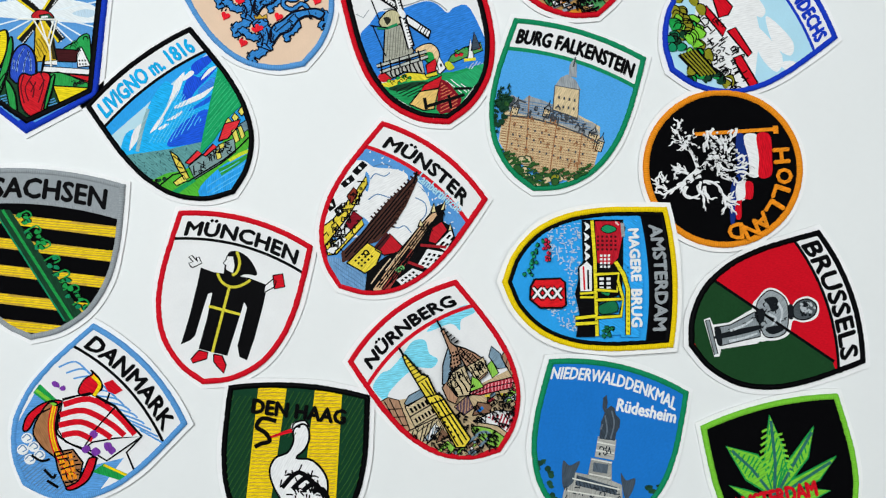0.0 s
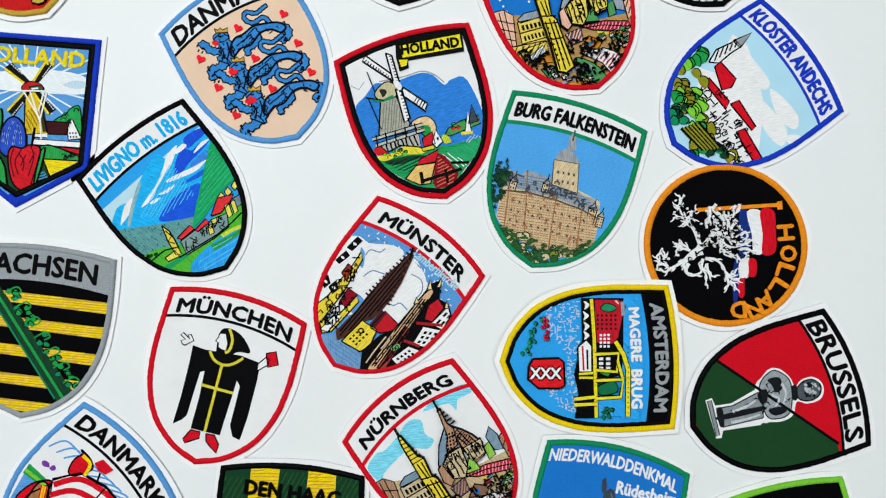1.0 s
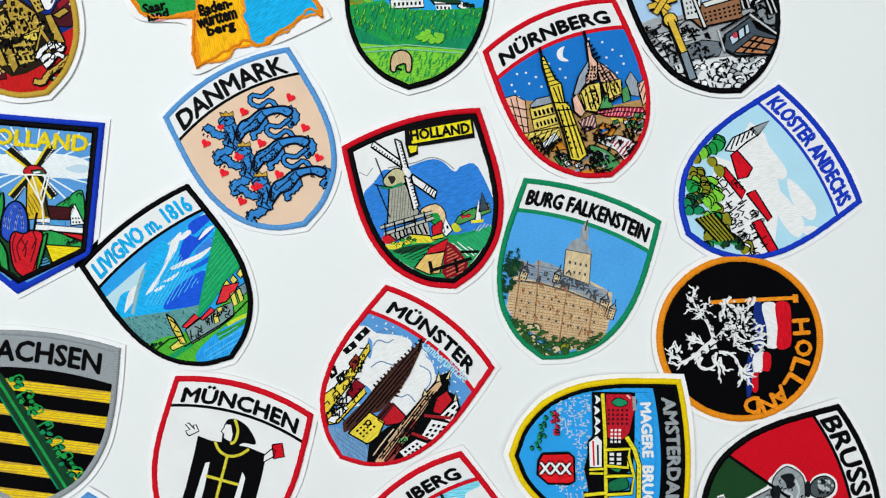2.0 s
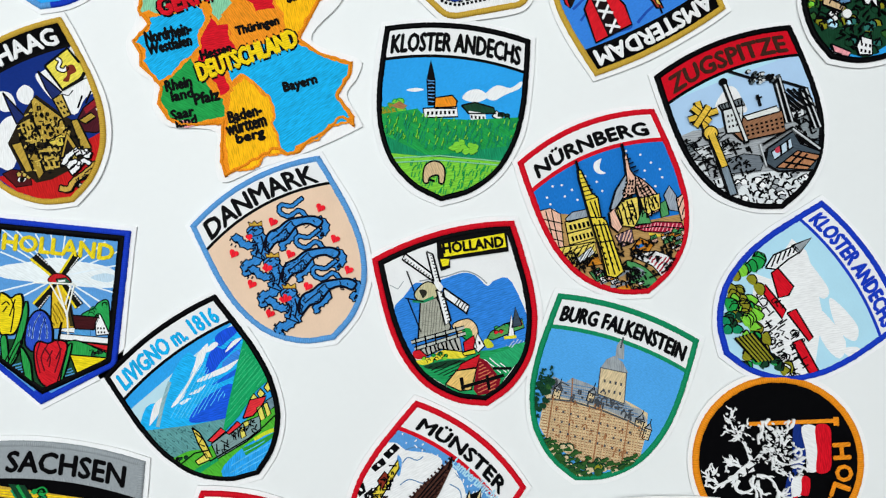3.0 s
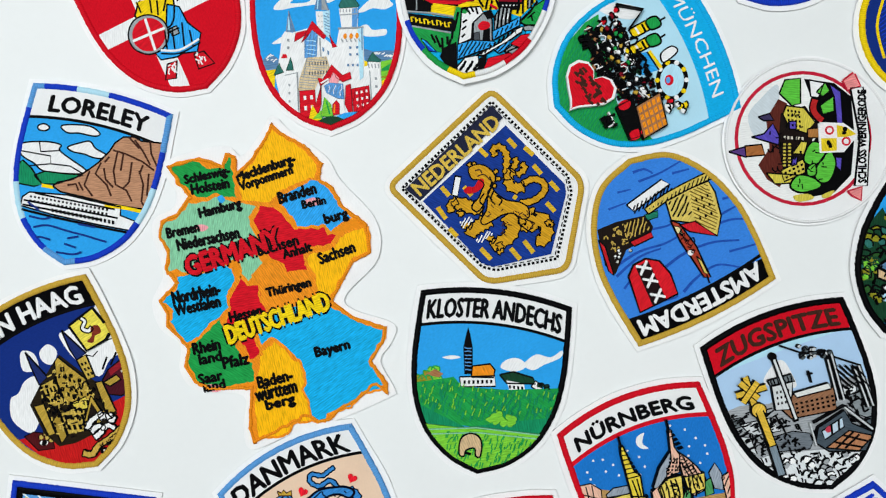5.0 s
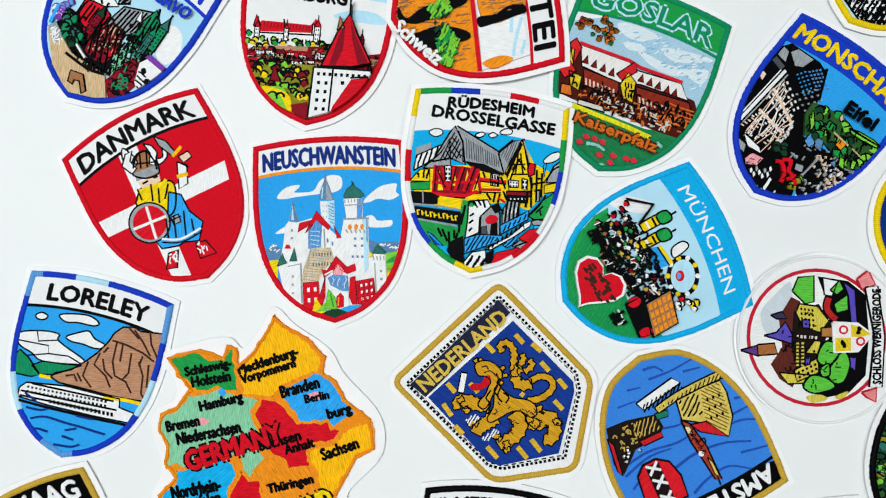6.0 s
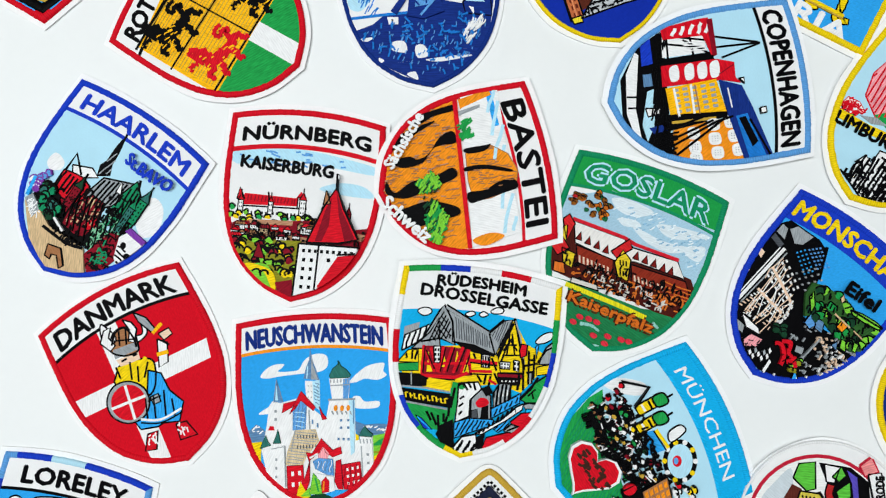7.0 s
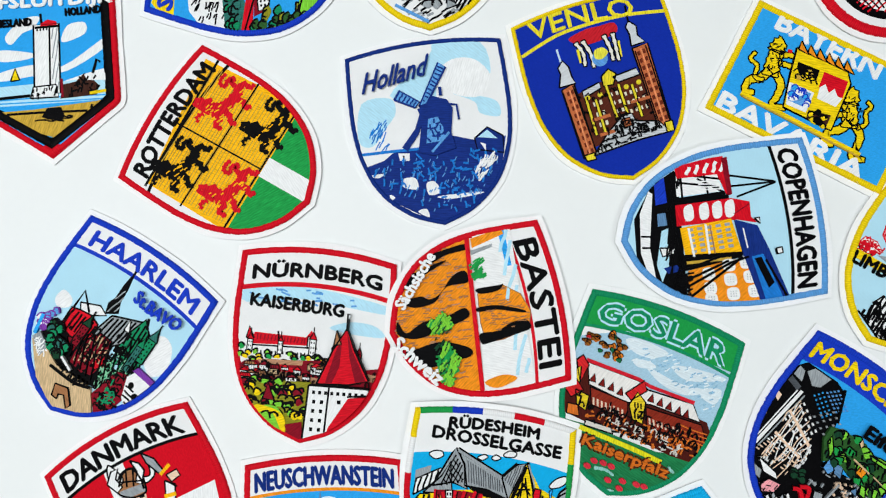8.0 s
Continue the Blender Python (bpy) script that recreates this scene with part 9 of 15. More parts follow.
a.shape(WHITE, (21.8, -52.2), (22.3, -57.4), (1.5, -60.1), (-19.3, -58.9), (-19.3, -53.8), (1.5, -56.1), w=0.6)
a.text(BLACK, "SCHLOSS WERNIGERODE", (1.5, -56.8), 39, 3.3, 0, bold=0.014)
a.close()

# black-edged shield patch with grey cliffs, bushes and an edelweiss
a = Patch("shield_patch", 0.1845, 0.2951, -29.6, 31.3, 74.4, "black-edged shield patch with grey cliffs, bushes and an edelweiss", BLACK, base=SKY, seed=25)
a.title("GARMISCH", BLACK, WHITE, BLACK, deep=14, wide=53, high=7.2)
a.part("cliff", "stitched grey cliffs")
a.poly(GREY, (-29.0, -23.1), (-28.4, -16.9), (-22.8, -19.4), (-13.7, -16.8), (-5.8, -15.0), (2.9, -29.8), (-7.9, -30.5), (-16.6, -30.0), (-25.3, -29.4))
a.poly(WHITE, (-22.2, -20.4), (-13.9, -16.4), (-5.8, -15.0), (-5.4, -20.5), (-13.1, -26.5))
a.poly(DKGREY, (-28.8, -24.4), (-23.0, -23.8), (-13.5, -28.1), (-6.2, -29.5), (-3.7, -33.8), (-13.7, -39.7), (-25.1, -32.2))
a.scribble(BLACK, 0.63, 40, 3.86, (-29.0, -23.1), (-5.8, -15.0), (2.9, -29.8), (-16.0, -31.1))
a.poly(DKGREEN, (-24.3, -57.5), (-29.9, -40.8), (-28.0, -29.6), (-13.7, -39.7), (2.9, -29.8), (23.5, -46.1), (13.1, -66.5), (-3.8, -71.0), (-18.3, -65.3))
a.part("shrubbery", "stitched bushes and huts")
a.clumps([FOREST, DKGREEN, OLIVE, TEAL], 90, 2.17, (-23.2, -56.9), (-28.8, -40.2), (-27.6, -30.3), (-24.1, -31.6), (-12.9, -36.4), (2.9, -29.8), (19.3, -48.5), (12.5, -65.4), (-4.0, -68.2), (-17.2, -64.7), w=0.74)
a.clumps([LIME, OLIVE], 16, 1.69, (-23.6, -29.9), (-14.5, -28.8), (-6.6, -32.7), (-12.9, -36.4), edge=DKGREEN, w=0.51)
a.clumps([OLIVE, LIME], 14, 1.69, (-23.4, -54.1), (-19.5, -48.9), (-15.8, -55.3), (-19.3, -58.8), edge=DKGREEN, w=0.51)
a.line(DKGREY, 1.45, (-26.3, -28.6), (-18.3, -36.7), (-11.8, -42.9))
a.line(BLACK, 0.81, (-26.3, -28.6), (-18.3, -36.7), (-11.8, -42.9))
a.line(DKGREY, 1.45, (-11.0, -25.2), (-11.2, -36.8), (-10.2, -41.9))
a.line(BLACK, 0.81, (-11.0, -25.2), (-11.2, -36.8), (-10.2, -41.9))
a.shape(STEEL, (-17.6, -52.1), (-15.1, -46.9), (-9.6, -44.4), (-5.4, -49.1), (-7.9, -52.0), w=0.81)
a.shape(TAN, (-17.3, -52.7), (-6.5, -52.0), (-6.3, -54.7), (-15.1, -56.3), w=0.81)
a.shape(PINK, (-3.4, -69.3), (5.7, -68.1), (5.7, -70.4), (-0.5, -71.8), w=0.68)
a.poly(GREY, (-7.7, -69.9), (-0.5, -71.8), (10.3, -71.1), (6.7, -74.6), (-1.9, -74.1))
a.shape(WHITE, (6.5, -64.8), (6.0, -60.0), (10.8, -58.8), (14.2, -64.5), (9.4, -67.3), w=0.68)
a.windows(BLACK, (6.6, -61.9), (11.7, -60.2), (8.9, -66.8), 3, 2, 0.5)
a.scribble(BLACK, 0.63, 80, 3.38, (-22.2, -56.3), (-19.9, -43.4), (4.1, -32.0), (16.5, -53.1), (7.8, -66.9), (-9.6, -65.9))
a.part("edelweiss", "stitched white edelweiss")
a.shape(WHITE, (-1.0, -41.3), (3.1, -37.4), (5.6, -37.4), (6.4, -38.3), (1.5, -39.8), w=0.54)
a.shape(WHITE, (-1.0, -41.3), (3.8, -41.0), (6.4, -41.7), (7.1, -41.9), (1.5, -39.8), w=0.54)
a.shape(WHITE, (-1.0, -41.3), (2.0, -44.3), (4.3, -45.4), (5.3, -45.1), (1.5, -39.8), w=0.54)
a.shape(WHITE, (-1.0, -41.3), (-1.4, -45.5), (0.3, -46.9), (1.9, -46.4), (1.5, -39.8), w=0.54)
a.shape(WHITE, (-1.0, -41.3), (-4.8, -44.2), (-3.8, -45.4), (-1.5, -45.1), (1.5, -39.8), w=0.54)
a.shape(WHITE, (-1.0, -41.3), (-6.7, -41.0), (-6.0, -41.6), (-3.3, -41.9), (1.5, -39.8), w=0.54)
a.shape(WHITE, (-1.0, -41.3), (-6.0, -37.4), (-5.2, -37.3), (-2.7, -38.3), (1.5, -39.8), w=0.54)
a.shape(WHITE, (-1.0, -41.3), (-3.3, -35.0), (-1.9, -34.6), (0, -35.9), (1.5, -39.8), w=0.54)
a.shape(WHITE, (-1.0, -41.3), (0.4, -35.1), (2.4, -34.6), (3.7, -36.0), (1.5, -39.8), w=0.54)
a.ell(YELLOW, (0.2, -40.6), 1.93, 1.93, 30)
a.clumps([WHITE], 5, 1.69, (-12.0, -40.2), (-7.3, -38.7), (-5.8, -43.6), (-9.6, -44.4), w=0.68)
a.clumps([WHITE, PALE], 8, 1.45, (-13.1, -62.2), (-9.8, -56.0), (-1.7, -55.4), (-1.3, -60.9), (-8.7, -62.5), w=0.68)
a.ell(WHITE, (-4.3, -54.7), 1.93, 1.93, 30)
a.close()

# blue and white edged shield patch with a river cliff and ferry
a = Patch("shield_patch", -0.1887, 0.3210, -11.1, 31.5, 74.3, "blue and white edged shield patch with a river cliff and ferry", [BLUE, BLUE, PALE, BLUE, LTBLUE], base=SKY, seed=26)
a.title("LORELEY", deep=15, wide=44, high=7)
a.part("sky", "stitched sky with white clouds")
a.shape(WHITE, (-25.1, -17.9), (-22.7, -16.3), (-20, -17.2), (-21.1, -19), (-24, -19.4), w=0.69, curve=True)
a.shape(WHITE, (-15.2, -15.9), (-11.3, -14.2), (-2.7, -13), (2.3, -15.1), (0.3, -16.8), (-6.8, -17), (-11.7, -17.9), w=0.69, curve=True)
a.shape(WHITE, (-30.4, -26.9), (-20.4, -23.8), (-13.3, -23.7), (-12.7, -26.6), (0.5, -32.2), (-2.7, -34.3), (-17.5, -36.4), (-23.1, -34), (-29.3, -31.7), w=0.69, curve=True)
a.shape(WHITE, (-10.2, -24), (-5.8, -21.3), (-1.2, -19.4), (2, -21.9), (6.8, -23.3), (7.7, -24.8), (2.9, -26), (-2.3, -25.4), (-7.4, -25.4), w=0.69, curve=True)
a.line(BLACK, 0.62, (-22.9, -24.3), (-21.3, -28.5), (-12.8, -26.1))
a.line(BLACK, 0.62, (-29.7, -30), (-16.6, -29.4), (-15.8, -32.7), (-24.8, -35.6))
a.line(BLACK, 0.62, (-15.8, -32.7), (-7.2, -31.8), (-0.8, -33.8))
a.part("hillside", "stitched dark green hills")
a.shape(EMER, (-30.6, -36.9), (-28.2, -33.8), (-23.9, -36.2), (-17.4, -42.2), (-20.8, -43.9), (-28.9, -44.1), w=0.69)
a.shape(EMER, (-21.8, -39.1), (-17.5, -36.4), (-7.5, -35.4), (-0.7, -34.3), (-11.3, -40.7), (-17.4, -42.2), w=0.69)
a.line(YELLOW, 1.48, (-17.5, -42.7), (-12, -42.4))
a.part("cliff", "stitched brown rock cliff")
a.shape(ROCK, (-12.6, -42), (-11, -39.9), (-4.6, -37.1), (0.5, -32.2), (4.6, -27.6), (8.3, -21.7), (9.8, -17.7), (12.8, -14.4), (17.6, -13.3), (20.8, -14.4), (29.7, -13.3), (32.1, -21.3), (31.3, -33.9), (30.8, -42.7), (24.6, -43.3), (14.7, -43.9), (2, -43.6), (-8.7, -43.6), w=0.76)
a.line(DKBROWN, 0.83, (9.7, -20.9), (15.7, -21.3), (23.7, -23.1), (29.3, -25.6))
a.line(DKBROWN, 0.83, (17.9, -14.5), (22.6, -18.5), (27.1, -23.7))
a.line(DKBROWN, 0.83, (24.7, -13.7), (26.4, -18.8), (30.8, -24.5))
a.line(DKBROWN, 0.83, (15.2, -13.9), (20.7, -17.7))
a.line(DKBROWN, 0.83, (18.9, -24.2), (19.7, -32.8), (17.5, -36.5))
a.line(DKBROWN, 0.83, (22.9, -27.1), (26, -32.6), (26.9, -39.9), (29.6, -42.9))
a.line(DKBROWN, 0.83, (11.8, -20.9), (11.9, -29.6), (14.2, -35.3), (19.3, -36.6), (22.8, -40.8))
a.line(DKBROWN, 0.83, (5.8, -27.3), (4.4, -32.6), (10.4, -36.2), (13.4, -40.5))
a.line(DKBROWN, 0.83, (1.7, -31.9), (0.8, -38.4), (5.5, -42.4))
a.line(DKBROWN, 0.83, (7.5, -29.4), (9.4, -34), (13.5, -36.7))
a.line(DKBROWN, 0.83, (-1.9, -37.8), (0.9, -40.9))
a.line(DKBROWN, 0.83, (14.5, -21.6), (15, -28.9))
a.line(DKBROWN, 0.83, (24, -24.3), (23.3, -28.7))
a.line(DKBROWN, 0.83, (-6.4, -40.1), (-2.9, -38.8), (-1.1, -41.4))
a.line(DKBROWN, 0.83, (27.3, -27.4), (28.7, -37))
a.line(DKBROWN, 0.83, (8.8, -24.1), (7.2, -26.9))
a.part("ferry", "stitched white river ferry")
a.line(YELLOW, 1.48, (11.5, -45), (21.1, -44.2), (29.5, -44.2))
a.shape(WHITE, (-24.6, -49.3), (-22.1, -46.7), (-5.4, -44.3), (12.4, -44.4), (18.6, -44.2), (19.2, -47.8), (25.9, -48.8), (24.5, -53.3), (9.5, -53.9), (-10.7, -54), (-24.6, -53.3), w=0.69)
a.line(BLACK, 0.83, (-23.7, -50.6), (18.5, -49.2))
a.line(BLACK, 0.83, (-23.8, -52.6), (11.5, -51.5))
a.line(BLACK, 0.83, (-19.6, -46.6), (16.4, -45.8))
a.windows(BLACK, (-21.9, -47.6), (13.9, -45.8), (-21.6, -51.1), 20, 2, 0.5)
a.windows(BLACK, (-11.5, -50.8), (17.5, -50), (-10.8, -53.6), 16, 1, 0.55)
a.line(BLACK, 1.04, (-24.3, -54.7), (-10.5, -55), (9.7, -54.8), (24.7, -54.3))
a.part("ripple", "small stitched waves")
a.line(NAVY, 0.83, (-19.7, -56.9), (-13.9, -56.8), (-10.4, -55.5), curve=True)
a.line(NAVY, 0.83, (-16.7, -61.1), (-10.8, -59), (-1.8, -59.5), (5.8, -59.7), (12.2, -60.1), curve=True)
a.line(NAVY, 0.83, (-17.5, -66.4), (-13.3, -64.7), (-8.2, -64.9), curve=True)
a.line(NAVY, 0.83, (-1.8, -65.2), (3.4, -65.7), curve=True)
a.line(NAVY, 0.83, (-4.5, -69.5), (2.9, -68.8), (6.3, -67), curve=True)
a.line(NAVY, 0.83, (9.7, -60), (16, -60.3), curve=True)
a.line(NAVY, 0.83, (2.2, -55.5), (9.8, -55.3), curve=True)
a.line(NAVY, 0.83, (-21.6, -51.1), (-15.9, -53.5), curve=True)
a.line(NAVY, 0.83, (-1.1, -62.6), (3.5, -60.7), curve=True)
a.close()

# red-edged red and white cross shield patch with a helmeted warrior
a = Patch("shield_patch", -0.1802, 0.3913, 29.7, 32.9, 74.5, "red-edged red and white cross shield patch with a helmeted warrior", RED, base=RED, bulge=4.8, seed=27)
a.title("DANMARK", deep=14, wide=54, high=7.5)
a.part("cross", "stitched white cross")
a.poly(WHITE, (-31.5, -31.5), (29.1, -33.2), (27.2, -41.2), (-31.9, -39.1))
a.poly(WHITE, (-10.3, -6.7), (-1.4, -7.4), (-6, -71.4), (-13.7, -69.3))
a.part("warrior", "plain stitched helmeted warrior with a round shield")
a.shape(YELLOW, (-11.7, -30.3), (-7.2, -26.7), (1.2, -28.4), (5.3, -31.8), (1.8, -40.4), (-3.1, -43.2), (-9.2, -38.6), (-12.9, -32.8), w=0.79, curve=True)
a.shape(SKY, (1.7, -33.9), (5.9, -37.4), (5.9, -45.2), (9, -52), (3.9, -58.5), (-2.2, -56.1), (-5, -56.4), (-11.8, -54.2), (-12.8, -49.8), (-4.5, -45), w=0.72)
a.shape(BROWN, (-8.7, -19.8), (-5.4, -14.4), (-0.3, -13.1), (3.3, -16.4), (2.7, -22.7), (1.1, -25), (-4.5, -24.1), w=0.79, curve=True)
a.poly(GREY, (-7.7, -19.8), (2.3, -21.1), (2.2, -24.4), (-8.5, -23.6))
a.shape(WHITE, (-7, -17.6), (-9.6, -13.1), (-7.6, -8.1), (-5.7, -10.9), (-4.3, -15.8), w=0.66, curve=True)
a.shape(WHITE, (2.8, -18.8), (6.3, -19.3), (7.6, -14.7), (6.7, -12.1), (9, -16), (8, -20.2), (3.3, -21.6), w=0.66, curve=True)
a.poly(PEACH, (-8.3, -24.2), (1.5, -25.2), (0.8, -28.2), (-7.7, -27.7))
a.line(BLACK, 0.85, (-6.6, -25.7), (-4, -25.6))
a.line(BLACK, 0.85, (-1.4, -25.7), (0.7, -25.8))
a.line(YELLOW, 1.41, (-10.3, -27.7), (-5.4, -28.4), (0.7, -29.5), (3.2, -28.6), curve=True)
a.shape(WHITE, (10.7, -24.2), (13.9, -27.2), (10.7, -34.6), (6.3, -35), w=0.66)
a.line(AMBER, 1.64, (7.8, -29.9), (12.6, -30.9))
a.shape(PEACH, (12.2, -22.4), (17, -22.2), (17.4, -25.1), (13.1, -25.9), w=0.66)
a.shape(GREY, (6.7, -9.7), (10.6, -14.1), (12, -20.2), (9.9, -20.6), (7, -14.3), w=0.66)
a.line(AMBER, 1.41, (10.1, -21.2), (15.3, -19.2))
a.shape(RED, (-10.2, -57.2), (-5.8, -57.8), (-9.6, -64.4), (-14.1, -62.9), w=0.72)
a.shape(RED, (2.1, -58.8), (6.4, -59.7), (8.2, -66.6), (0.9, -65.5), w=0.72)
a.scribble(WHITE, 0.56, 12, 2.11, (-10.2, -57.2), (-6.1, -58.5), (-8.6, -62.3), (-11.8, -61.4))
a.scribble(WHITE, 0.56, 10, 2.11, (2.6, -59), (5.7, -60.1), (5.4, -64.4), (1.8, -63.8))
a.line(BLACK, 0.66, (-4.1, -45.2), (1.7, -45.6))
a.shape(GREY, (-2.4, -44), (1.1, -44.3), (0.7, -47.7), (-2.6, -47.5), w=0.66)
a.ell(GREY, (-11.4, -42), 8.68, 8.68, -28)
a.ell(RED, (-11.4, -42), 7.27, 7.27, -28)
a.line(WHITE, 1.17, (-9.6, -35.1), (-12.1, -49.4))
a.line(WHITE, 1.17, (-18.9, -41.2), (-3.9, -42.7))
a.line(BLACK, 0.66, (-19.4, -37.8), (-14.4, -33.4), (-7.6, -34.2), (-3.1, -39.5), (-3.7, -46), (-8.5, -50.2), (-15.3, -49.6), (-19.9, -44.3), curve=True, closed=True)
a.shape(WHITE, (-11.1, -15), (-7.5, -11), (-4.4, -11.1), (-7, -14.5), (-5.9, -18.6), (-8.7, -19.8), w=0.66)
a.shape(WHITE, (1.4, -10.4), (4.3, -13), (5.1, -16.6), (1.8, -21.1), (-0.2, -19.5), (2.3, -15.6), w=0.66)
a.line(BLACK, 0.79, (-7.2, -18), (-3.7, -14), (0.7, -13.8), (2.3, -18.8), (1.7, -23.2), curve=True)
a.line(BLACK, 0.66, (-2, -13.9), (-4.3, -19.5), curve=True)
a.line(BLACK, 0.66, (0.9, -14.4), (-1.6, -20.4), curve=True)
a.line(BLACK, 0.66, (-6, -16.5), (2.8, -20), curve=True)
a.line(BLACK, 0.66, (-9.6, -26.7), (-10, -31.8), curve=True)
a.line(BLACK, 0.66, (-3.5, -27.3), (-6, -34.3), curve=True)
a.line(BLACK, 0.66, (-1.4, -30.4), (-3.9, -36.4), curve=True)
a.line(BLACK, 0.66, (3.2, -30.7), (-1, -35.9), curve=True)
a.line(BLACK, 0.66, (-1, -44.2), (-4.3, -52.9), curve=True)
a.line(BLACK, 0.66, (3.8, -44.1), (-0.1, -53.9), curve=True)
a.line(BLACK, 0.66, (5.2, -48.7), (3.3, -55.5), curve=True)
a.line(BLACK, 0.66, (-4.4, -43.7), (-7.7, -52.5), curve=True)
a.line(BLACK, 0.66, (11.1, -24.4), (14.3, -28.6), curve=True)
a.line(WHITE, 0.94, (-9.9, -50.5), (-2.7, -54.3), (7.1, -54.1), curve=True)
a.line(BLACK, 0.59, (-10.5, -51.8), (-3, -55.6), (6.9, -55.6), curve=True)
a.close()

# red-edged shield patch with a white fairytale castle
a = Patch("shield_patch", -0.0944, 0.3855, 4.4, 32.2, 76.1, "red-edged shield patch with a white fairytale castle", RED, base=SKY, bulge=3, seed=28)
a.title("NEUSCHWANSTEIN", NAVY, WHITE, ORANGE, deep=13.5, wide=56, high=7.5)
a.part("cloud_bank", "stitched white clouds")
a.blob(WHITE, (-22.7, -22.2), (-20.3, -19), (-16.6, -17.3), (-12.8, -17.2), (-13.9, -18.8), (-15.3, -20.1), (-10.8, -20.3), (-6.8, -19.6), (-4.3, -15.9), (-0, -13.5), (4.7, -14.3), (5.1, -18.6), (1.7, -20.8), (-4.9, -21.3), (-14.4, -22.1), (-19.2, -22.8))
a.blob(WHITE, (13.7, -25.5), (17.3, -21.9), (21.4, -19.2), (25.7, -18.2), (28.5, -18.4), (27.9, -21.4), (29.2, -23.2), (25.4, -25), (20.3, -24.3), (16.5, -25.6))
a.blob(WHITE, (14.9, -31.8), (17.7, -31.3), (20, -33.6), (25.6, -33.6), (25, -36.2), (17.9, -36.4), (15.2, -35.3))
a.blob(WHITE, (-23.9, -37.1), (-20.5, -34.9), (-18.1, -34.1), (-18.7, -36.8), (-22.1, -37.4))
a.part("hillside", "stitched distant hills")
a.poly(STEEL, (-28.4, -44.3), (-25, -41.3), (-22.3, -43.2), (-19.5, -46.2), (-20.1, -48.5), (-28.3, -48.2))
a.poly(STEEL, (15, -41.1), (19.6, -43), (24.8, -42.7), (31.2, -43.3), (30.4, -48), (16.4, -47.5))
a.scribble(WHITE, 0.52, 16, 2.35, (15.9, -42.8), (19.6, -43.4), (30.8, -44.3), (30.4, -47.1), turn=22)
a.scribble(WHITE, 0.47, 8, 1.88, (-27.9, -44.2), (-25, -41.8), (-20.4, -46.1), turn=22)
a.poly(YELLOW, (-28.1, -48.7), (-22.9, -48.4), (-23.7, -57.7), (-26.3, -53.7))
a.poly(LIME, (21.7, -47.7), (30.7, -46.2), (28.5, -54.4), (24, -61.7), (20.7, -63.4))
a.poly(YELLOW, (21.9, -56.5), (28.6, -52.6), (24, -61.7))
a.poly(YELLOW, (14.8, -45.8), (17.1, -47.5), (16.3, -55.2), (15, -53.9))
a.blob(GREEN, (22.6, -51.4), (26.4, -48.8), (29.7, -49.3), (27.9, -51.1))
a.blob(OLIVE, (22, -54.2), (25.8, -53.4), (28.5, -53), (26.6, -54.8))
a.part("castle", "stitched white castle with red gables and green roofs")
a.poly(WHITE, (-23, -52.6), (-20.5, -41), (-19.5, -34.1), (-18, -32.2), (-14.8, -33), (-6.5, -31), (3.7, -40.5), (5.4, -32.6), (15.8, -32.1), (15.6, -49.3), (22.7, -47.7), (22.7, -65.8), (16.8, -69.1), (2.7, -70.9), (-13.7, -69.7), (-20.6, -64.3))
a.shape(STEEL, (-17.6, -32.5), (-16.1, -23.4), (-15.1, -27.2), (-13.6, -32.7), w=0.19, edge=GREY)
a.poly(PALE, (-16.9, -31.8), (-16.2, -25.3), (-15.7, -31.9))
a.poly(STEEL, (-5, -23.4), (-3.7, -18.7), (-2.4, -15.9), (-1.8, -10.8), (-1, -16), (0.3, -19.6), (1.6, -24.3))
a.poly(GREY, (-1.4, -13.7), (-0.7, -18.3), (1, -24), (-1.8, -23.9))
a.line(PALE, 0.47, (-3, -18.3), (-3.6, -23.4))
a.poly(WHITE, (-4.4, -24.3), (1.5, -24.5), (1.1, -35.3), (-4, -32.7))
a.poly(PALE, (-1.3, -24.5), (1.7, -24.1), (1.5, -36.6), (-1.2, -34.7))
a.windows(GREY, (-3.7, -25.3), (1.5, -25.4), (-3.9, -32.2), 4, 3, 0.25)
a.hatch(STEEL, 0.33, 1.18, -28, (-0.9, -25.4), (1.5, -25), (1.4, -34.8), (-0.7, -32.9), waver=0.15)
a.shape(LTBLUE, (-9.6, -34.4), (-6.3, -31.8), (-4, -34.6), (-4.8, -43.9), (-10, -44.2), w=0.19, edge=STEEL)
a.hatch(STEEL, 0.38, 1.41, 80, (-9.5, -34.8), (-6.3, -32.2), (-4.3, -35.1), (-5.1, -43.9), (-9.5, -43.7), waver=0.15)
a.hatch(PALE, 0.33, 1.88, -8, (-8.9, -35.6), (-4.7, -35.8), (-5.3, -43.4), (-9, -43.3), waver=0.15)
a.shape(RED, (-14.2, -37), (-13.4, -33.3), (-8.1, -32.2), (-10.2, -34.9), w=0.24, edge=DKRED)
a.shape(RED, (-11.1, -37.6), (-9, -33.5), (-6.1, -28.4), (-0.3, -35.2), (-1.3, -36.6), (-6.3, -32.2), (-8.3, -35), w=0.24, edge=DKRED)
a.shape(RED, (1.1, -34.8), (2.5, -37.7), (4.2, -40.1), (2.3, -40.4), w=0.24, edge=DKRED)
a.poly(SAND, (-12.6, -52.9), (-9.1, -44.2), (-0.6, -44.1), (0.7, -48.8), (-5, -55.5), (-6.2, -58.3), (-13.3, -58.1))
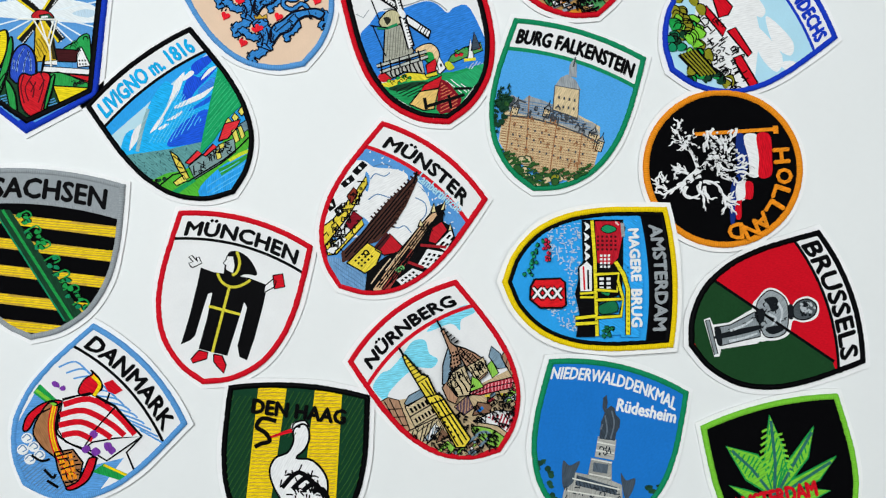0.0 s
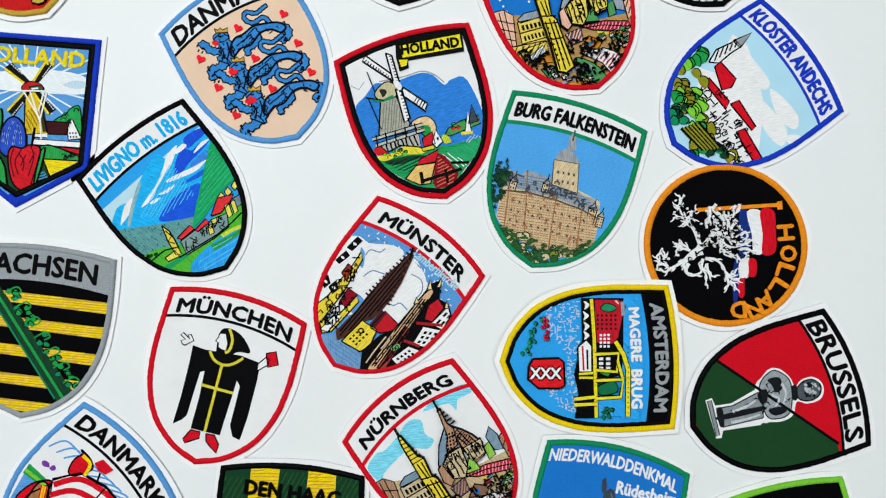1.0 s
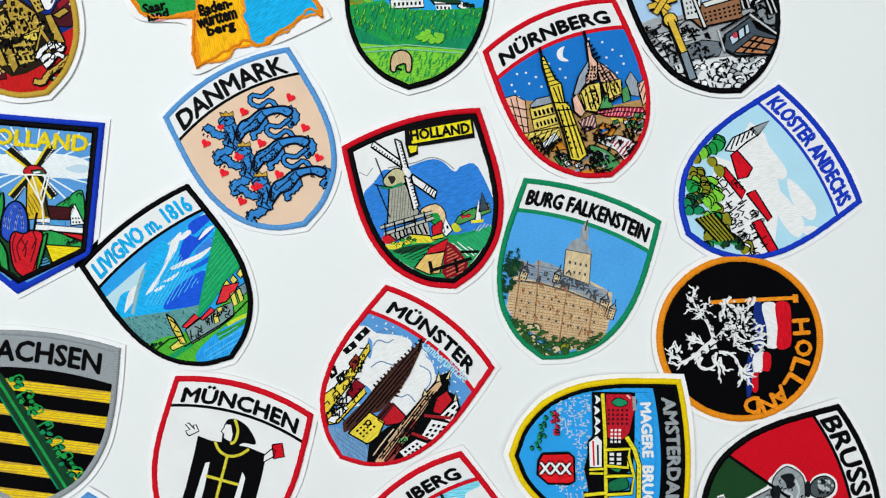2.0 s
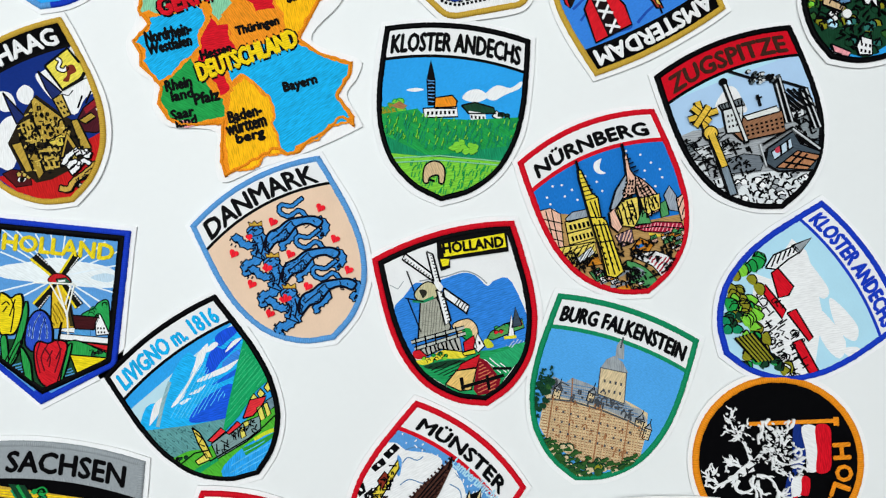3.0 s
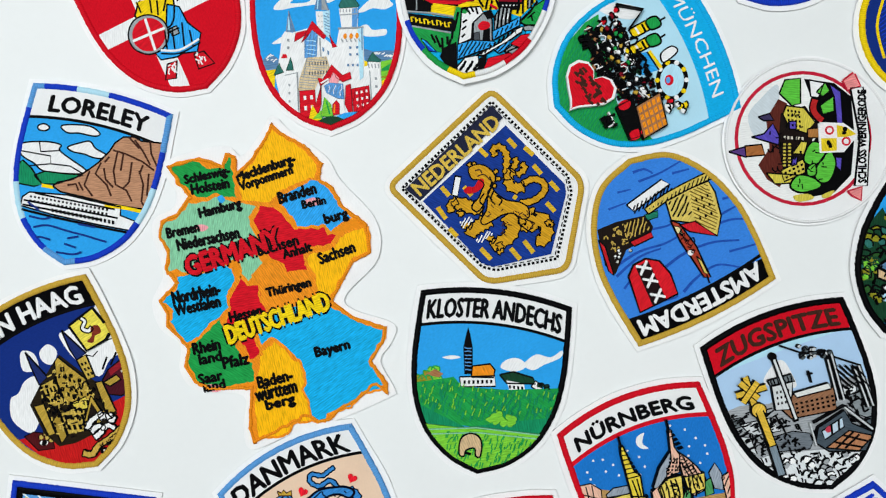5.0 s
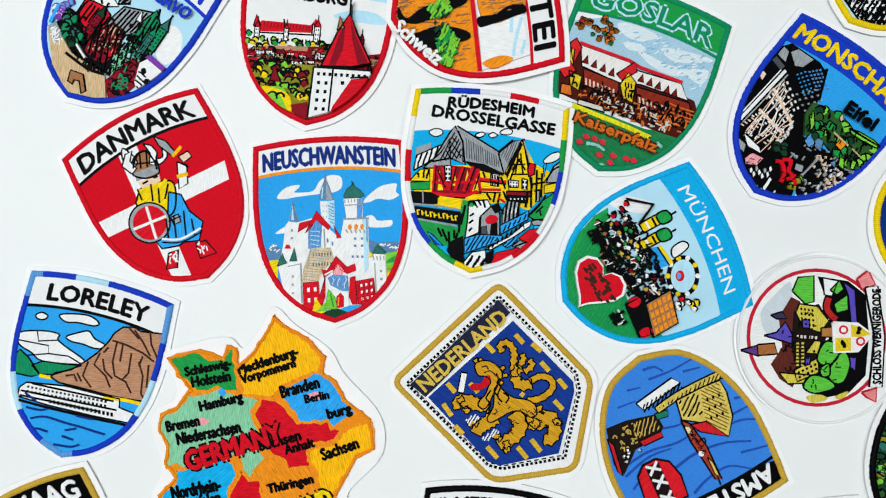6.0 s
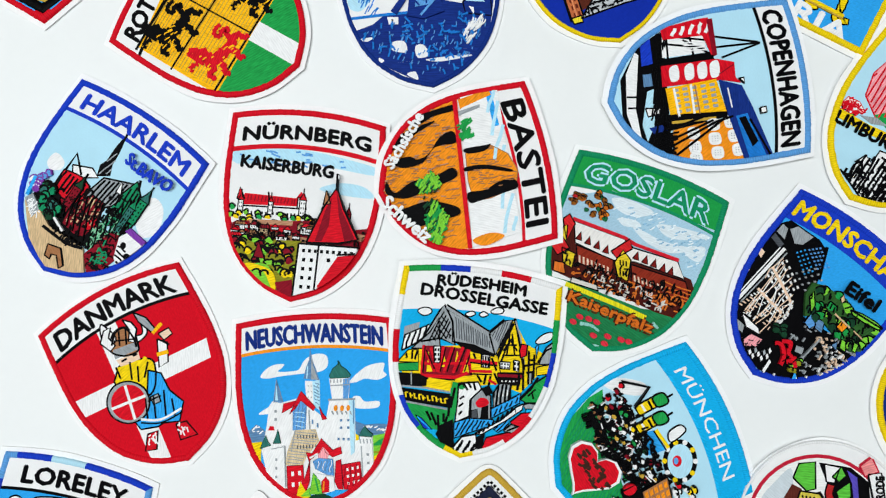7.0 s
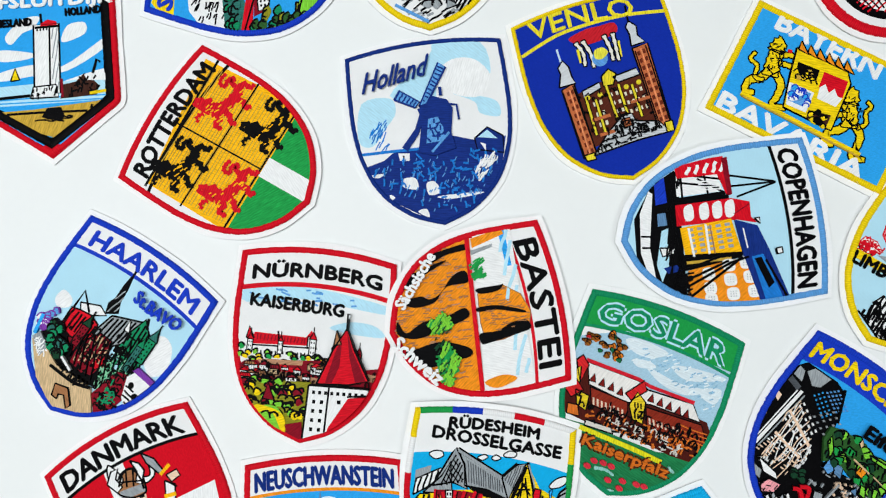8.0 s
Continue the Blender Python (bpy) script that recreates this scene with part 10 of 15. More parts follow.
a.hatch(GREY, 0.33, 1.18, -8, (-12.2, -53), (-9.1, -44.7), (-0.7, -44.6), (0.2, -48.3), (-5.7, -55.6), (-6.7, -57.8), (-12.9, -57.6), waver=0.15)
a.windows(DKGREY, (-8.6, -44.9), (0.1, -44.8), (-8.9, -53.1), 7, 2, 0.35)
a.line(GREY, 0.38, (-9.1, -44.2), (-10.8, -53))
a.line(GREY, 0.47, (-3.1, -36.1), (-3, -44))
a.windows(STEEL, (-2.7, -37.5), (1.4, -40.5), (-2.9, -43.1), 2, 1, 0.3)
a.shape(TEAL, (5.8, -22.6), (7.3, -19.6), (9.2, -18.3), (9.8, -16.9), (10.7, -18.8), (13, -20.5), (14.5, -22.7), (13.7, -23.6), (6.2, -23.6), w=0.28, edge=DKGREEN)
a.line(DKGREEN, 0.47, (9.7, -18.3), (9.5, -16.5))
a.poly(WHITE, (5.7, -23.8), (14.2, -23.6), (13.4, -32.5), (6.6, -32.3))
a.poly(LTBLUE, (11.4, -24), (14.2, -23.8), (13.2, -32.2), (11.1, -32.1))
a.line(GREY, 0.47, (6.3, -24.1), (6.2, -25.4))
a.line(GREY, 0.47, (7.7, -24.1), (7.6, -25.5))
a.line(GREY, 0.47, (9.1, -24.1), (9, -25.5))
a.line(GREY, 0.47, (10.5, -24.1), (10.4, -25.5))
a.line(GREY, 0.47, (11.9, -24.3), (11.8, -25.7))
a.line(GREY, 0.47, (13.3, -24.3), (13.2, -25.7))
a.line(GREY, 0.47, (6.1, -26.6), (14.1, -26.4))
a.line(GREY, 0.71, (5, -32.3), (16, -32.4))
a.line(STEEL, 0.47, (15.3, -32.5), (15, -42.3))
a.poly(PALE, (13.4, -32.9), (15.8, -32.6), (15, -53.9), (13.5, -55))
a.ell(ORANGE, (7.9, -35.8), 0.75, 1.18, -8)
a.ell(ORANGE, (10.5, -35.9), 0.75, 1.18, -8)
a.ell(ORANGE, (13.1, -35.9), 0.75, 1.18, -8)
a.line(GREY, 0.52, (6.2, -36.9), (6.9, -38.3))
a.line(GREY, 0.52, (8.1, -36.9), (8.7, -38.4))
a.line(GREY, 0.52, (10, -37), (10.6, -38.5))
a.line(GREY, 0.52, (11.9, -37.1), (12.5, -38.4))
a.line(GREY, 0.52, (13.8, -37.2), (14.3, -38.6))
a.windows(STEEL, (8.5, -39.3), (14.4, -39.4), (8.3, -45.3), 2, 2, 0.3)
a.windows(STEEL, (7.7, -47.1), (13.8, -47.4), (7.6, -49.5), 3, 1, 0.4)
a.windows(GREY, (-18.1, -34.5), (-15.3, -34.6), (-18.4, -41.1), 1, 2, 0.3)
a.shape(TEAL, (-23.6, -51.1), (-22.4, -48.5), (-21.1, -45.9), (-20.3, -48.4), (-19.2, -49.9), w=0.24, edge=DKGREEN)
a.shape(TEAL, (-18.2, -49.2), (-16.9, -46.3), (-16.1, -43.7), (-15.5, -46.4), (-15.1, -49.2), w=0.24, edge=DKGREEN)
a.poly(RED, (-20.1, -43.8), (-19.3, -42.2), (-17.9, -42.3), (-17.5, -43.9))
a.poly(WHITE, (-23, -51.7), (-13.8, -50.1), (-13.7, -68.3), (-20.2, -65.3))
a.line(GREY, 0.47, (-13.5, -50.2), (-13.6, -66.9))
a.line(GREY, 0.38, (-18.9, -51.4), (-13.9, -50.6))
a.windows(GREY, (-18.4, -53.9), (-15.6, -54), (-18.7, -64.4), 1, 3, 0.3)
a.shape(RED, (-12.8, -58.5), (-6.2, -58.3), (-6, -64.4), (-3.4, -57.9), (-4.7, -53.2), (-2.4, -53.8), (1.6, -47.9), (6.1, -52.7), (9.4, -51.4), (9.8, -54.2), (6.1, -55.5), (3.3, -53.6), (2.4, -51.2), (0.9, -53.4), (-3.4, -56.5), (-3.7, -64.9), (-5.5, -69.5), (-12.8, -70.2), w=0.24, edge=DKRED)
a.shape(RED, (7.3, -57.2), (9.3, -56.5), (9.8, -68.6), (7.9, -68.5), (6.6, -65.3), w=0.24, edge=DKRED)
a.shape(RED, (9.6, -58.8), (17.2, -57.7), (17.8, -68.4), (10.3, -68.6), w=0.24, edge=DKRED)
a.poly(PINK, (-0, -54.6), (2.2, -51.1), (4.7, -54), (3.7, -56.4), (0.4, -56.6))
a.line(WHITE, 0.71, (-3.4, -55.6), (-0, -53.9))
a.windows(WHITE, (-12, -59.5), (-6.3, -59.2), (-11.8, -68.3), 2, 2, 0.4)
a.windows(WHITE, (10.8, -59.4), (17.1, -58.4), (11.2, -67.8), 3, 3, 0.4)
a.hatch(DKRED, 0.33, 2.12, 80, (10.1, -59.3), (17.2, -58.2), (17.2, -67.9), (10.8, -68.4), waver=0.15)
a.shape(LTBLUE, (-2, -56.9), (0.4, -55.7), (6, -56.4), (6.3, -62.9), (3.4, -62.4), (-1.1, -59.9), w=0.24, edge=STEEL)
a.hatch(STEEL, 0.42, 1.18, 76, (-1.6, -57), (6, -56.8), (5.8, -61.9), (-0.2, -59.9), waver=0.15)
a.hatch(WHITE, 0.28, 2.59, 76, (-1.6, -57), (6, -56.8), (5.8, -61.9), (-0.2, -59.9), waver=0.15)
a.poly(WHITE, (-0.7, -61.8), (6.2, -63.4), (6.5, -69.4), (-0.1, -69.2))
a.shape(RED, (0.8, -69.7), (1.3, -65.1), (3, -63.3), (4.3, -65.1), (4.1, -69.3), w=0.24, edge=DKRED)
a.line(ORANGE, 0.57, (1.8, -68.8), (2.2, -65.1))
a.poly(WHITE, (17.5, -47.5), (22.3, -47.7), (22.6, -63.5), (18.2, -67.5))
a.line(GREY, 0.47, (17.5, -48.5), (17.7, -50.3))
a.line(GREY, 0.47, (18.9, -48.5), (19.1, -50.4))
a.line(GREY, 0.47, (20.3, -48.5), (20.5, -50.4))
a.line(GREY, 0.47, (21.7, -48.6), (21.9, -50.5))
a.line(GREY, 0.47, (17.9, -51.3), (18.2, -66.2))
a.windows(GREY, (18.7, -53.1), (22.1, -53.3), (18.9, -63.3), 1, 3, 0.3)
a.shape(TEAL, (17.1, -47.3), (18.3, -45.2), (19.6, -43.4), (20.9, -45.3), (22.7, -46.8), (22.3, -47.9), w=0.24, edge=DKGREEN)
a.part("garden", "stitched garden and moat")
a.poly(SKY, (2.7, -70.2), (6.5, -68.9), (15.6, -68.8), (13.1, -71.6), (9.6, -72.8), (4.4, -72.1))
a.shape(LIME, (-3.9, -70), (-2.1, -61.7), (0.6, -65), (1.3, -70.2), w=0.24, edge=GREEN)
a.line(GREEN, 0.71, (-1.3, -63.6), (-0.1, -69.2))
a.poly(YELLOW, (-9.6, -72.1), (-7.5, -64.8), (-5.2, -69.1), (-3.3, -68.1), (-3.9, -71.4))
a.poly(LIME, (-7.6, -70.8), (-3.7, -67.3), (-3.4, -71))
a.blob(DKGREEN, (-6.8, -73.1), (-0.8, -70.1), (3.2, -70.5), (7.3, -72.3), (12.4, -72.9), (4.8, -76.3), (-2.2, -75.4))
a.close()

# rainbow-edged shield patch with a half-timbered inn
a = Patch("shield_patch", -0.0256, 0.4066, -5.2, 32.5, 74.1, "rainbow-edged shield patch with a half-timbered inn", [WHITE, RED, WHITE, BLUE, GREEN, YELLOW], base=CYAN, lift=2, seed=29)
a.title("RÜDESHEIM", BLACK, WHITE, None, deep=18, wide=36, high=5.2, at=-5.8)
a.part("caption")
a.text(BLACK, "DROSSELGASSE", (1.7, -9.2), 51.71, 4.66, -2, bold=0.04)
a.part("sky", "stitched cloud in the sky")
a.shape(WHITE, (-24.6, -17.6), (-22.7, -15.9), (-19.6, -15.8), (-18.9, -17.6), (-21.8, -19.1), w=0.52, curve=True)
a.shape(WHITE, (-5.2, -16.3), (-2.6, -14.8), (-1.1, -15.7), (-3.2, -17.2), w=0.52, curve=True)
a.shape(WHITE, (0.4, -15.8), (2.1, -14.4), (4.1, -15.5), (1.9, -16.7), w=0.52, curve=True)
a.shape(WHITE, (5, -13.8), (7.4, -12.1), (10, -12.5), (9.5, -14.2), (6.1, -14.8), w=0.52, curve=True)
a.shape(WHITE, (24.5, -23.5), (27.1, -20.5), (30.5, -19.2), (31, -21.5), (28.8, -23.6), (25.4, -24.6), w=0.52, curve=True)
a.part("inn", "stitched half-timbered inn with grey roofs")
a.poly(YELLOW, (-29.6, -38.6), (-23, -32), (0.1, -28.2), (15, -16.5), (20.8, -25.2), (29.4, -28.7), (31.3, -35.5), (26.9, -37.2), (20.9, -45), (11.3, -42.8), (-16.1, -48.6), (-27.2, -44.2))
a.poly(GREY, (-29.1, -24.5), (-23.1, -21.8), (-23.4, -28.5), (-29, -30.3))
a.shape(WHITE, (-29, -34.3), (-28.6, -27.9), (-19.1, -22.3), (-19.8, -27.1), (-24.9, -31.5), w=0.65)
a.hatch(BLACK, 0.78, 1.86, 80, (-28.8, -33.8), (-28.6, -28.2), (-19, -22.5), (-19.8, -27.1), (-24.9, -31.5), waver=0.15)
a.shape(GREY, (-25.2, -32.9), (-22.1, -29.5), (-18.6, -25.5), (-15.7, -19.2), (-13.6, -31.4), w=0.65)
a.shape(GREY, (-21.8, -29.7), (-15.6, -16.1), (-14, -13.6), (-10, -19.7), (-7.8, -29.3), (-14.1, -27.3), w=0.78)
a.shape(GREY, (-12.9, -14.9), (6, -23.3), (9.8, -31.3), (2.6, -29.3), (-8.9, -28), (-9.9, -20.2), w=0.78)
a.line(GREY, 1.4, (-13, -14.4), (6.5, -23.2))
a.line(BLACK, 0.72, (-13.1, -13.5), (6.8, -22.7))
a.hatch(DKGREY, 0.39, 0.93, -80, (-9.3, -17.7), (5.2, -24.3), (7.2, -28.8), (-7.6, -26.5), waver=0.15)
a.hatch(BLACK, 0.59, 1.4, 70, (-19.8, -29.2), (-14.2, -16), (-10.8, -20.3), (-9.5, -26.7), waver=0.15)
a.hatch(BLACK, 0.52, 1.86, -45, (-19, -29.4), (-14, -17.4), (-9.5, -26.7), waver=0.15)
a.shape(GREY, (5.4, -22.9), (10.8, -17.1), (14.4, -16.1), (10.6, -26.5), (8.9, -31.4), w=0.72)
a.hatch(DKGREY, 0.39, 0.93, 75, (6, -23.3), (10.9, -17.5), (14.1, -17), (10.2, -26.5), waver=0.15)
a.line(BLACK, 0.98, (5.4, -22.4), (10.8, -16.6))
a.shape(BLACK, (-7.9, -27.9), (0.1, -28.2), (8.9, -31.4), (7.6, -32.5), (-4.4, -30.3), w=0.33)
a.shape(YELLOW, (10, -33.1), (12.4, -25.2), (15, -16.5), (18, -25.5), (21.2, -36.8), (11.9, -38.1), w=0.72)
a.line(BLACK, 1.16, (14.9, -15.5), (17.7, -23.2), (21.1, -35.6))
a.line(GREY, 0.56, (15.4, -16.4), (18.2, -23.1), (21, -33.3))
a.line(BLACK, 1.3, (14.6, -17.5), (9.9, -31.7))
a.line(BLACK, 0.72, (13.7, -21.8), (13.5, -30.7))
a.line(BLACK, 0.72, (14.6, -21.7), (16.7, -30.3))
a.line(BLACK, 0.72, (12.1, -26.7), (17.1, -26.1))
a.line(BLACK, 0.72, (11.9, -29.1), (15, -23.5))
a.line(BLACK, 0.72, (17.4, -28.4), (13.6, -23.7))
a.line(BLACK, 0.72, (11.7, -31), (18.6, -30.1))
a.line(BLACK, 0.72, (11.5, -33.9), (13.1, -27.3))
a.shape(GREEN, (-29.9, -39.6), (-21.6, -38.1), (-21.2, -41.4), (-29.5, -42.6), w=0.33)
a.shape(YELLOW, (-29.6, -38.2), (-26.3, -33.5), (-22.4, -33.1), (-21.6, -38.1), (-29.5, -38.9), w=0.52)
a.hatch(BLACK, 0.85, 1.86, 85, (-28, -37), (-25.6, -33.7), (-22.3, -33.3), (-22.1, -37.2), waver=0.15)
a.poly(DKRED, (-20.1, -42.9), (-20.7, -31.2), (-13.7, -30.3), (-1.5, -30.3), (0.7, -40.6), (-12.1, -43))
a.poly(YELLOW, (-17.9, -41.4), (-18.1, -33), (-15.6, -41.1))
a.poly(YELLOW, (-12.6, -38.8), (-12.1, -32.6), (-9.8, -38.5))
a.poly(YELLOW, (-7.2, -40.5), (-6.6, -31.5), (-5.1, -35.5))
a.poly(YELLOW, (-4.2, -40.1), (-2.7, -32.4), (-0.8, -39.6))
a.line(RED, 1.16, (-19.7, -42.6), (-20.3, -30.9))
a.line(RED, 1.16, (-20.1, -31.8), (-14.7, -41))
a.line(RED, 1.16, (-13.3, -40.8), (-17.4, -31.5))
a.line(RED, 1.16, (-12.8, -41.2), (-12.3, -30.6))
a.line(RED, 1.16, (-10.9, -41), (-8.6, -30.1))
a.line(RED, 1.16, (-7.2, -40.5), (-4.4, -29.6))
a.line(RED, 1.16, (-4, -40.1), (-2, -30.4))
a.line(RED, 1.16, (-1.9, -30.8), (0.6, -39.4))
a.line(RED, 1.16, (-20.7, -38), (-12.7, -38.4))
a.line(RED, 1.16, (-12.9, -37.4), (-0.9, -35.9))
a.line(BLACK, 0.59, (-19.3, -42.1), (-19.7, -31.3))
a.line(BLACK, 0.59, (-19.1, -32.7), (-14.8, -40))
a.line(BLACK, 0.59, (-12.4, -40.7), (-11.4, -30.7))
a.line(BLACK, 0.59, (-9.6, -40.3), (-7.7, -30.2))
a.line(BLACK, 0.59, (-5.9, -39.9), (-3.4, -30.2))
a.line(BLACK, 0.59, (-2.7, -39.5), (-1.1, -31.7))
a.shape(WHITE, (-16.3, -30.8), (-13.5, -30.5), (-12.9, -37), (-15.2, -37.3), w=0.65)
a.windows(BLACK, (-16, -31.2), (-13.7, -31), (-15.3, -37), 2, 3, 0.6)
a.line(RED, 1.4, (-20.5, -43.2), (-6.1, -42.2), (-1.2, -39.7))
a.line(BLACK, 0.65, (-20.4, -44.3), (-6, -43.2))
a.poly(YELLOW, (-1.4, -31.2), (9.9, -32.2), (12, -39.2), (0.8, -41.3))
a.line(RED, 1.4, (-1, -34.5), (10.2, -34.5))
a.line(RED, 1.16, (-0.4, -38.9), (8.4, -38))
a.line(BLACK, 0.65, (-0.9, -35.4), (10.3, -35.4))
a.line(BLACK, 0.65, (-0.3, -40), (8.5, -39.2))
a.shape(WHITE, (3.3, -31.6), (6.8, -31.6), (7.2, -36.7), (3.9, -36.7), w=0.65)
a.windows(BLACK, (3.5, -31.6), (6.6, -31.7), (4.2, -36.9), 3, 2, 0.7)
a.shape(WHITE, (11, -33.5), (15.2, -33.3), (15.3, -36.1), (11.6, -36.4), w=0.65)
a.windows(DKGREY, (11.3, -33.7), (15, -33.6), (11.6, -36.4), 3, 2, 0.6)
a.shape(WHITE, (16.5, -32.2), (18.8, -32.4), (19.1, -36.6), (17, -36.4), w=0.65)
a.windows(BLACK, (16.5, -32.5), (18.9, -32.6), (17, -36.6), 2, 2, 0.6)
a.line(BLACK, 0.85, (0, -31.5), (1.2, -33.7))
a.line(BLACK, 0.85, (7.6, -32.5), (10.1, -37.3))
a.line(BLACK, 0.85, (2.6, -40.1), (4.7, -42.7))
a.line(BLACK, 0.85, (6.2, -39.2), (5.8, -43.5))
a.line(BLACK, 0.85, (9.4, -38.4), (11.8, -42.7))
a.line(BLACK, 0.85, (8.1, -39.7), (7.7, -43.7))
a.shape(DKRED, (10.7, -38.2), (21, -37.3), (21.1, -39.2), (11, -40), w=0.65)
a.shape(BLACK, (11, -40.5), (20.2, -39.3), (20.1, -42.1), (11.8, -42.7), w=0.33)
a.windows(WHITE, (12, -40.6), (19.8, -39.6), (12.2, -42.1), 5, 1, 0.4)
a.line(RED, 0.93, (7.4, -41.4), (10.8, -42.9))
a.shape(RED, (18.3, -27.8), (18.9, -25.4), (21.3, -25.6), (21.3, -29.8), (19.1, -31), w=0.65)
a.shape(SKY, (24.6, -25.9), (25.8, -24.5), (25.7, -27.4), (25.6, -30.4), w=0.33)
a.shape(GREY, (27.7, -28.9), (29, -25.5), (31.3, -23.3), (31.8, -31.9), (26.8, -32.7), w=0.65)
a.line(BLACK, 0.72, (26.2, -32), (28.9, -26.9), (31.5, -25.1))
a.shape(YELLOW, (26, -33.9), (30.9, -32.2), (30.9, -36), (26.4, -37.2), w=0.46)
a.line(BLACK, 0.78, (20.3, -31.1), (21.7, -43.8))
a.line(BLACK, 0.78, (22.2, -27.8), (23.5, -41.2))
a.line(BLACK, 0.78, (24.5, -28.9), (25.3, -39.1))
a.line(BLACK, 0.78, (22.1, -36.7), (24.8, -35.9))
a.line(BLACK, 0.78, (21.1, -34), (26.3, -32.4))
a.line(BLACK, 0.78, (22.9, -31.4), (25.2, -31.2))
a.shape(GREY, (23.1, -36.6), (24.4, -35.7), (24.8, -40.6), (23.5, -41.2), w=0.65)
a.line(BLACK, 0.98, (19.4, -44), (19.4, -37))
a.shape(BLACK, (-29, -43.3), (-20.6, -42.7), (-17.6, -43.8), (-17.3, -47), (-27.9, -48.3), w=0.33)
a.line(GREY, 0.51, (-24, -42.2), (-23.3, -47.3))
a.line(GREY, 0.7, (-27.9, -48.3), (-17.4, -47.9), (-6.7, -48.4))
a.poly(YELLOW, (-16.7, -43.6), (-7.3, -43.8), (-7.3, -48), (-17.2, -47.5))
a.shape(BLACK, (-27.8, -49.2), (-6.6, -49.3), (-6.8, -54.5), (-26.2, -53.7), w=0.33)
a.line(GREY, 0.7, (-25.2, -54.3), (-7.7, -55.3))
a.line(YELLOW, 0.65, (-25.3, -50.6), (-24.7, -52.6))
a.line(YELLOW, 0.47, (-25.3, -50.6), (-24.1, -50.6))
a.line(YELLOW, 0.65, (-23.4, -50.6), (-22.8, -52.6))
a.line(YELLOW, 0.47, (-23.3, -51.5), (-22.1, -51.6))
a.line(YELLOW, 0.65, (-21.7, -50.6), (-21.2, -52.6))
a.line(YELLOW, 0.47, (-21.4, -52.4), (-20.2, -52.5))
a.line(YELLOW, 0.65, (-19.8, -50.8), (-19.2, -52.9))
a.line(YELLOW, 0.47, (-19.8, -50.8), (-18.6, -50.9))
a.line(YELLOW, 0.65, (-18.2, -50.9), (-17.6, -52.9))
a.line(YELLOW, 0.47, (-18.1, -51.8), (-16.8, -51.9))
a.line(YELLOW, 0.65, (-16.3, -50.8), (-15.7, -52.8))
a.line(YELLOW, 0.47, (-16, -52.6), (-14.8, -52.7))
a.line(YELLOW, 0.65, (-14.4, -50.8), (-13.8, -52.8))
a.line(YELLOW, 0.47, (-14.4, -50.8), (-13.2, -50.8))
a.line(YELLOW, 0.65, (-12.8, -50.8), (-12.2, -52.8))
a.line(YELLOW, 0.47, (-12.7, -51.7), (-11.4, -51.8))
a.line(YELLOW, 0.65, (-10.9, -51), (-10.3, -53.1))
a.line(YELLOW, 0.47, (-10.6, -52.9), (-9.4, -53))
a.line(YELLOW, 0.65, (-9.2, -51.1), (-8.7, -53.1))
a.line(YELLOW, 0.47, (-9.2, -51.1), (-8.1, -51.1))
a.part("courtyard", "stitched garden wall, doorway and path")
a.poly(GREEN, (-25.6, -54.6), (-7.6, -55.8), (-6.8, -44), (-4, -44.3), (-4.1, -54.2), (-4.6, -61.2), (-5.7, -63.7), (-9.4, -64.2), (-17, -63.4), (-23, -59))
a.poly(BLACK, (-9.7, -61.9), (-4.9, -58.9), (-3.1, -69.2), (-5.5, -72.6), (-11.1, -65.8))
a.shape(BLUE, (-20.1, -59.1), (-17.4, -60.1), (-12.7, -64.1), (-16, -64.1), w=0.33)
a.line(CYAN, 0.47, (-19.4, -59.7), (-13.7, -63.8))
a.line(BLACK, 1.04, (-15.9, -57), (-13.6, -60.5))
a.line(BLACK, 1.04, (-14, -57.3), (-11.1, -62.1))
a.line(BLACK, 1.04, (-11.1, -57.9), (-9.7, -65.6))
a.line(BLACK, 1.04, (-8.9, -57.1), (-8.4, -60.6))
a.line(BLACK, 1.04, (-7, -49.8), (-6.9, -58))
a.line(BLACK, 1.04, (-5.6, -46.2), (-6.4, -54.5))
a.line(BLACK, 1.04, (-7.3, -58.1), (-8.1, -63.1))
a.shape(WHITE, (-4.4, -44.4), (3.4, -42.8), (5.1, -45.4), (1, -50.6), (1.4, -56.9), (-3.9, -59.8), (-3.9, -51.8), w=0.65)
a.clumps([GREEN], 3, 1.4, (-4.9, -44.4), (-2.1, -44.5), (-3.1, -47.5), w=0.49)
a.line(BLACK, 0.85, (-2.6, -43.7), (-0.4, -46.6))
a.line(BLACK, 0.85, (-0.8, -43.1), (0.9, -45.5))
a.line(BLACK, 0.85, (1.5, -43.1), (2.8, -46.2))
a.line(BLACK, 0.85, (-3.2, -50.5), (-1.5, -49.1))
a.line(BLACK, 0.85, (-3.2, -53.6), (-1.5, -51.9))
a.line(BLACK, 0.85, (-2.8, -56.8), (-1.6, -55.2))
a.shape(GREY, (2, -58), (1.4, -49.9), (5.1, -45.4), (9.1, -47.7), (10.4, -58.1), (4.7, -60.5), w=0.72)
a.shape(BLACK, (5.1, -45.4), (7.9, -43.7), (9.8, -46.3), (7.3, -48), w=0.33)
a.poly(BLACK, (6, -60.3), (6, -52.3), (8.6, -51.5), (9.6, -58.9))
a.blob(RED, (3.4, -51.3), (5, -49), (7.8, -49.1), (8.6, -51.1), (5.1, -52.9))
a.shape(DKGREY, (2.1, -54.5), (4.3, -53.5), (5.4, -58.7), (2.7, -59.8), w=0.33)
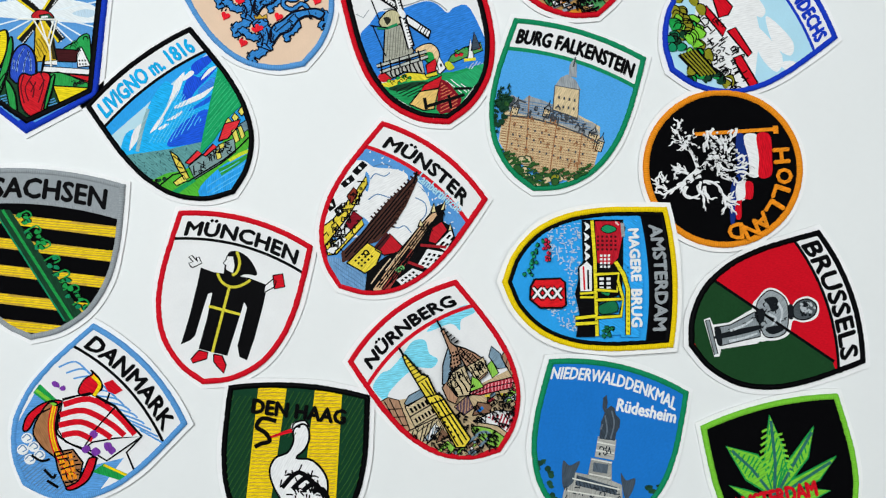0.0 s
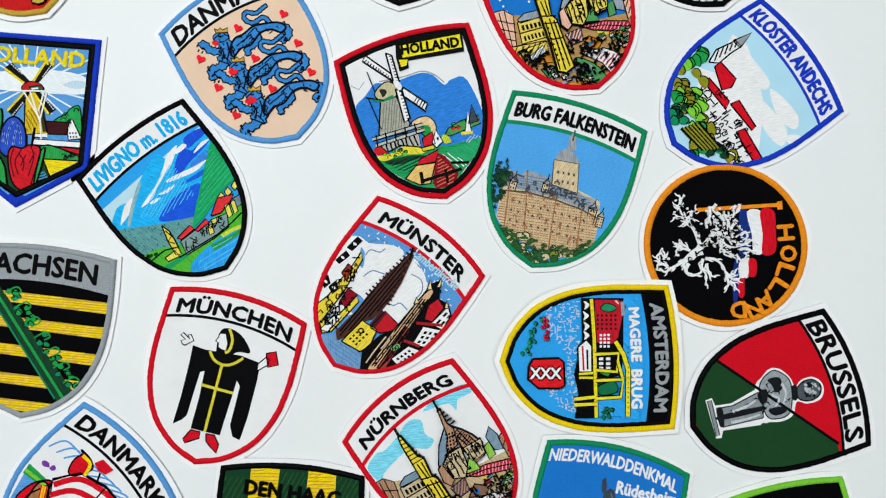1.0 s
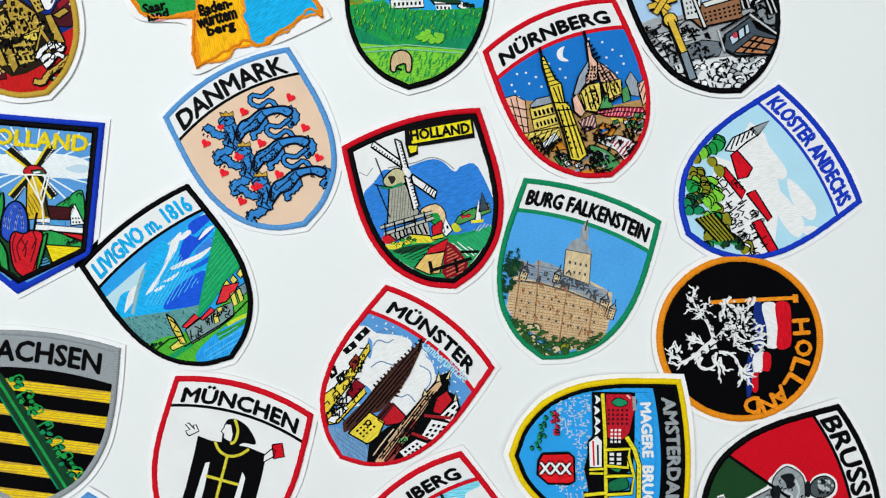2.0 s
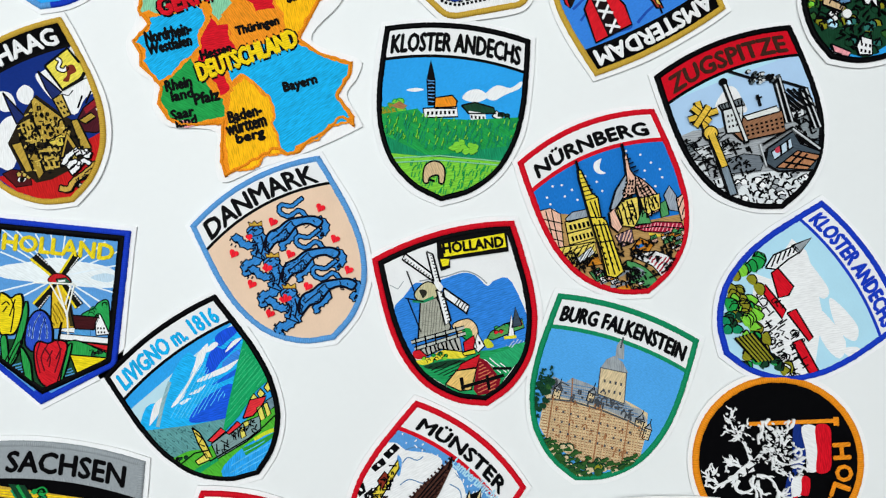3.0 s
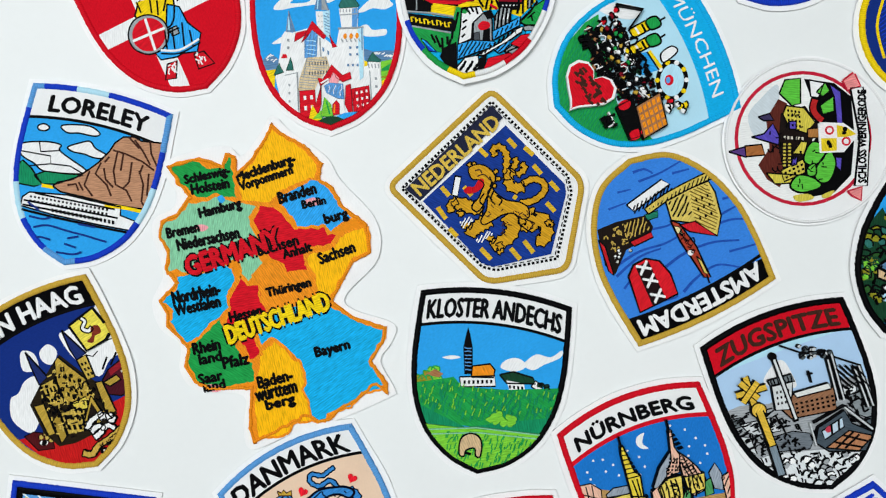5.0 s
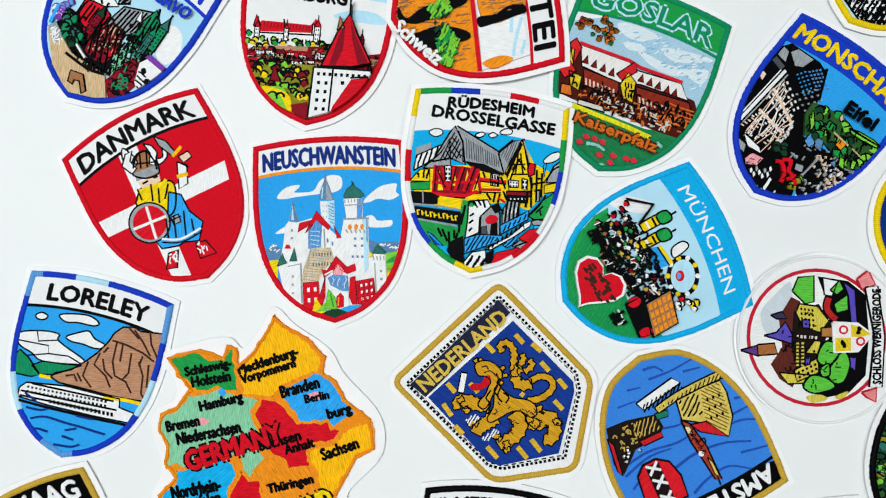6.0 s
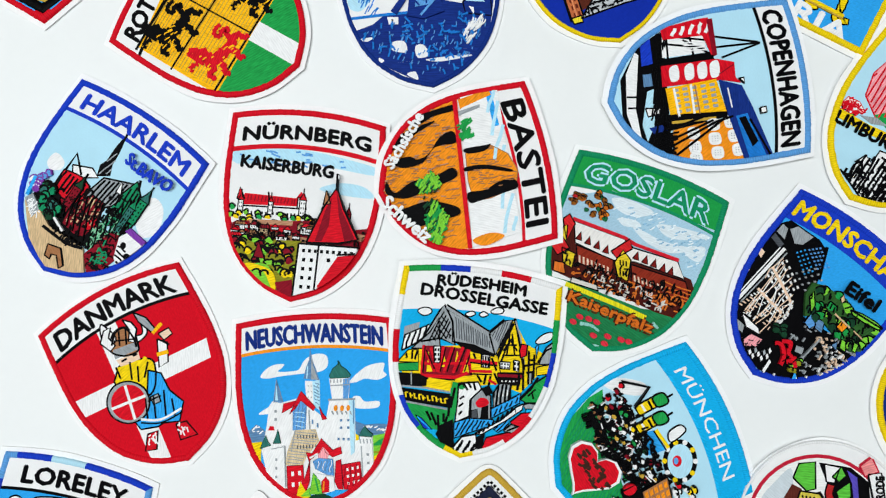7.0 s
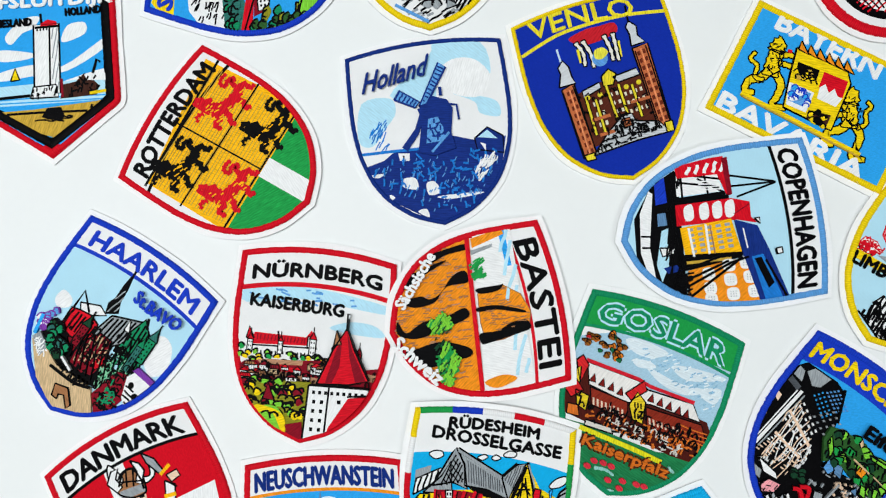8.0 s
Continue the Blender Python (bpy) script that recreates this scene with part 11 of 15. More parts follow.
a.shape(GREY, (9.9, -46.5), (12.2, -42.1), (16.4, -42.1), (17.1, -48.5), (10.7, -52.2), w=0.65)
a.windows(WHITE, (10.5, -43.8), (16, -42.6), (11.2, -49.4), 3, 1, 0.45)
a.hatch(BLACK, 0.91, 1.4, 90, (9.9, -46.5), (12.2, -42.4), (16.4, -42.3), (17.1, -48.5), (10.8, -51.8), waver=0.15)
a.shape(SKY, (9.8, -52.8), (19.2, -46.4), (20.9, -45), (20.9, -49), (10.7, -56.4), w=0.52)
a.shape(SKY, (-4.3, -60), (1.5, -57.6), (10.8, -56.9), (13.3, -58.3), (4.4, -62.4), (-3.4, -66.3), w=0.52)
a.shape(SKY, (11.2, -60.3), (17.6, -55.5), (17.5, -58.8), (13.7, -61.8), w=0.46)
a.hatch(BLACK, 0.59, 1.4, 65, (-3.7, -60.7), (1.6, -58), (12, -57.7), (4.4, -61.9), (-3.1, -65.7), waver=0.15)
a.hatch(BLACK, 0.59, 1.63, 75, (10.8, -53.2), (20.2, -46.7), (20.4, -48.6), (11.1, -55.5), waver=0.15)
a.hatch(BLACK, 0.52, 1.16, 55, (11.7, -60.5), (17.7, -55.9), (17.5, -58.8), (13.7, -61.6), waver=0.15)
a.shape(WHITE, (4.6, -63.5), (14.3, -56.8), (19.8, -51), (21.4, -52.2), (16.6, -56.5), (7.3, -63.4), w=0.52)
a.line(BLACK, 0.78, (6, -63.8), (6.7, -61.6))
a.line(BLACK, 0.78, (7.7, -62.4), (8.4, -60.2))
a.line(BLACK, 0.78, (9.4, -60.8), (10, -58.6))
a.line(BLACK, 0.78, (11.1, -59.4), (11.7, -57.2))
a.line(BLACK, 0.78, (12.7, -57.7), (13.4, -55.5))
a.line(BLACK, 0.78, (14.4, -56.3), (15.1, -54.2))
a.line(BLACK, 0.78, (16.1, -55), (16.8, -52.8))
a.line(BLACK, 0.78, (17.8, -53.4), (18.4, -51.2))
a.shape(GREEN, (20.7, -47.4), (25.5, -40.9), (31.8, -35.4), (32.2, -42.4), (30.2, -48.7), (23.7, -48.6), w=0.46)
a.line(BLACK, 0.72, (21.2, -47.3), (24.8, -42.9), (27.1, -37.9))
a.line(BLACK, 0.72, (23.8, -45.8), (26.7, -42.6))
a.line(BLACK, 0.72, (26.2, -46.7), (25.5, -44.5))
a.line(BLACK, 0.72, (22.5, -48.8), (29.4, -47.8))
a.shape(GREY, (22.4, -49.7), (24.8, -48.5), (28.8, -48.8), (28.5, -50.3), (23.5, -51), w=0.33)
a.shape(CYAN, (23.9, -50.9), (27.7, -50.8), (27.5, -52.3), (23.7, -52.4), w=0.33)
a.shape(WHITE, (19.3, -51.1), (22.3, -49.3), (22.2, -51.6), (20.1, -53.3), w=0.52)
a.shape(RED, (18.2, -57), (22, -53.1), (29.1, -51.1), (28.3, -55), (23.9, -59.4), (19.1, -58.1), w=0.33)
a.shape(GREY, (15.9, -60.8), (19, -57.6), (23.8, -58.9), (20.7, -61.6), w=0.46)
a.line(BLACK, 0.72, (17.1, -60.7), (21.4, -58.3))
a.shape(RED, (8.1, -68.9), (9.3, -64.5), (18.3, -61), (20.3, -62.1), (14.4, -66.6), w=0.33)
a.poly(BLACK, (5.2, -65.1), (8.7, -63), (8.2, -69.4), (6.4, -70))
a.shape(WHITE, (-3.5, -70), (-0.4, -65.3), (5, -63.7), (6.2, -68.7), (2.2, -72), (-1.7, -72.5), w=0.65)
a.line(BLACK, 0.98, (-2.3, -72.2), (-1.4, -69.6))
a.line(BLACK, 0.98, (-1.5, -70.8), (-0.6, -68.1))
a.line(BLACK, 0.98, (-0.7, -69.5), (0.1, -66.6))
a.line(BLACK, 0.98, (0.7, -71.7), (1.6, -69.3))
a.line(BLACK, 0.98, (1.5, -70.4), (2.4, -67.8))
a.line(BLACK, 0.98, (2.3, -69.2), (3.1, -66.3))
a.line(BLACK, 0.98, (3.5, -71.3), (4.4, -68.9))
a.line(BLACK, 0.98, (4.3, -70.1), (5.1, -67.4))
a.line(BLACK, 0.98, (5.3, -68.8), (6, -65.9))
a.close()

# cyan-edged shield patch with a fairground crowd and red heart
a = Patch("shield_patch", 0.0717, 0.3533, -64.4, 32.8, 71.9, "cyan-edged shield patch with a fairground crowd and red heart", CYAN, base=PALE, bulge=4.3, seed=30)
a.title("MÜNCHEN", WHITE, CYAN, CYAN, deep=14, wide=48, high=6.5, bold=0)
a.part("meadow", "stitched green ground")
a.poly(GREEN, (5.9, -75.1), (-9.7, -70.7), (-21.8, -58), (-27.7, -45.3), (-28.6, -38.7), (-13.3, -44.1), (10.5, -47), (31.3, -38.8), (27.5, -59.5), (17, -72.4))
a.hatch(EMER, 0.41, 1.37, 124, (3.8, -74.2), (-8.8, -68.6), (-22.1, -52.8), (-26.9, -40.7), (-9.1, -45.9), (10.5, -47), (28.5, -42.5), (25.4, -58.6), waver=0.15)
a.part("fairground", "stitched fairground crowd, church towers and big wheel")
a.poly(SKY, (-6.4, -30.9), (-5.1, -25.2), (3.6, -25.2), (3, -32.4))
a.blob(WHITE, (-30.7, -37.7), (-30.1, -30.4), (-23.8, -21.9), (-20.5, -25.9), (-25.2, -33.8))
a.ell(BLACK, (10, -21.8), 6.85, 8.67, 64)
a.ell(PALE, (10, -21.8), 5.02, 6.85, 64)
a.ell(RED, (9.5, -22.9), 1.83, 2.28, 64)
a.ell(LTBLUE, (9.3, -23.3), 0.91, 1.37, 64)
a.ell(WHITE, (12.4, -16.2), 1.03, 1.03, 64)
a.ell(YELLOW, (16.2, -19.2), 1.03, 1.03, 64)
a.ell(WHITE, (17.5, -23.1), 1.03, 1.03, 64)
a.ell(YELLOW, (16, -26.7), 1.03, 1.03, 64)
a.ell(WHITE, (12.2, -28.3), 1.03, 1.03, 64)
a.ell(YELLOW, (7.5, -27.5), 1.03, 1.03, 64)
a.ell(WHITE, (3.7, -24.5), 1.03, 1.03, 64)
a.ell(YELLOW, (2.5, -20.5), 1.03, 1.03, 64)
a.ell(WHITE, (4, -17), 1.03, 1.03, 64)
a.ell(YELLOW, (7.8, -15.4), 1.03, 1.03, 64)
a.shape(YELLOW, (-17.2, -29.8), (-17.9, -22), (-13.6, -21.4), (-12.9, -29.3), w=0.77)
a.shape(GREEN, (-17.7, -21.6), (-17.8, -17.1), (-14.3, -16.1), (-13, -17.7), (-13.6, -21.4), w=0.77, curve=True)
a.line(BLACK, 0.77, (-15.4, -16.2), (-15.7, -13.5))
a.line(WHITE, 0.91, (-16.9, -26.9), (-13.7, -26.4))
a.line(BLACK, 0.96, (-17.2, -23.8), (-13.5, -23.5))
a.shape(YELLOW, (-10.4, -32.8), (-11.2, -25), (-6.9, -24.4), (-6.2, -32.2), w=0.77)
a.shape(GREEN, (-11, -24.6), (-11, -20), (-7.5, -19.1), (-6.2, -20.7), (-6.9, -24.4), w=0.77, curve=True)
a.line(BLACK, 0.77, (-8.6, -19.1), (-9, -16.5))
a.line(WHITE, 0.91, (-10.2, -29.9), (-7, -29.4))
a.line(BLACK, 0.96, (-10.4, -26.8), (-6.7, -26.5))
a.line(YELLOW, 1.37, (-5.3, -25.6), (3.3, -23.9))
a.line(BLACK, 0.64, (-5.3, -26.6), (3.9, -25.1))
a.shape(WHITE, (-2.3, -21.4), (-3.3, -16), (-0.2, -14.8), (1.7, -22), w=0.64, curve=True)
a.clumps([BLACK, WHITE, DKGREEN], 46, 1.6, (-17.2, -47.4), (-22.2, -41.4), (-18.2, -31.9), (1.5, -33.1), (14.9, -36.5), (8.3, -46.1), (-5.8, -49.9), w=0.64)
a.clumps([RED, DKRED, YELLOW], 22, 1.37, (-28.6, -38.7), (-27.5, -30.4), (-8.8, -33.5), (15.5, -29.3), (14, -38.6), (-11.5, -39.8), w=0.64)
a.clumps([BLACK, GREEN, BLACK, BROWN], 34, 1.37, (-25.4, -48.8), (-24.8, -41.5), (-7.3, -41.7), (10.1, -41.9), (7.5, -48.2), (-10.9, -50.1), w=0.64)
a.details(BLACK, 0.59, 280, 2.97, (-24.5, -46.7), (-26.2, -33.3), (-12.1, -29.5), (15.5, -29.3), (18.8, -33.2), (8.3, -46.1), (-5.8, -49.9))
a.clumps([GREEN, GOLD, DKRED, WHITE], 26, 1.14, (-22.2, -41.4), (-24.1, -34.3), (-7.9, -31.5), (14.2, -32.5), (7.1, -43.1), w=0.51)
a.details(WHITE, 0.41, 18, 2.74, (-24.5, -46.7), (-26.2, -33.3), (-7.9, -31.5), (13.8, -33.5), (6.2, -45.2), (-5.8, -49.9))
a.line(BLACK, 0.96, (-29, -30.9), (-22.3, -21.3), (-17.2, -29.8))
a.details(BLACK, 0.68, 16, 3.65, (-25.6, -49.2), (-22.3, -47.6), (-16.4, -45.3), (-16.2, -50.8))
a.shape(BROWN, (14.2, -41.2), (13, -29.4), (26.7, -32.2), (28.1, -43.6), w=0.77)
a.windows(ORANGE, (14.7, -40.7), (13.7, -30), (27.7, -42.7), 5, 4, 0.7)
a.shape(BLACK, (11.1, -48.5), (10.6, -40.8), (26.6, -44.2), (25.9, -48.8), w=0.77)
a.ell(RED, (11.7, -45.1), 2.74, 2.05, 94)
a.ell(RED, (25, -46), 2.97, 2.05, 94)
a.clumps([WHITE, RED, YELLOW], 8, 1.37, (16, -28.3), (21.1, -19.3), (24.3, -23.2), (21.6, -29.5), w=0.64)
a.part("heart", "stitched red gingerbread heart")
a.heart(WHITE, (-1.5, -56.3), 11.87, 29)
a.heart(RED, (-1.5, -56.3), 10.73, 29)
a.scribble(DKBROWN, 1.14, 13, 2.97, (-9.9, -59.4), (-9.7, -51.9), (-3.7, -50.8), (-3.1, -59.9), turn=24)
a.scribble(DKBROWN, 1.14, 13, 2.97, (-4.2, -58.9), (-4.2, -51.8), (1.7, -51.2), (2.6, -59.3), turn=24)
a.scribble(DKBROWN, 1.14, 13, 2.97, (1.6, -58.4), (1.4, -51.8), (7, -51.5), (8.3, -58.9), turn=24)
a.line(WHITE, 0.55, (11.7, -52.6), (16.8, -52.3), (17.5, -55.1), curve=True)
a.scribble(BLACK, 0.91, 12, 3.2, (11.5, -56.2), (12.7, -50.5), (18.3, -51.7), (16.6, -56))
a.close()

# green-edged shield patch with a red-roofed palace and garden
a = Patch("shield_patch", 0.0429, 0.4501, -17.6, 32.3, 76.1, "green-edged shield patch with a red-roofed palace and garden", EMER, base=WHITE, seed=31)
a.title("GOSLAR", EMER, GREEN, EMER, deep=15, wide=53, high=8, bold=0.02, edge=PALE)
a.part("sky", "stitched pale blue clouded sky")
a.raw("a8cce0", [(-35.7, -21.7), (-13.7, -11.4), (31.1, -13), (31.8, -39), (15.2, -33.1), (-8.9, -32.3), (-31.1, -30.7)], "cloth")
for pts in (((-13.1, -14.6), (-6.1, -12.7), (4.9, -14.3), (-1.7, -18.6), (-9, -18.3)), ((7.8, -18.5), (16.7, -16.5), (29.9, -16.3), (18.8, -21.3), (12.2, -21.7)), ((-1.4, -22.3), (12.1, -24.2), (24.1, -23.2), (16.7, -27.8), (5.9, -26.9)), ((21.5, -23.7), (29.1, -20.9), (28.8, -27.2), (23.5, -26.8)), ((-7.9, -21.3), (-1.2, -19.9), (1.8, -21.7), (-4.8, -23.6))):
    a.blob("dce8ee", *pts)
a.scribble("8cb8d4", 0.5, 46, 2.2, (-7.6, -15.4), (6.7, -15.1), (28.3, -15.9), (29, -30.5), (15.1, -26), (-2.6, -22.8), turn=40)
a.scribble("e8f2f6", 0.5, 46, 2.4, (-12.3, -14.2), (6.5, -14.7), (29.2, -15.6), (29.7, -32.6), (15.8, -28.1), (-6.5, -25.4), turn=40)
a.part("tree", "stitched autumn tree in orange and green")
a.clumps(["d87820", "8a5018", "1f6a40", "b86018"], 34, 1.3, (-25.4, -18), (-23, -15.2), (-16.4, -13.3), (-11.8, -17), (-10.5, -23.7), (-14, -27.4), (-20.4, -23.9))
a.clumps(["c42424", "8a5018"], 8, 1.2, (-29.8, -22), (-27.7, -16.9), (-25.1, -17.4), (-25.5, -21.9))
a.part("lawn", "stitched green lawn")
a.poly("1f7a48", (-28.1, -53.1), (-16.4, -52.2), (12.5, -53.1), (31.5, -49.1), (24, -66), (2.6, -76.7), (-14, -72.8))
a.part("palace", "stitched dark red palace with a red-edged white roof")
a.poly("4a1812", (-32.1, -38.8), (-26, -28.8), (-16.5, -34.1), (1, -33.5), (27.7, -35.2), (33, -42.4), (30.7, -52.2), (18, -52.6), (-2.8, -50.2), (-17.7, -51.3), (-29.1, -50.2))
a.shape("ece8e4", (-24.7, -28.4), (-3, -28.7), (1.6, -30.9), (20.3, -30.1), (25.2, -36.1), (4.3, -36.1), (-4.9, -38.5), (-21.3, -36.8), w=0.6)
a.line("d02030", 1.4, (-25.4, -27.7), (-3.2, -28.1), (2, -29.3), (20.6, -29.5))
for c in ((-20.5, -33.6), (-16.5, -34.1), (-12.5, -34.5), (-8.5, -35), (3.9, -33.4), (7.8, -33.7), (11.6, -33.9), (15.6, -34.4), (19, -34.6)):
    a.shape("7c1c18", (c[0] - 1.2, c[1] - 1.6), (c[0], c[1] + 1.8), (c[0] + 1.4, c[1] - 1.6), w=0.5)
for col, pts in (("d02428", ((-6.5, -35.2), (-0.9, -27.9), (1.3, -31.5), (-3.5, -37))), ("e0c428", ((-3.7, -39), (-2, -33.1), (2.3, -35.9), (3.8, -44.4), (-0.6, -44.1))), ("e0c428", ((-25.8, -40.3), (-19.8, -41), (-19.2, -47), (-23.3, -46.1))), ("d02428", ((-30.4, -41), (-26.7, -36.3), (-22.7, -39.7), (-26.5, -43.9))), ("d02428", ((-29.2, -29.1), (-27.3, -26.4), (-23.8, -29.5), (-25, -37.1))),
                 ("e0c428", ((-28.2, -32.1), (-26.6, -31), (-25, -37.1), (-27.1, -36.5))), ("d87028", ((-27, -46.5), (-22.9, -46), (-21, -50.1), (-26.1, -50.5))), ("8a2c1c", ((-20.6, -37.5), (-4.5, -38.3), (-2.5, -45.3), (-17.8, -44.1))), ("8a2c1c", ((2.9, -37.6), (25.9, -36.8), (30.7, -44.1), (5.9, -45.1))), ("d8d4cc", ((-18, -50.4), (-7.6, -50), (-5.9, -52.2), (-17.7, -52.7)))):
    a.shape(col, *pts, w=0.6)
a.windows("e0c8b0", (-19.4, -39.4), (-5.3, -40.1), (-17.3, -45.4), 8, 1, 0.45)
a.windows("e0c8b0", (4.2, -40), (17.5, -39.9), (6.4, -44.9), 8, 1, 0.45)
a.windows(BLACK, (-2.8, -36.3), (0.9, -35.9), (-0, -44.4), 3, 2, 0.5)
a.hatch("d87028", 0.5, 1.5, 0, (17.6, -38.9), (29, -39), (30.6, -46.5), (20.8, -45.4))
a.windows(BLACK, (18.6, -40.5), (29.5, -40.3), (21.1, -47.6), 6, 2, 0.4)
a.details("d87028", 0.6, 60, 2.4, (-27.2, -46.1), (-16, -46.4), (4.8, -44.5), (30.7, -44.1), (29.7, -50.7), (9.7, -51.8), (-17.3, -49.7), turn=-5)
a.details("d8d4cc", 0.5, 34, 2.2, (-18.4, -46.3), (5.1, -45.4), (24.4, -46.4), (19.3, -52.1), (-3.1, -49.3), turn=-5)
a.details(BLACK, 0.6, 90, 2.6, (-29.5, -42.1), (-18.1, -40.4), (3.2, -39.9), (29.3, -39.9), (29.7, -50.7), (9.7, -51.8), (-16.9, -50.8), turn=-5)
a.line("e0d820", 1.9, (-19.6, -53.9), (-7, -54.5), (3.6, -55), (15.4, -56.1), curve=True)
a.part("caption")
a.text("d06a20", "Kaiserpfalz", (1.3, -59.2), 36, 5.6, -2, bold=0.018, edge="4a2010")
a.part("flower_bed", "stitched red flowers on the lawn")
for c in ((-11.6, -67.4), (-9.7, -64.6), (-6, -64.2), (-2.6, -64.4), (-2.1, -69.9), (3.5, -68.3), (3.2, -71.5), (9, -67.7), (12.2, -67.5)):
    a.ell("d43040", c, 1.5, 1.1, -10)
for pts in (((-8.8, -67.1), (-4.3, -66.4), (-0.6, -67.5)), ((-3.1, -74.1), (1.4, -73.3)), ((18.6, -57.1), (21.4, -58.4))):
    a.limb("8cc8bc", 1.3, 0.8, *pts, spike=0.2)
a.close()

# blue-edged shield patch with dark timber houses
a = Patch("shield_patch", 0.1270, 0.4291, -35.8, 30.0, 72.1, "blue-edged shield patch with dark timber houses", BLUE, base=SKY, seed=32)
a.title("MONSCHAU", YELLOW, BLUE, BLUE, deep=13, wide=54, high=7)
a.part("old_town", "stitched dark timber houses along a stream")
a.poly(BLACK, (-25.5, -56.2), (-28.8, -44.3), (-30.5, -19.4), (-25.6, -12.7), (-11.8, -12.1), (-7.9, -13.5), (-2.5, -25.3), (1.4, -41.0), (22.5, -39.0), (30.6, -38.5), (29.3, -48.1), (22.8, -61.9), (13.5, -72.1), (-1.7, -78.2), (-16.7, -69.7))
a.shape(GREY, (-27.8, -20.2), (-27.6, -15.7), (-24.4, -16.1), (-22.9, -20.8), w=0.57)
a.shape(GREY, (-24.2, -16.0), (-22.0, -12.8), (-14.2, -12.6), (-15.8, -18.1), (-19.0, -19.8), w=0.57)
a.shape(DKGREY, (-28.2, -23.5), (-27.6, -20.6), (-21.9, -22.1), (-22.6, -24.9), w=0.57)
a.shape(PEACH, (-29.1, -31.4), (-28.9, -28.7), (-26.1, -29.4), (-25.9, -32.7), w=0.51)
a.shape(PEACH, (-29.6, -42.0), (-29.2, -38.8), (-26.5, -39.0), (-26.5, -42.5), w=0.51)
a.shape(PEACH, (-27.0, -53.1), (-27.6, -49.2), (-24.5, -51.1), (-24.9, -54.3), w=0.51)
a.line(WHITE, 1.35, (-23.5, -52.4), (-20.8, -23.5))
a.line(GREY, 0.54, (-21.8, -51.6), (-19.0, -24.4))
a.line(WHITE, 0.5, (-24.9, -52.9), (-22.5, -24.3))
a.hatch(PEACH, 0.36, 2.03, 86, (-20.6, -52.5), (-19.3, -26.7), (-10.0, -32.6), (-4.2, -41.1), (-4.3, -48.4), (-8.7, -57.7), waver=0.5)
a.hatch(WHITE, 0.32, 1.8, 96, (-18.5, -52.3), (-18.6, -27.6), (-4.9, -40.2), (-7.9, -51.2), waver=0.6)
a.line(PEACH, 1.13, (-19.7, -43.1), (-6.0, -45.4))
a.line(PEACH, 1.13, (-20.3, -32.5), (-5.1, -39.8))
a.windows(WHITE, (-21.0, -36.8), (-19.5, -31.3), (-7.6, -42.3), 3, 5, 0.4)
a.windows(WHITE, (-21.6, -47.4), (-18.8, -42.4), (-8.4, -48.7), 4, 5, 0.4)
a.windows(PEACH, (-23.5, -53.2), (-21.1, -47.0), (-7.4, -53.7), 4, 4, 0.35)
a.windows(WHITE, (-19.6, -29.0), (-18.0, -25.7), (-7.3, -36.2), 2, 5, 0.4)
a.windows(SKY, (-17.2, -22.2), (-14.4, -18.0), (-8.2, -28.2), 3, 6, 0.35)
a.windows(LTBLUE, (-14.0, -18.2), (-9.9, -13.9), (-5.3, -23.1), 4, 6, 0.45)
a.windows(GREY, (-13.1, -29.2), (-6.6, -21.2), (-4.0, -33.7), 4, 4, 0.3)
a.line(BLACK, 0.95, (-7.8, -12.8), (-2.5, -25.3))
a.scribble(WHITE, 0.45, 24, 1.8, (-22.1, -55.0), (-12.8, -52.2), (-7.6, -36.5), (-2.1, -43.8), (-6.9, -56.3), turn=96)
a.shape(WHITE, (-19.3, -54.9), (-10.1, -55.8), (-8.1, -57.8), (-14.3, -58.6), w=0.51)
a.shape(GREY, (-20.0, -57.8), (-15.1, -58.3), (-13.7, -61.6), (-17.9, -61.3), w=0.51)
a.shape(PINK, (-12.6, -63.0), (-10.9, -59.3), (-5.9, -58.4), (-6.1, -62.6), (-10.3, -65.3), w=0.63)
a.details(BLACK, 0.45, 8, 1.8, (-12.6, -63.0), (-10.9, -59.3), (-5.9, -58.4), (-6.1, -62.6), (-10.3, -65.3))
a.shape(WHITE, (-11.2, -67.1), (-10.9, -65.7), (-9.2, -66.8), (-9.6, -68.5), w=0.51)
a.shape(WHITE, (-9.4, -67.7), (-9.0, -66.3), (-7.4, -67.3), (-7.8, -69.1), w=0.51)
a.shape(GREY, (-7.5, -68.3), (-7.2, -66.9), (-5.5, -67.9), (-5.9, -69.7), w=0.51)
a.shape(WHITE, (-8.0, -65.8), (-7.6, -64.4), (-6.0, -65.4), (-6.4, -67.1), w=0.51)
a.shape(WHITE, (-6.1, -66.4), (-5.8, -64.9), (-4.2, -66.0), (-4.5, -67.7), w=0.51)
a.shape(GREY, (-6.6, -63.8), (-6.3, -62.4), (-4.6, -63.4), (-5.0, -65.2), w=0.51)
a.shape(WHITE, (-4.8, -64.4), (-4.4, -63.0), (-2.8, -64.0), (-3.2, -65.8), w=0.51)
a.shape(WHITE, (-2.9, -65.0), (-2.6, -63.6), (-0.9, -64.6), (-1.3, -66.3), w=0.51)
a.shape(GREY, (-3.4, -62.5), (-3.0, -61.0), (-1.4, -62.1), (-1.8, -63.8), w=0.51)
a.shape(WHITE, (-1.5, -63.0), (-1.2, -61.6), (0.4, -62.7), (0.1, -64.4), w=0.51)
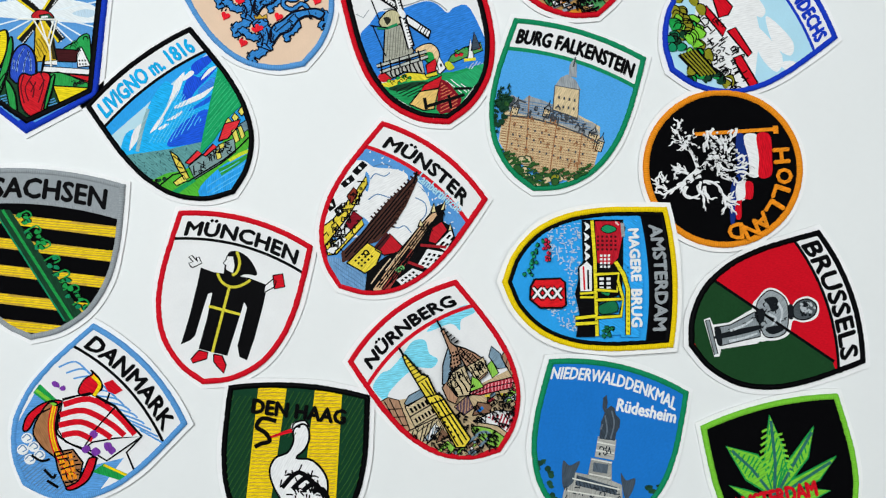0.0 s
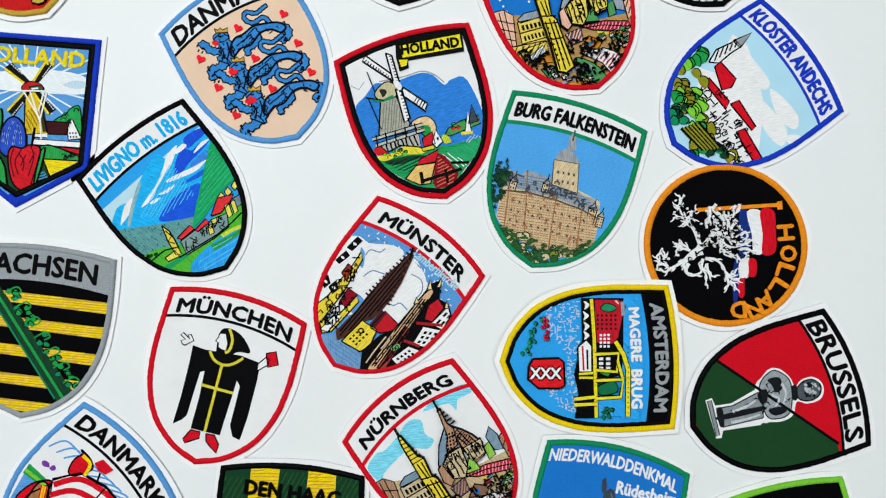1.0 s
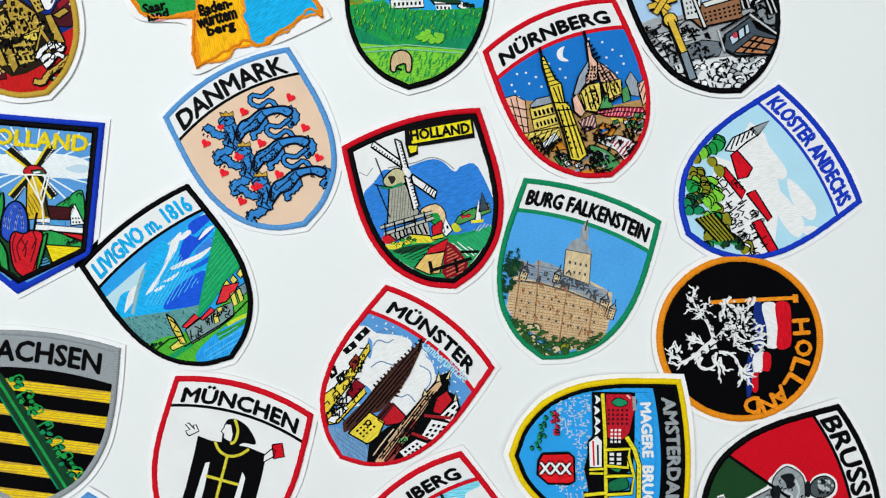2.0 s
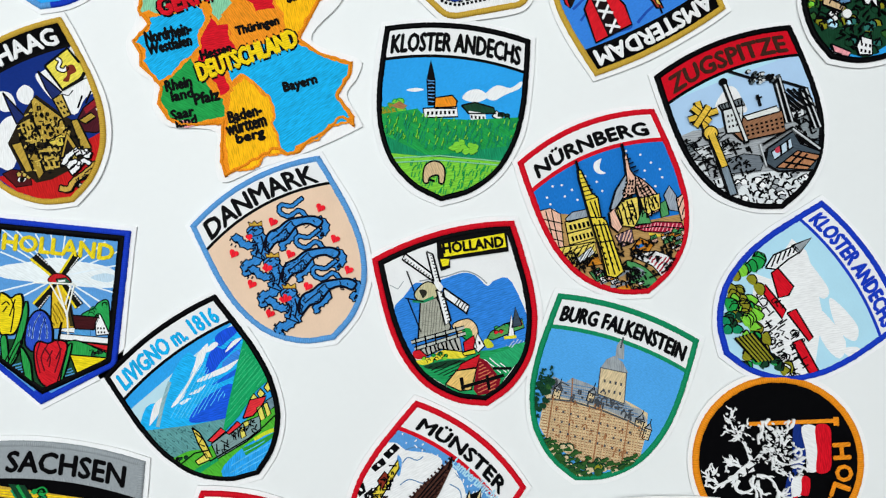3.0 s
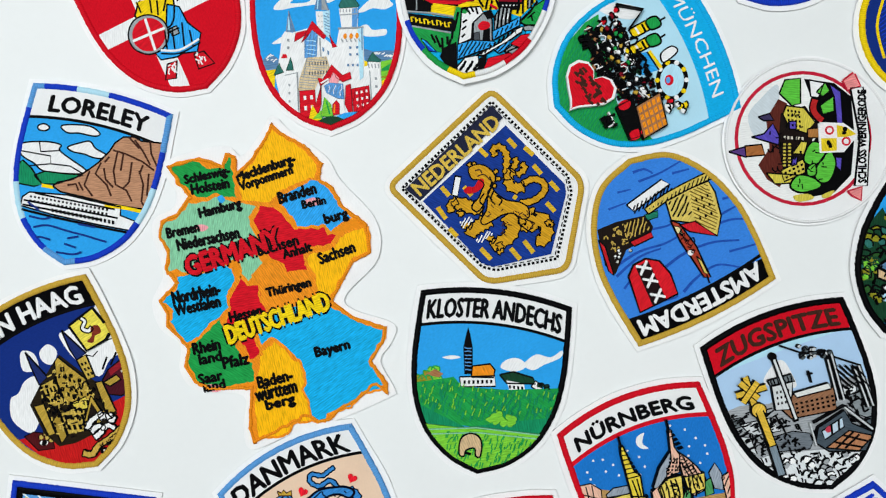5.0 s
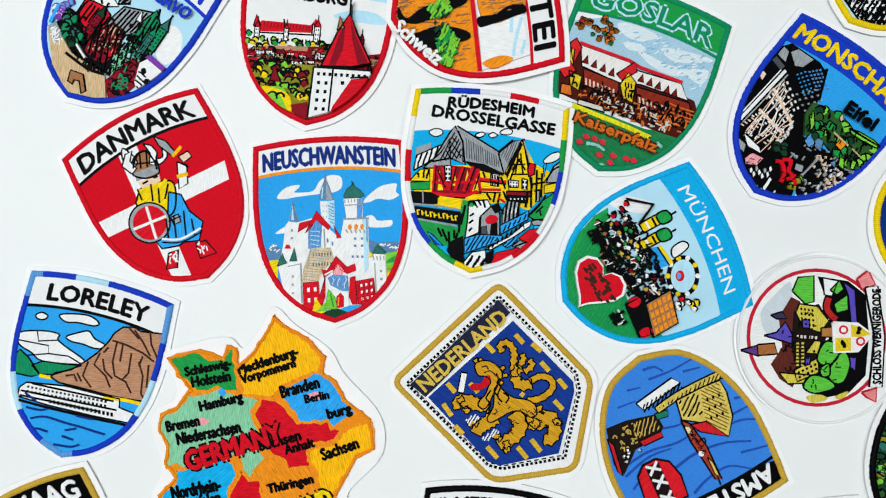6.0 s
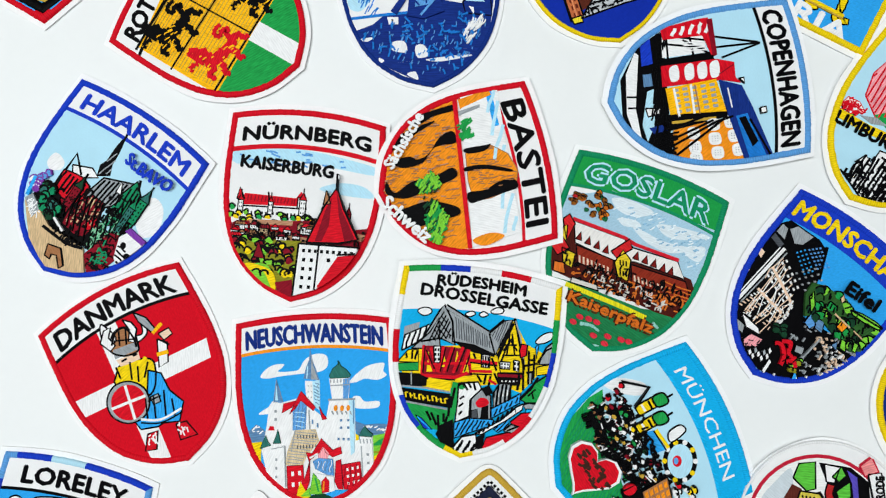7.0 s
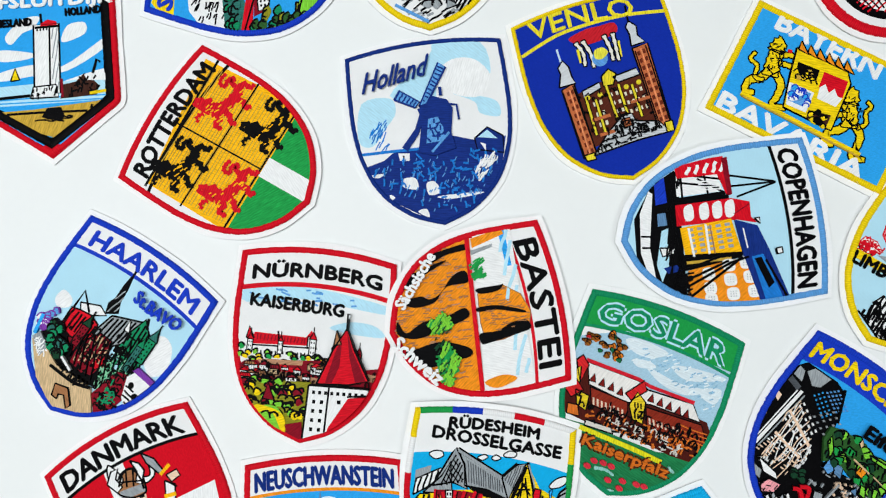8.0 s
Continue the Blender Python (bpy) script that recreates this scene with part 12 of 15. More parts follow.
a.shape(WHITE, (-2.0, -60.5), (-1.7, -59.1), (0, -60.1), (-0.4, -61.9), w=0.51)
a.shape(WHITE, (1.1, -68.8), (0.7, -63.3), (2.2, -63.6), (2.7, -69.0), w=0.32)
a.details(LTBLUE, 0.59, 34, 2.48, (-21.5, -61.8), (-15.9, -63.3), (-8.1, -71.7), (1.8, -69.7), (1.8, -75.4), (-6.2, -76.0))
a.scribble(WHITE, 0.45, 30, 2.03, (-5.8, -72.8), (6.2, -66.2), (21.4, -60.1), (12.9, -71.3), (0.1, -76.8), turn=96)
a.shape(SKY, (13.5, -69.1), (11.6, -60.6), (16.4, -64.0), (17.6, -67.1), w=0.44)
a.details(GREY, 0.5, 50, 2.26, (2.0, -49.3), (6.8, -36.9), (27.4, -38.1), (27.5, -49.5), (17.8, -62.9), (8.8, -58.4))
a.details(PEACH, 0.45, 26, 1.8, (8.7, -46.9), (15.8, -41.4), (26.6, -44.5), (21.8, -56.9))
a.scribble(WHITE, 0.41, 20, 1.8, (12.0, -58.8), (17.2, -43.2), (26.6, -44.5), (22.8, -61.9), turn=96)
a.line(GREY, 0.68, (10.8, -55.4), (11.9, -44.4))
a.shape(GREY, (5.6, -52.2), (9.0, -51.1), (10.0, -54.0), (6.7, -54.8), w=0.44)
a.shape(LTBLUE, (2.8, -42.9), (2.9, -38.5), (7.1, -41.0), (5.9, -43.9), w=0.44)
a.shape(STEEL, (5.0, -38.3), (9.1, -38.0), (10.9, -42.3), (7.4, -42.2), w=0.44)
a.shape(STEEL, (16.5, -43.7), (17.9, -41.2), (19.6, -44.2), w=0.38)
a.shape(WHITE, (27.2, -49.8), (28.4, -43.1), (30.1, -42.3), (29.5, -50.3), w=0.32)
a.shape(RED, (25.0, -56.7), (24.1, -53.9), (26.3, -51.6), (28.5, -52.2), w=0.32)
a.part("flower_tub", "stitched red flowers with green leaves")
a.clumps([DKGREEN], 6, 1.8, (-5.1, -53.4), (-4.7, -48.7), (-1.2, -48.9), (0, -52.0), w=0.47)
a.clumps([OLIVE, LIME], 8, 1.35, (4.6, -61.7), (9.1, -62.5), (9.7, -57.7), (11.0, -55.3), (11.9, -61.7), w=0.57)
a.line(RED, 1.58, (-1.5, -56.7), (1.2, -55.7), (4.6, -58.8), (5.6, -62.4), curve=True)
a.line(RED, 1.58, (0.3, -54.6), (3.5, -52.8), (5.4, -56.8), (9.0, -56.8), curve=True)
a.line(RED, 1.58, (6.7, -60.1), (8.6, -58.0), (10.9, -59.7), curve=True)
a.scribble(BLACK, 0.41, 10, 1.8, (-2.3, -55.6), (3.2, -52.4), (11.1, -59.5), (5.6, -62.4))
a.part("wooded_hill", "stitched wooded hill with dark trees")
a.poly(FOREST, (1.4, -41.0), (-3.7, -33.5), (-4.1, -28.0), (-0.4, -26.5), (4.2, -25.9), (10.7, -25.1), (14.7, -27.8), (21.0, -25.7), (29.4, -26.4), (31.1, -29.4), (30.8, -36.9), (23.9, -40.8), (14.5, -39.6), (4.3, -37.3))
a.clumps([LIME, GREEN, DKGREEN, FOREST], 40, 2.03, (0.8, -40.1), (-3.3, -33.2), (-3.9, -27.8), (10.7, -25.1), (14.7, -27.8), (29.5, -27.2), (30.1, -36.0), (23.6, -40.5), (14.5, -39.6), w=0.63)
a.shape(LIME, (2.5, -38.7), (-1.9, -33.5), (-1.9, -30.6), (1.9, -34.9), w=0.57)
a.shape(LIME, (14.1, -27.7), (18.6, -26.2), (25.1, -25.5), (28.4, -25.8), (27.5, -27.6), (21.0, -28.7), (16.1, -29.0), w=0.57)
a.shape(LIME, (19.6, -42.7), (18.3, -39.4), (20.4, -39.2), (22.4, -42.6), w=0.57)
a.shape(LIME, (24.2, -40.6), (23.0, -37.5), (25.0, -37.1), (25.8, -40.5), w=0.57)
a.scribble(BLACK, 0.54, 40, 2.71, (1.0, -38.5), (-2.9, -31.4), (4.9, -26.8), (27.1, -28.2), (28.5, -35.8), (17.6, -40.0), turn=111)
a.shape(ORANGE, (13.5, -36.8), (13.9, -33.6), (17.1, -34.0), (16.7, -37.2), w=0.44)
a.shape(TAN, (8.1, -26.6), (8.4, -24.6), (10.1, -26.2), (9.6, -27.7), w=0.32)
a.line(TAN, 0.68, (10.0, -32.9), (18.1, -33.8))
a.line(TAN, 0.45, (20.0, -33.8), (24.7, -34.4))
a.line(BLACK, 0.76, (14.1, -27.7), (29.3, -26.2))
a.part("caption")
a.text(BLACK, "Eifel", (14.7, -20.6), 13.98, 5.41, 3, bold=0.07)
a.close()

# blue-edged shield patch with a green-roofed church
a = Patch("shield_patch", -0.1684, 0.4658, -31.6, 32.4, 75.0, "blue-edged shield patch with a green-roofed church", BLUE, base=PALE, seed=33)
a.title("HAARLEM", BLUE, WHITE, BLUE, deep=14, wide=52, high=6.8, lw=1.6)
a.part("cloud_bank", "stitched soft white clouds")
a.blob(WHITE, (-24.9, -36.4), (-23.9, -31.5), (-18.9, -32.5), (-17.9, -36.0), (-21.8, -38.7))
a.blob(WHITE, (18.7, -34.5), (20.6, -24.7), (27.2, -26.0), (30.6, -35.1), (26.0, -40.9))
a.blob(WHITE, (10.0, -26.1), (20.0, -28.0), (20.0, -32.2))
a.part("church", "stitched green-roofed church with a tall spire")
a.poly(BLACK, (-3.9, -30.2), (-5.4, -25.5), (-4.1, -22.4), (-4.1, -16.1), (-3.6, -11.3), (-2.3, -11.6), (-1.3, -17.2), (-1.0, -22.6), (0.9, -27.1))
a.hatch(GREY, 0.48, 1.68, 72, (-3.7, -28.9), (-3.6, -23.2), (-2.7, -15.2), (-0.5, -21.7), (-0.1, -26.5), waver=0.15)
a.line(BLACK, 1.01, (-2.6, -14.0), (-3.0, -8.0))
a.poly(BLACK, (-22.1, -51.6), (-21.4, -45.5), (-12.5, -43.8), (11.9, -56.0), (1.6, -59.9), (-8.4, -58.1))
a.poly(DKRED, (-12.8, -45.4), (-7.2, -34.7), (5.8, -38.8), (9.5, -50.5), (-1.4, -53.5))
a.shape(RED, (-16.8, -43.8), (-16.9, -35.4), (-9.5, -33.4), (-3.9, -35.3), (-0.5, -44.4), (-11.1, -45.8), w=0.81)
a.hatch(BLACK, 0.87, 1.92, 87, (-16.4, -43.6), (-16.0, -35.4), (-4.3, -35.6), (-1.2, -43.4), waver=0.15)
a.shape(WHITE, (-15.0, -31.8), (-7.2, -28.4), (-2.9, -30.4), (-7.9, -33.7), (-13.2, -34.4), w=0.67)
a.line(BLACK, 1.01, (-16.3, -35.0), (-16.1, -26.9), (-9.5, -33.4))
a.shape(GREY, (-3.8, -39.5), (-0.9, -29.1), (12.7, -23.7), (12.7, -25.8), (8.8, -36.8), (4.5, -41.1), w=0.81)
a.hatch(BLACK, 0.87, 1.68, 82, (-3.4, -39.3), (-0.5, -29.7), (12.0, -24.8), (8.4, -36.3), (4.8, -40.3), waver=0.15)
a.shape(DKRED, (-5.1, -54.5), (-6.1, -46.7), (-0.9, -37.5), (5.1, -37.8), (7.5, -47.6), (6.2, -54.1), (1.6, -55.7), w=0.81)
a.hatch(TAN, 0.58, 1.92, 92, (-4.5, -53.2), (-5.1, -46.9), (-0.2, -38.5), (4.8, -38.6), (6.5, -48.2), waver=0.15)
a.poly(RED, (3.5, -50.2), (4.5, -45.3), (7.2, -45.0), (9.2, -52.1))
a.shape(EMER, (10.1, -38.8), (9.0, -31.0), (11.9, -22.6), (18.4, -29.0), (20.0, -36.4), (21.0, -44.2), (14.4, -43.0), w=0.87)
a.hatch(BLACK, 0.81, 1.68, 92, (10.9, -38.2), (9.6, -31.4), (12.5, -23.9), (17.6, -29.6), (18.9, -36.6), (19.8, -42.8), waver=0.15)
a.shape(WHITE, (6.6, -31.2), (6.6, -26.1), (9.2, -30.9), w=0.67)
a.line(BLACK, 1.01, (14.5, -25.9), (12.6, -21.5))
a.line(BLACK, 1.01, (20.3, -30.6), (19.3, -26.2))
a.line(EMER, 1.68, (9.5, -54.7), (9.7, -36.2))
a.line(BLACK, 1.01, (9.3, -57.7), (9.4, -37.8))
a.hatch(EMER, 0.72, 2.16, 87, (8.9, -57.9), (10.8, -39.7), (21.0, -44.2), (16.2, -55.9), waver=0.15)
a.poly(BLACK, (5.9, -55.7), (8.5, -46.9), (16.1, -47.5), (13.2, -57.9))
a.details(MINT, 0.58, 35, 2.88, (7.6, -56.0), (10.4, -37.1), (20.4, -43.2), (14.2, -57.2))
a.details(BLACK, 0.58, 70, 3.36, (-6.0, -55.1), (-3.2, -40.5), (9.4, -37.8), (18.7, -34.5), (20.1, -44.9), (10.9, -56.6))
a.poly(DKRED, (10.2, -59.9), (14.1, -46.6), (18.8, -45.1), (22.4, -54.6), (19.8, -63.3), (15.9, -66.0))
a.details(BLACK, 0.62, 40, 3.6, (11.3, -60.6), (14.5, -47.2), (19.1, -46.9), (21.5, -59.4), (16.9, -65.3))
a.details(EMER, 0.58, 16, 2.88, (12.6, -61.1), (15.5, -50.7), (20.5, -60.1))
a.hatch(BLACK, 0.4, 2.64, 112, (-12.1, -46.4), (-3.8, -39.5), (9.4, -37.8), (14.7, -28.7), (20.4, -43.2), (10.9, -56.6), (-4.1, -53.8), waver=0.15)
a.tower(EMER, TEAL, (19.1, -38.5), 3.6, 10.56, 1.6, 5)
a.tower(TEAL, EMER, (16.4, -44.5), 2.88, 11.52, 1.6, 5)
a.tower(DKRED, DKGREEN, (-7.1, -47.4), 3.36, 9.12, 1.6, 4)
a.details(BLACK, 0.43, 20, 2.64, (-16.8, -43.8), (-16.3, -35.0), (-3.9, -35.3), (13.0, -24.1), (19.3, -35.5), (19.1, -45.5), (10.9, -56.6), (-4.7, -54.2))
a.part("square", "stitched sandy square, trees and houses")
a.poly(TAN, (-22.8, -54.9), (-21.7, -51.4), (-8.4, -58.1), (8.9, -57.9), (16.0, -67.3), (3.7, -75.5), (-12.6, -66.6))
a.poly(GREY, (-23.4, -53.9), (-21.7, -50.5), (-15.4, -54.3), (-16.3, -59.1))
a.scribble(WHITE, 0.48, 20, 2.4, (-22.4, -54.6), (-20.1, -51.7), (-13.4, -55.8), (-16.3, -59.1))
a.clumps([PURPLE, WHITE, LTBLUE], 14, 1.68, (-26.1, -47.2), (-26.1, -40.9), (-21.2, -39.6), (-18.1, -43.3), (-21.4, -49.7), edge=PURPLE, w=0.54)
a.line(SKY, 1.44, (-23.3, -52.4), (-24.6, -43.9))
a.clumps([TEAL, DKGREEN, EMER], 22, 2.16, (-19.7, -50.1), (-18.5, -43.5), (-11.5, -46.0), (-7.4, -53.2), (-10.8, -55.4), w=0.67)
a.line(WHITE, 0.96, (-8.4, -53.9), (-2.1, -56.7))
a.line(BLACK, 1.2, (-10.3, -59.4), (1.6, -59.9), (8.9, -57.9), curve=True)
a.scribble(BLACK, 0.62, 24, 2.88, (-9.0, -57.1), (1.3, -57.3), (8.9, -57.9), (1.9, -60.3))
a.shape(BROWN, (-2.6, -68.9), (-4.1, -64.3), (1.4, -62.9), (6.2, -68.2), (5.3, -70.2), (1.6, -66.2), (-0.6, -67.1), (-0.2, -69.0), w=0.67)
a.poly(WHITE, (21.8, -53.6), (19.1, -45.5), (21.7, -41.0), (32.2, -42.4), (31.3, -48.7), (25.4, -56.8))
a.hatch(BLACK, 0.74, 1.92, -8, (21.8, -53.6), (20.4, -47.5), (27.1, -50.1), (25.4, -56.0), waver=0.15)
a.poly(PURPLE, (19.7, -42.3), (21.0, -40.0), (31.5, -41.5), (31.3, -43.6))
a.ell(BLACK, (22.5, -47.5), 1.2, 1.44, 32)
a.ell(BLACK, (26.3, -50.6), 1.44, 1.44, 32)
a.part("caption")
a.text(BLUE, "St.BAVO", (14.5, -16.3), 22.08, 5.04, -1, bold=0.03, arc=-1)
a.close()

# red-edged shield patch with a red tower and old castle
a = Patch("shield_patch", -0.0997, 0.4686, -3.5, 32.0, 75.8, "red-edged shield patch with a red tower and old castle", RED, bulge=3.8, seed=34)
a.title("NÜRNBERG", BLACK, WHITE, RED, deep=15.5, wide=53, high=6.8, lw=2)
a.part("sky", "stitched pale sky")
a.blob(PALE, (-29.2, -14.5), (-14.8, -12.2), (4.3, -13.2), (23.5, -16.1), (30.2, -17.9), (29.8, -20.7), (14.4, -19.4), (-4.7, -17.6), (-28.0, -21.0))
a.blob(PALE, (7.1, -28.3), (15.0, -25.2), (24.4, -25.5), (29.4, -28.5), (28.4, -30.3), (15.5, -29.9))
a.scribble(LTBLUE, 0.71, 24, 3.77, (-28.8, -14.4), (4.4, -13.7), (28.5, -19.2), (14.4, -19.4), (-28.2, -19.8), turn=-2)
a.part("caption")
a.text(BLACK, "KAISERBURG", (-7.0, -20.2), 38.45, 4.95, -2, bold=0.06)
a.part("castle", "stitched red-roofed castle on its hill")
a.poly(WHITE, (-27.2, -40.3), (-25.4, -34.5), (-0.5, -34.9), (2.7, -31.8), (4.8, -40.3), (-23.2, -44.1))
a.poly(RED, (-24.6, -35.3), (-23.2, -32.8), (-0.7, -33.1), (0.1, -36.3), (-23.9, -37.6))
a.hatch(DKRED, 0.42, 1.42, 83, (-24.1, -35.7), (-22.9, -33.3), (-0.7, -33.5), (-0.4, -35.8), waver=0.15)
a.line(BLACK, 0.66, (-24.3, -38.1), (0.2, -37.2))
a.shape(RED, (-26.5, -35.5), (-25.6, -30.7), (-23.2, -35.2), w=0.66)
a.shape(WHITE, (-1.2, -37.3), (-1.2, -32.6), (1.6, -32.4), (2.6, -37.4), w=0.66)
a.poly(RED, (-2.1, -33.2), (-0.1, -30.2), (2.6, -32.7))
a.windows(BLACK, (-22.3, -39.3), (-1.3, -38.5), (-22.0, -42.1), 14, 1, 0.4)
a.line(BLACK, 0.66, (-13.7, -31.5), (-13.0, -35.2))
a.tower(WHITE, RED, (-24.7, -41.5), 2.12, 5.66, 1.4, 3)
a.tower(WHITE, RED, (1.0, -40.7), 2.59, 7.08, 1.3, 3)
a.tower(WHITE, RED, (-12.2, -40.7), 1.89, 5.19, 1.2, 2)
a.tower(BROWN, DKRED, (10.3, -43.3), 2.36, 6.6, 1.4, 3)
a.tower(RED, DKRED, (20.3, -49.4), 1.89, 11.79, 1.6, 2)
a.clumps([LIME, GREEN, YELLOW], 26, 1.42, (-29.3, -42.4), (-27.5, -37.5), (-21.3, -39.7), (7.1, -40.1), (7.3, -42.4), (-27.7, -45.8), w=0.66)
a.part("town", "stitched red town roofs")
a.poly(DKRED, (-29.5, -47.1), (-25.5, -44.4), (7.3, -41.7), (17.0, -45.0), (30.9, -42.5), (32.1, -50.6), (17.7, -51.9), (8.1, -49.4), (-22.3, -52.3), (-28.4, -50.5))
a.poly(RED, (-28.7, -48.2), (-11.3, -44.9), (-1.6, -46.8), (-17.8, -50.2))
a.poly(ROCK, (-20.9, -43.5), (-2.1, -42.6), (-2.3, -44.5), (-19.5, -45.2))
a.poly(ROCK, (-13.4, -47.4), (8.1, -49.4), (3.6, -51.4), (-13.1, -50.2))
a.shape(BROWN, (6.0, -40.9), (16.5, -40.3), (14.6, -44.0), (4.7, -44.3), w=0.66)
a.poly(ROCK, (19.3, -44.8), (28.8, -45.7), (30.3, -48.4), (19.7, -48.2))
a.town([ROCK, TAN, WHITE], [RED, DKRED, RED, BROWN], 36, 3.07, (-28.0, -48.1), (-23.1, -45.3), (7.4, -43.1), (28.8, -45.0), (30.3, -48.9), (8.1, -50.1), (-25.9, -51.5))
a.details(BLACK, 0.42, 25, 2.59, (-28.8, -47.0), (7.3, -41.7), (29.8, -43.8), (30.4, -49.6), (8.2, -50.5), (-27.1, -51.6))
a.windows(BLACK, (-20.6, -46.3), (7.8, -47.0), (-20.1, -50.9), 14, 2, 0.35)
a.poly(OLIVE, (-30.4, -51.9), (2.3, -50.6), (3.4, -76.7), (-8.0, -75.5), (-24.6, -64.3))
a.clumps([YELLOW, LIME, OLIVE, DKRED], 60, 1.89, (-26.5, -52.7), (-20.1, -50.9), (1.2, -51.2), (1.7, -67.5), (-9.0, -66.3), (-21.2, -62.8), w=0.79)
a.blob(LIME, (-18.6, -64.8), (-15.4, -61.3), (-9.5, -62.1), (-6.9, -68.4), (-9.6, -71.5), (-15.9, -68.1))
a.blob(YELLOW, (-20.6, -63.9), (-17.8, -61.3), (-8.1, -63.8), (-5.8, -70.1), (-7.3, -71.2), (-11.6, -64.2), (-16.3, -64.2))
a.shape(DKRED, (-16.4, -58.8), (-14.7, -52.3), (-11.7, -59.0), w=0.66)
a.poly(DKRED, (-6.4, -68.3), (0.4, -66.5), (1.3, -74.6), (-4.8, -72.9))
a.part("tower", "stitched red tower with a pointed roof")
a.shape(RED, (4.7, -50.9), (10.2, -36.2), (14.8, -27.6), (18.4, -35.5), (25.5, -47.7), (17.5, -50.1), w=0.79)
a.poly(DKRED, (14.9, -28.7), (18.0, -36.7), (24.4, -47.8), (20.2, -48.9), (16.9, -39.1))
a.poly(DKRED, (11.1, -37.3), (13.3, -31.7), (13.3, -43.0), (10.9, -49.8), (8.1, -50.1))
a.line(BLACK, 0.79, (14.9, -28.7), (14.6, -21.7))
a.ell(WHITE, (14.5, -22.9), 0.94, 0.94, 3)
a.shape(BROWN, (10.1, -35.1), (10.7, -29.1), (13.1, -34.1), w=0.66)
a.poly(WHITE, (1.7, -51.6), (24.7, -50.8), (27.3, -53.4), (18.1, -55.4), (10.6, -69.5), (1.2, -74.1))
a.line(BLACK, 0.79, (1.7, -51.6), (1.2, -74.1))
a.line(BLACK, 0.79, (10.0, -51.8), (9.8, -70.3))
a.line(BLACK, 0.79, (1.7, -51.6), (27.0, -51.0))
a.line(BLACK, 0.79, (17.6, -54.8), (27.3, -53.4))
a.windows(BLACK, (2.8, -52.9), (24.8, -52.2), (2.8, -55.7), 9, 1, 0.5)
a.windows(BLACK, (2.9, -56.2), (9.2, -56.0), (2.8, -70.9), 2, 4, 0.4)
a.windows(BLACK, (13.0, -55.9), (15.8, -55.6), (13.3, -58.9), 1, 1, 0.5)
a.poly(RED, (18.1, -55.4), (28.5, -53.7), (23.6, -63.1), (13.8, -71.0), (10.5, -72.5), (11.1, -67.8))
a.poly(DKRED, (5.9, -73.7), (10.3, -71.4), (14.9, -69.8), (7.3, -76.3))
a.close()

# red-edged shield patch with orange sandstone rocks
a = Patch("shield_patch", -0.0036, 0.4550, -76.3, 33.0, 68.0, "red-edged shield patch with orange sandstone rocks", RED, base=WHITE, lift=1.7, seed=35)
a.title("BASTEI", BLACK, WHITE, RED, deep=14, wide=52, high=9)
a.part("rock_face", "stitched orange sandstone rocks with dark clefts")
a.poly(ORANGE, (-20.2, -64.0), (-30.1, -54.9), (-32.0, -35.6), (-31.8, -28.5), (29.8, -36.6), (26.6, -52.3), (12.7, -63.5), (2.4, -68.5))
a.scribble(BROWN, 0.41, 170, 3.66, (-19.7, -61.7), (-30.5, -45.3), (-30.0, -31.3), (26.9, -39.5), (24.4, -51.8), (0.6, -65.8), turn=84)
a.scribble(ROCK, 0.46, 70, 3.2, (-19.7, -61.7), (-30.5, -45.3), (-30.0, -31.3), (26.9, -39.5), (24.4, -51.8), (0.6, -65.8), turn=88)
a.blob(BLACK, (-27.1, -51.9), (-28.4, -41.0), (-29.3, -30.2), (-27.0, -30.5), (-26.4, -39.1), (-24.2, -46.6))
a.blob(BLACK, (-21.1, -57.1), (-22.1, -50.6), (-23.7, -44.3), (-24.1, -39.5), (-21.0, -47.3), (-18.1, -53.8), (-15.8, -59.6))
a.blob(BLACK, (-11.1, -59.9), (-12.0, -52.6), (-10.1, -49.5), (-11.5, -44.5), (-17.3, -38.6), (-18.6, -33.1), (-13.8, -32.7), (-13.7, -41.7), (-8.6, -47.4), (-7.9, -55.8))
a.blob(BLACK, (-3.7, -63.7), (1.5, -61.3), (-1.6, -53.6), (-2.0, -44.1), (-3.9, -36.2), (-0.2, -35.1), (1.8, -42.5), (-0.2, -46.8), (3.6, -51.1), (4.4, -58.3), (1.3, -64.7))
a.blob(BLACK, (8.5, -67.4), (8.7, -60.4), (7.6, -48.4), (12.1, -37.6), (15.6, -37.8), (15.9, -47.8), (16.8, -55.0), (12.7, -63.5))
a.poly(BLACK, (4.6, -68.9), (12.7, -63.5), (24.4, -51.8), (25.7, -56.8), (14.1, -68.5), (2.2, -69.6))
a.line(RED, 1.83, (-33.9, -29.5), (29.9, -35.7))
a.poly(WHITE, (-32.7, -27.2), (-33.0, -11.8), (27.4, -13.9), (29.7, -34.7))
a.hatch(PALE, 1.37, 3.66, 156, (-31.7, -16.8), (-32.6, -11.9), (26.0, -14.8), (27.1, -20.9), waver=0.15)
a.poly(SKY, (-31.7, -16.8), (-32.4, -14.3), (-17.0, -14.0), (-17.0, -16.3))
a.poly(ORANGE, (-30.8, -28.3), (-32.6, -15.4), (-30.1, -14.7), (-27.0, -28.3))
a.poly(GREY, (-26.0, -29.2), (-27.2, -20.0), (-25.8, -20.3), (-24.3, -29.1))
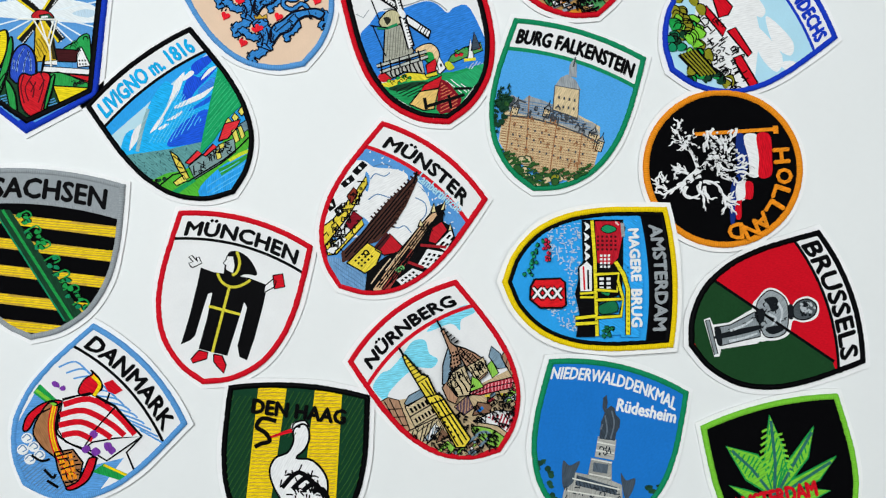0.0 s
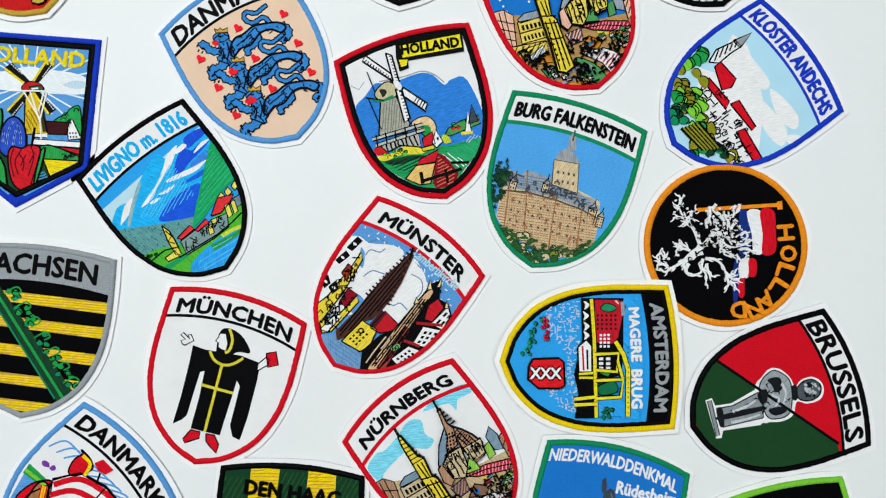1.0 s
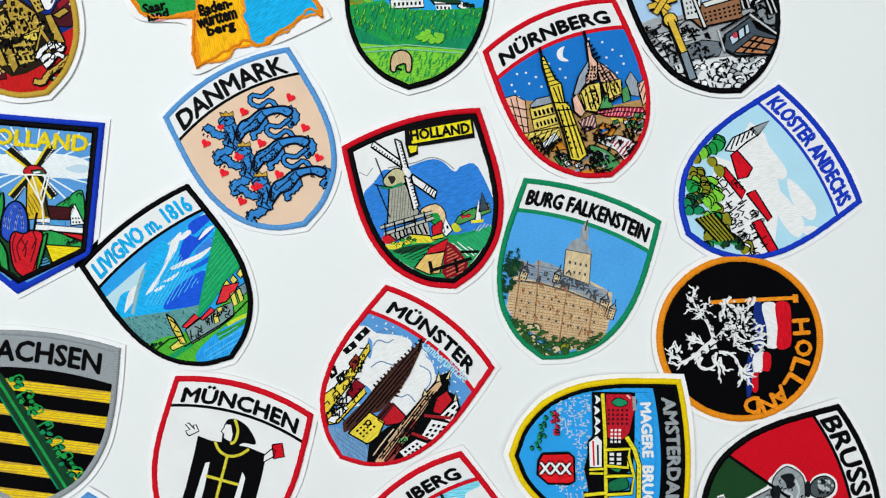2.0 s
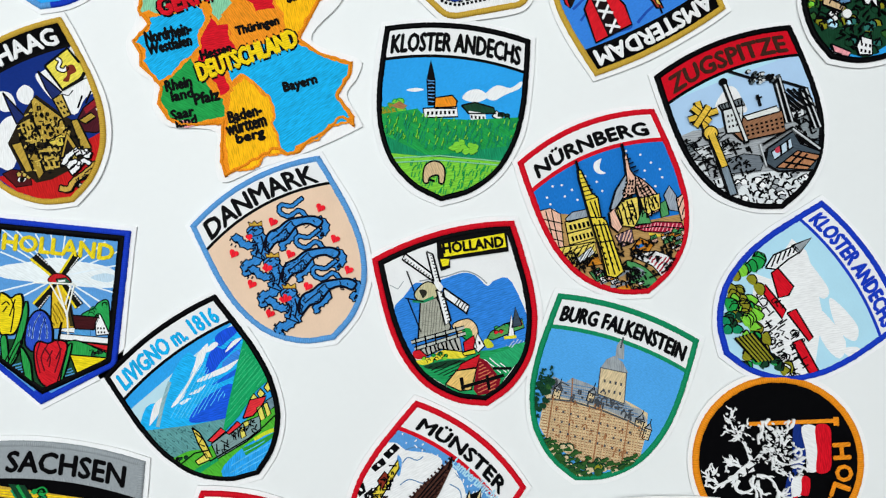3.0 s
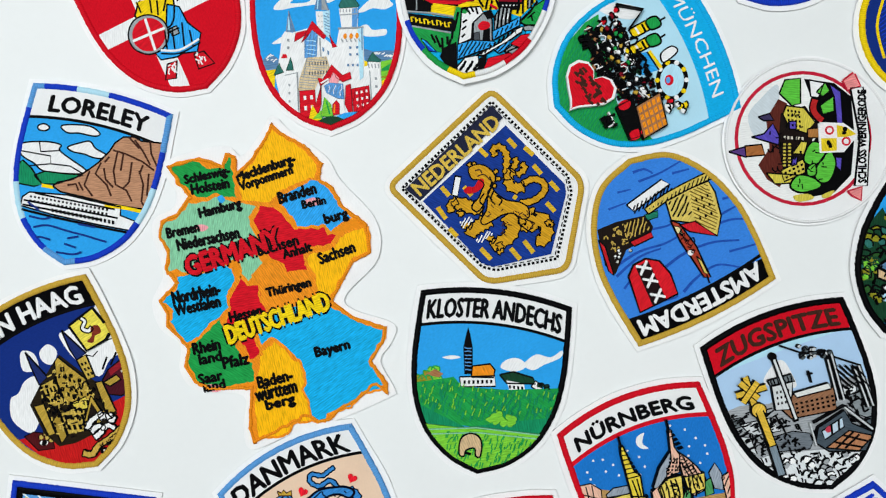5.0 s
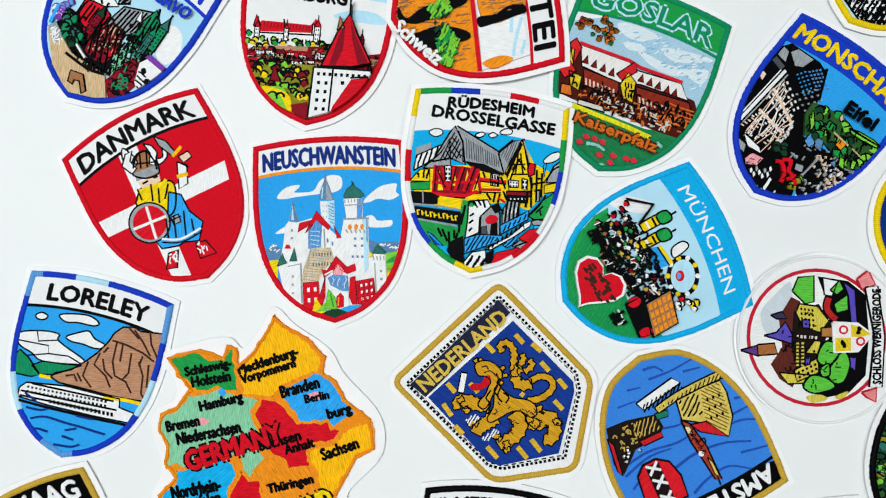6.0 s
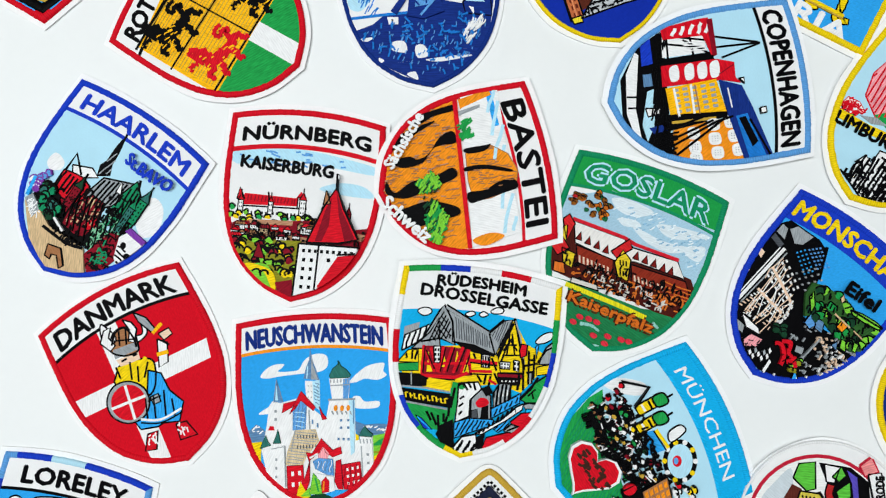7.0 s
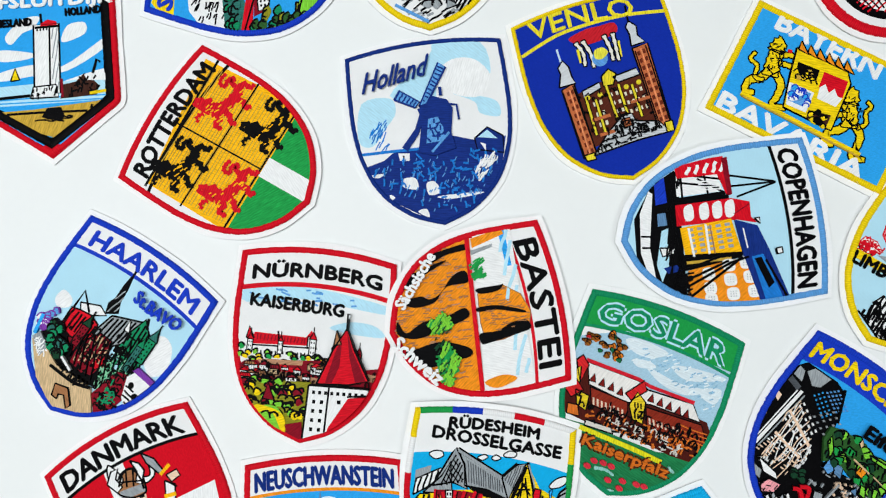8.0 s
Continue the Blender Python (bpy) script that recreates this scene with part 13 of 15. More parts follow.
a.shape(ORANGE, (-8.5, -29.8), (-9.8, -19.0), (-5.0, -12.9), (2.5, -10.3), (9.1, -12.4), (11.5, -23.4), (11.3, -30.4), (3.0, -31.0), w=0.37, edge=BROWN)
a.scribble(BROWN, 0.41, 60, 3.2, (-7.1, -28.9), (-9.1, -19.1), (3.5, -11.2), (8.9, -13.5), (10.4, -29.0), turn=84)
a.blob(BLACK, (-2.9, -31.0), (-2.4, -22.9), (1.5, -13.1), (2.6, -13.4), (-0.6, -23.2), (-1.2, -30.9))
a.blob(BLACK, (7.5, -32.0), (7.7, -25.0), (5.5, -18.7), (5.5, -12.8), (9.2, -11.7), (10.4, -17.4), (11.7, -28.2), (11.6, -32.1))
a.blob(BLACK, (-10.4, -29.9), (-10.2, -21.2), (-10.2, -18.9), (-8.0, -21.7), (-8.2, -28.7))
a.blob(ORANGE, (26.8, -34.1), (25.3, -26.3), (27.8, -21.0), (30.0, -29.6))
a.scribble(GREEN, 0.78, 40, 3.2, (-20.4, -30.4), (-22.9, -25.6), (-14.6, -25.5), (-14.3, -29.8), turn=116)
a.scribble(GREEN, 0.78, 50, 3.66, (-0.8, -51.8), (-3.1, -45.0), (3.0, -42.3), (4.3, -50.1))
a.scribble(LIME, 0.69, 40, 3.66, (-0.8, -51.8), (-3.1, -45.0), (3.0, -42.3), (4.3, -50.1), turn=126)
a.scribble(GREEN, 0.78, 70, 4.12, (15.2, -51.1), (8.1, -46.1), (17.0, -42.1), (25.3, -47.3), (22.2, -51.4))
a.scribble(LIME, 0.69, 60, 4.12, (15.2, -51.1), (8.1, -46.1), (17.0, -42.1), (25.3, -47.3), (22.2, -51.4), turn=141)
a.scribble(DKGREEN, 0.46, 30, 2.74, (-2.0, -49.9), (1.6, -43.6), (23.1, -46.9), (19.9, -50.9), turn=136)
a.part("caption")
a.text(WHITE, "Sächsische", (-18.7, -53.4), 25.15, 4.57, 138, bold=0.03)
a.text(WHITE, "Schweiz", (13.1, -58.4), 24.01, 5.49, 38, bold=0.04)
a.close()

# pale blue edged shield patch with ships and orange houses
a = Patch("shield_patch", 0.0996, 0.4928, -80.1, 31.9, 78.1, "pale blue edged shield patch with ships and orange houses", LTBLUE, base=PALE, lift=1.7, seed=36)
a.title("COPENHAGEN", deep=14, wide=56, high=7.5)
a.part("harbour", "stitched ship hulls, masts and rigging")
a.poly(BLACK, (-8.0, -71.7), (-20.8, -62.9), (-26.2, -51.6), (29.0, -55.4), (20.8, -64.5), (8.1, -73.0))
a.poly(WHITE, (-10.0, -69.1), (-18.6, -64.3), (-17.3, -62.9), (4.3, -67.1), (18.3, -66.4), (19.1, -68.4), (6.1, -71.0))
a.line(BLACK, 0.77, (-0.8, -70.0), (-0.2, -66.0))
a.line(BLACK, 0.77, (3.8, -70.2), (4.3, -66.6))
a.poly(BLUE, (-20.6, -61.7), (-23.5, -57.4), (-13.0, -57.6), (-12.5, -62.3))
a.poly(STEEL, (-9.0, -62.3), (-9.0, -58.9), (-3.9, -58.9), (-3.9, -62.6))
a.poly(PALE, (-1.9, -61.5), (-2.7, -58.7), (12.1, -60.4), (18.6, -64.2), (11.5, -65.4))
a.shape(WHITE, (4.8, -63.2), (5.7, -56.5), (7.9, -57.5), (8.4, -62.6), w=0.64)
a.poly(NAVY, (13.0, -62.9), (12.5, -57.5), (15.1, -55.6), (15.5, -61.4))
a.poly(WHITE, (-26.4, -52.8), (-26.5, -36.6), (-14.6, -35.0), (-14.8, -53.4))
a.line(BLACK, 1.37, (-13.6, -53.5), (-13.9, -33.9))
a.line(BLACK, 0.83, (-26.6, -54.6), (-12.5, -53.7))
a.line(BLACK, 0.83, (-26.1, -50.5), (-13.3, -51.3))
a.line(BLACK, 0.83, (-21.0, -44.3), (-13.1, -32.9))
a.line(BLACK, 0.83, (-20.5, -52.5), (-16.5, -35.8))
a.line(BLACK, 0.83, (-24.1, -53.1), (-19.7, -35.3))
a.line(BLACK, 0.83, (-24.8, -41.4), (-14.2, -40.8))
a.scribble(BLACK, 0.69, 60, 5.49, (-26.6, -53.9), (-26.1, -50.5), (28.7, -57.7), (18.7, -63.0), turn=165)
a.hatch(BLACK, 0.64, 1.6, 165, (-10.7, -57.9), (-10.4, -55.2), (12.4, -58.2), (12.1, -60.9), waver=0.15)
a.line(BLACK, 0.77, (-20.6, -31.7), (-15.8, -14.1))
a.line(BLACK, 0.77, (-16.1, -32.4), (-15.5, -13.4))
a.line(BLACK, 0.77, (-11.5, -29.7), (-15.3, -13.5))
a.part("quayside", "stitched red, ochre and orange quayside houses")
a.poly(RED, (-26.9, -52.7), (-28.6, -38.5), (-28.7, -32.8), (-21.3, -32.8), (-12.9, -31.8), (-13.2, -33.6), (-21.7, -36.1), (-22.1, -52.3))
a.hatch(WHITE, 1.37, 3.2, 155, (-25.9, -49.4), (-27.1, -33.0), (-22.5, -33.0), (-23.0, -48.7), waver=0.15)
a.hatch(WHITE, 0.46, 1.14, 85, (-20.5, -44.4), (-19.3, -35.4), (-15.5, -34.8), (-15.8, -44.0), waver=0.15)
a.poly(DKRED, (-27.9, -33.6), (-28.1, -31.2), (-12.9, -31.3), (-12.4, -33.2))
a.poly(BLACK, (-13.8, -54.7), (-13.1, -32.9), (-10.8, -32.8), (-10.8, -55.1))
a.poly(RED, (-11.4, -54.6), (-11.3, -32.0), (-9.0, -25.0), (-2.7, -25.3), (-0.2, -23.4), (-2.4, -31.1), (-2.9, -55.2))
a.blob(WHITE, (-9.8, -51.4), (-10.8, -48.0), (-5.2, -48.1), (-4.7, -51.4))
a.blob(WHITE, (-9.7, -45.1), (-10.7, -41.8), (-5.0, -42.0), (-4.5, -45.3))
a.blob(WHITE, (-9.6, -39.9), (-10.6, -36.5), (-4.8, -36.7), (-4.3, -40.0))
a.blob(WHITE, (-9.6, -34.8), (-10.5, -31.4), (-4.6, -31.7), (-4.1, -35.0))
a.line(DKRED, 0.46, (-4.8, -31.9), (-8.1, -25.2))
a.poly(AMBER, (-2.1, -54.1), (-3.1, -33.3), (11.1, -30.9), (9.6, -53.6))
a.windows(GREY, (-1.8, -51.9), (-2.2, -33.4), (9.2, -51.7), 5, 5, 0.55)
a.line(BROWN, 0.46, (-2.0, -42.2), (10.1, -41.8))
a.line(WHITE, 0.91, (-1.6, -50.8), (10.1, -50.2))
a.line(WHITE, 0.91, (-2.3, -43.8), (9.8, -44.0))
a.poly(BLACK, (8.8, -54.6), (10.6, -30.8), (12.7, -31.2), (14.5, -42.9), (15.3, -54.5))
a.line(GOLD, 1.14, (12.2, -53.6), (12.7, -35.7))
a.poly(ORANGE, (15.4, -53.4), (14.1, -42.8), (13.0, -28.9), (30.8, -24.9), (31.5, -36.4), (27.8, -55.3))
a.blob(WHITE, (15.5, -47.6), (15.6, -43.5), (19.8, -43.5), (19.7, -47.6))
a.windows(GREY, (16.0, -47.0), (16.2, -43.9), (19.0, -47.3), 3, 3, 0.4)
a.blob(WHITE, (21.2, -47.8), (21.3, -43.7), (25.5, -43.7), (25.4, -47.8))
a.windows(GREY, (21.8, -47.2), (22.0, -44.1), (24.7, -47.5), 3, 3, 0.4)
a.blob(WHITE, (25.8, -48.1), (25.9, -44.0), (30.0, -43.9), (30.0, -48.0))
a.windows(GREY, (26.4, -47.5), (26.6, -44.3), (29.3, -47.7), 3, 3, 0.4)
a.blob(WHITE, (13.2, -39.3), (13.3, -35.1), (17.4, -35.1), (17.3, -39.2))
a.windows(GREY, (13.7, -38.7), (13.9, -35.5), (16.7, -38.9), 3, 3, 0.4)
a.blob(WHITE, (18.9, -39.5), (19.0, -35.4), (23.2, -35.3), (23.1, -39.4))
a.windows(GREY, (19.5, -38.9), (19.7, -35.7), (22.4, -39.1), 3, 3, 0.4)
a.blob(WHITE, (24.7, -39.2), (24.8, -35.1), (29.0, -35.1), (28.9, -39.2))
a.windows(GREY, (25.3, -38.6), (25.5, -35.4), (28.2, -38.8), 3, 3, 0.4)
a.blob(WHITE, (13.0, -32.3), (13.1, -28.2), (17.2, -28.2), (17.1, -32.3))
a.windows(GREY, (13.5, -31.7), (13.7, -28.6), (16.5, -32.0), 3, 3, 0.4)
a.blob(WHITE, (18.8, -31.7), (18.9, -27.6), (23.1, -27.5), (23.0, -31.6))
a.windows(GREY, (19.4, -31.1), (19.6, -27.9), (22.3, -31.3), 3, 3, 0.4)
a.blob(WHITE, (24.7, -30.8), (24.8, -26.7), (28.9, -26.6), (28.9, -30.7))
a.windows(GREY, (25.3, -30.2), (25.5, -27.0), (28.2, -30.4), 3, 3, 0.4)
a.poly(NAVY, (-2.5, -32.2), (1.0, -23.6), (10.7, -20.5), (29.8, -15.6), (33.2, -15.7), (30.5, -27.1), (12.7, -30.7))
a.poly(MIDBLUE, (13.1, -27.8), (12.6, -23.1), (30.6, -18.0), (30.8, -24.9))
a.poly(BLACK, (14.0, -26.8), (13.7, -24.0), (24.5, -20.4), (26.4, -23.0))
a.line(WHITE, 0.55, (1.3, -29.4), (9.5, -28.8))
a.line(BLACK, 0.96, (15.0, -22.4), (32.0, -15.9))
a.shape(WHITE, (11.1, -17.6), (10.9, -15.3), (13.2, -15.2), (13.4, -17.5), w=0.64)
a.shape(WHITE, (-1.9, -24.3), (-2.1, -22.4), (0.2, -22.3), w=0.64)
a.line(BLACK, 0.96, (22.0, -55.5), (14.3, -36.0), (13.0, -28.9))
a.line(BLACK, 0.96, (19.6, -56.3), (13.5, -37.0))
a.line(BLACK, 0.96, (25.7, -53.8), (12.7, -31.2))
a.line(BLACK, 0.96, (15.1, -55.6), (11.4, -40.1))
a.scribble(BLACK, 0.69, 40, 4.12, (12.5, -57.5), (9.7, -52.5), (28.0, -54.1), (23.8, -59.2))
a.close()

# yellow-edged shield patch with a red castle and grey church
a = Patch("shield_patch", 0.1676, 0.5054, -36.3, 30.7, 77.4, "yellow-edged shield patch with a red castle and grey church", YELLOW, base=PALE, seed=37)
a.part("red_castle", "stitched red castle on a green hill")
a.clumps([GREEN, LIME], 10, 1.82, (-26.9, -51.0), (-24.6, -45.7), (-18.2, -46.6), (-22.9, -51.7), w=0.64)
a.shape(WHITE, (-26.8, -50.3), (-25.8, -44.2), (-20.8, -43.2), (-16.4, -45.2), (-21.5, -49.7), w=0.45, edge=RED)
a.details(RED, 0.59, 40, 2.73, (-26.5, -50.1), (-25.0, -44.5), (-16.7, -44.8), (-20.6, -49.0))
a.shape(PINK, (-20.7, -39.6), (-23.6, -30.1), (-22.3, -23.1), (-7.4, -23.3), (-2.5, -37.2), (-10.8, -45.1), w=0.5, edge=RED)
a.hatch(RED, 0.68, 2.04, 96, (-20.3, -39.3), (-23.0, -30.2), (-21.6, -24.1), (-10.9, -26.1), (-5.0, -37.7), (-11.5, -44.2), waver=0.15)
a.poly(GREEN, (-13.1, -44.0), (-9.6, -39.8), (0.3, -40.9), (-4.8, -45.5))
a.poly(GREY, (-17.5, -47.5), (-11.5, -44.2), (-5.8, -44.2), (-11.8, -47.5))
a.line(YELLOW, 3.63, (-25.1, -51.9), (-12.5, -50.3), (9.2, -45.1))
a.text(BLACK, "LIMBURG", (-10.5, -51.1), 29.08, 5, 9, bold=0.06)
a.part("church", "stitched grey church")
a.shape(WHITE, (-10.5, -69.9), (-5.3, -71.1), (-7.2, -63.0), (-5.9, -59.0), (-2.0, -60.4), (-2.4, -54.2), (8.0, -51.0), (23.3, -63.9), (14.8, -75.0), (2.8, -74.2), w=0.64)
a.hatch(BLACK, 0.95, 1.82, 96, (-9.6, -69.9), (-6.5, -63.9), (-5.2, -59.9), (8.0, -51.0), (20.9, -64.3), (13.8, -73.7), (1.2, -74.0), waver=0.15)
a.windows(BLACK, (-6.0, -66.4), (10.0, -53.8), (4.7, -78.6), 10, 6, 0.5)
a.details(BLACK, 0.59, 110, 2.73, (-10.3, -69.8), (-5.5, -59.6), (8.0, -51.0), (21.6, -65.3), (14.1, -74.1), (0.3, -74.7))
a.close()

# red-edged shield patch with red and black lions in quarters
a = Patch("shield_patch", -0.1692, 0.5272, 60.5, 32.8, 74.0, "red-edged shield patch with red and black lions in quarters", RED, base=WHITE, seed=38)
a.title("ROTTERDAM", deep=14.5, wide=53, high=7)
a.part("quartered_field", "stitched yellow quarters, green field and white bar")
a.poly(AMBER, (-28.3, -11.8), (28.5, -4.5), (32.3, -49.8), (-28.1, -50.5))
a.poly(GREEN, (-28.1, -50.5), (32.3, -49.8), (29.0, -67.2), (1.1, -84.7), (-22.2, -69.0))
a.poly(WHITE, (-1.6, -49.8), (7.3, -49.7), (8.4, -78.7), (-0.3, -80.1), (-0.8, -74.8))
a.hatch(GOLD, 0.38, 1.41, -0, (-27.3, -13.5), (27.1, -5.4), (30.0, -48.5), (-26.1, -49.2), waver=0.15)
a.line(BLACK, 0.99, (-29.8, -11.7), (30.7, -9.5))
a.line(BLACK, 0.79, (-28.3, -49.2), (30.4, -49.1))
a.line(BLACK, 0.66, (-29.1, -28.7), (32.4, -29.3))
a.line(BLACK, 0.66, (-0.7, -7.0), (1.3, -49.0))
a.part("lion", "plain stitched heraldic lion")
a.limb(RED, 5.66, 3.3, (11.3, -18.0), (14.5, -21.6), (19.6, -23.4), (25.3, -23.7), spike=0.59)
a.limb(RED, 6.13, 3.77, (8.9, -15.0), (12.5, -15.5), (12.5, -20.0), spike=0.94)
a.limb(RED, 2.59, 1.41, (23.4, -23.3), (27.7, -23.9), (27.9, -27.1), (30.1, -28.0), spike=0.52)
a.limb(RED, 2.59, 1.41, (19.8, -23.8), (21.4, -27.3), (19.7, -30.1), (21.7, -31.6), spike=0.52)
a.limb(RED, 3.06, 1.41, (12.0, -19.2), (10.4, -23.1), (7.0, -23.0), (6.9, -26.4), spike=0.52)
a.limb(RED, 2.83, 1.41, (13.2, -21.3), (13.6, -25.5), (11.3, -28.1), (12.1, -30.4), spike=0.52)
a.limb(RED, 2.12, 1.41, (12.8, -15.9), (12.2, -11.2), (9.0, -11.6), spike=0.71)
a.limb(RED, 1.89, 1.18, (25.5, -23.0), (25.2, -19.8), (27.6, -19.2), (25.4, -17.4), (22.9, -17.9), (22.6, -15.6), (24.9, -14.7), (27.6, -15.5), spike=0.42)
a.limb(RED, 1.41, 0.71, (8.6, -16.3), (5.9, -14.7), (4.1, -16.4), spike=0.71)
a.scribble(AMBER, 0.47, 16, 2.36, (8.7, -15.7), (13.2, -15.7), (25.6, -24.1), (24.8, -27.4), (9.5, -27.0), (8.5, -20.9), turn=-20)
a.part("lion", "plain stitched heraldic lion")
a.limb(BLACK, 5.66, 3.3, (12.9, -40.0), (16.2, -43.5), (21.2, -45.4), (26.9, -45.7), spike=0.59)
a.limb(BLACK, 6.13, 3.77, (10.6, -37.0), (14.2, -37.5), (14.2, -42.0), spike=0.94)
a.limb(BLACK, 2.59, 1.41, (25.0, -45.2), (29.3, -45.9), (29.6, -49.0), (31.7, -49.9), spike=0.52)
a.limb(BLACK, 2.59, 1.41, (21.5, -45.8), (23.0, -49.3), (21.4, -52.0), (23.4, -53.5), spike=0.52)
a.limb(BLACK, 3.06, 1.41, (13.7, -41.2), (12.1, -45.0), (8.7, -44.9), (8.6, -48.3), spike=0.52)
a.limb(BLACK, 2.83, 1.41, (14.9, -43.2), (15.3, -47.5), (13.0, -50.0), (13.8, -52.3), spike=0.52)
a.limb(BLACK, 2.12, 1.41, (14.5, -37.9), (13.8, -33.2), (10.7, -33.6), spike=0.71)
a.limb(BLACK, 1.89, 1.18, (27.1, -45.0), (26.8, -41.8), (29.2, -41.2), (27.1, -39.4), (24.6, -39.9), (24.3, -37.6), (26.5, -36.7), (29.2, -37.5), spike=0.42)
a.limb(BLACK, 1.41, 0.71, (10.3, -38.3), (7.6, -36.7), (5.8, -38.3), spike=0.71)
a.scribble(AMBER, 0.47, 16, 2.36, (10.4, -37.7), (14.9, -37.6), (27.2, -46.1), (26.4, -49.3), (11.2, -48.9), (10.2, -42.8), turn=-20)
a.part("lion", "plain stitched heraldic lion")
a.limb(BLACK, 5.66, 3.3, (-20.1, -16.7), (-16.8, -20.2), (-11.8, -22.1), (-6.1, -22.4), spike=0.59)
a.limb(BLACK, 6.13, 3.77, (-22.5, -13.7), (-18.9, -14.2), (-18.9, -18.7), spike=0.94)
a.limb(BLACK, 2.59, 1.41, (-8.0, -21.9), (-3.8, -22.6), (-3.5, -25.8), (-1.3, -26.6), spike=0.52)
a.limb(BLACK, 2.59, 1.41, (-11.6, -22.5), (-10.0, -26.0), (-11.6, -28.7), (-9.6, -30.2), spike=0.52)
a.limb(BLACK, 3.06, 1.41, (-19.4, -17.9), (-20.9, -21.7), (-24.3, -21.6), (-24.4, -25.1), spike=0.52)
a.limb(BLACK, 2.83, 1.41, (-18.1, -19.9), (-17.7, -24.2), (-20.0, -26.8), (-19.2, -29.1), spike=0.52)
a.limb(BLACK, 2.12, 1.41, (-18.6, -14.6), (-19.2, -9.9), (-22.4, -10.3), spike=0.71)
a.limb(BLACK, 1.89, 1.18, (-6.0, -21.7), (-6.2, -18.5), (-3.9, -17.8), (-6.0, -16.1), (-8.5, -16.6), (-8.8, -14.2), (-6.6, -13.4), (-3.9, -14.2), spike=0.42)
a.limb(BLACK, 1.41, 0.71, (-22.8, -15.0), (-25.5, -13.4), (-27.2, -15.1), spike=0.71)
a.scribble(AMBER, 0.47, 16, 2.36, (-22.6, -14.4), (-18.2, -14.3), (-5.9, -22.8), (-6.6, -26.1), (-21.8, -25.7), (-22.8, -19.6), turn=-20)
a.part("lion", "plain stitched heraldic lion")
a.limb(RED, 5.66, 3.3, (-18.4, -38.9), (-15.1, -42.5), (-10.1, -44.3), (-4.4, -44.6), spike=0.59)
a.limb(RED, 6.13, 3.77, (-20.8, -36.0), (-17.1, -36.5), (-17.2, -40.9), spike=0.94)
a.limb(RED, 2.59, 1.41, (-6.4, -44.1), (-2.1, -44.8), (-1.8, -48.0), (0.3, -48.8), spike=0.52)
a.limb(RED, 2.59, 1.41, (-9.9, -44.7), (-8.3, -48.2), (-10.0, -50.9), (-7.9, -52.4), spike=0.52)
a.limb(RED, 3.06, 1.41, (-17.7, -40.1), (-19.2, -43.9), (-22.6, -43.8), (-22.7, -47.3), spike=0.52)
a.limb(RED, 2.83, 1.41, (-16.4, -42.2), (-16.0, -46.4), (-18.3, -49.0), (-17.5, -51.2), spike=0.52)
a.limb(RED, 2.12, 1.41, (-16.9, -36.9), (-17.5, -32.2), (-20.7, -32.5), spike=0.71)
a.limb(RED, 1.89, 1.18, (-4.3, -43.9), (-4.6, -40.8), (-2.2, -40.1), (-4.4, -38.4), (-6.8, -38.9), (-7.2, -36.5), (-4.9, -35.7), (-2.2, -36.5), spike=0.42)
a.limb(RED, 1.41, 0.71, (-21.1, -37.3), (-23.7, -35.6), (-25.5, -37.3), spike=0.71)
a.scribble(AMBER, 0.47, 16, 2.36, (-20.9, -36.6), (-16.5, -36.6), (-4.2, -45.0), (-5.0, -48.3), (-20.1, -47.9), (-21.1, -41.8), turn=-20)
a.close()

# navy-edged delft blue shield patch with a windmill
a = Patch("shield_patch", -0.0609, 0.5568, 9.4, 32.7, 74.0, "navy-edged delft blue shield patch with a windmill", NAVY, base=WHITE, band=1.8, seed=39)
a.part("sky", "stitched pale blue clouds")
a.blob(PALE, (5.5, 2.0), (24.1, -0.5), (26.6, -14.0), (20.7, -8.4), (11.3, -8.4), (5.9, -13.6), (4.3, -3.8))
a.blob(PALE, (-28.0, -19.8), (-16.0, -19.0), (-14.4, -25.2), (-18.6, -30.6), (-25.4, -38.0), (-31.0, -34.9))
a.blob(PALE, (9.8, -20.1), (21.2, -22.9), (27.8, -26.1), (28.2, -32.1), (20.3, -29.9), (18.6, -24.9))
a.blob(PALE, (-15.9, -17.9), (-0.2, -5.6), (5.1, -1.5), (1.8, -27.4), (-2.2, -22.1))
a.blob(WHITE, (5.1, -11.1), (11.6, -6.0), (20.9, -7.3), (26.5, -15.2), (21.2, -22.9), (9.8, -20.1))
a.scribble(MIDBLUE, 0.47, 26, 4.22, (-25.9, -32.0), (-19.4, -27.0), (-17.3, -39.1), (-23.3, -39.5), turn=56)
a.part("water", "stitched navy ground, ditch and huts")
a.poly(NAVY, (-31.2, -46.8), (-21.5, -44.5), (-16.4, -41.1), (-2.3, -41.1), (7.6, -37.7), (18.8, -41.5), (29.5, -40.6), (26.0, -54.3), (15.5, -67.0), (0.5, -74.9), (-19.0, -62.5), (-28.3, -51.9))
a.line(MIDBLUE, 1.17, (-30.5, -40.9), (-16.4, -41.1), (-2.3, -41.6))
a.shape(NAVY, (16.6, -40.1), (22.3, -36.1), (28.3, -40.4), (27.9, -47.5), (17.2, -44.9), w=0.66)
a.poly(PALE, (17.9, -39.8), (22.2, -37.2), (25.9, -41.3))
a.poly(WHITE, (18.7, -42.0), (20.9, -43.0), (20.6, -46.0))
a.poly(WHITE, (-15.4, -42.2), (-10.7, -42.8), (-11.1, -45.9), (-15.0, -45.4))
a.poly(BLACK, (-13.8, -43.4), (-12.9, -43.5), (-13.2, -45.6))
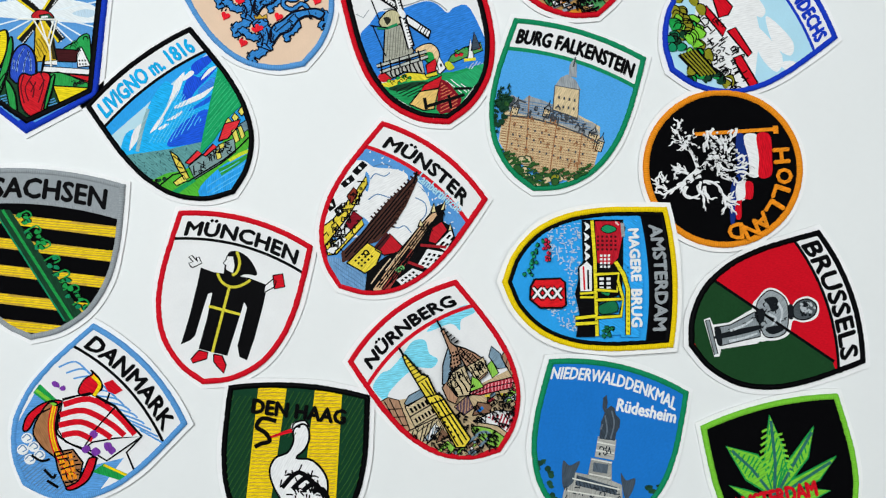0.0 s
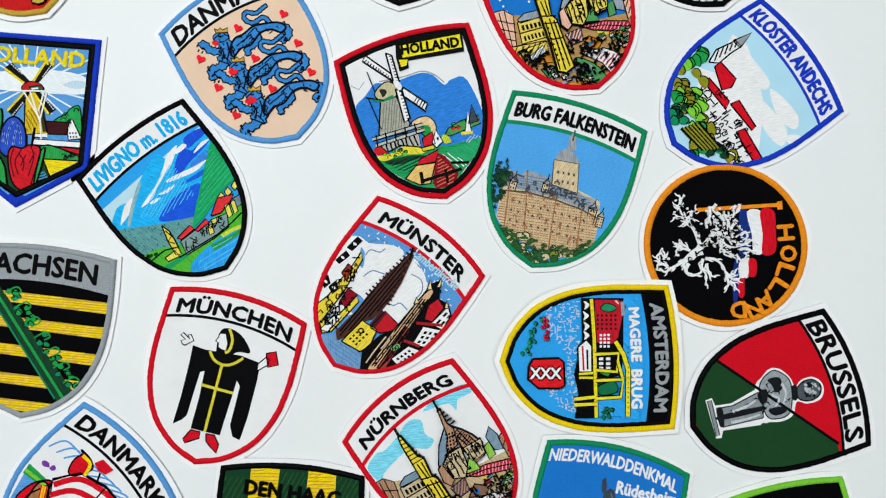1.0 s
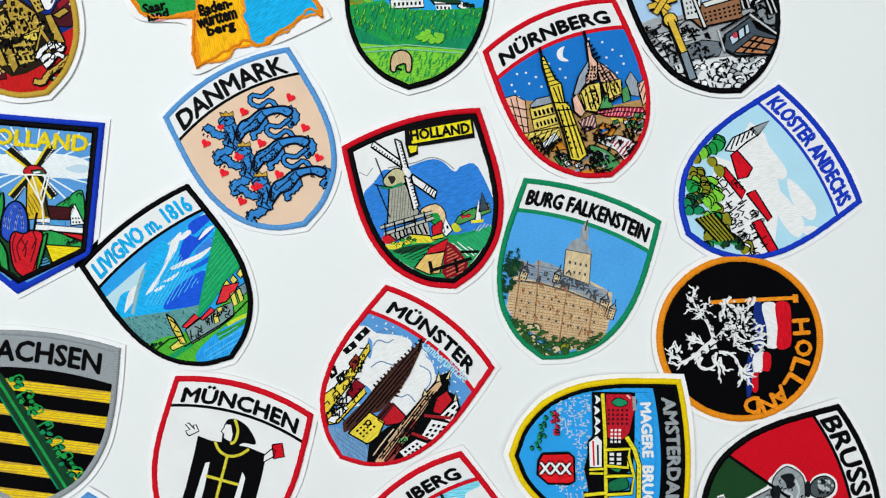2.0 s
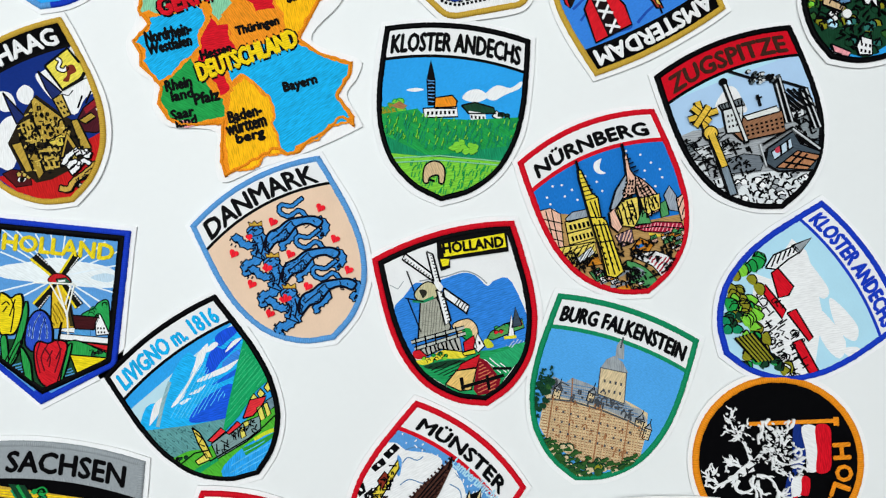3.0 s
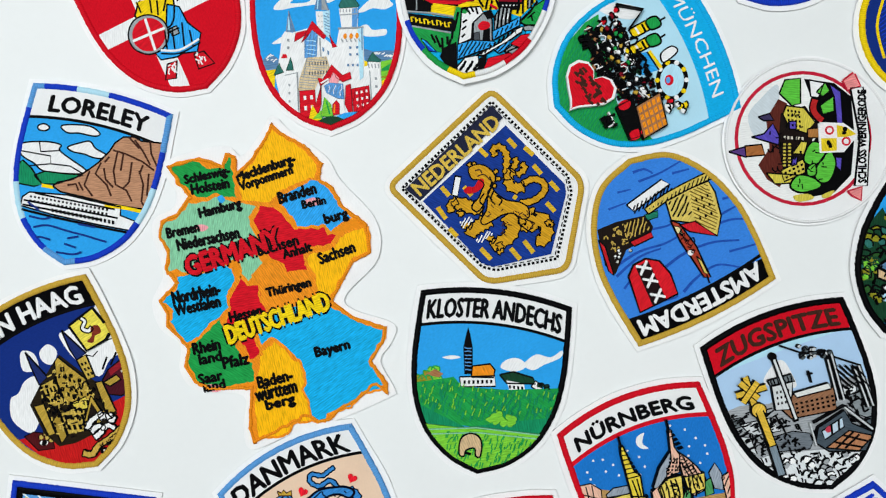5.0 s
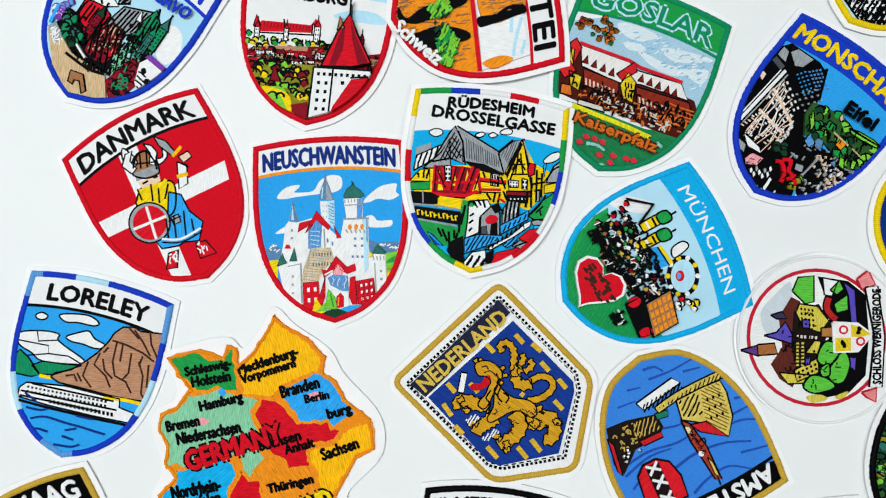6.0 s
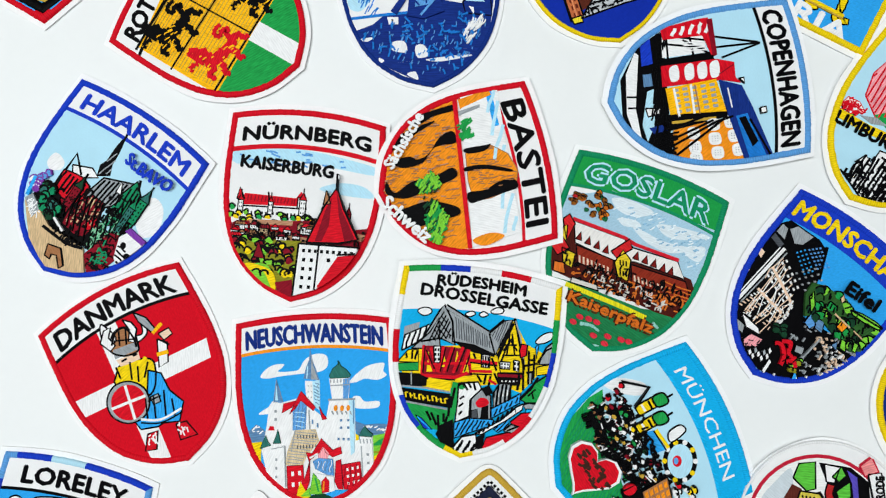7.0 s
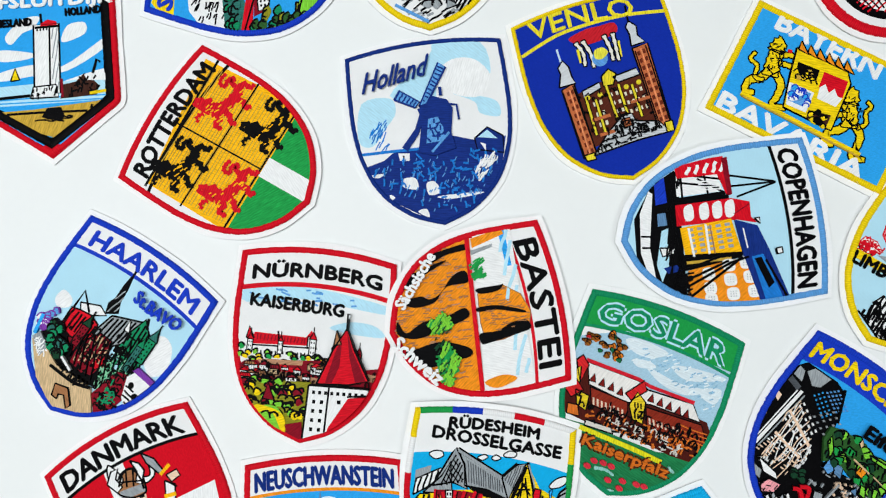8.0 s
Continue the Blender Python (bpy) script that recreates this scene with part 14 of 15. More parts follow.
a.blob(WHITE, (-28.1, -50.0), (-22.2, -49.9), (-24.7, -51.4))
a.blob(WHITE, (-15.1, -53.2), (-9.7, -53.2), (-9.1, -57.9), (-14.8, -56.5))
a.blob(WHITE, (-20.9, -58.8), (-18.8, -60.2), (-20.7, -61.1))
a.blob(WHITE, (-5.3, -56.1), (-1.8, -55.8), (0, -60.3), (-4.8, -60.9))
a.blob(WHITE, (-1.4, -62.0), (13.8, -62.1), (17.2, -63.0), (4.2, -63.7))
a.blob(WHITE, (8.3, -59.1), (16.4, -59.6))
a.blob(WHITE, (-14.3, -62.0), (-8.4, -62.0))
a.blob(WHITE, (-10.2, -67.2), (-5.9, -70.1), (-6.6, -66.5))
a.hatch(LTBLUE, 0.38, 1.88, 66, (16.4, -50.7), (22.7, -47.3), (26.3, -48.7), (19.0, -57.6), waver=0.4)
a.scribble(LTBLUE, 0.38, 90, 2.35, (-26.6, -47.4), (-2.7, -44.6), (20.3, -47.7), (25.9, -49.6), (15.8, -64.7), (0.8, -72.2), (-16.6, -61.7), turn=61)
a.scribble(MIDBLUE, 0.7, 90, 3.29, (-28.9, -47.1), (-2.6, -43.4), (26.6, -44.9), (15.8, -64.7), (0.8, -72.6), (-18.9, -61.4))
a.scribble(WHITE, 0.47, 50, 3.29, (15.3, -50.5), (22.8, -46.8), (26.1, -48.4), (16.7, -57.8), turn=51)
a.part("windmill", "stitched navy windmill")
a.shape(NAVY, (-6.7, -42.9), (-3.7, -30.2), (-5.0, -25.3), (-1.2, -23.4), (1.5, -20.7), (7.1, -22.9), (9.0, -26.5), (7.2, -36.4), (8.3, -43.0), (-0.4, -44.9), w=0.53, edge=NAVY)
a.poly(NAVY, (-13.4, -40.1), (-7.2, -33.3), (-3.8, -25.5), (-1.7, -26.9), (-6.3, -35.8), (-11.3, -41.8))
a.poly(LTBLUE, (-3.3, -39.8), (-1.3, -29.8), (2.7, -29.4), (5.7, -37.4), (3.8, -39.5))
a.scribble(NAVY, 0.7, 16, 3.76, (-2.9, -38.7), (-0.9, -29.9), (3.8, -30.1), (5.7, -37.4))
a.line(NAVY, 1.31, (5.0, -20.7), (5.0, -17.1))
a.line(NAVY, 0.79, (8.0, -24.7), (11.0, -25.3), (11.2, -31.5))
a.shape(LTBLUE, (-14.3, -20.0), (-11.9, -16.5), (-4.1, -22.3), (-6.1, -24.4), w=0.66, edge=NAVY)
a.hatch(NAVY, 0.66, 1.64, 51, (-13.8, -19.8), (-11.8, -17.0), (-4.6, -22.5), (-6.2, -23.9), waver=0.15)
a.shape(LTBLUE, (-4.4, -24.2), (5.6, -6.9), (8.4, -9.2), (-1.2, -23.4), w=0.66, edge=NAVY)
a.hatch(NAVY, 0.66, 1.64, -34, (-2.8, -22.5), (5.7, -7.6), (7.8, -9.6), (-0.8, -21.8), waver=0.15)
a.line(LTBLUE, 0.94, (-1.4, -43.6), (6.6, -36.4))
a.part("caption")
a.text(NAVY, "Holland", (-12.5, -9.5), 30.98, 7.98, 10, bold=0.015, shear=0.7)
a.close()

# yellow-edged navy shield patch with a turreted brick town hall
a = Patch("shield_patch", 0.0059, 0.5759, 17.1, 31.9, 74.2, "yellow-edged navy shield patch with a turreted brick town hall", YELLOW, base=ROYAL, band=1.6, seed=40)
a.part("title_rule")
a.line("e8d830", 1.4, (-30.6, -13), (-14.5, -8.1), (1.5, -6.9), (15.8, -7.4), (31, -9.9), curve=True)
a.part("caption")
a.text("e8d830", "VENLO", (-3.2, -4.6), 44, 7.6, -1, bold=0.016, arc=2.2)
a.part("coat_of_arms", "stitched small coat of arms with plain supporters")
a.blob("c4202c", (-10.3, -11), (-2.4, -8.8), (3.3, -8.9), (9.5, -9.1), (9.8, -13.1), (2.1, -14.9), (-5.1, -14.9))
for pts in (((-8, -13.1), (-6, -18.1), (-6.6, -23.8)), ((-5, -13), (-3, -19.4), (-3.2, -25.3)), ((4.1, -13), (5.3, -19.2), (5.2, -24.6)), ((7.9, -13.1), (7.7, -18.9), (7.4, -25.2))):
    a.limb("e8e4d8", 1.4, 1.0, *pts, spike=0.3, edge=BLACK)
for pts in (((-7.8, -16.1), (-8, -21.9)), ((9.3, -16.9), (8.8, -23.7))):
    a.limb("e8d830", 1.3, 0.8, *pts)
a.ell("5c98d8", (0.1, -22.2), 3.2)
a.blob("e8e048", (-1.3, -18.4), (2.3, -17.9), (4, -20.4), (1, -22.5), (-1.7, -21.7))
a.part("town_hall", "stitched brick town hall with grey-capped towers")
a.poly("58281c", (-13.3, -34.2), (-3, -31.6), (15.9, -32.5), (17.4, -54.3), (-12.5, -57.2))
for col, pts in (("c8ccd0", ((-10.7, -33.4), (-3, -31.6), (-2.8, -34.2), (-10.6, -36.4))), ("c8ccd0", ((3, -30.9), (13.3, -29.8), (13.9, -32.9), (4.6, -33.7))), ("c06a40", ((-18.6, -30.8), (-13, -29.4), (-11.8, -59.8), (-17.3, -60.8))), ("c06a40", ((13.9, -21.6), (20.6, -21), (21, -55.3), (15.4, -56.2))),
                 ("e4d030", ((-1.5, -29.6), (2.1, -27.2), (4.7, -29.9), (2.5, -34.1), (-1.7, -33.7))), ("c8ccd0", ((-13, -60.5), (-5.7, -53.3), (2.1, -47.7), (6.5, -47.4), (7.3, -51), (16.2, -53.5), (19.9, -58.9), (6.1, -58.9))), ("e4d030", ((-17, -59.4), (-12.6, -59.2), (-12.5, -62.1), (-16.3, -62))), ("e4d030", ((18.3, -54.5), (21.6, -54.7), (21.4, -58.8), (18.3, -58.9))),
                 ("d0d4d8", ((-19.3, -29.6), (-17.3, -24.3), (-17.7, -21.5), (-15.1, -19), (-13.3, -22), (-13.1, -26.4), (-12.3, -29.6))), ("d0d4d8", ((13.8, -20.6), (14.4, -15.9), (13.7, -12.2), (15.5, -10), (18.1, -13), (17.5, -16.7), (19.8, -20.3)))):
    a.shape(col, *pts, w=0.7)
a.line("c8e0f4", 0.8, (-16.1, -13.8), (-15.9, -19.3))
a.line(BLACK, 0.8, (15.9, -3.5), (15.3, -10.7))
for p, q, n in (((-18.4, -31.8), (-16.8, -60.4), 8), ((-13.7, -30.2), (-11.7, -59.4), 8), ((14.8, -22.9), (16.1, -55.4), 9), ((19.5, -21.7), (20.6, -54.7), 9)):
    a.line(BLACK, 0.6, p, q)
a.windows("6c2c1c", (-17.4, -31.6), (-13.8, -30.9), (-15.8, -60.2), 2, 9, 0.55)
a.windows("6c2c1c", (14.8, -22.9), (19.3, -22.2), (16.3, -54.9), 2, 10, 0.55)
a.line("e89060", 0.6, (-15.5, -31.6), (-14.5, -59.1))
a.line("e89060", 0.6, (17.3, -22.6), (18.3, -54.5))
a.windows("e8e0c8", (-11.1, -38.2), (-3.2, -37.5), (-10.9, -51.4), 3, 3, 0.4)
a.windows("e8e0c8", (-0.9, -36.1), (3.9, -36), (-0.1, -47.1), 2, 3, 0.4)
a.windows("e8e0c8", (5, -37.3), (13.8, -36.8), (5.6, -48.6), 4, 3, 0.4)
for p, q in (((-0.7, -33.7), (0.2, -47.6)), ((-6.3, -38.1), (-6, -52.7)), ((4.3, -34.6), (4.7, -46.9)), ((9.6, -36.1), (10.1, -49.9)), ((-10, -36.1), (-9.8, -52.6))):
    a.line(BLACK, 1.6, p, q)
    a.line("e4d030", 0.9, p, q)
for c in ((-9.2, -36.8), (-4, -36.8), (7.2, -36.4), (12.6, -35.9)):
    a.ell("e4d030", c, 1.0)
a.line("c06a40", 1.3, (-10, -46.3), (-2.2, -46))
a.line("c06a40", 1.3, (-8.5, -53), (-2.2, -52.8))
a.line("c06a40", 1.2, (7.2, -43.2), (15.3, -43))
a.shape("c06a40", (1.7, -49), (5.1, -49), (5.1, -52.4), (1.7, -52.4), w=0.6)
a.details(BLACK, 0.55, 70, 2.4, (-11.7, -59.4), (1.7, -49), (6.9, -50.9), (18.5, -57), (6.3, -58), turn=0)
a.details(BLACK, 0.5, 40, 2.0, (-12.7, -35.3), (13.2, -33.7), (15.1, -52.2), (-11.1, -53.8), turn=0)
a.close()

# yellow-edged sky blue rectangular patch with golden lions
a = Patch("rectangular_patch", 0.1126, 0.5645, -25.3, 39.0, 50.3, "yellow-edged sky blue rectangular patch with golden lions", YELLOW, base=SKY, kind="rect", seed=41)
a.part("caption")
a.text(WHITE, "BAYERN", (-5.6, -4.3), 45.51, 7.74, -1, bold=0.05)
a.text(WHITE, "BAVARIA", (-2.8, -45.3), 64.85, 7.74, -1, bold=0.05)
a.part("lion", "plain golden stitched supporters")
a.limb(YELLOW, 1.37, 1.14, (-22.8, -29.3), (-26.7, -29.7), (-27.9, -25.1), (-31.6, -23.8), (-30.8, -20.2), spike=0.23, edge=BLACK)
a.limb(YELLOW, 3.41, 1.82, (-22.5, -24.7), (-24.6, -29.2), (-28.1, -32.0), (-27.9, -36.6), (-24.0, -35.7), spike=0.23, edge=BLACK)
a.limb(YELLOW, 2.96, 1.82, (-20.0, -24.7), (-15.9, -27.9), (-15.2, -33.3), (-15.4, -37.1), (-9.9, -35.9), spike=0.23, edge=BLACK)
a.limb(YELLOW, 5.92, 5.01, (-21.5, -26.8), (-22.6, -21.3), (-23.3, -15.9), spike=0.46, edge=BLACK)
a.limb(YELLOW, 1.82, 1.59, (-21.4, -17.6), (-18.0, -15.3), (-14.3, -15.5), spike=0.23, edge=BLACK)
a.limb(YELLOW, 1.82, 1.59, (-20.6, -20.3), (-16.9, -19.5), (-13.2, -19.7), spike=0.23, edge=BLACK)
a.limb(YELLOW, 5.46, 4.1, (-23.9, -16.7), (-23.9, -13.5), (-22.5, -11.2), spike=0.8, edge=BLACK)
a.line(RED, 1.37, (-19.6, -14.0), (-17.8, -13.6))
a.scribble(BLACK, 0.46, 26, 2.05, (-24.5, -24.4), (-27.2, -15.2), (-23.0, -11.8), (-18.8, -18.8), (-20.4, -24.9))
a.limb(YELLOW, 1.37, 1.14, (18.9, -30.3), (21.6, -27.1), (19.6, -22.9), (20.6, -19.8), (18.0, -18.5), spike=0.23, edge=BLACK)
a.limb(YELLOW, 3.41, 1.82, (15.3, -29.6), (13.2, -34.0), (9.7, -36.8), (9.9, -41.4), (13.8, -40.5), spike=0.23, edge=BLACK)
a.limb(YELLOW, 2.96, 1.82, (17.8, -29.6), (21.8, -32.7), (22.4, -38.1), (22.2, -41.9), (27.7, -40.6), spike=0.23, edge=BLACK)
a.limb(YELLOW, 5.92, 5.01, (16.3, -31.6), (14.4, -26.6), (11.7, -22.2), spike=0.46, edge=BLACK)
a.limb(YELLOW, 1.82, 1.59, (11.9, -24.7), (7.5, -24.9), (6.1, -27.2), spike=0.23, edge=BLACK)
a.limb(YELLOW, 1.82, 1.59, (13.2, -27.2), (9.9, -28.9), (9.1, -31.4), spike=0.23, edge=BLACK)
a.limb(YELLOW, 5.46, 4.1, (12.4, -22.4), (11.7, -19.1), (9.3, -18.2), spike=0.8, edge=BLACK)
a.line(RED, 1.37, (7.9, -20.5), (7.1, -22.0))
a.scribble(BLACK, 0.46, 26, 2.05, (13.4, -29.2), (10.7, -20.1), (14.9, -16.7), (19.0, -23.7), (17.4, -29.8))
a.part("crest", "stitched coat of arms with a crown")
a.shape(YELLOW, (-16.9, -11.3), (5.9, -11.1), (9.1, -15.2), (10.3, -36.0), (-11.1, -36.0), (-14.7, -22.0), w=0.76)
a.poly(BLACK, (-13.9, -16.4), (-4.6, -15.6), (-3.7, -21.7), (-12.2, -23.4))
a.poly(WHITE, (-13.7, -25.5), (-2.5, -25.0), (-2.0, -33.9), (-10.6, -34.4))
a.poly(LTBLUE, (-12.2, -26.0), (-3.5, -25.8), (-2.8, -32.3), (-10.5, -32.5))
a.poly(RED, (-2.7, -15.4), (7.6, -14.7), (8.6, -22.0), (-1.9, -22.1))
a.poly(WHITE, (-1.5, -21.9), (0, -19.8), (2.7, -22.4), (4.0, -19.9), (6.7, -22.2), (8.6, -22.0), (7.7, -26.4), (-0.5, -26.6))
a.poly(DKBROWN, (-1.5, -32.4), (7.6, -30.3), (7.9, -36.2), (-0.8, -36.4))
a.clumps([YELLOW, GOLD], 12, 1.37, (-14.5, -17.2), (-4.7, -16.4), (-4.1, -21.9), (-11.8, -22.7), w=0.64)
a.clumps([SKY, WHITE], 14, 1.37, (-12.6, -26.2), (-3.5, -25.8), (-2.5, -32.9), (-10.8, -33.2), edge=BLUE, w=0.51)
a.clumps([YELLOW, BLACK], 12, 1.37, (-1.5, -32.4), (7.3, -30.8), (7.3, -36.0), (-0.2, -36.1), w=0.64)
a.shape(ORANGE, (-16.1, -11.7), (-16.4, -8.1), (-11.4, -12.0), w=0.64)
a.shape(ORANGE, (-12.2, -11.5), (-12.4, -8.0), (-7.5, -11.8), w=0.64)
a.shape(ORANGE, (-8.2, -11.4), (-8.4, -7.8), (-3.5, -11.6), w=0.64)
a.shape(ORANGE, (-4.2, -11.2), (-4.4, -7.6), (0.5, -11.5), w=0.64)
a.shape(ORANGE, (-0.2, -11.0), (-0.5, -7.5), (4.4, -11.3), w=0.64)
a.shape(ORANGE, (3.7, -10.9), (3.5, -7.3), (8.4, -11.1), w=0.64)
a.line(YELLOW, 1.82, (-29.0, -38.5), (24.8, -39.8))
a.line(GOLD, 0.68, (-28.1, -39.4), (24.7, -40.6))
a.close()

# red and black edged pointed patch with a white dam tower
a = Patch("shield_patch", -0.2234, 0.5849, 7.0, 30.2, 79.7, "red and black edged pointed patch with a white dam tower", RED, base=SKY, kind="pent", shoulder=0.73, inner=(BLACK, 4), bulge=0, seed=42)
a.part("sky", "stitched clouds and sea")
a.blob(WHITE, (-20.5, -41.5), (-5.8, -39.2), (6.2, -41.0), (23.6, -31.1), (27.4, -29.0), (24.6, -34.8), (8.5, -43.0), (-6.1, -44.0), (-20.7, -45.1))
a.blob(WHITE, (-17.2, -26.0), (-9.5, -19.4), (-2.2, -18.9), (-4.9, -23.5), (-9.9, -25.4), (-15.0, -29.8))
a.blob(WHITE, (-19.9, -31.8), (-5.5, -34.4), (-8.1, -36.6), (-20.2, -36.6))
a.blob(WHITE, (9.6, -23.7), (16.9, -23.1), (16.6, -28.0), (6.8, -30.7))
a.blob(WHITE, (3.3, -48.5), (25.3, -43.3), (26.4, -48.3), (5.6, -51.1))
a.poly(PALE, (-20.8, -47.5), (27.5, -47.2), (28.1, -56.8), (-21.2, -55.9))
a.hatch(SKY, 0.58, 1.7, -2, (-21.1, -53.0), (28.3, -53.3), (28.0, -57.6), (-21.3, -57.1), waver=0.15)
a.part("tower", "stitched white watchtower with a red top")
a.shape(WHITE, (-6.0, -51.3), (-4.9, -22.3), (6.0, -22.6), (5.0, -52.3), w=0.81)
a.line(BLACK, 0.81, (1.9, -22.9), (0.7, -51.9))
a.hatch(GREY, 0.44, 1.45, 78, (2.9, -23.0), (5.8, -23.0), (4.6, -51.0), (1.7, -51.3), waver=0.15)
a.poly(RED, (-1.9, -21.8), (1.3, -20.4), (4.9, -21.5), (5.3, -23.5), (-2.0, -23.3))
a.line(BLACK, 1.02, (-4.4, -23.5), (6.0, -23.6))
a.line(BLACK, 1.02, (-1.7, -17.7), (-1.4, -21.9))
a.windows(BLACK, (-4.0, -23.6), (1.4, -23.6), (-4.1, -25.5), 4, 1, 0.5)
a.shape(WHITE, (-7.8, -53.5), (-6.4, -48.8), (3.3, -48.5), (4.2, -53.9), w=0.68)
a.scribble(BLACK, 0.58, 18, 2.91, (-7.1, -52.9), (-5.9, -48.9), (3.8, -49.0), (4.0, -53.4), turn=78)
a.poly(DKBROWN, (4.9, -54.7), (6.2, -48.8), (11.8, -48.1), (15.6, -44.8), (17.9, -46.3), (21.3, -50.2), (20.3, -54.4))
a.poly(WHITE, (15.5, -45.3), (25.7, -45.3), (25.0, -48.6), (16.6, -47.8))
a.scribble(BLACK, 0.73, 24, 2.91, (5.4, -54.0), (15.5, -46.0), (25.1, -46.9), (21.0, -53.8))
a.line(DKRED, 0.97, (5.8, -46.3), (5.9, -54.1))
a.line(BLACK, 1.02, (19.2, -45.2), (21.2, -39.3), (22.6, -40.7))
a.shape(YELLOW, (-15.8, -45.5), (-13.6, -40.2), (-12.0, -45.2), w=0.68)
a.line(BLACK, 1.21, (-21.1, -52.5), (-7.8, -52.3))
a.line(YELLOW, 1.21, (17.5, -53.5), (27.1, -52.7))
a.part("shore", "stitched sandy shore")
a.poly(GOLD, (-21.4, -58.3), (-6.9, -58.4), (26.9, -56.7), (27.8, -60.4), (6.8, -71.7), (2.0, -71.2), (-21.6, -61.9))
a.poly(BLACK, (-3.5, -61.9), (-0.9, -58.2), (5.1, -58.3), (6.4, -62.0), (2.4, -64.1))
a.line(BLACK, 1.02, (-21.4, -59.5), (-3.4, -59.9), (17.0, -60.9), (18.4, -58.3))
a.scribble(BLACK, 0.63, 20, 3.87, (-7.2, -63.2), (4.9, -61.9), (14.6, -61.6), (4.8, -64.3), turn=-2)
a.part("caption")
a.text(WHITE, "AFSLUITDIJK", (1.7, -13.1), 55.69, 6.3, -2, bold=0.04)
a.text(BLACK, "FRIESLAND", (-14.0, -20.7), 16.95, 3.15, -1, bold=0.03)
a.text(BLACK, "HOLLAND", (16.7, -18.2), 15.01, 3.15, -0, bold=0.03)
a.close()

# blue-edged shield patch with white cliffs and green valley
a = Patch("shield_patch", -0.1711, 0.6000, 75.8, 31.4, 74.6, "blue-edged shield patch with white cliffs and green valley", BLUE, base=SKY, seed=43)
a.part("title_panel")
a.poly(YELLOW, (-27.1, -1.9), (-20.6, -2.9), (-19.8, -10.2), (-29.8, -12.8), (-29.5, -5.2))
a.text(BLUE, "S", (-25.7, -7.8), 4.84, 6.29, -6, bold=0.06)
a.part("valley", "stitched white cliffs and green valley")
a.poly(WHITE, (-15.0, -13.7), (-8.8, -26.9), (-31.2, -36.3), (-29.9, -23.4), (-26.2, -18.5))
a.scribble(BLACK, 0.63, 34, 4.35, (-17.2, -14.9), (-11.1, -27.6), (-29.1, -35.1), (-27.9, -21.5), turn=-6)
a.poly(TEAL, (-8.8, -26.9), (-9.2, -34.5), (-19.4, -42.7), (-29.6, -42.1), (-31.2, -36.3))
a.poly(RED, (-7.9, -39.1), (-7.1, -41.9), (-23.5, -45.9), (-31.7, -45.2), (-31.9, -42.8))
a.line(BLACK, 0.81, (-31.6, -43.9), (-9.2, -43.3))
a.poly(DKRED, (-14.2, -43.6), (-7.6, -49.0), (-17.5, -49.6), (-21.1, -45.7))
a.shape(WHITE, (-11.6, -44.0), (-8.8, -49.4), (-16.0, -50.4), (-18.3, -46.8), w=0.68)
a.windows(BLACK, (-11.8, -44.8), (-9.6, -49.1), (-17.0, -46.9), 3, 3, 0.5)
a.clumps([OLIVE, FOREST, EMER], 34, 2.42, (-24.1, -44.1), (-17.5, -49.6), (-8.4, -64.2), (-11.7, -70.2), (-23.5, -63.8), (-30.8, -48.6), w=0.81)
a.poly(LIME, (-1.5, -62.1), (-0.6, -74.3), (-11.1, -72.5), (-17.9, -65.8), (-9.0, -61.9))
a.line(BLACK, 0.81, (-3.8, -62.8), (-13.6, -63.3), (-17.3, -68.1))
a.clumps([EMER, TEAL], 10, 1.94, (-13.1, -29.5), (-15.8, -37.8), (-27.3, -41.4), (-29.8, -37.1), w=0.81)
a.close()

# yellow-edged shield patch with a grey rocky scene
a = Patch("shield_patch", -0.0625, 0.6393, 3.4, 32.2, 74.8, "yellow-edged shield patch with a grey rocky scene", YELLOW, base=WHITE, seed=44)
a.part("rock_face", "stitched grey rocky scene")
a.scribble(GREY, 0.95, 60, 4.76, (-18.6, -46.8), (23.8, -48.2), (18.7, -67.2), (-0.2, -71.4), (-11.9, -66.3), turn=27)
a.scribble(BLACK, 0.62, 70, 5.24, (-18.6, -46.8), (23.8, -48.2), (18.7, -67.2), (-0.2, -71.4), (-11.9, -66.3), turn=32)
a.clumps([WHITE, GREY], 16, 2.38, (-14.0, -51.8), (19.0, -52.9), (9.3, -66.9), (-4.8, -66.5), w=0.8)
a.hatch(BLACK, 0.87, 1.67, 57, (9.6, -54.9), (21.3, -55.3), (18.7, -64.8), (11.6, -68.2), waver=0.15)
a.line(LTBLUE, 1.19, (-14.2, -63.8), (-0.2, -71.4))
a.close()

# red-edged round patch with a black ring
a = Patch("round_patch", 0.1288, 0.6313, 1.3, 32.2, 66.4, "red-edged round patch with a black ring", RED, kind="round", base=WHITE, band=4, seed=45)
a.part("ring", "stitched black ring and mesh")
a.ell(BLACK, (-0.4, -33.4), 23.66, 23.66, -1)
a.ell(WHITE, (-0.4, -33.4), 20.21, 20.21, -1)
a.hatch(RED, 0.69, 2.07, 44, (-17.0, -46.5), (-1.0, -44.0), (14.8, -48.7), (5.7, -53.4), (-10.3, -54.0), waver=0.15)
a.hatch(BLACK, 0.64, 2.07, -46, (-17.0, -46.5), (-1.0, -44.0), (5.7, -51.1), (-8.0, -53.0), waver=0.15)
a.close()

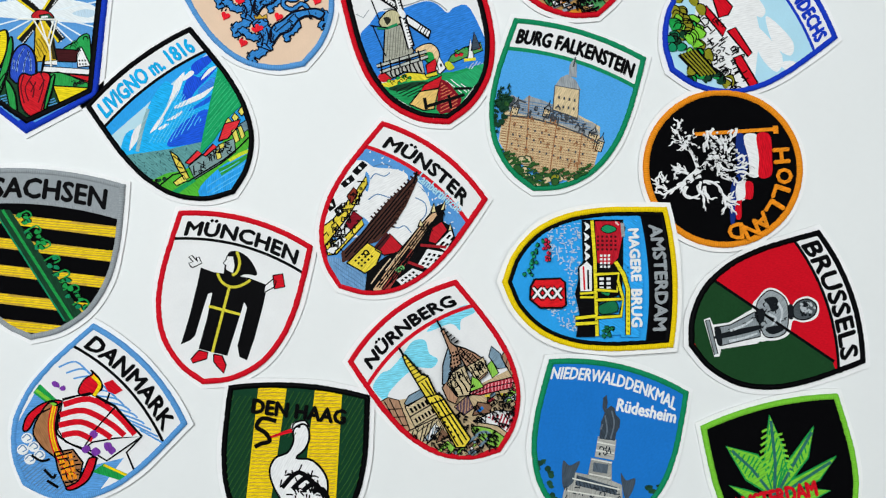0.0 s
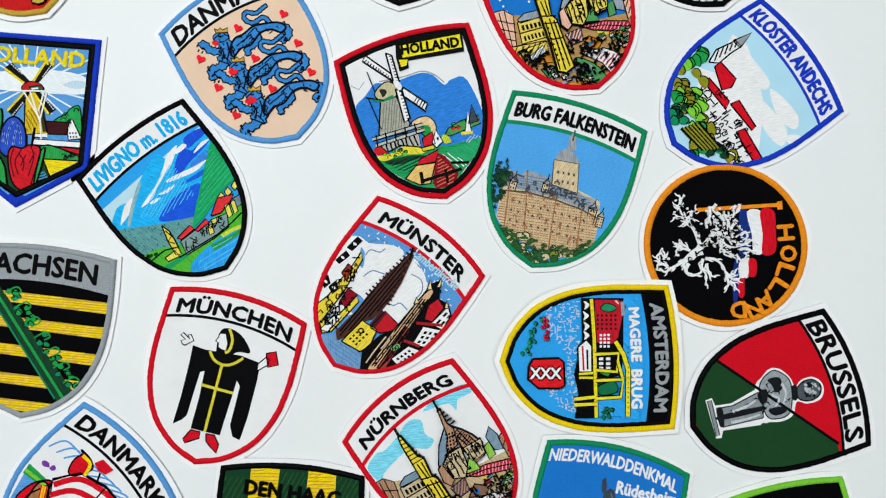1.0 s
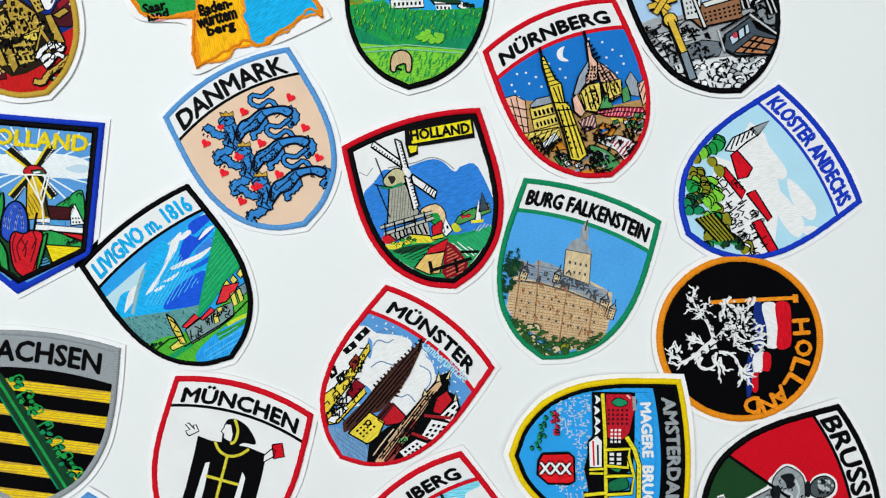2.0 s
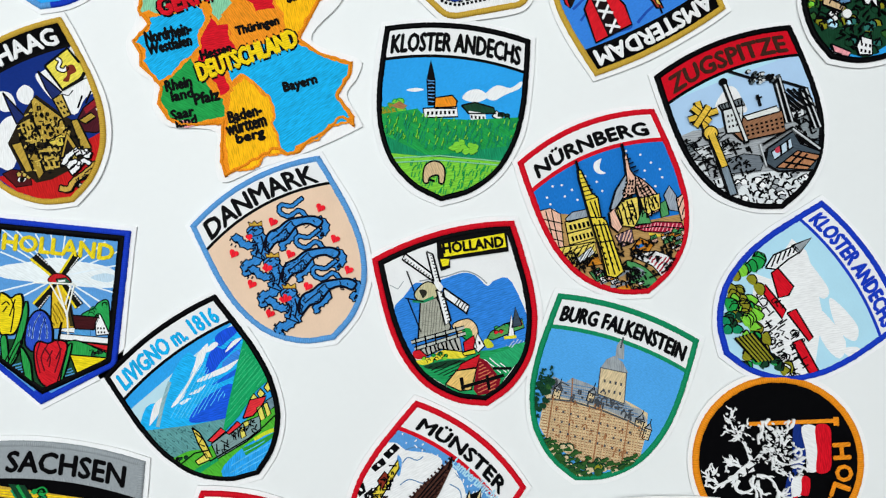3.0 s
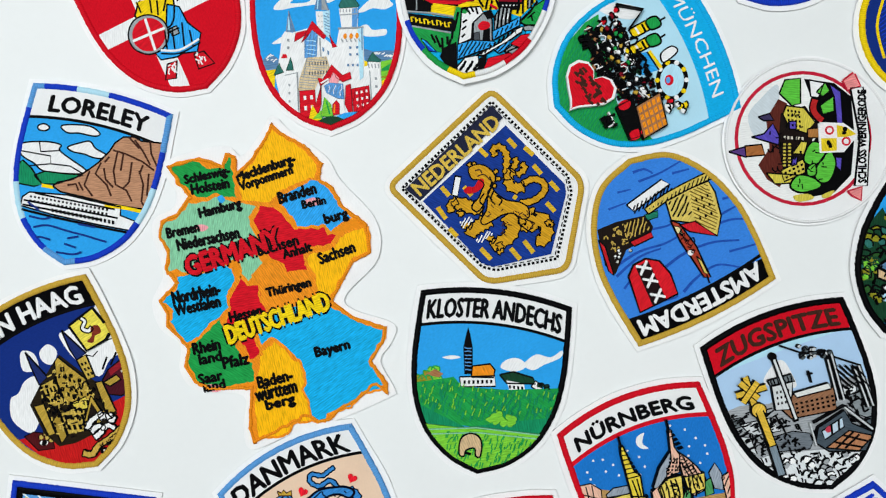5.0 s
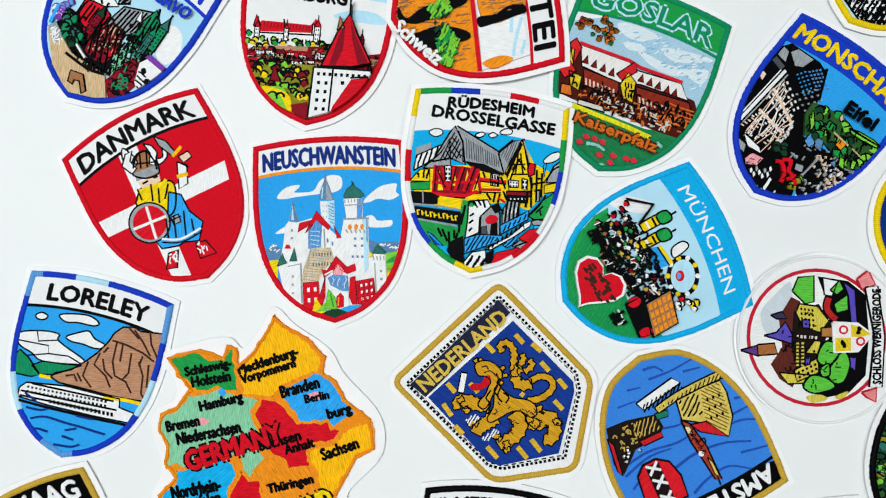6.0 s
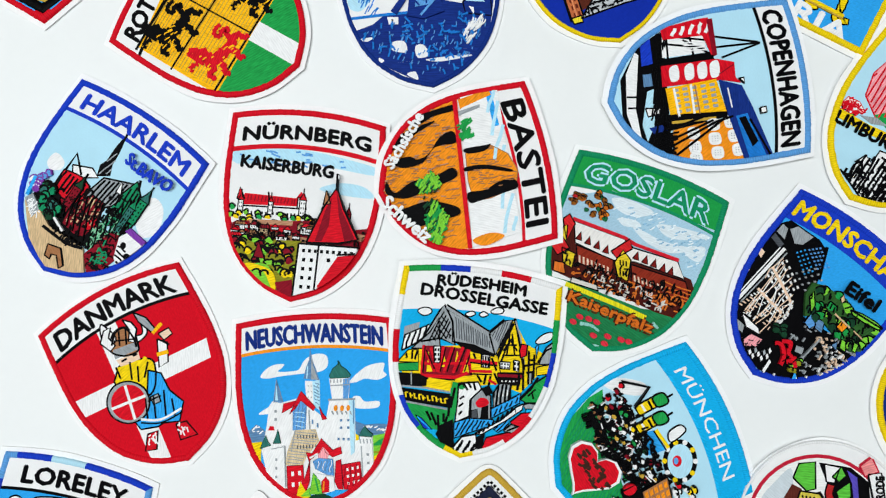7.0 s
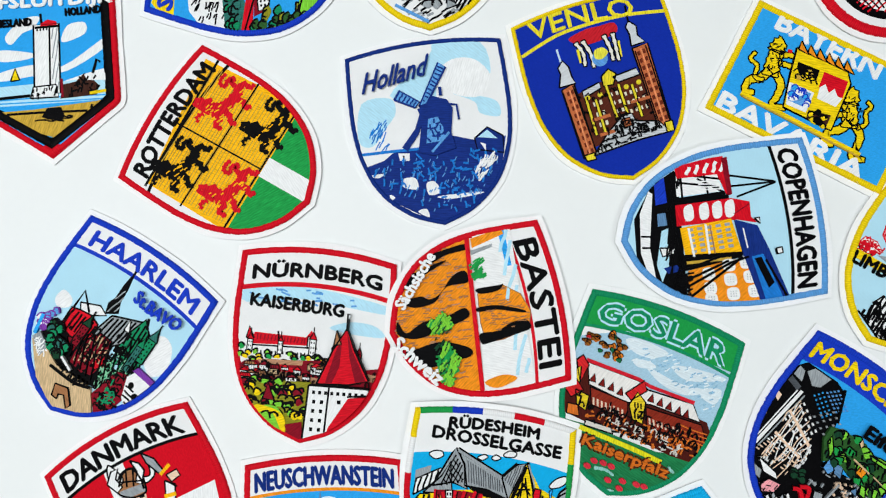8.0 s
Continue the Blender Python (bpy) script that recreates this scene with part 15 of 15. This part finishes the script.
# yellow-edged round blue patch
a = Patch("round_patch", 0.1655, 0.3930, 1.4, 32.0, 65.3, "yellow-edged round blue patch", YELLOW, kind="round", base=NAVY, seed=46)
a.part("field", "stitched blue field")
a.ell(NAVY, (0.1, -32.7), 25.97, 25.97, -1)
a.hatch(BLUE, 0.46, 1.62, 39, (-24.0, -29.2), (-19.4, -14.9), (-14.7, -48.1), (-21.7, -43.4), waver=0.15)
a.line(YELLOW, 1.16, (-21.7, -19.7), (-24.7, -32.7), (-21.7, -46.2), curve=True)
a.close()

# orange-edged country map patch in coloured regions with raised names
a = Patch("map_patch", -0.1133, 0.3121, 1.8, 48.6, 137.8, "orange-edged country map patch in coloured regions with raised names", ORANGE, base=ORANGE, band=1.3, bulge=0, seed=47, free=[(-1.0, 0), (3.1, -3.9), (12.9, -9.2), (20.9, -17.6), (19.7, -24.1), (25.3, -27.2), (29.9, -35.6), (40.3, -43.3), (42.0, -56.0), (34.3, -60.1), (25.5, -76.5), (34.4, -83.1), (48.8, -87.8), (48.4, -92.6), (42.2, -102.2), (49.4, -111.7), (48.9, -116.5), (44.2, -112.7), (36.8, -118.7), (28.8, -123.1), (25.1, -127.5), (20.1, -128.5), (13.9, -126.2), (2.6, -132.4), (-8.6, -137.8), (-10.6, -130.4), (-9.9, -114.5), (-27.5, -114.9), (-34.3, -111.6), (-38.8, -104.9), (-37.3, -97.4), (-40.7, -93.1), (-46.6, -87.8), (-46.6, -82.3), (-50.1, -76.5), (-42.8, -69.2), (-47.3, -63.0), (-46.3, -55.2), (-50.0, -49.2), (-49.3, -41.9), (-42.3, -38.8), (-37.4, -31.5), (-47.0, -18.4), (-32.6, -14.5), (-22.8, -17.9), (-21.2, -12.6), (-16.8, -14.0), (-16.2, -20.8), (-10.7, -16.4), (-4.6, -6.8)], felt=[(-1.0, 3.4), (7.5, -3.9), (22.1, -14.0), (28.9, -24.8), (43.9, -41.6), (44.9, -58.4), (31.0, -74.0), (34.4, -80.2), (51.7, -86.3), (50.8, -94.2), (46.0, -102.2), (52.3, -114.5), (49.9, -117.7), (28.8, -127.0), (6.4, -134.4), (-9.8, -140.3), (-13.1, -130.4), (-13.1, -117.4), (-33.7, -114.9), (-40.8, -106.6), (-40.7, -95.7), (-49.5, -88.6), (-53.0, -77.0), (-48.2, -64.9), (-52.7, -50.4), (-52.3, -41.2), (-44.0, -36.3), (-43.1, -28.6), (-50.0, -18.0), (-33.9, -11.6), (-20.4, -9.7), (-14.3, -14.0), (-7.1, -5.6)])
a.part("region")
a.region(GREEN, (-45.6, -18.9), (-41.2, -16.5), (-32.6, -16.0), (-29.4, -18.9), (-22.8, -18.9), (-20.4, -14.5), (-18.2, -14.5), (-18.0, -18.9), (-16.7, -26.1), (-16.2, -32.2), (-21.5, -32.2), (-25.2, -30.5), (-31.3, -32.9), (-35.7, -31.0), (-37.4, -28.1), (-41.6, -26.2))
a.part("region")
a.region(MINT, (-48.4, -43.1), (-42.3, -40.7), (-37.4, -33.9), (-31.3, -33.9), (-25.2, -31.5), (-16.7, -33.4), (-6.9, -35.3), (-10.5, -40.6), (-8.8, -45.4), (-5.6, -52.6), (-6.8, -56.2), (-4.4, -59.8), (-5.6, -64.7), (-11.1, -68.3), (-14.1, -64.7), (-15.3, -58.7), (-23.8, -59.5), (-28.7, -62.9), (-37.2, -64.8), (-42.1, -62.9), (-46.3, -64.9), (-45.8, -56.4), (-49.1, -49.2))
a.part("region")
a.region(AMBER, (-16.2, -21.8), (-9.4, -16.9), (-4.1, -6.8), (-1.0, -1.9), (2.7, -4.8), (12.4, -10.4), (19.2, -17.6), (17.8, -23.6), (10.0, -26.1), (2.8, -29.7), (-2.1, -34.5), (-14.2, -33.8))
a.part("region")
a.region(SKY, (4.0, -30.4), (10.0, -27.3), (17.3, -23.6), (24.1, -28.0), (28.9, -35.6), (34.3, -40.9), (27.0, -45.3), (23.4, -47.7), (22.2, -44.1), (10.1, -45.3), (7.7, -40.5), (3.3, -35.7))
a.part("region")
a.region(RED, (-9.3, -41.8), (-5.7, -35.3), (0.4, -35.7), (6.5, -41.7), (8.9, -45.3), (22.2, -44.8), (27.5, -48.9), (24.6, -52.5), (16.2, -53.7), (13.8, -57.3), (15.0, -63.3), (5.3, -64.6), (4.1, -61.0), (-0.7, -58.6), (-5.6, -55.0), (-4.9, -50.2))
a.part("region")
a.region(AMBER, (15.0, -56.1), (25.9, -53.7), (28.3, -48.9), (35.5, -45.2), (41.0, -44.7), (41.5, -55.3), (34.3, -58.4), (24.7, -75.3), (18.7, -74.1), (17.4, -64.5), (13.8, -60.9))
a.part("region")
a.region(ORANGE, (-4.4, -60.3), (4.1, -61.7), (5.3, -64.6), (15.0, -64.1), (17.5, -69.3), (16.3, -76.5), (7.8, -77.8), (-0.7, -79.1), (-5.5, -76.7), (-6.8, -69.5), (-9.2, -65.9))
a.part("region")
a.region(CYAN, (-42.1, -66.1), (-37.2, -64.8), (-28.7, -63.6), (-22.6, -59.9), (-17.7, -62.3), (-16.5, -68.3), (-20.1, -74.4), (-18.9, -79.2), (-23.7, -84.5), (-27.4, -86.5), (-32.2, -92.5), (-37.1, -95.0), (-42.0, -90.2), (-45.2, -85.4), (-43.7, -80.6), (-49.1, -77.0), (-42.1, -70.9))
a.part("region")
a.region(RED, (-14.1, -65.9), (-11.1, -69.5), (-5.6, -69.5), (-4.3, -77.9), (-2.3, -82.0), (-6.7, -86.3), (-7.9, -93.5), (-4.7, -99.5), (-10.3, -102.0), (-12.7, -96.0), (-17.6, -92.4), (-21.3, -87.6), (-18.9, -79.2), (-19.4, -75.6))
a.part("region")
a.region(GREEN, (-37.0, -97.4), (-32.2, -92.5), (-26.6, -86.9), (-23.2, -84.0), (-20.0, -90.0), (-16.4, -94.8), (-12.7, -100.8), (-8.6, -103.1), (-7.8, -111.5), (-18.7, -113.3), (-26.0, -115.3), (-32.1, -113.0), (-37.0, -103.4))
a.part("region")
a.region(AMBER, (-6.6, -101.9), (-4.7, -97.1), (0.6, -93.9), (5.5, -97.0), (7.9, -100.6), (11.5, -103.0), (14.0, -110.1), (12.8, -114.9), (15.2, -119.7), (16.5, -128.0), (10.4, -128.1), (4.4, -134.2), (-6.5, -135.5), (-8.5, -122.3), (-7.1, -112.7))
a.part("region")
a.region(CYAN, (-4.8, -83.9), (-0.7, -80.3), (15.1, -77.7), (19.9, -76.0), (25.9, -78.9), (34.4, -84.1), (47.6, -88.8), (46.5, -93.1), (41.2, -102.2), (47.7, -112.2), (46.5, -114.6), (38.1, -115.9), (33.3, -121.9), (23.7, -124.4), (22.5, -128.0), (16.5, -128.0), (15.2, -119.7), (12.8, -114.4), (14.0, -108.9), (11.5, -103.0), (7.9, -99.4), (4.3, -95.3), (-0.6, -92.3), (-5.4, -95.9), (-7.2, -89.9))
a.part("city_mark", "small pink stitched city states")
a.blob(PINK, (-34.2, -44.5), (-30.8, -43.6), (-28.3, -45.0), (-31.2, -46.7))
a.blob(PINK, (13.0, -33.8), (17.3, -32.1), (21.0, -33.7), (17.3, -35.7))
a.blob(PINK, (-29.6, -112.9), (-24.8, -112.4), (-21.1, -114.1), (-26.0, -115.8))
a.blob(SKY, (-24.5, -32.2), (-22.8, -31.0), (-21.1, -32.9), (-22.8, -34.6))
a.part("region_name")
a.text(BLACK, "Schleswig-", (-28.9, -22.8), 19.94, 4.86, 12, bold=0.05)
a.text(BLACK, "Holstein", (-27.7, -27.1), 16.53, 4.38, 10, bold=0.05)
a.text(BLACK, "Mecklenburg-", (-3.4, -19.8), 26.26, 5.35, 18, bold=0.05)
a.text(BLACK, "Vorpommern", (-3.3, -24.2), 23.82, 4.86, 18, bold=0.05)
a.text(BLACK, "Branden", (10.0, -30.2), 16.53, 4.86, 16, bold=0.05)
a.text(BLACK, "burg", (27.0, -40.7), 10.21, 5.35, 16, bold=0.05)
a.text(BLACK, "Hamburg", (-23.2, -37.2), 18.48, 5.35, 14, bold=0.05)
a.text(BLACK, "Bremen", (-39.5, -46.0), 14.1, 4.38, 12, bold=0.05)
a.text(BLACK, "Niedersachsen", (-28.5, -49.8), 27.23, 4.86, 12, bold=0.05)
a.text(BLACK, "Sachsen", (1.7, -52.6), 17.99, 4.38, 16, bold=0.05)
a.text(BLACK, "Anhalt", (10.1, -54.9), 12.64, 3.89, 16, bold=0.05)
a.text(BLACK, "Sachsen", (27.1, -55.8), 16.05, 4.86, 20, bold=0.05)
a.text(BLACK, "Nordrhein-", (-33.5, -73.3), 20.91, 5.35, 12, bold=0.05)
a.text(BLACK, "Westfalen", (-33.0, -78.6), 19.94, 4.86, 12, bold=0.05)
a.text(BLACK, "Thüringen", (6.6, -71.3), 19.45, 4.86, 14, bold=0.05)
a.text(BLACK, "Hessen", (-12.1, -82.0), 14.1, 4.38, 14, bold=0.05)
a.text(BLACK, "Rhein", (-29.0, -96.1), 11.67, 4.86, 12, bold=0.05)
a.text(BLACK, "land", (-27.3, -100.9), 9.72, 4.38, 12, bold=0.05)
a.text(BLACK, "Pfalz", (-16.3, -102.2), 11.18, 4.86, 12, bold=0.05)
a.text(BLACK, "Saar", (-27.2, -109.3), 10.21, 4.38, 12, bold=0.05)
a.text(BLACK, "land", (-25.5, -112.9), 9.24, 3.89, 12, bold=0.05)
a.text(BLACK, "Bayern", (25.5, -97.3), 15.07, 5.35, 14, bold=0.05)
a.text(BLACK, "Baden-", (0.7, -109.8), 15.07, 4.86, 14, bold=0.05)
a.text(BLACK, "württem", (1.2, -115.0), 17.99, 5.35, 14, bold=0.05)
a.text(BLACK, "berg", (3.2, -120.3), 12.64, 5.35, 14, bold=0.05)
a.text(BLACK, "Berlin", (17.3, -34.2), 10.21, 3.4, 12, bold=0.05)
a.part("country_name", "raised red and yellow stitched country names")
a.text(RED, "GERMANY", (-17.8, -55.6), 41.81, 8.27, 18, bold=0.06, edge=BLACK)
a.text(YELLOW, "DEUTSCHLAND", (1.8, -83.8), 46.19, 7.78, 19, bold=0.04, edge=BLACK)
a.close()
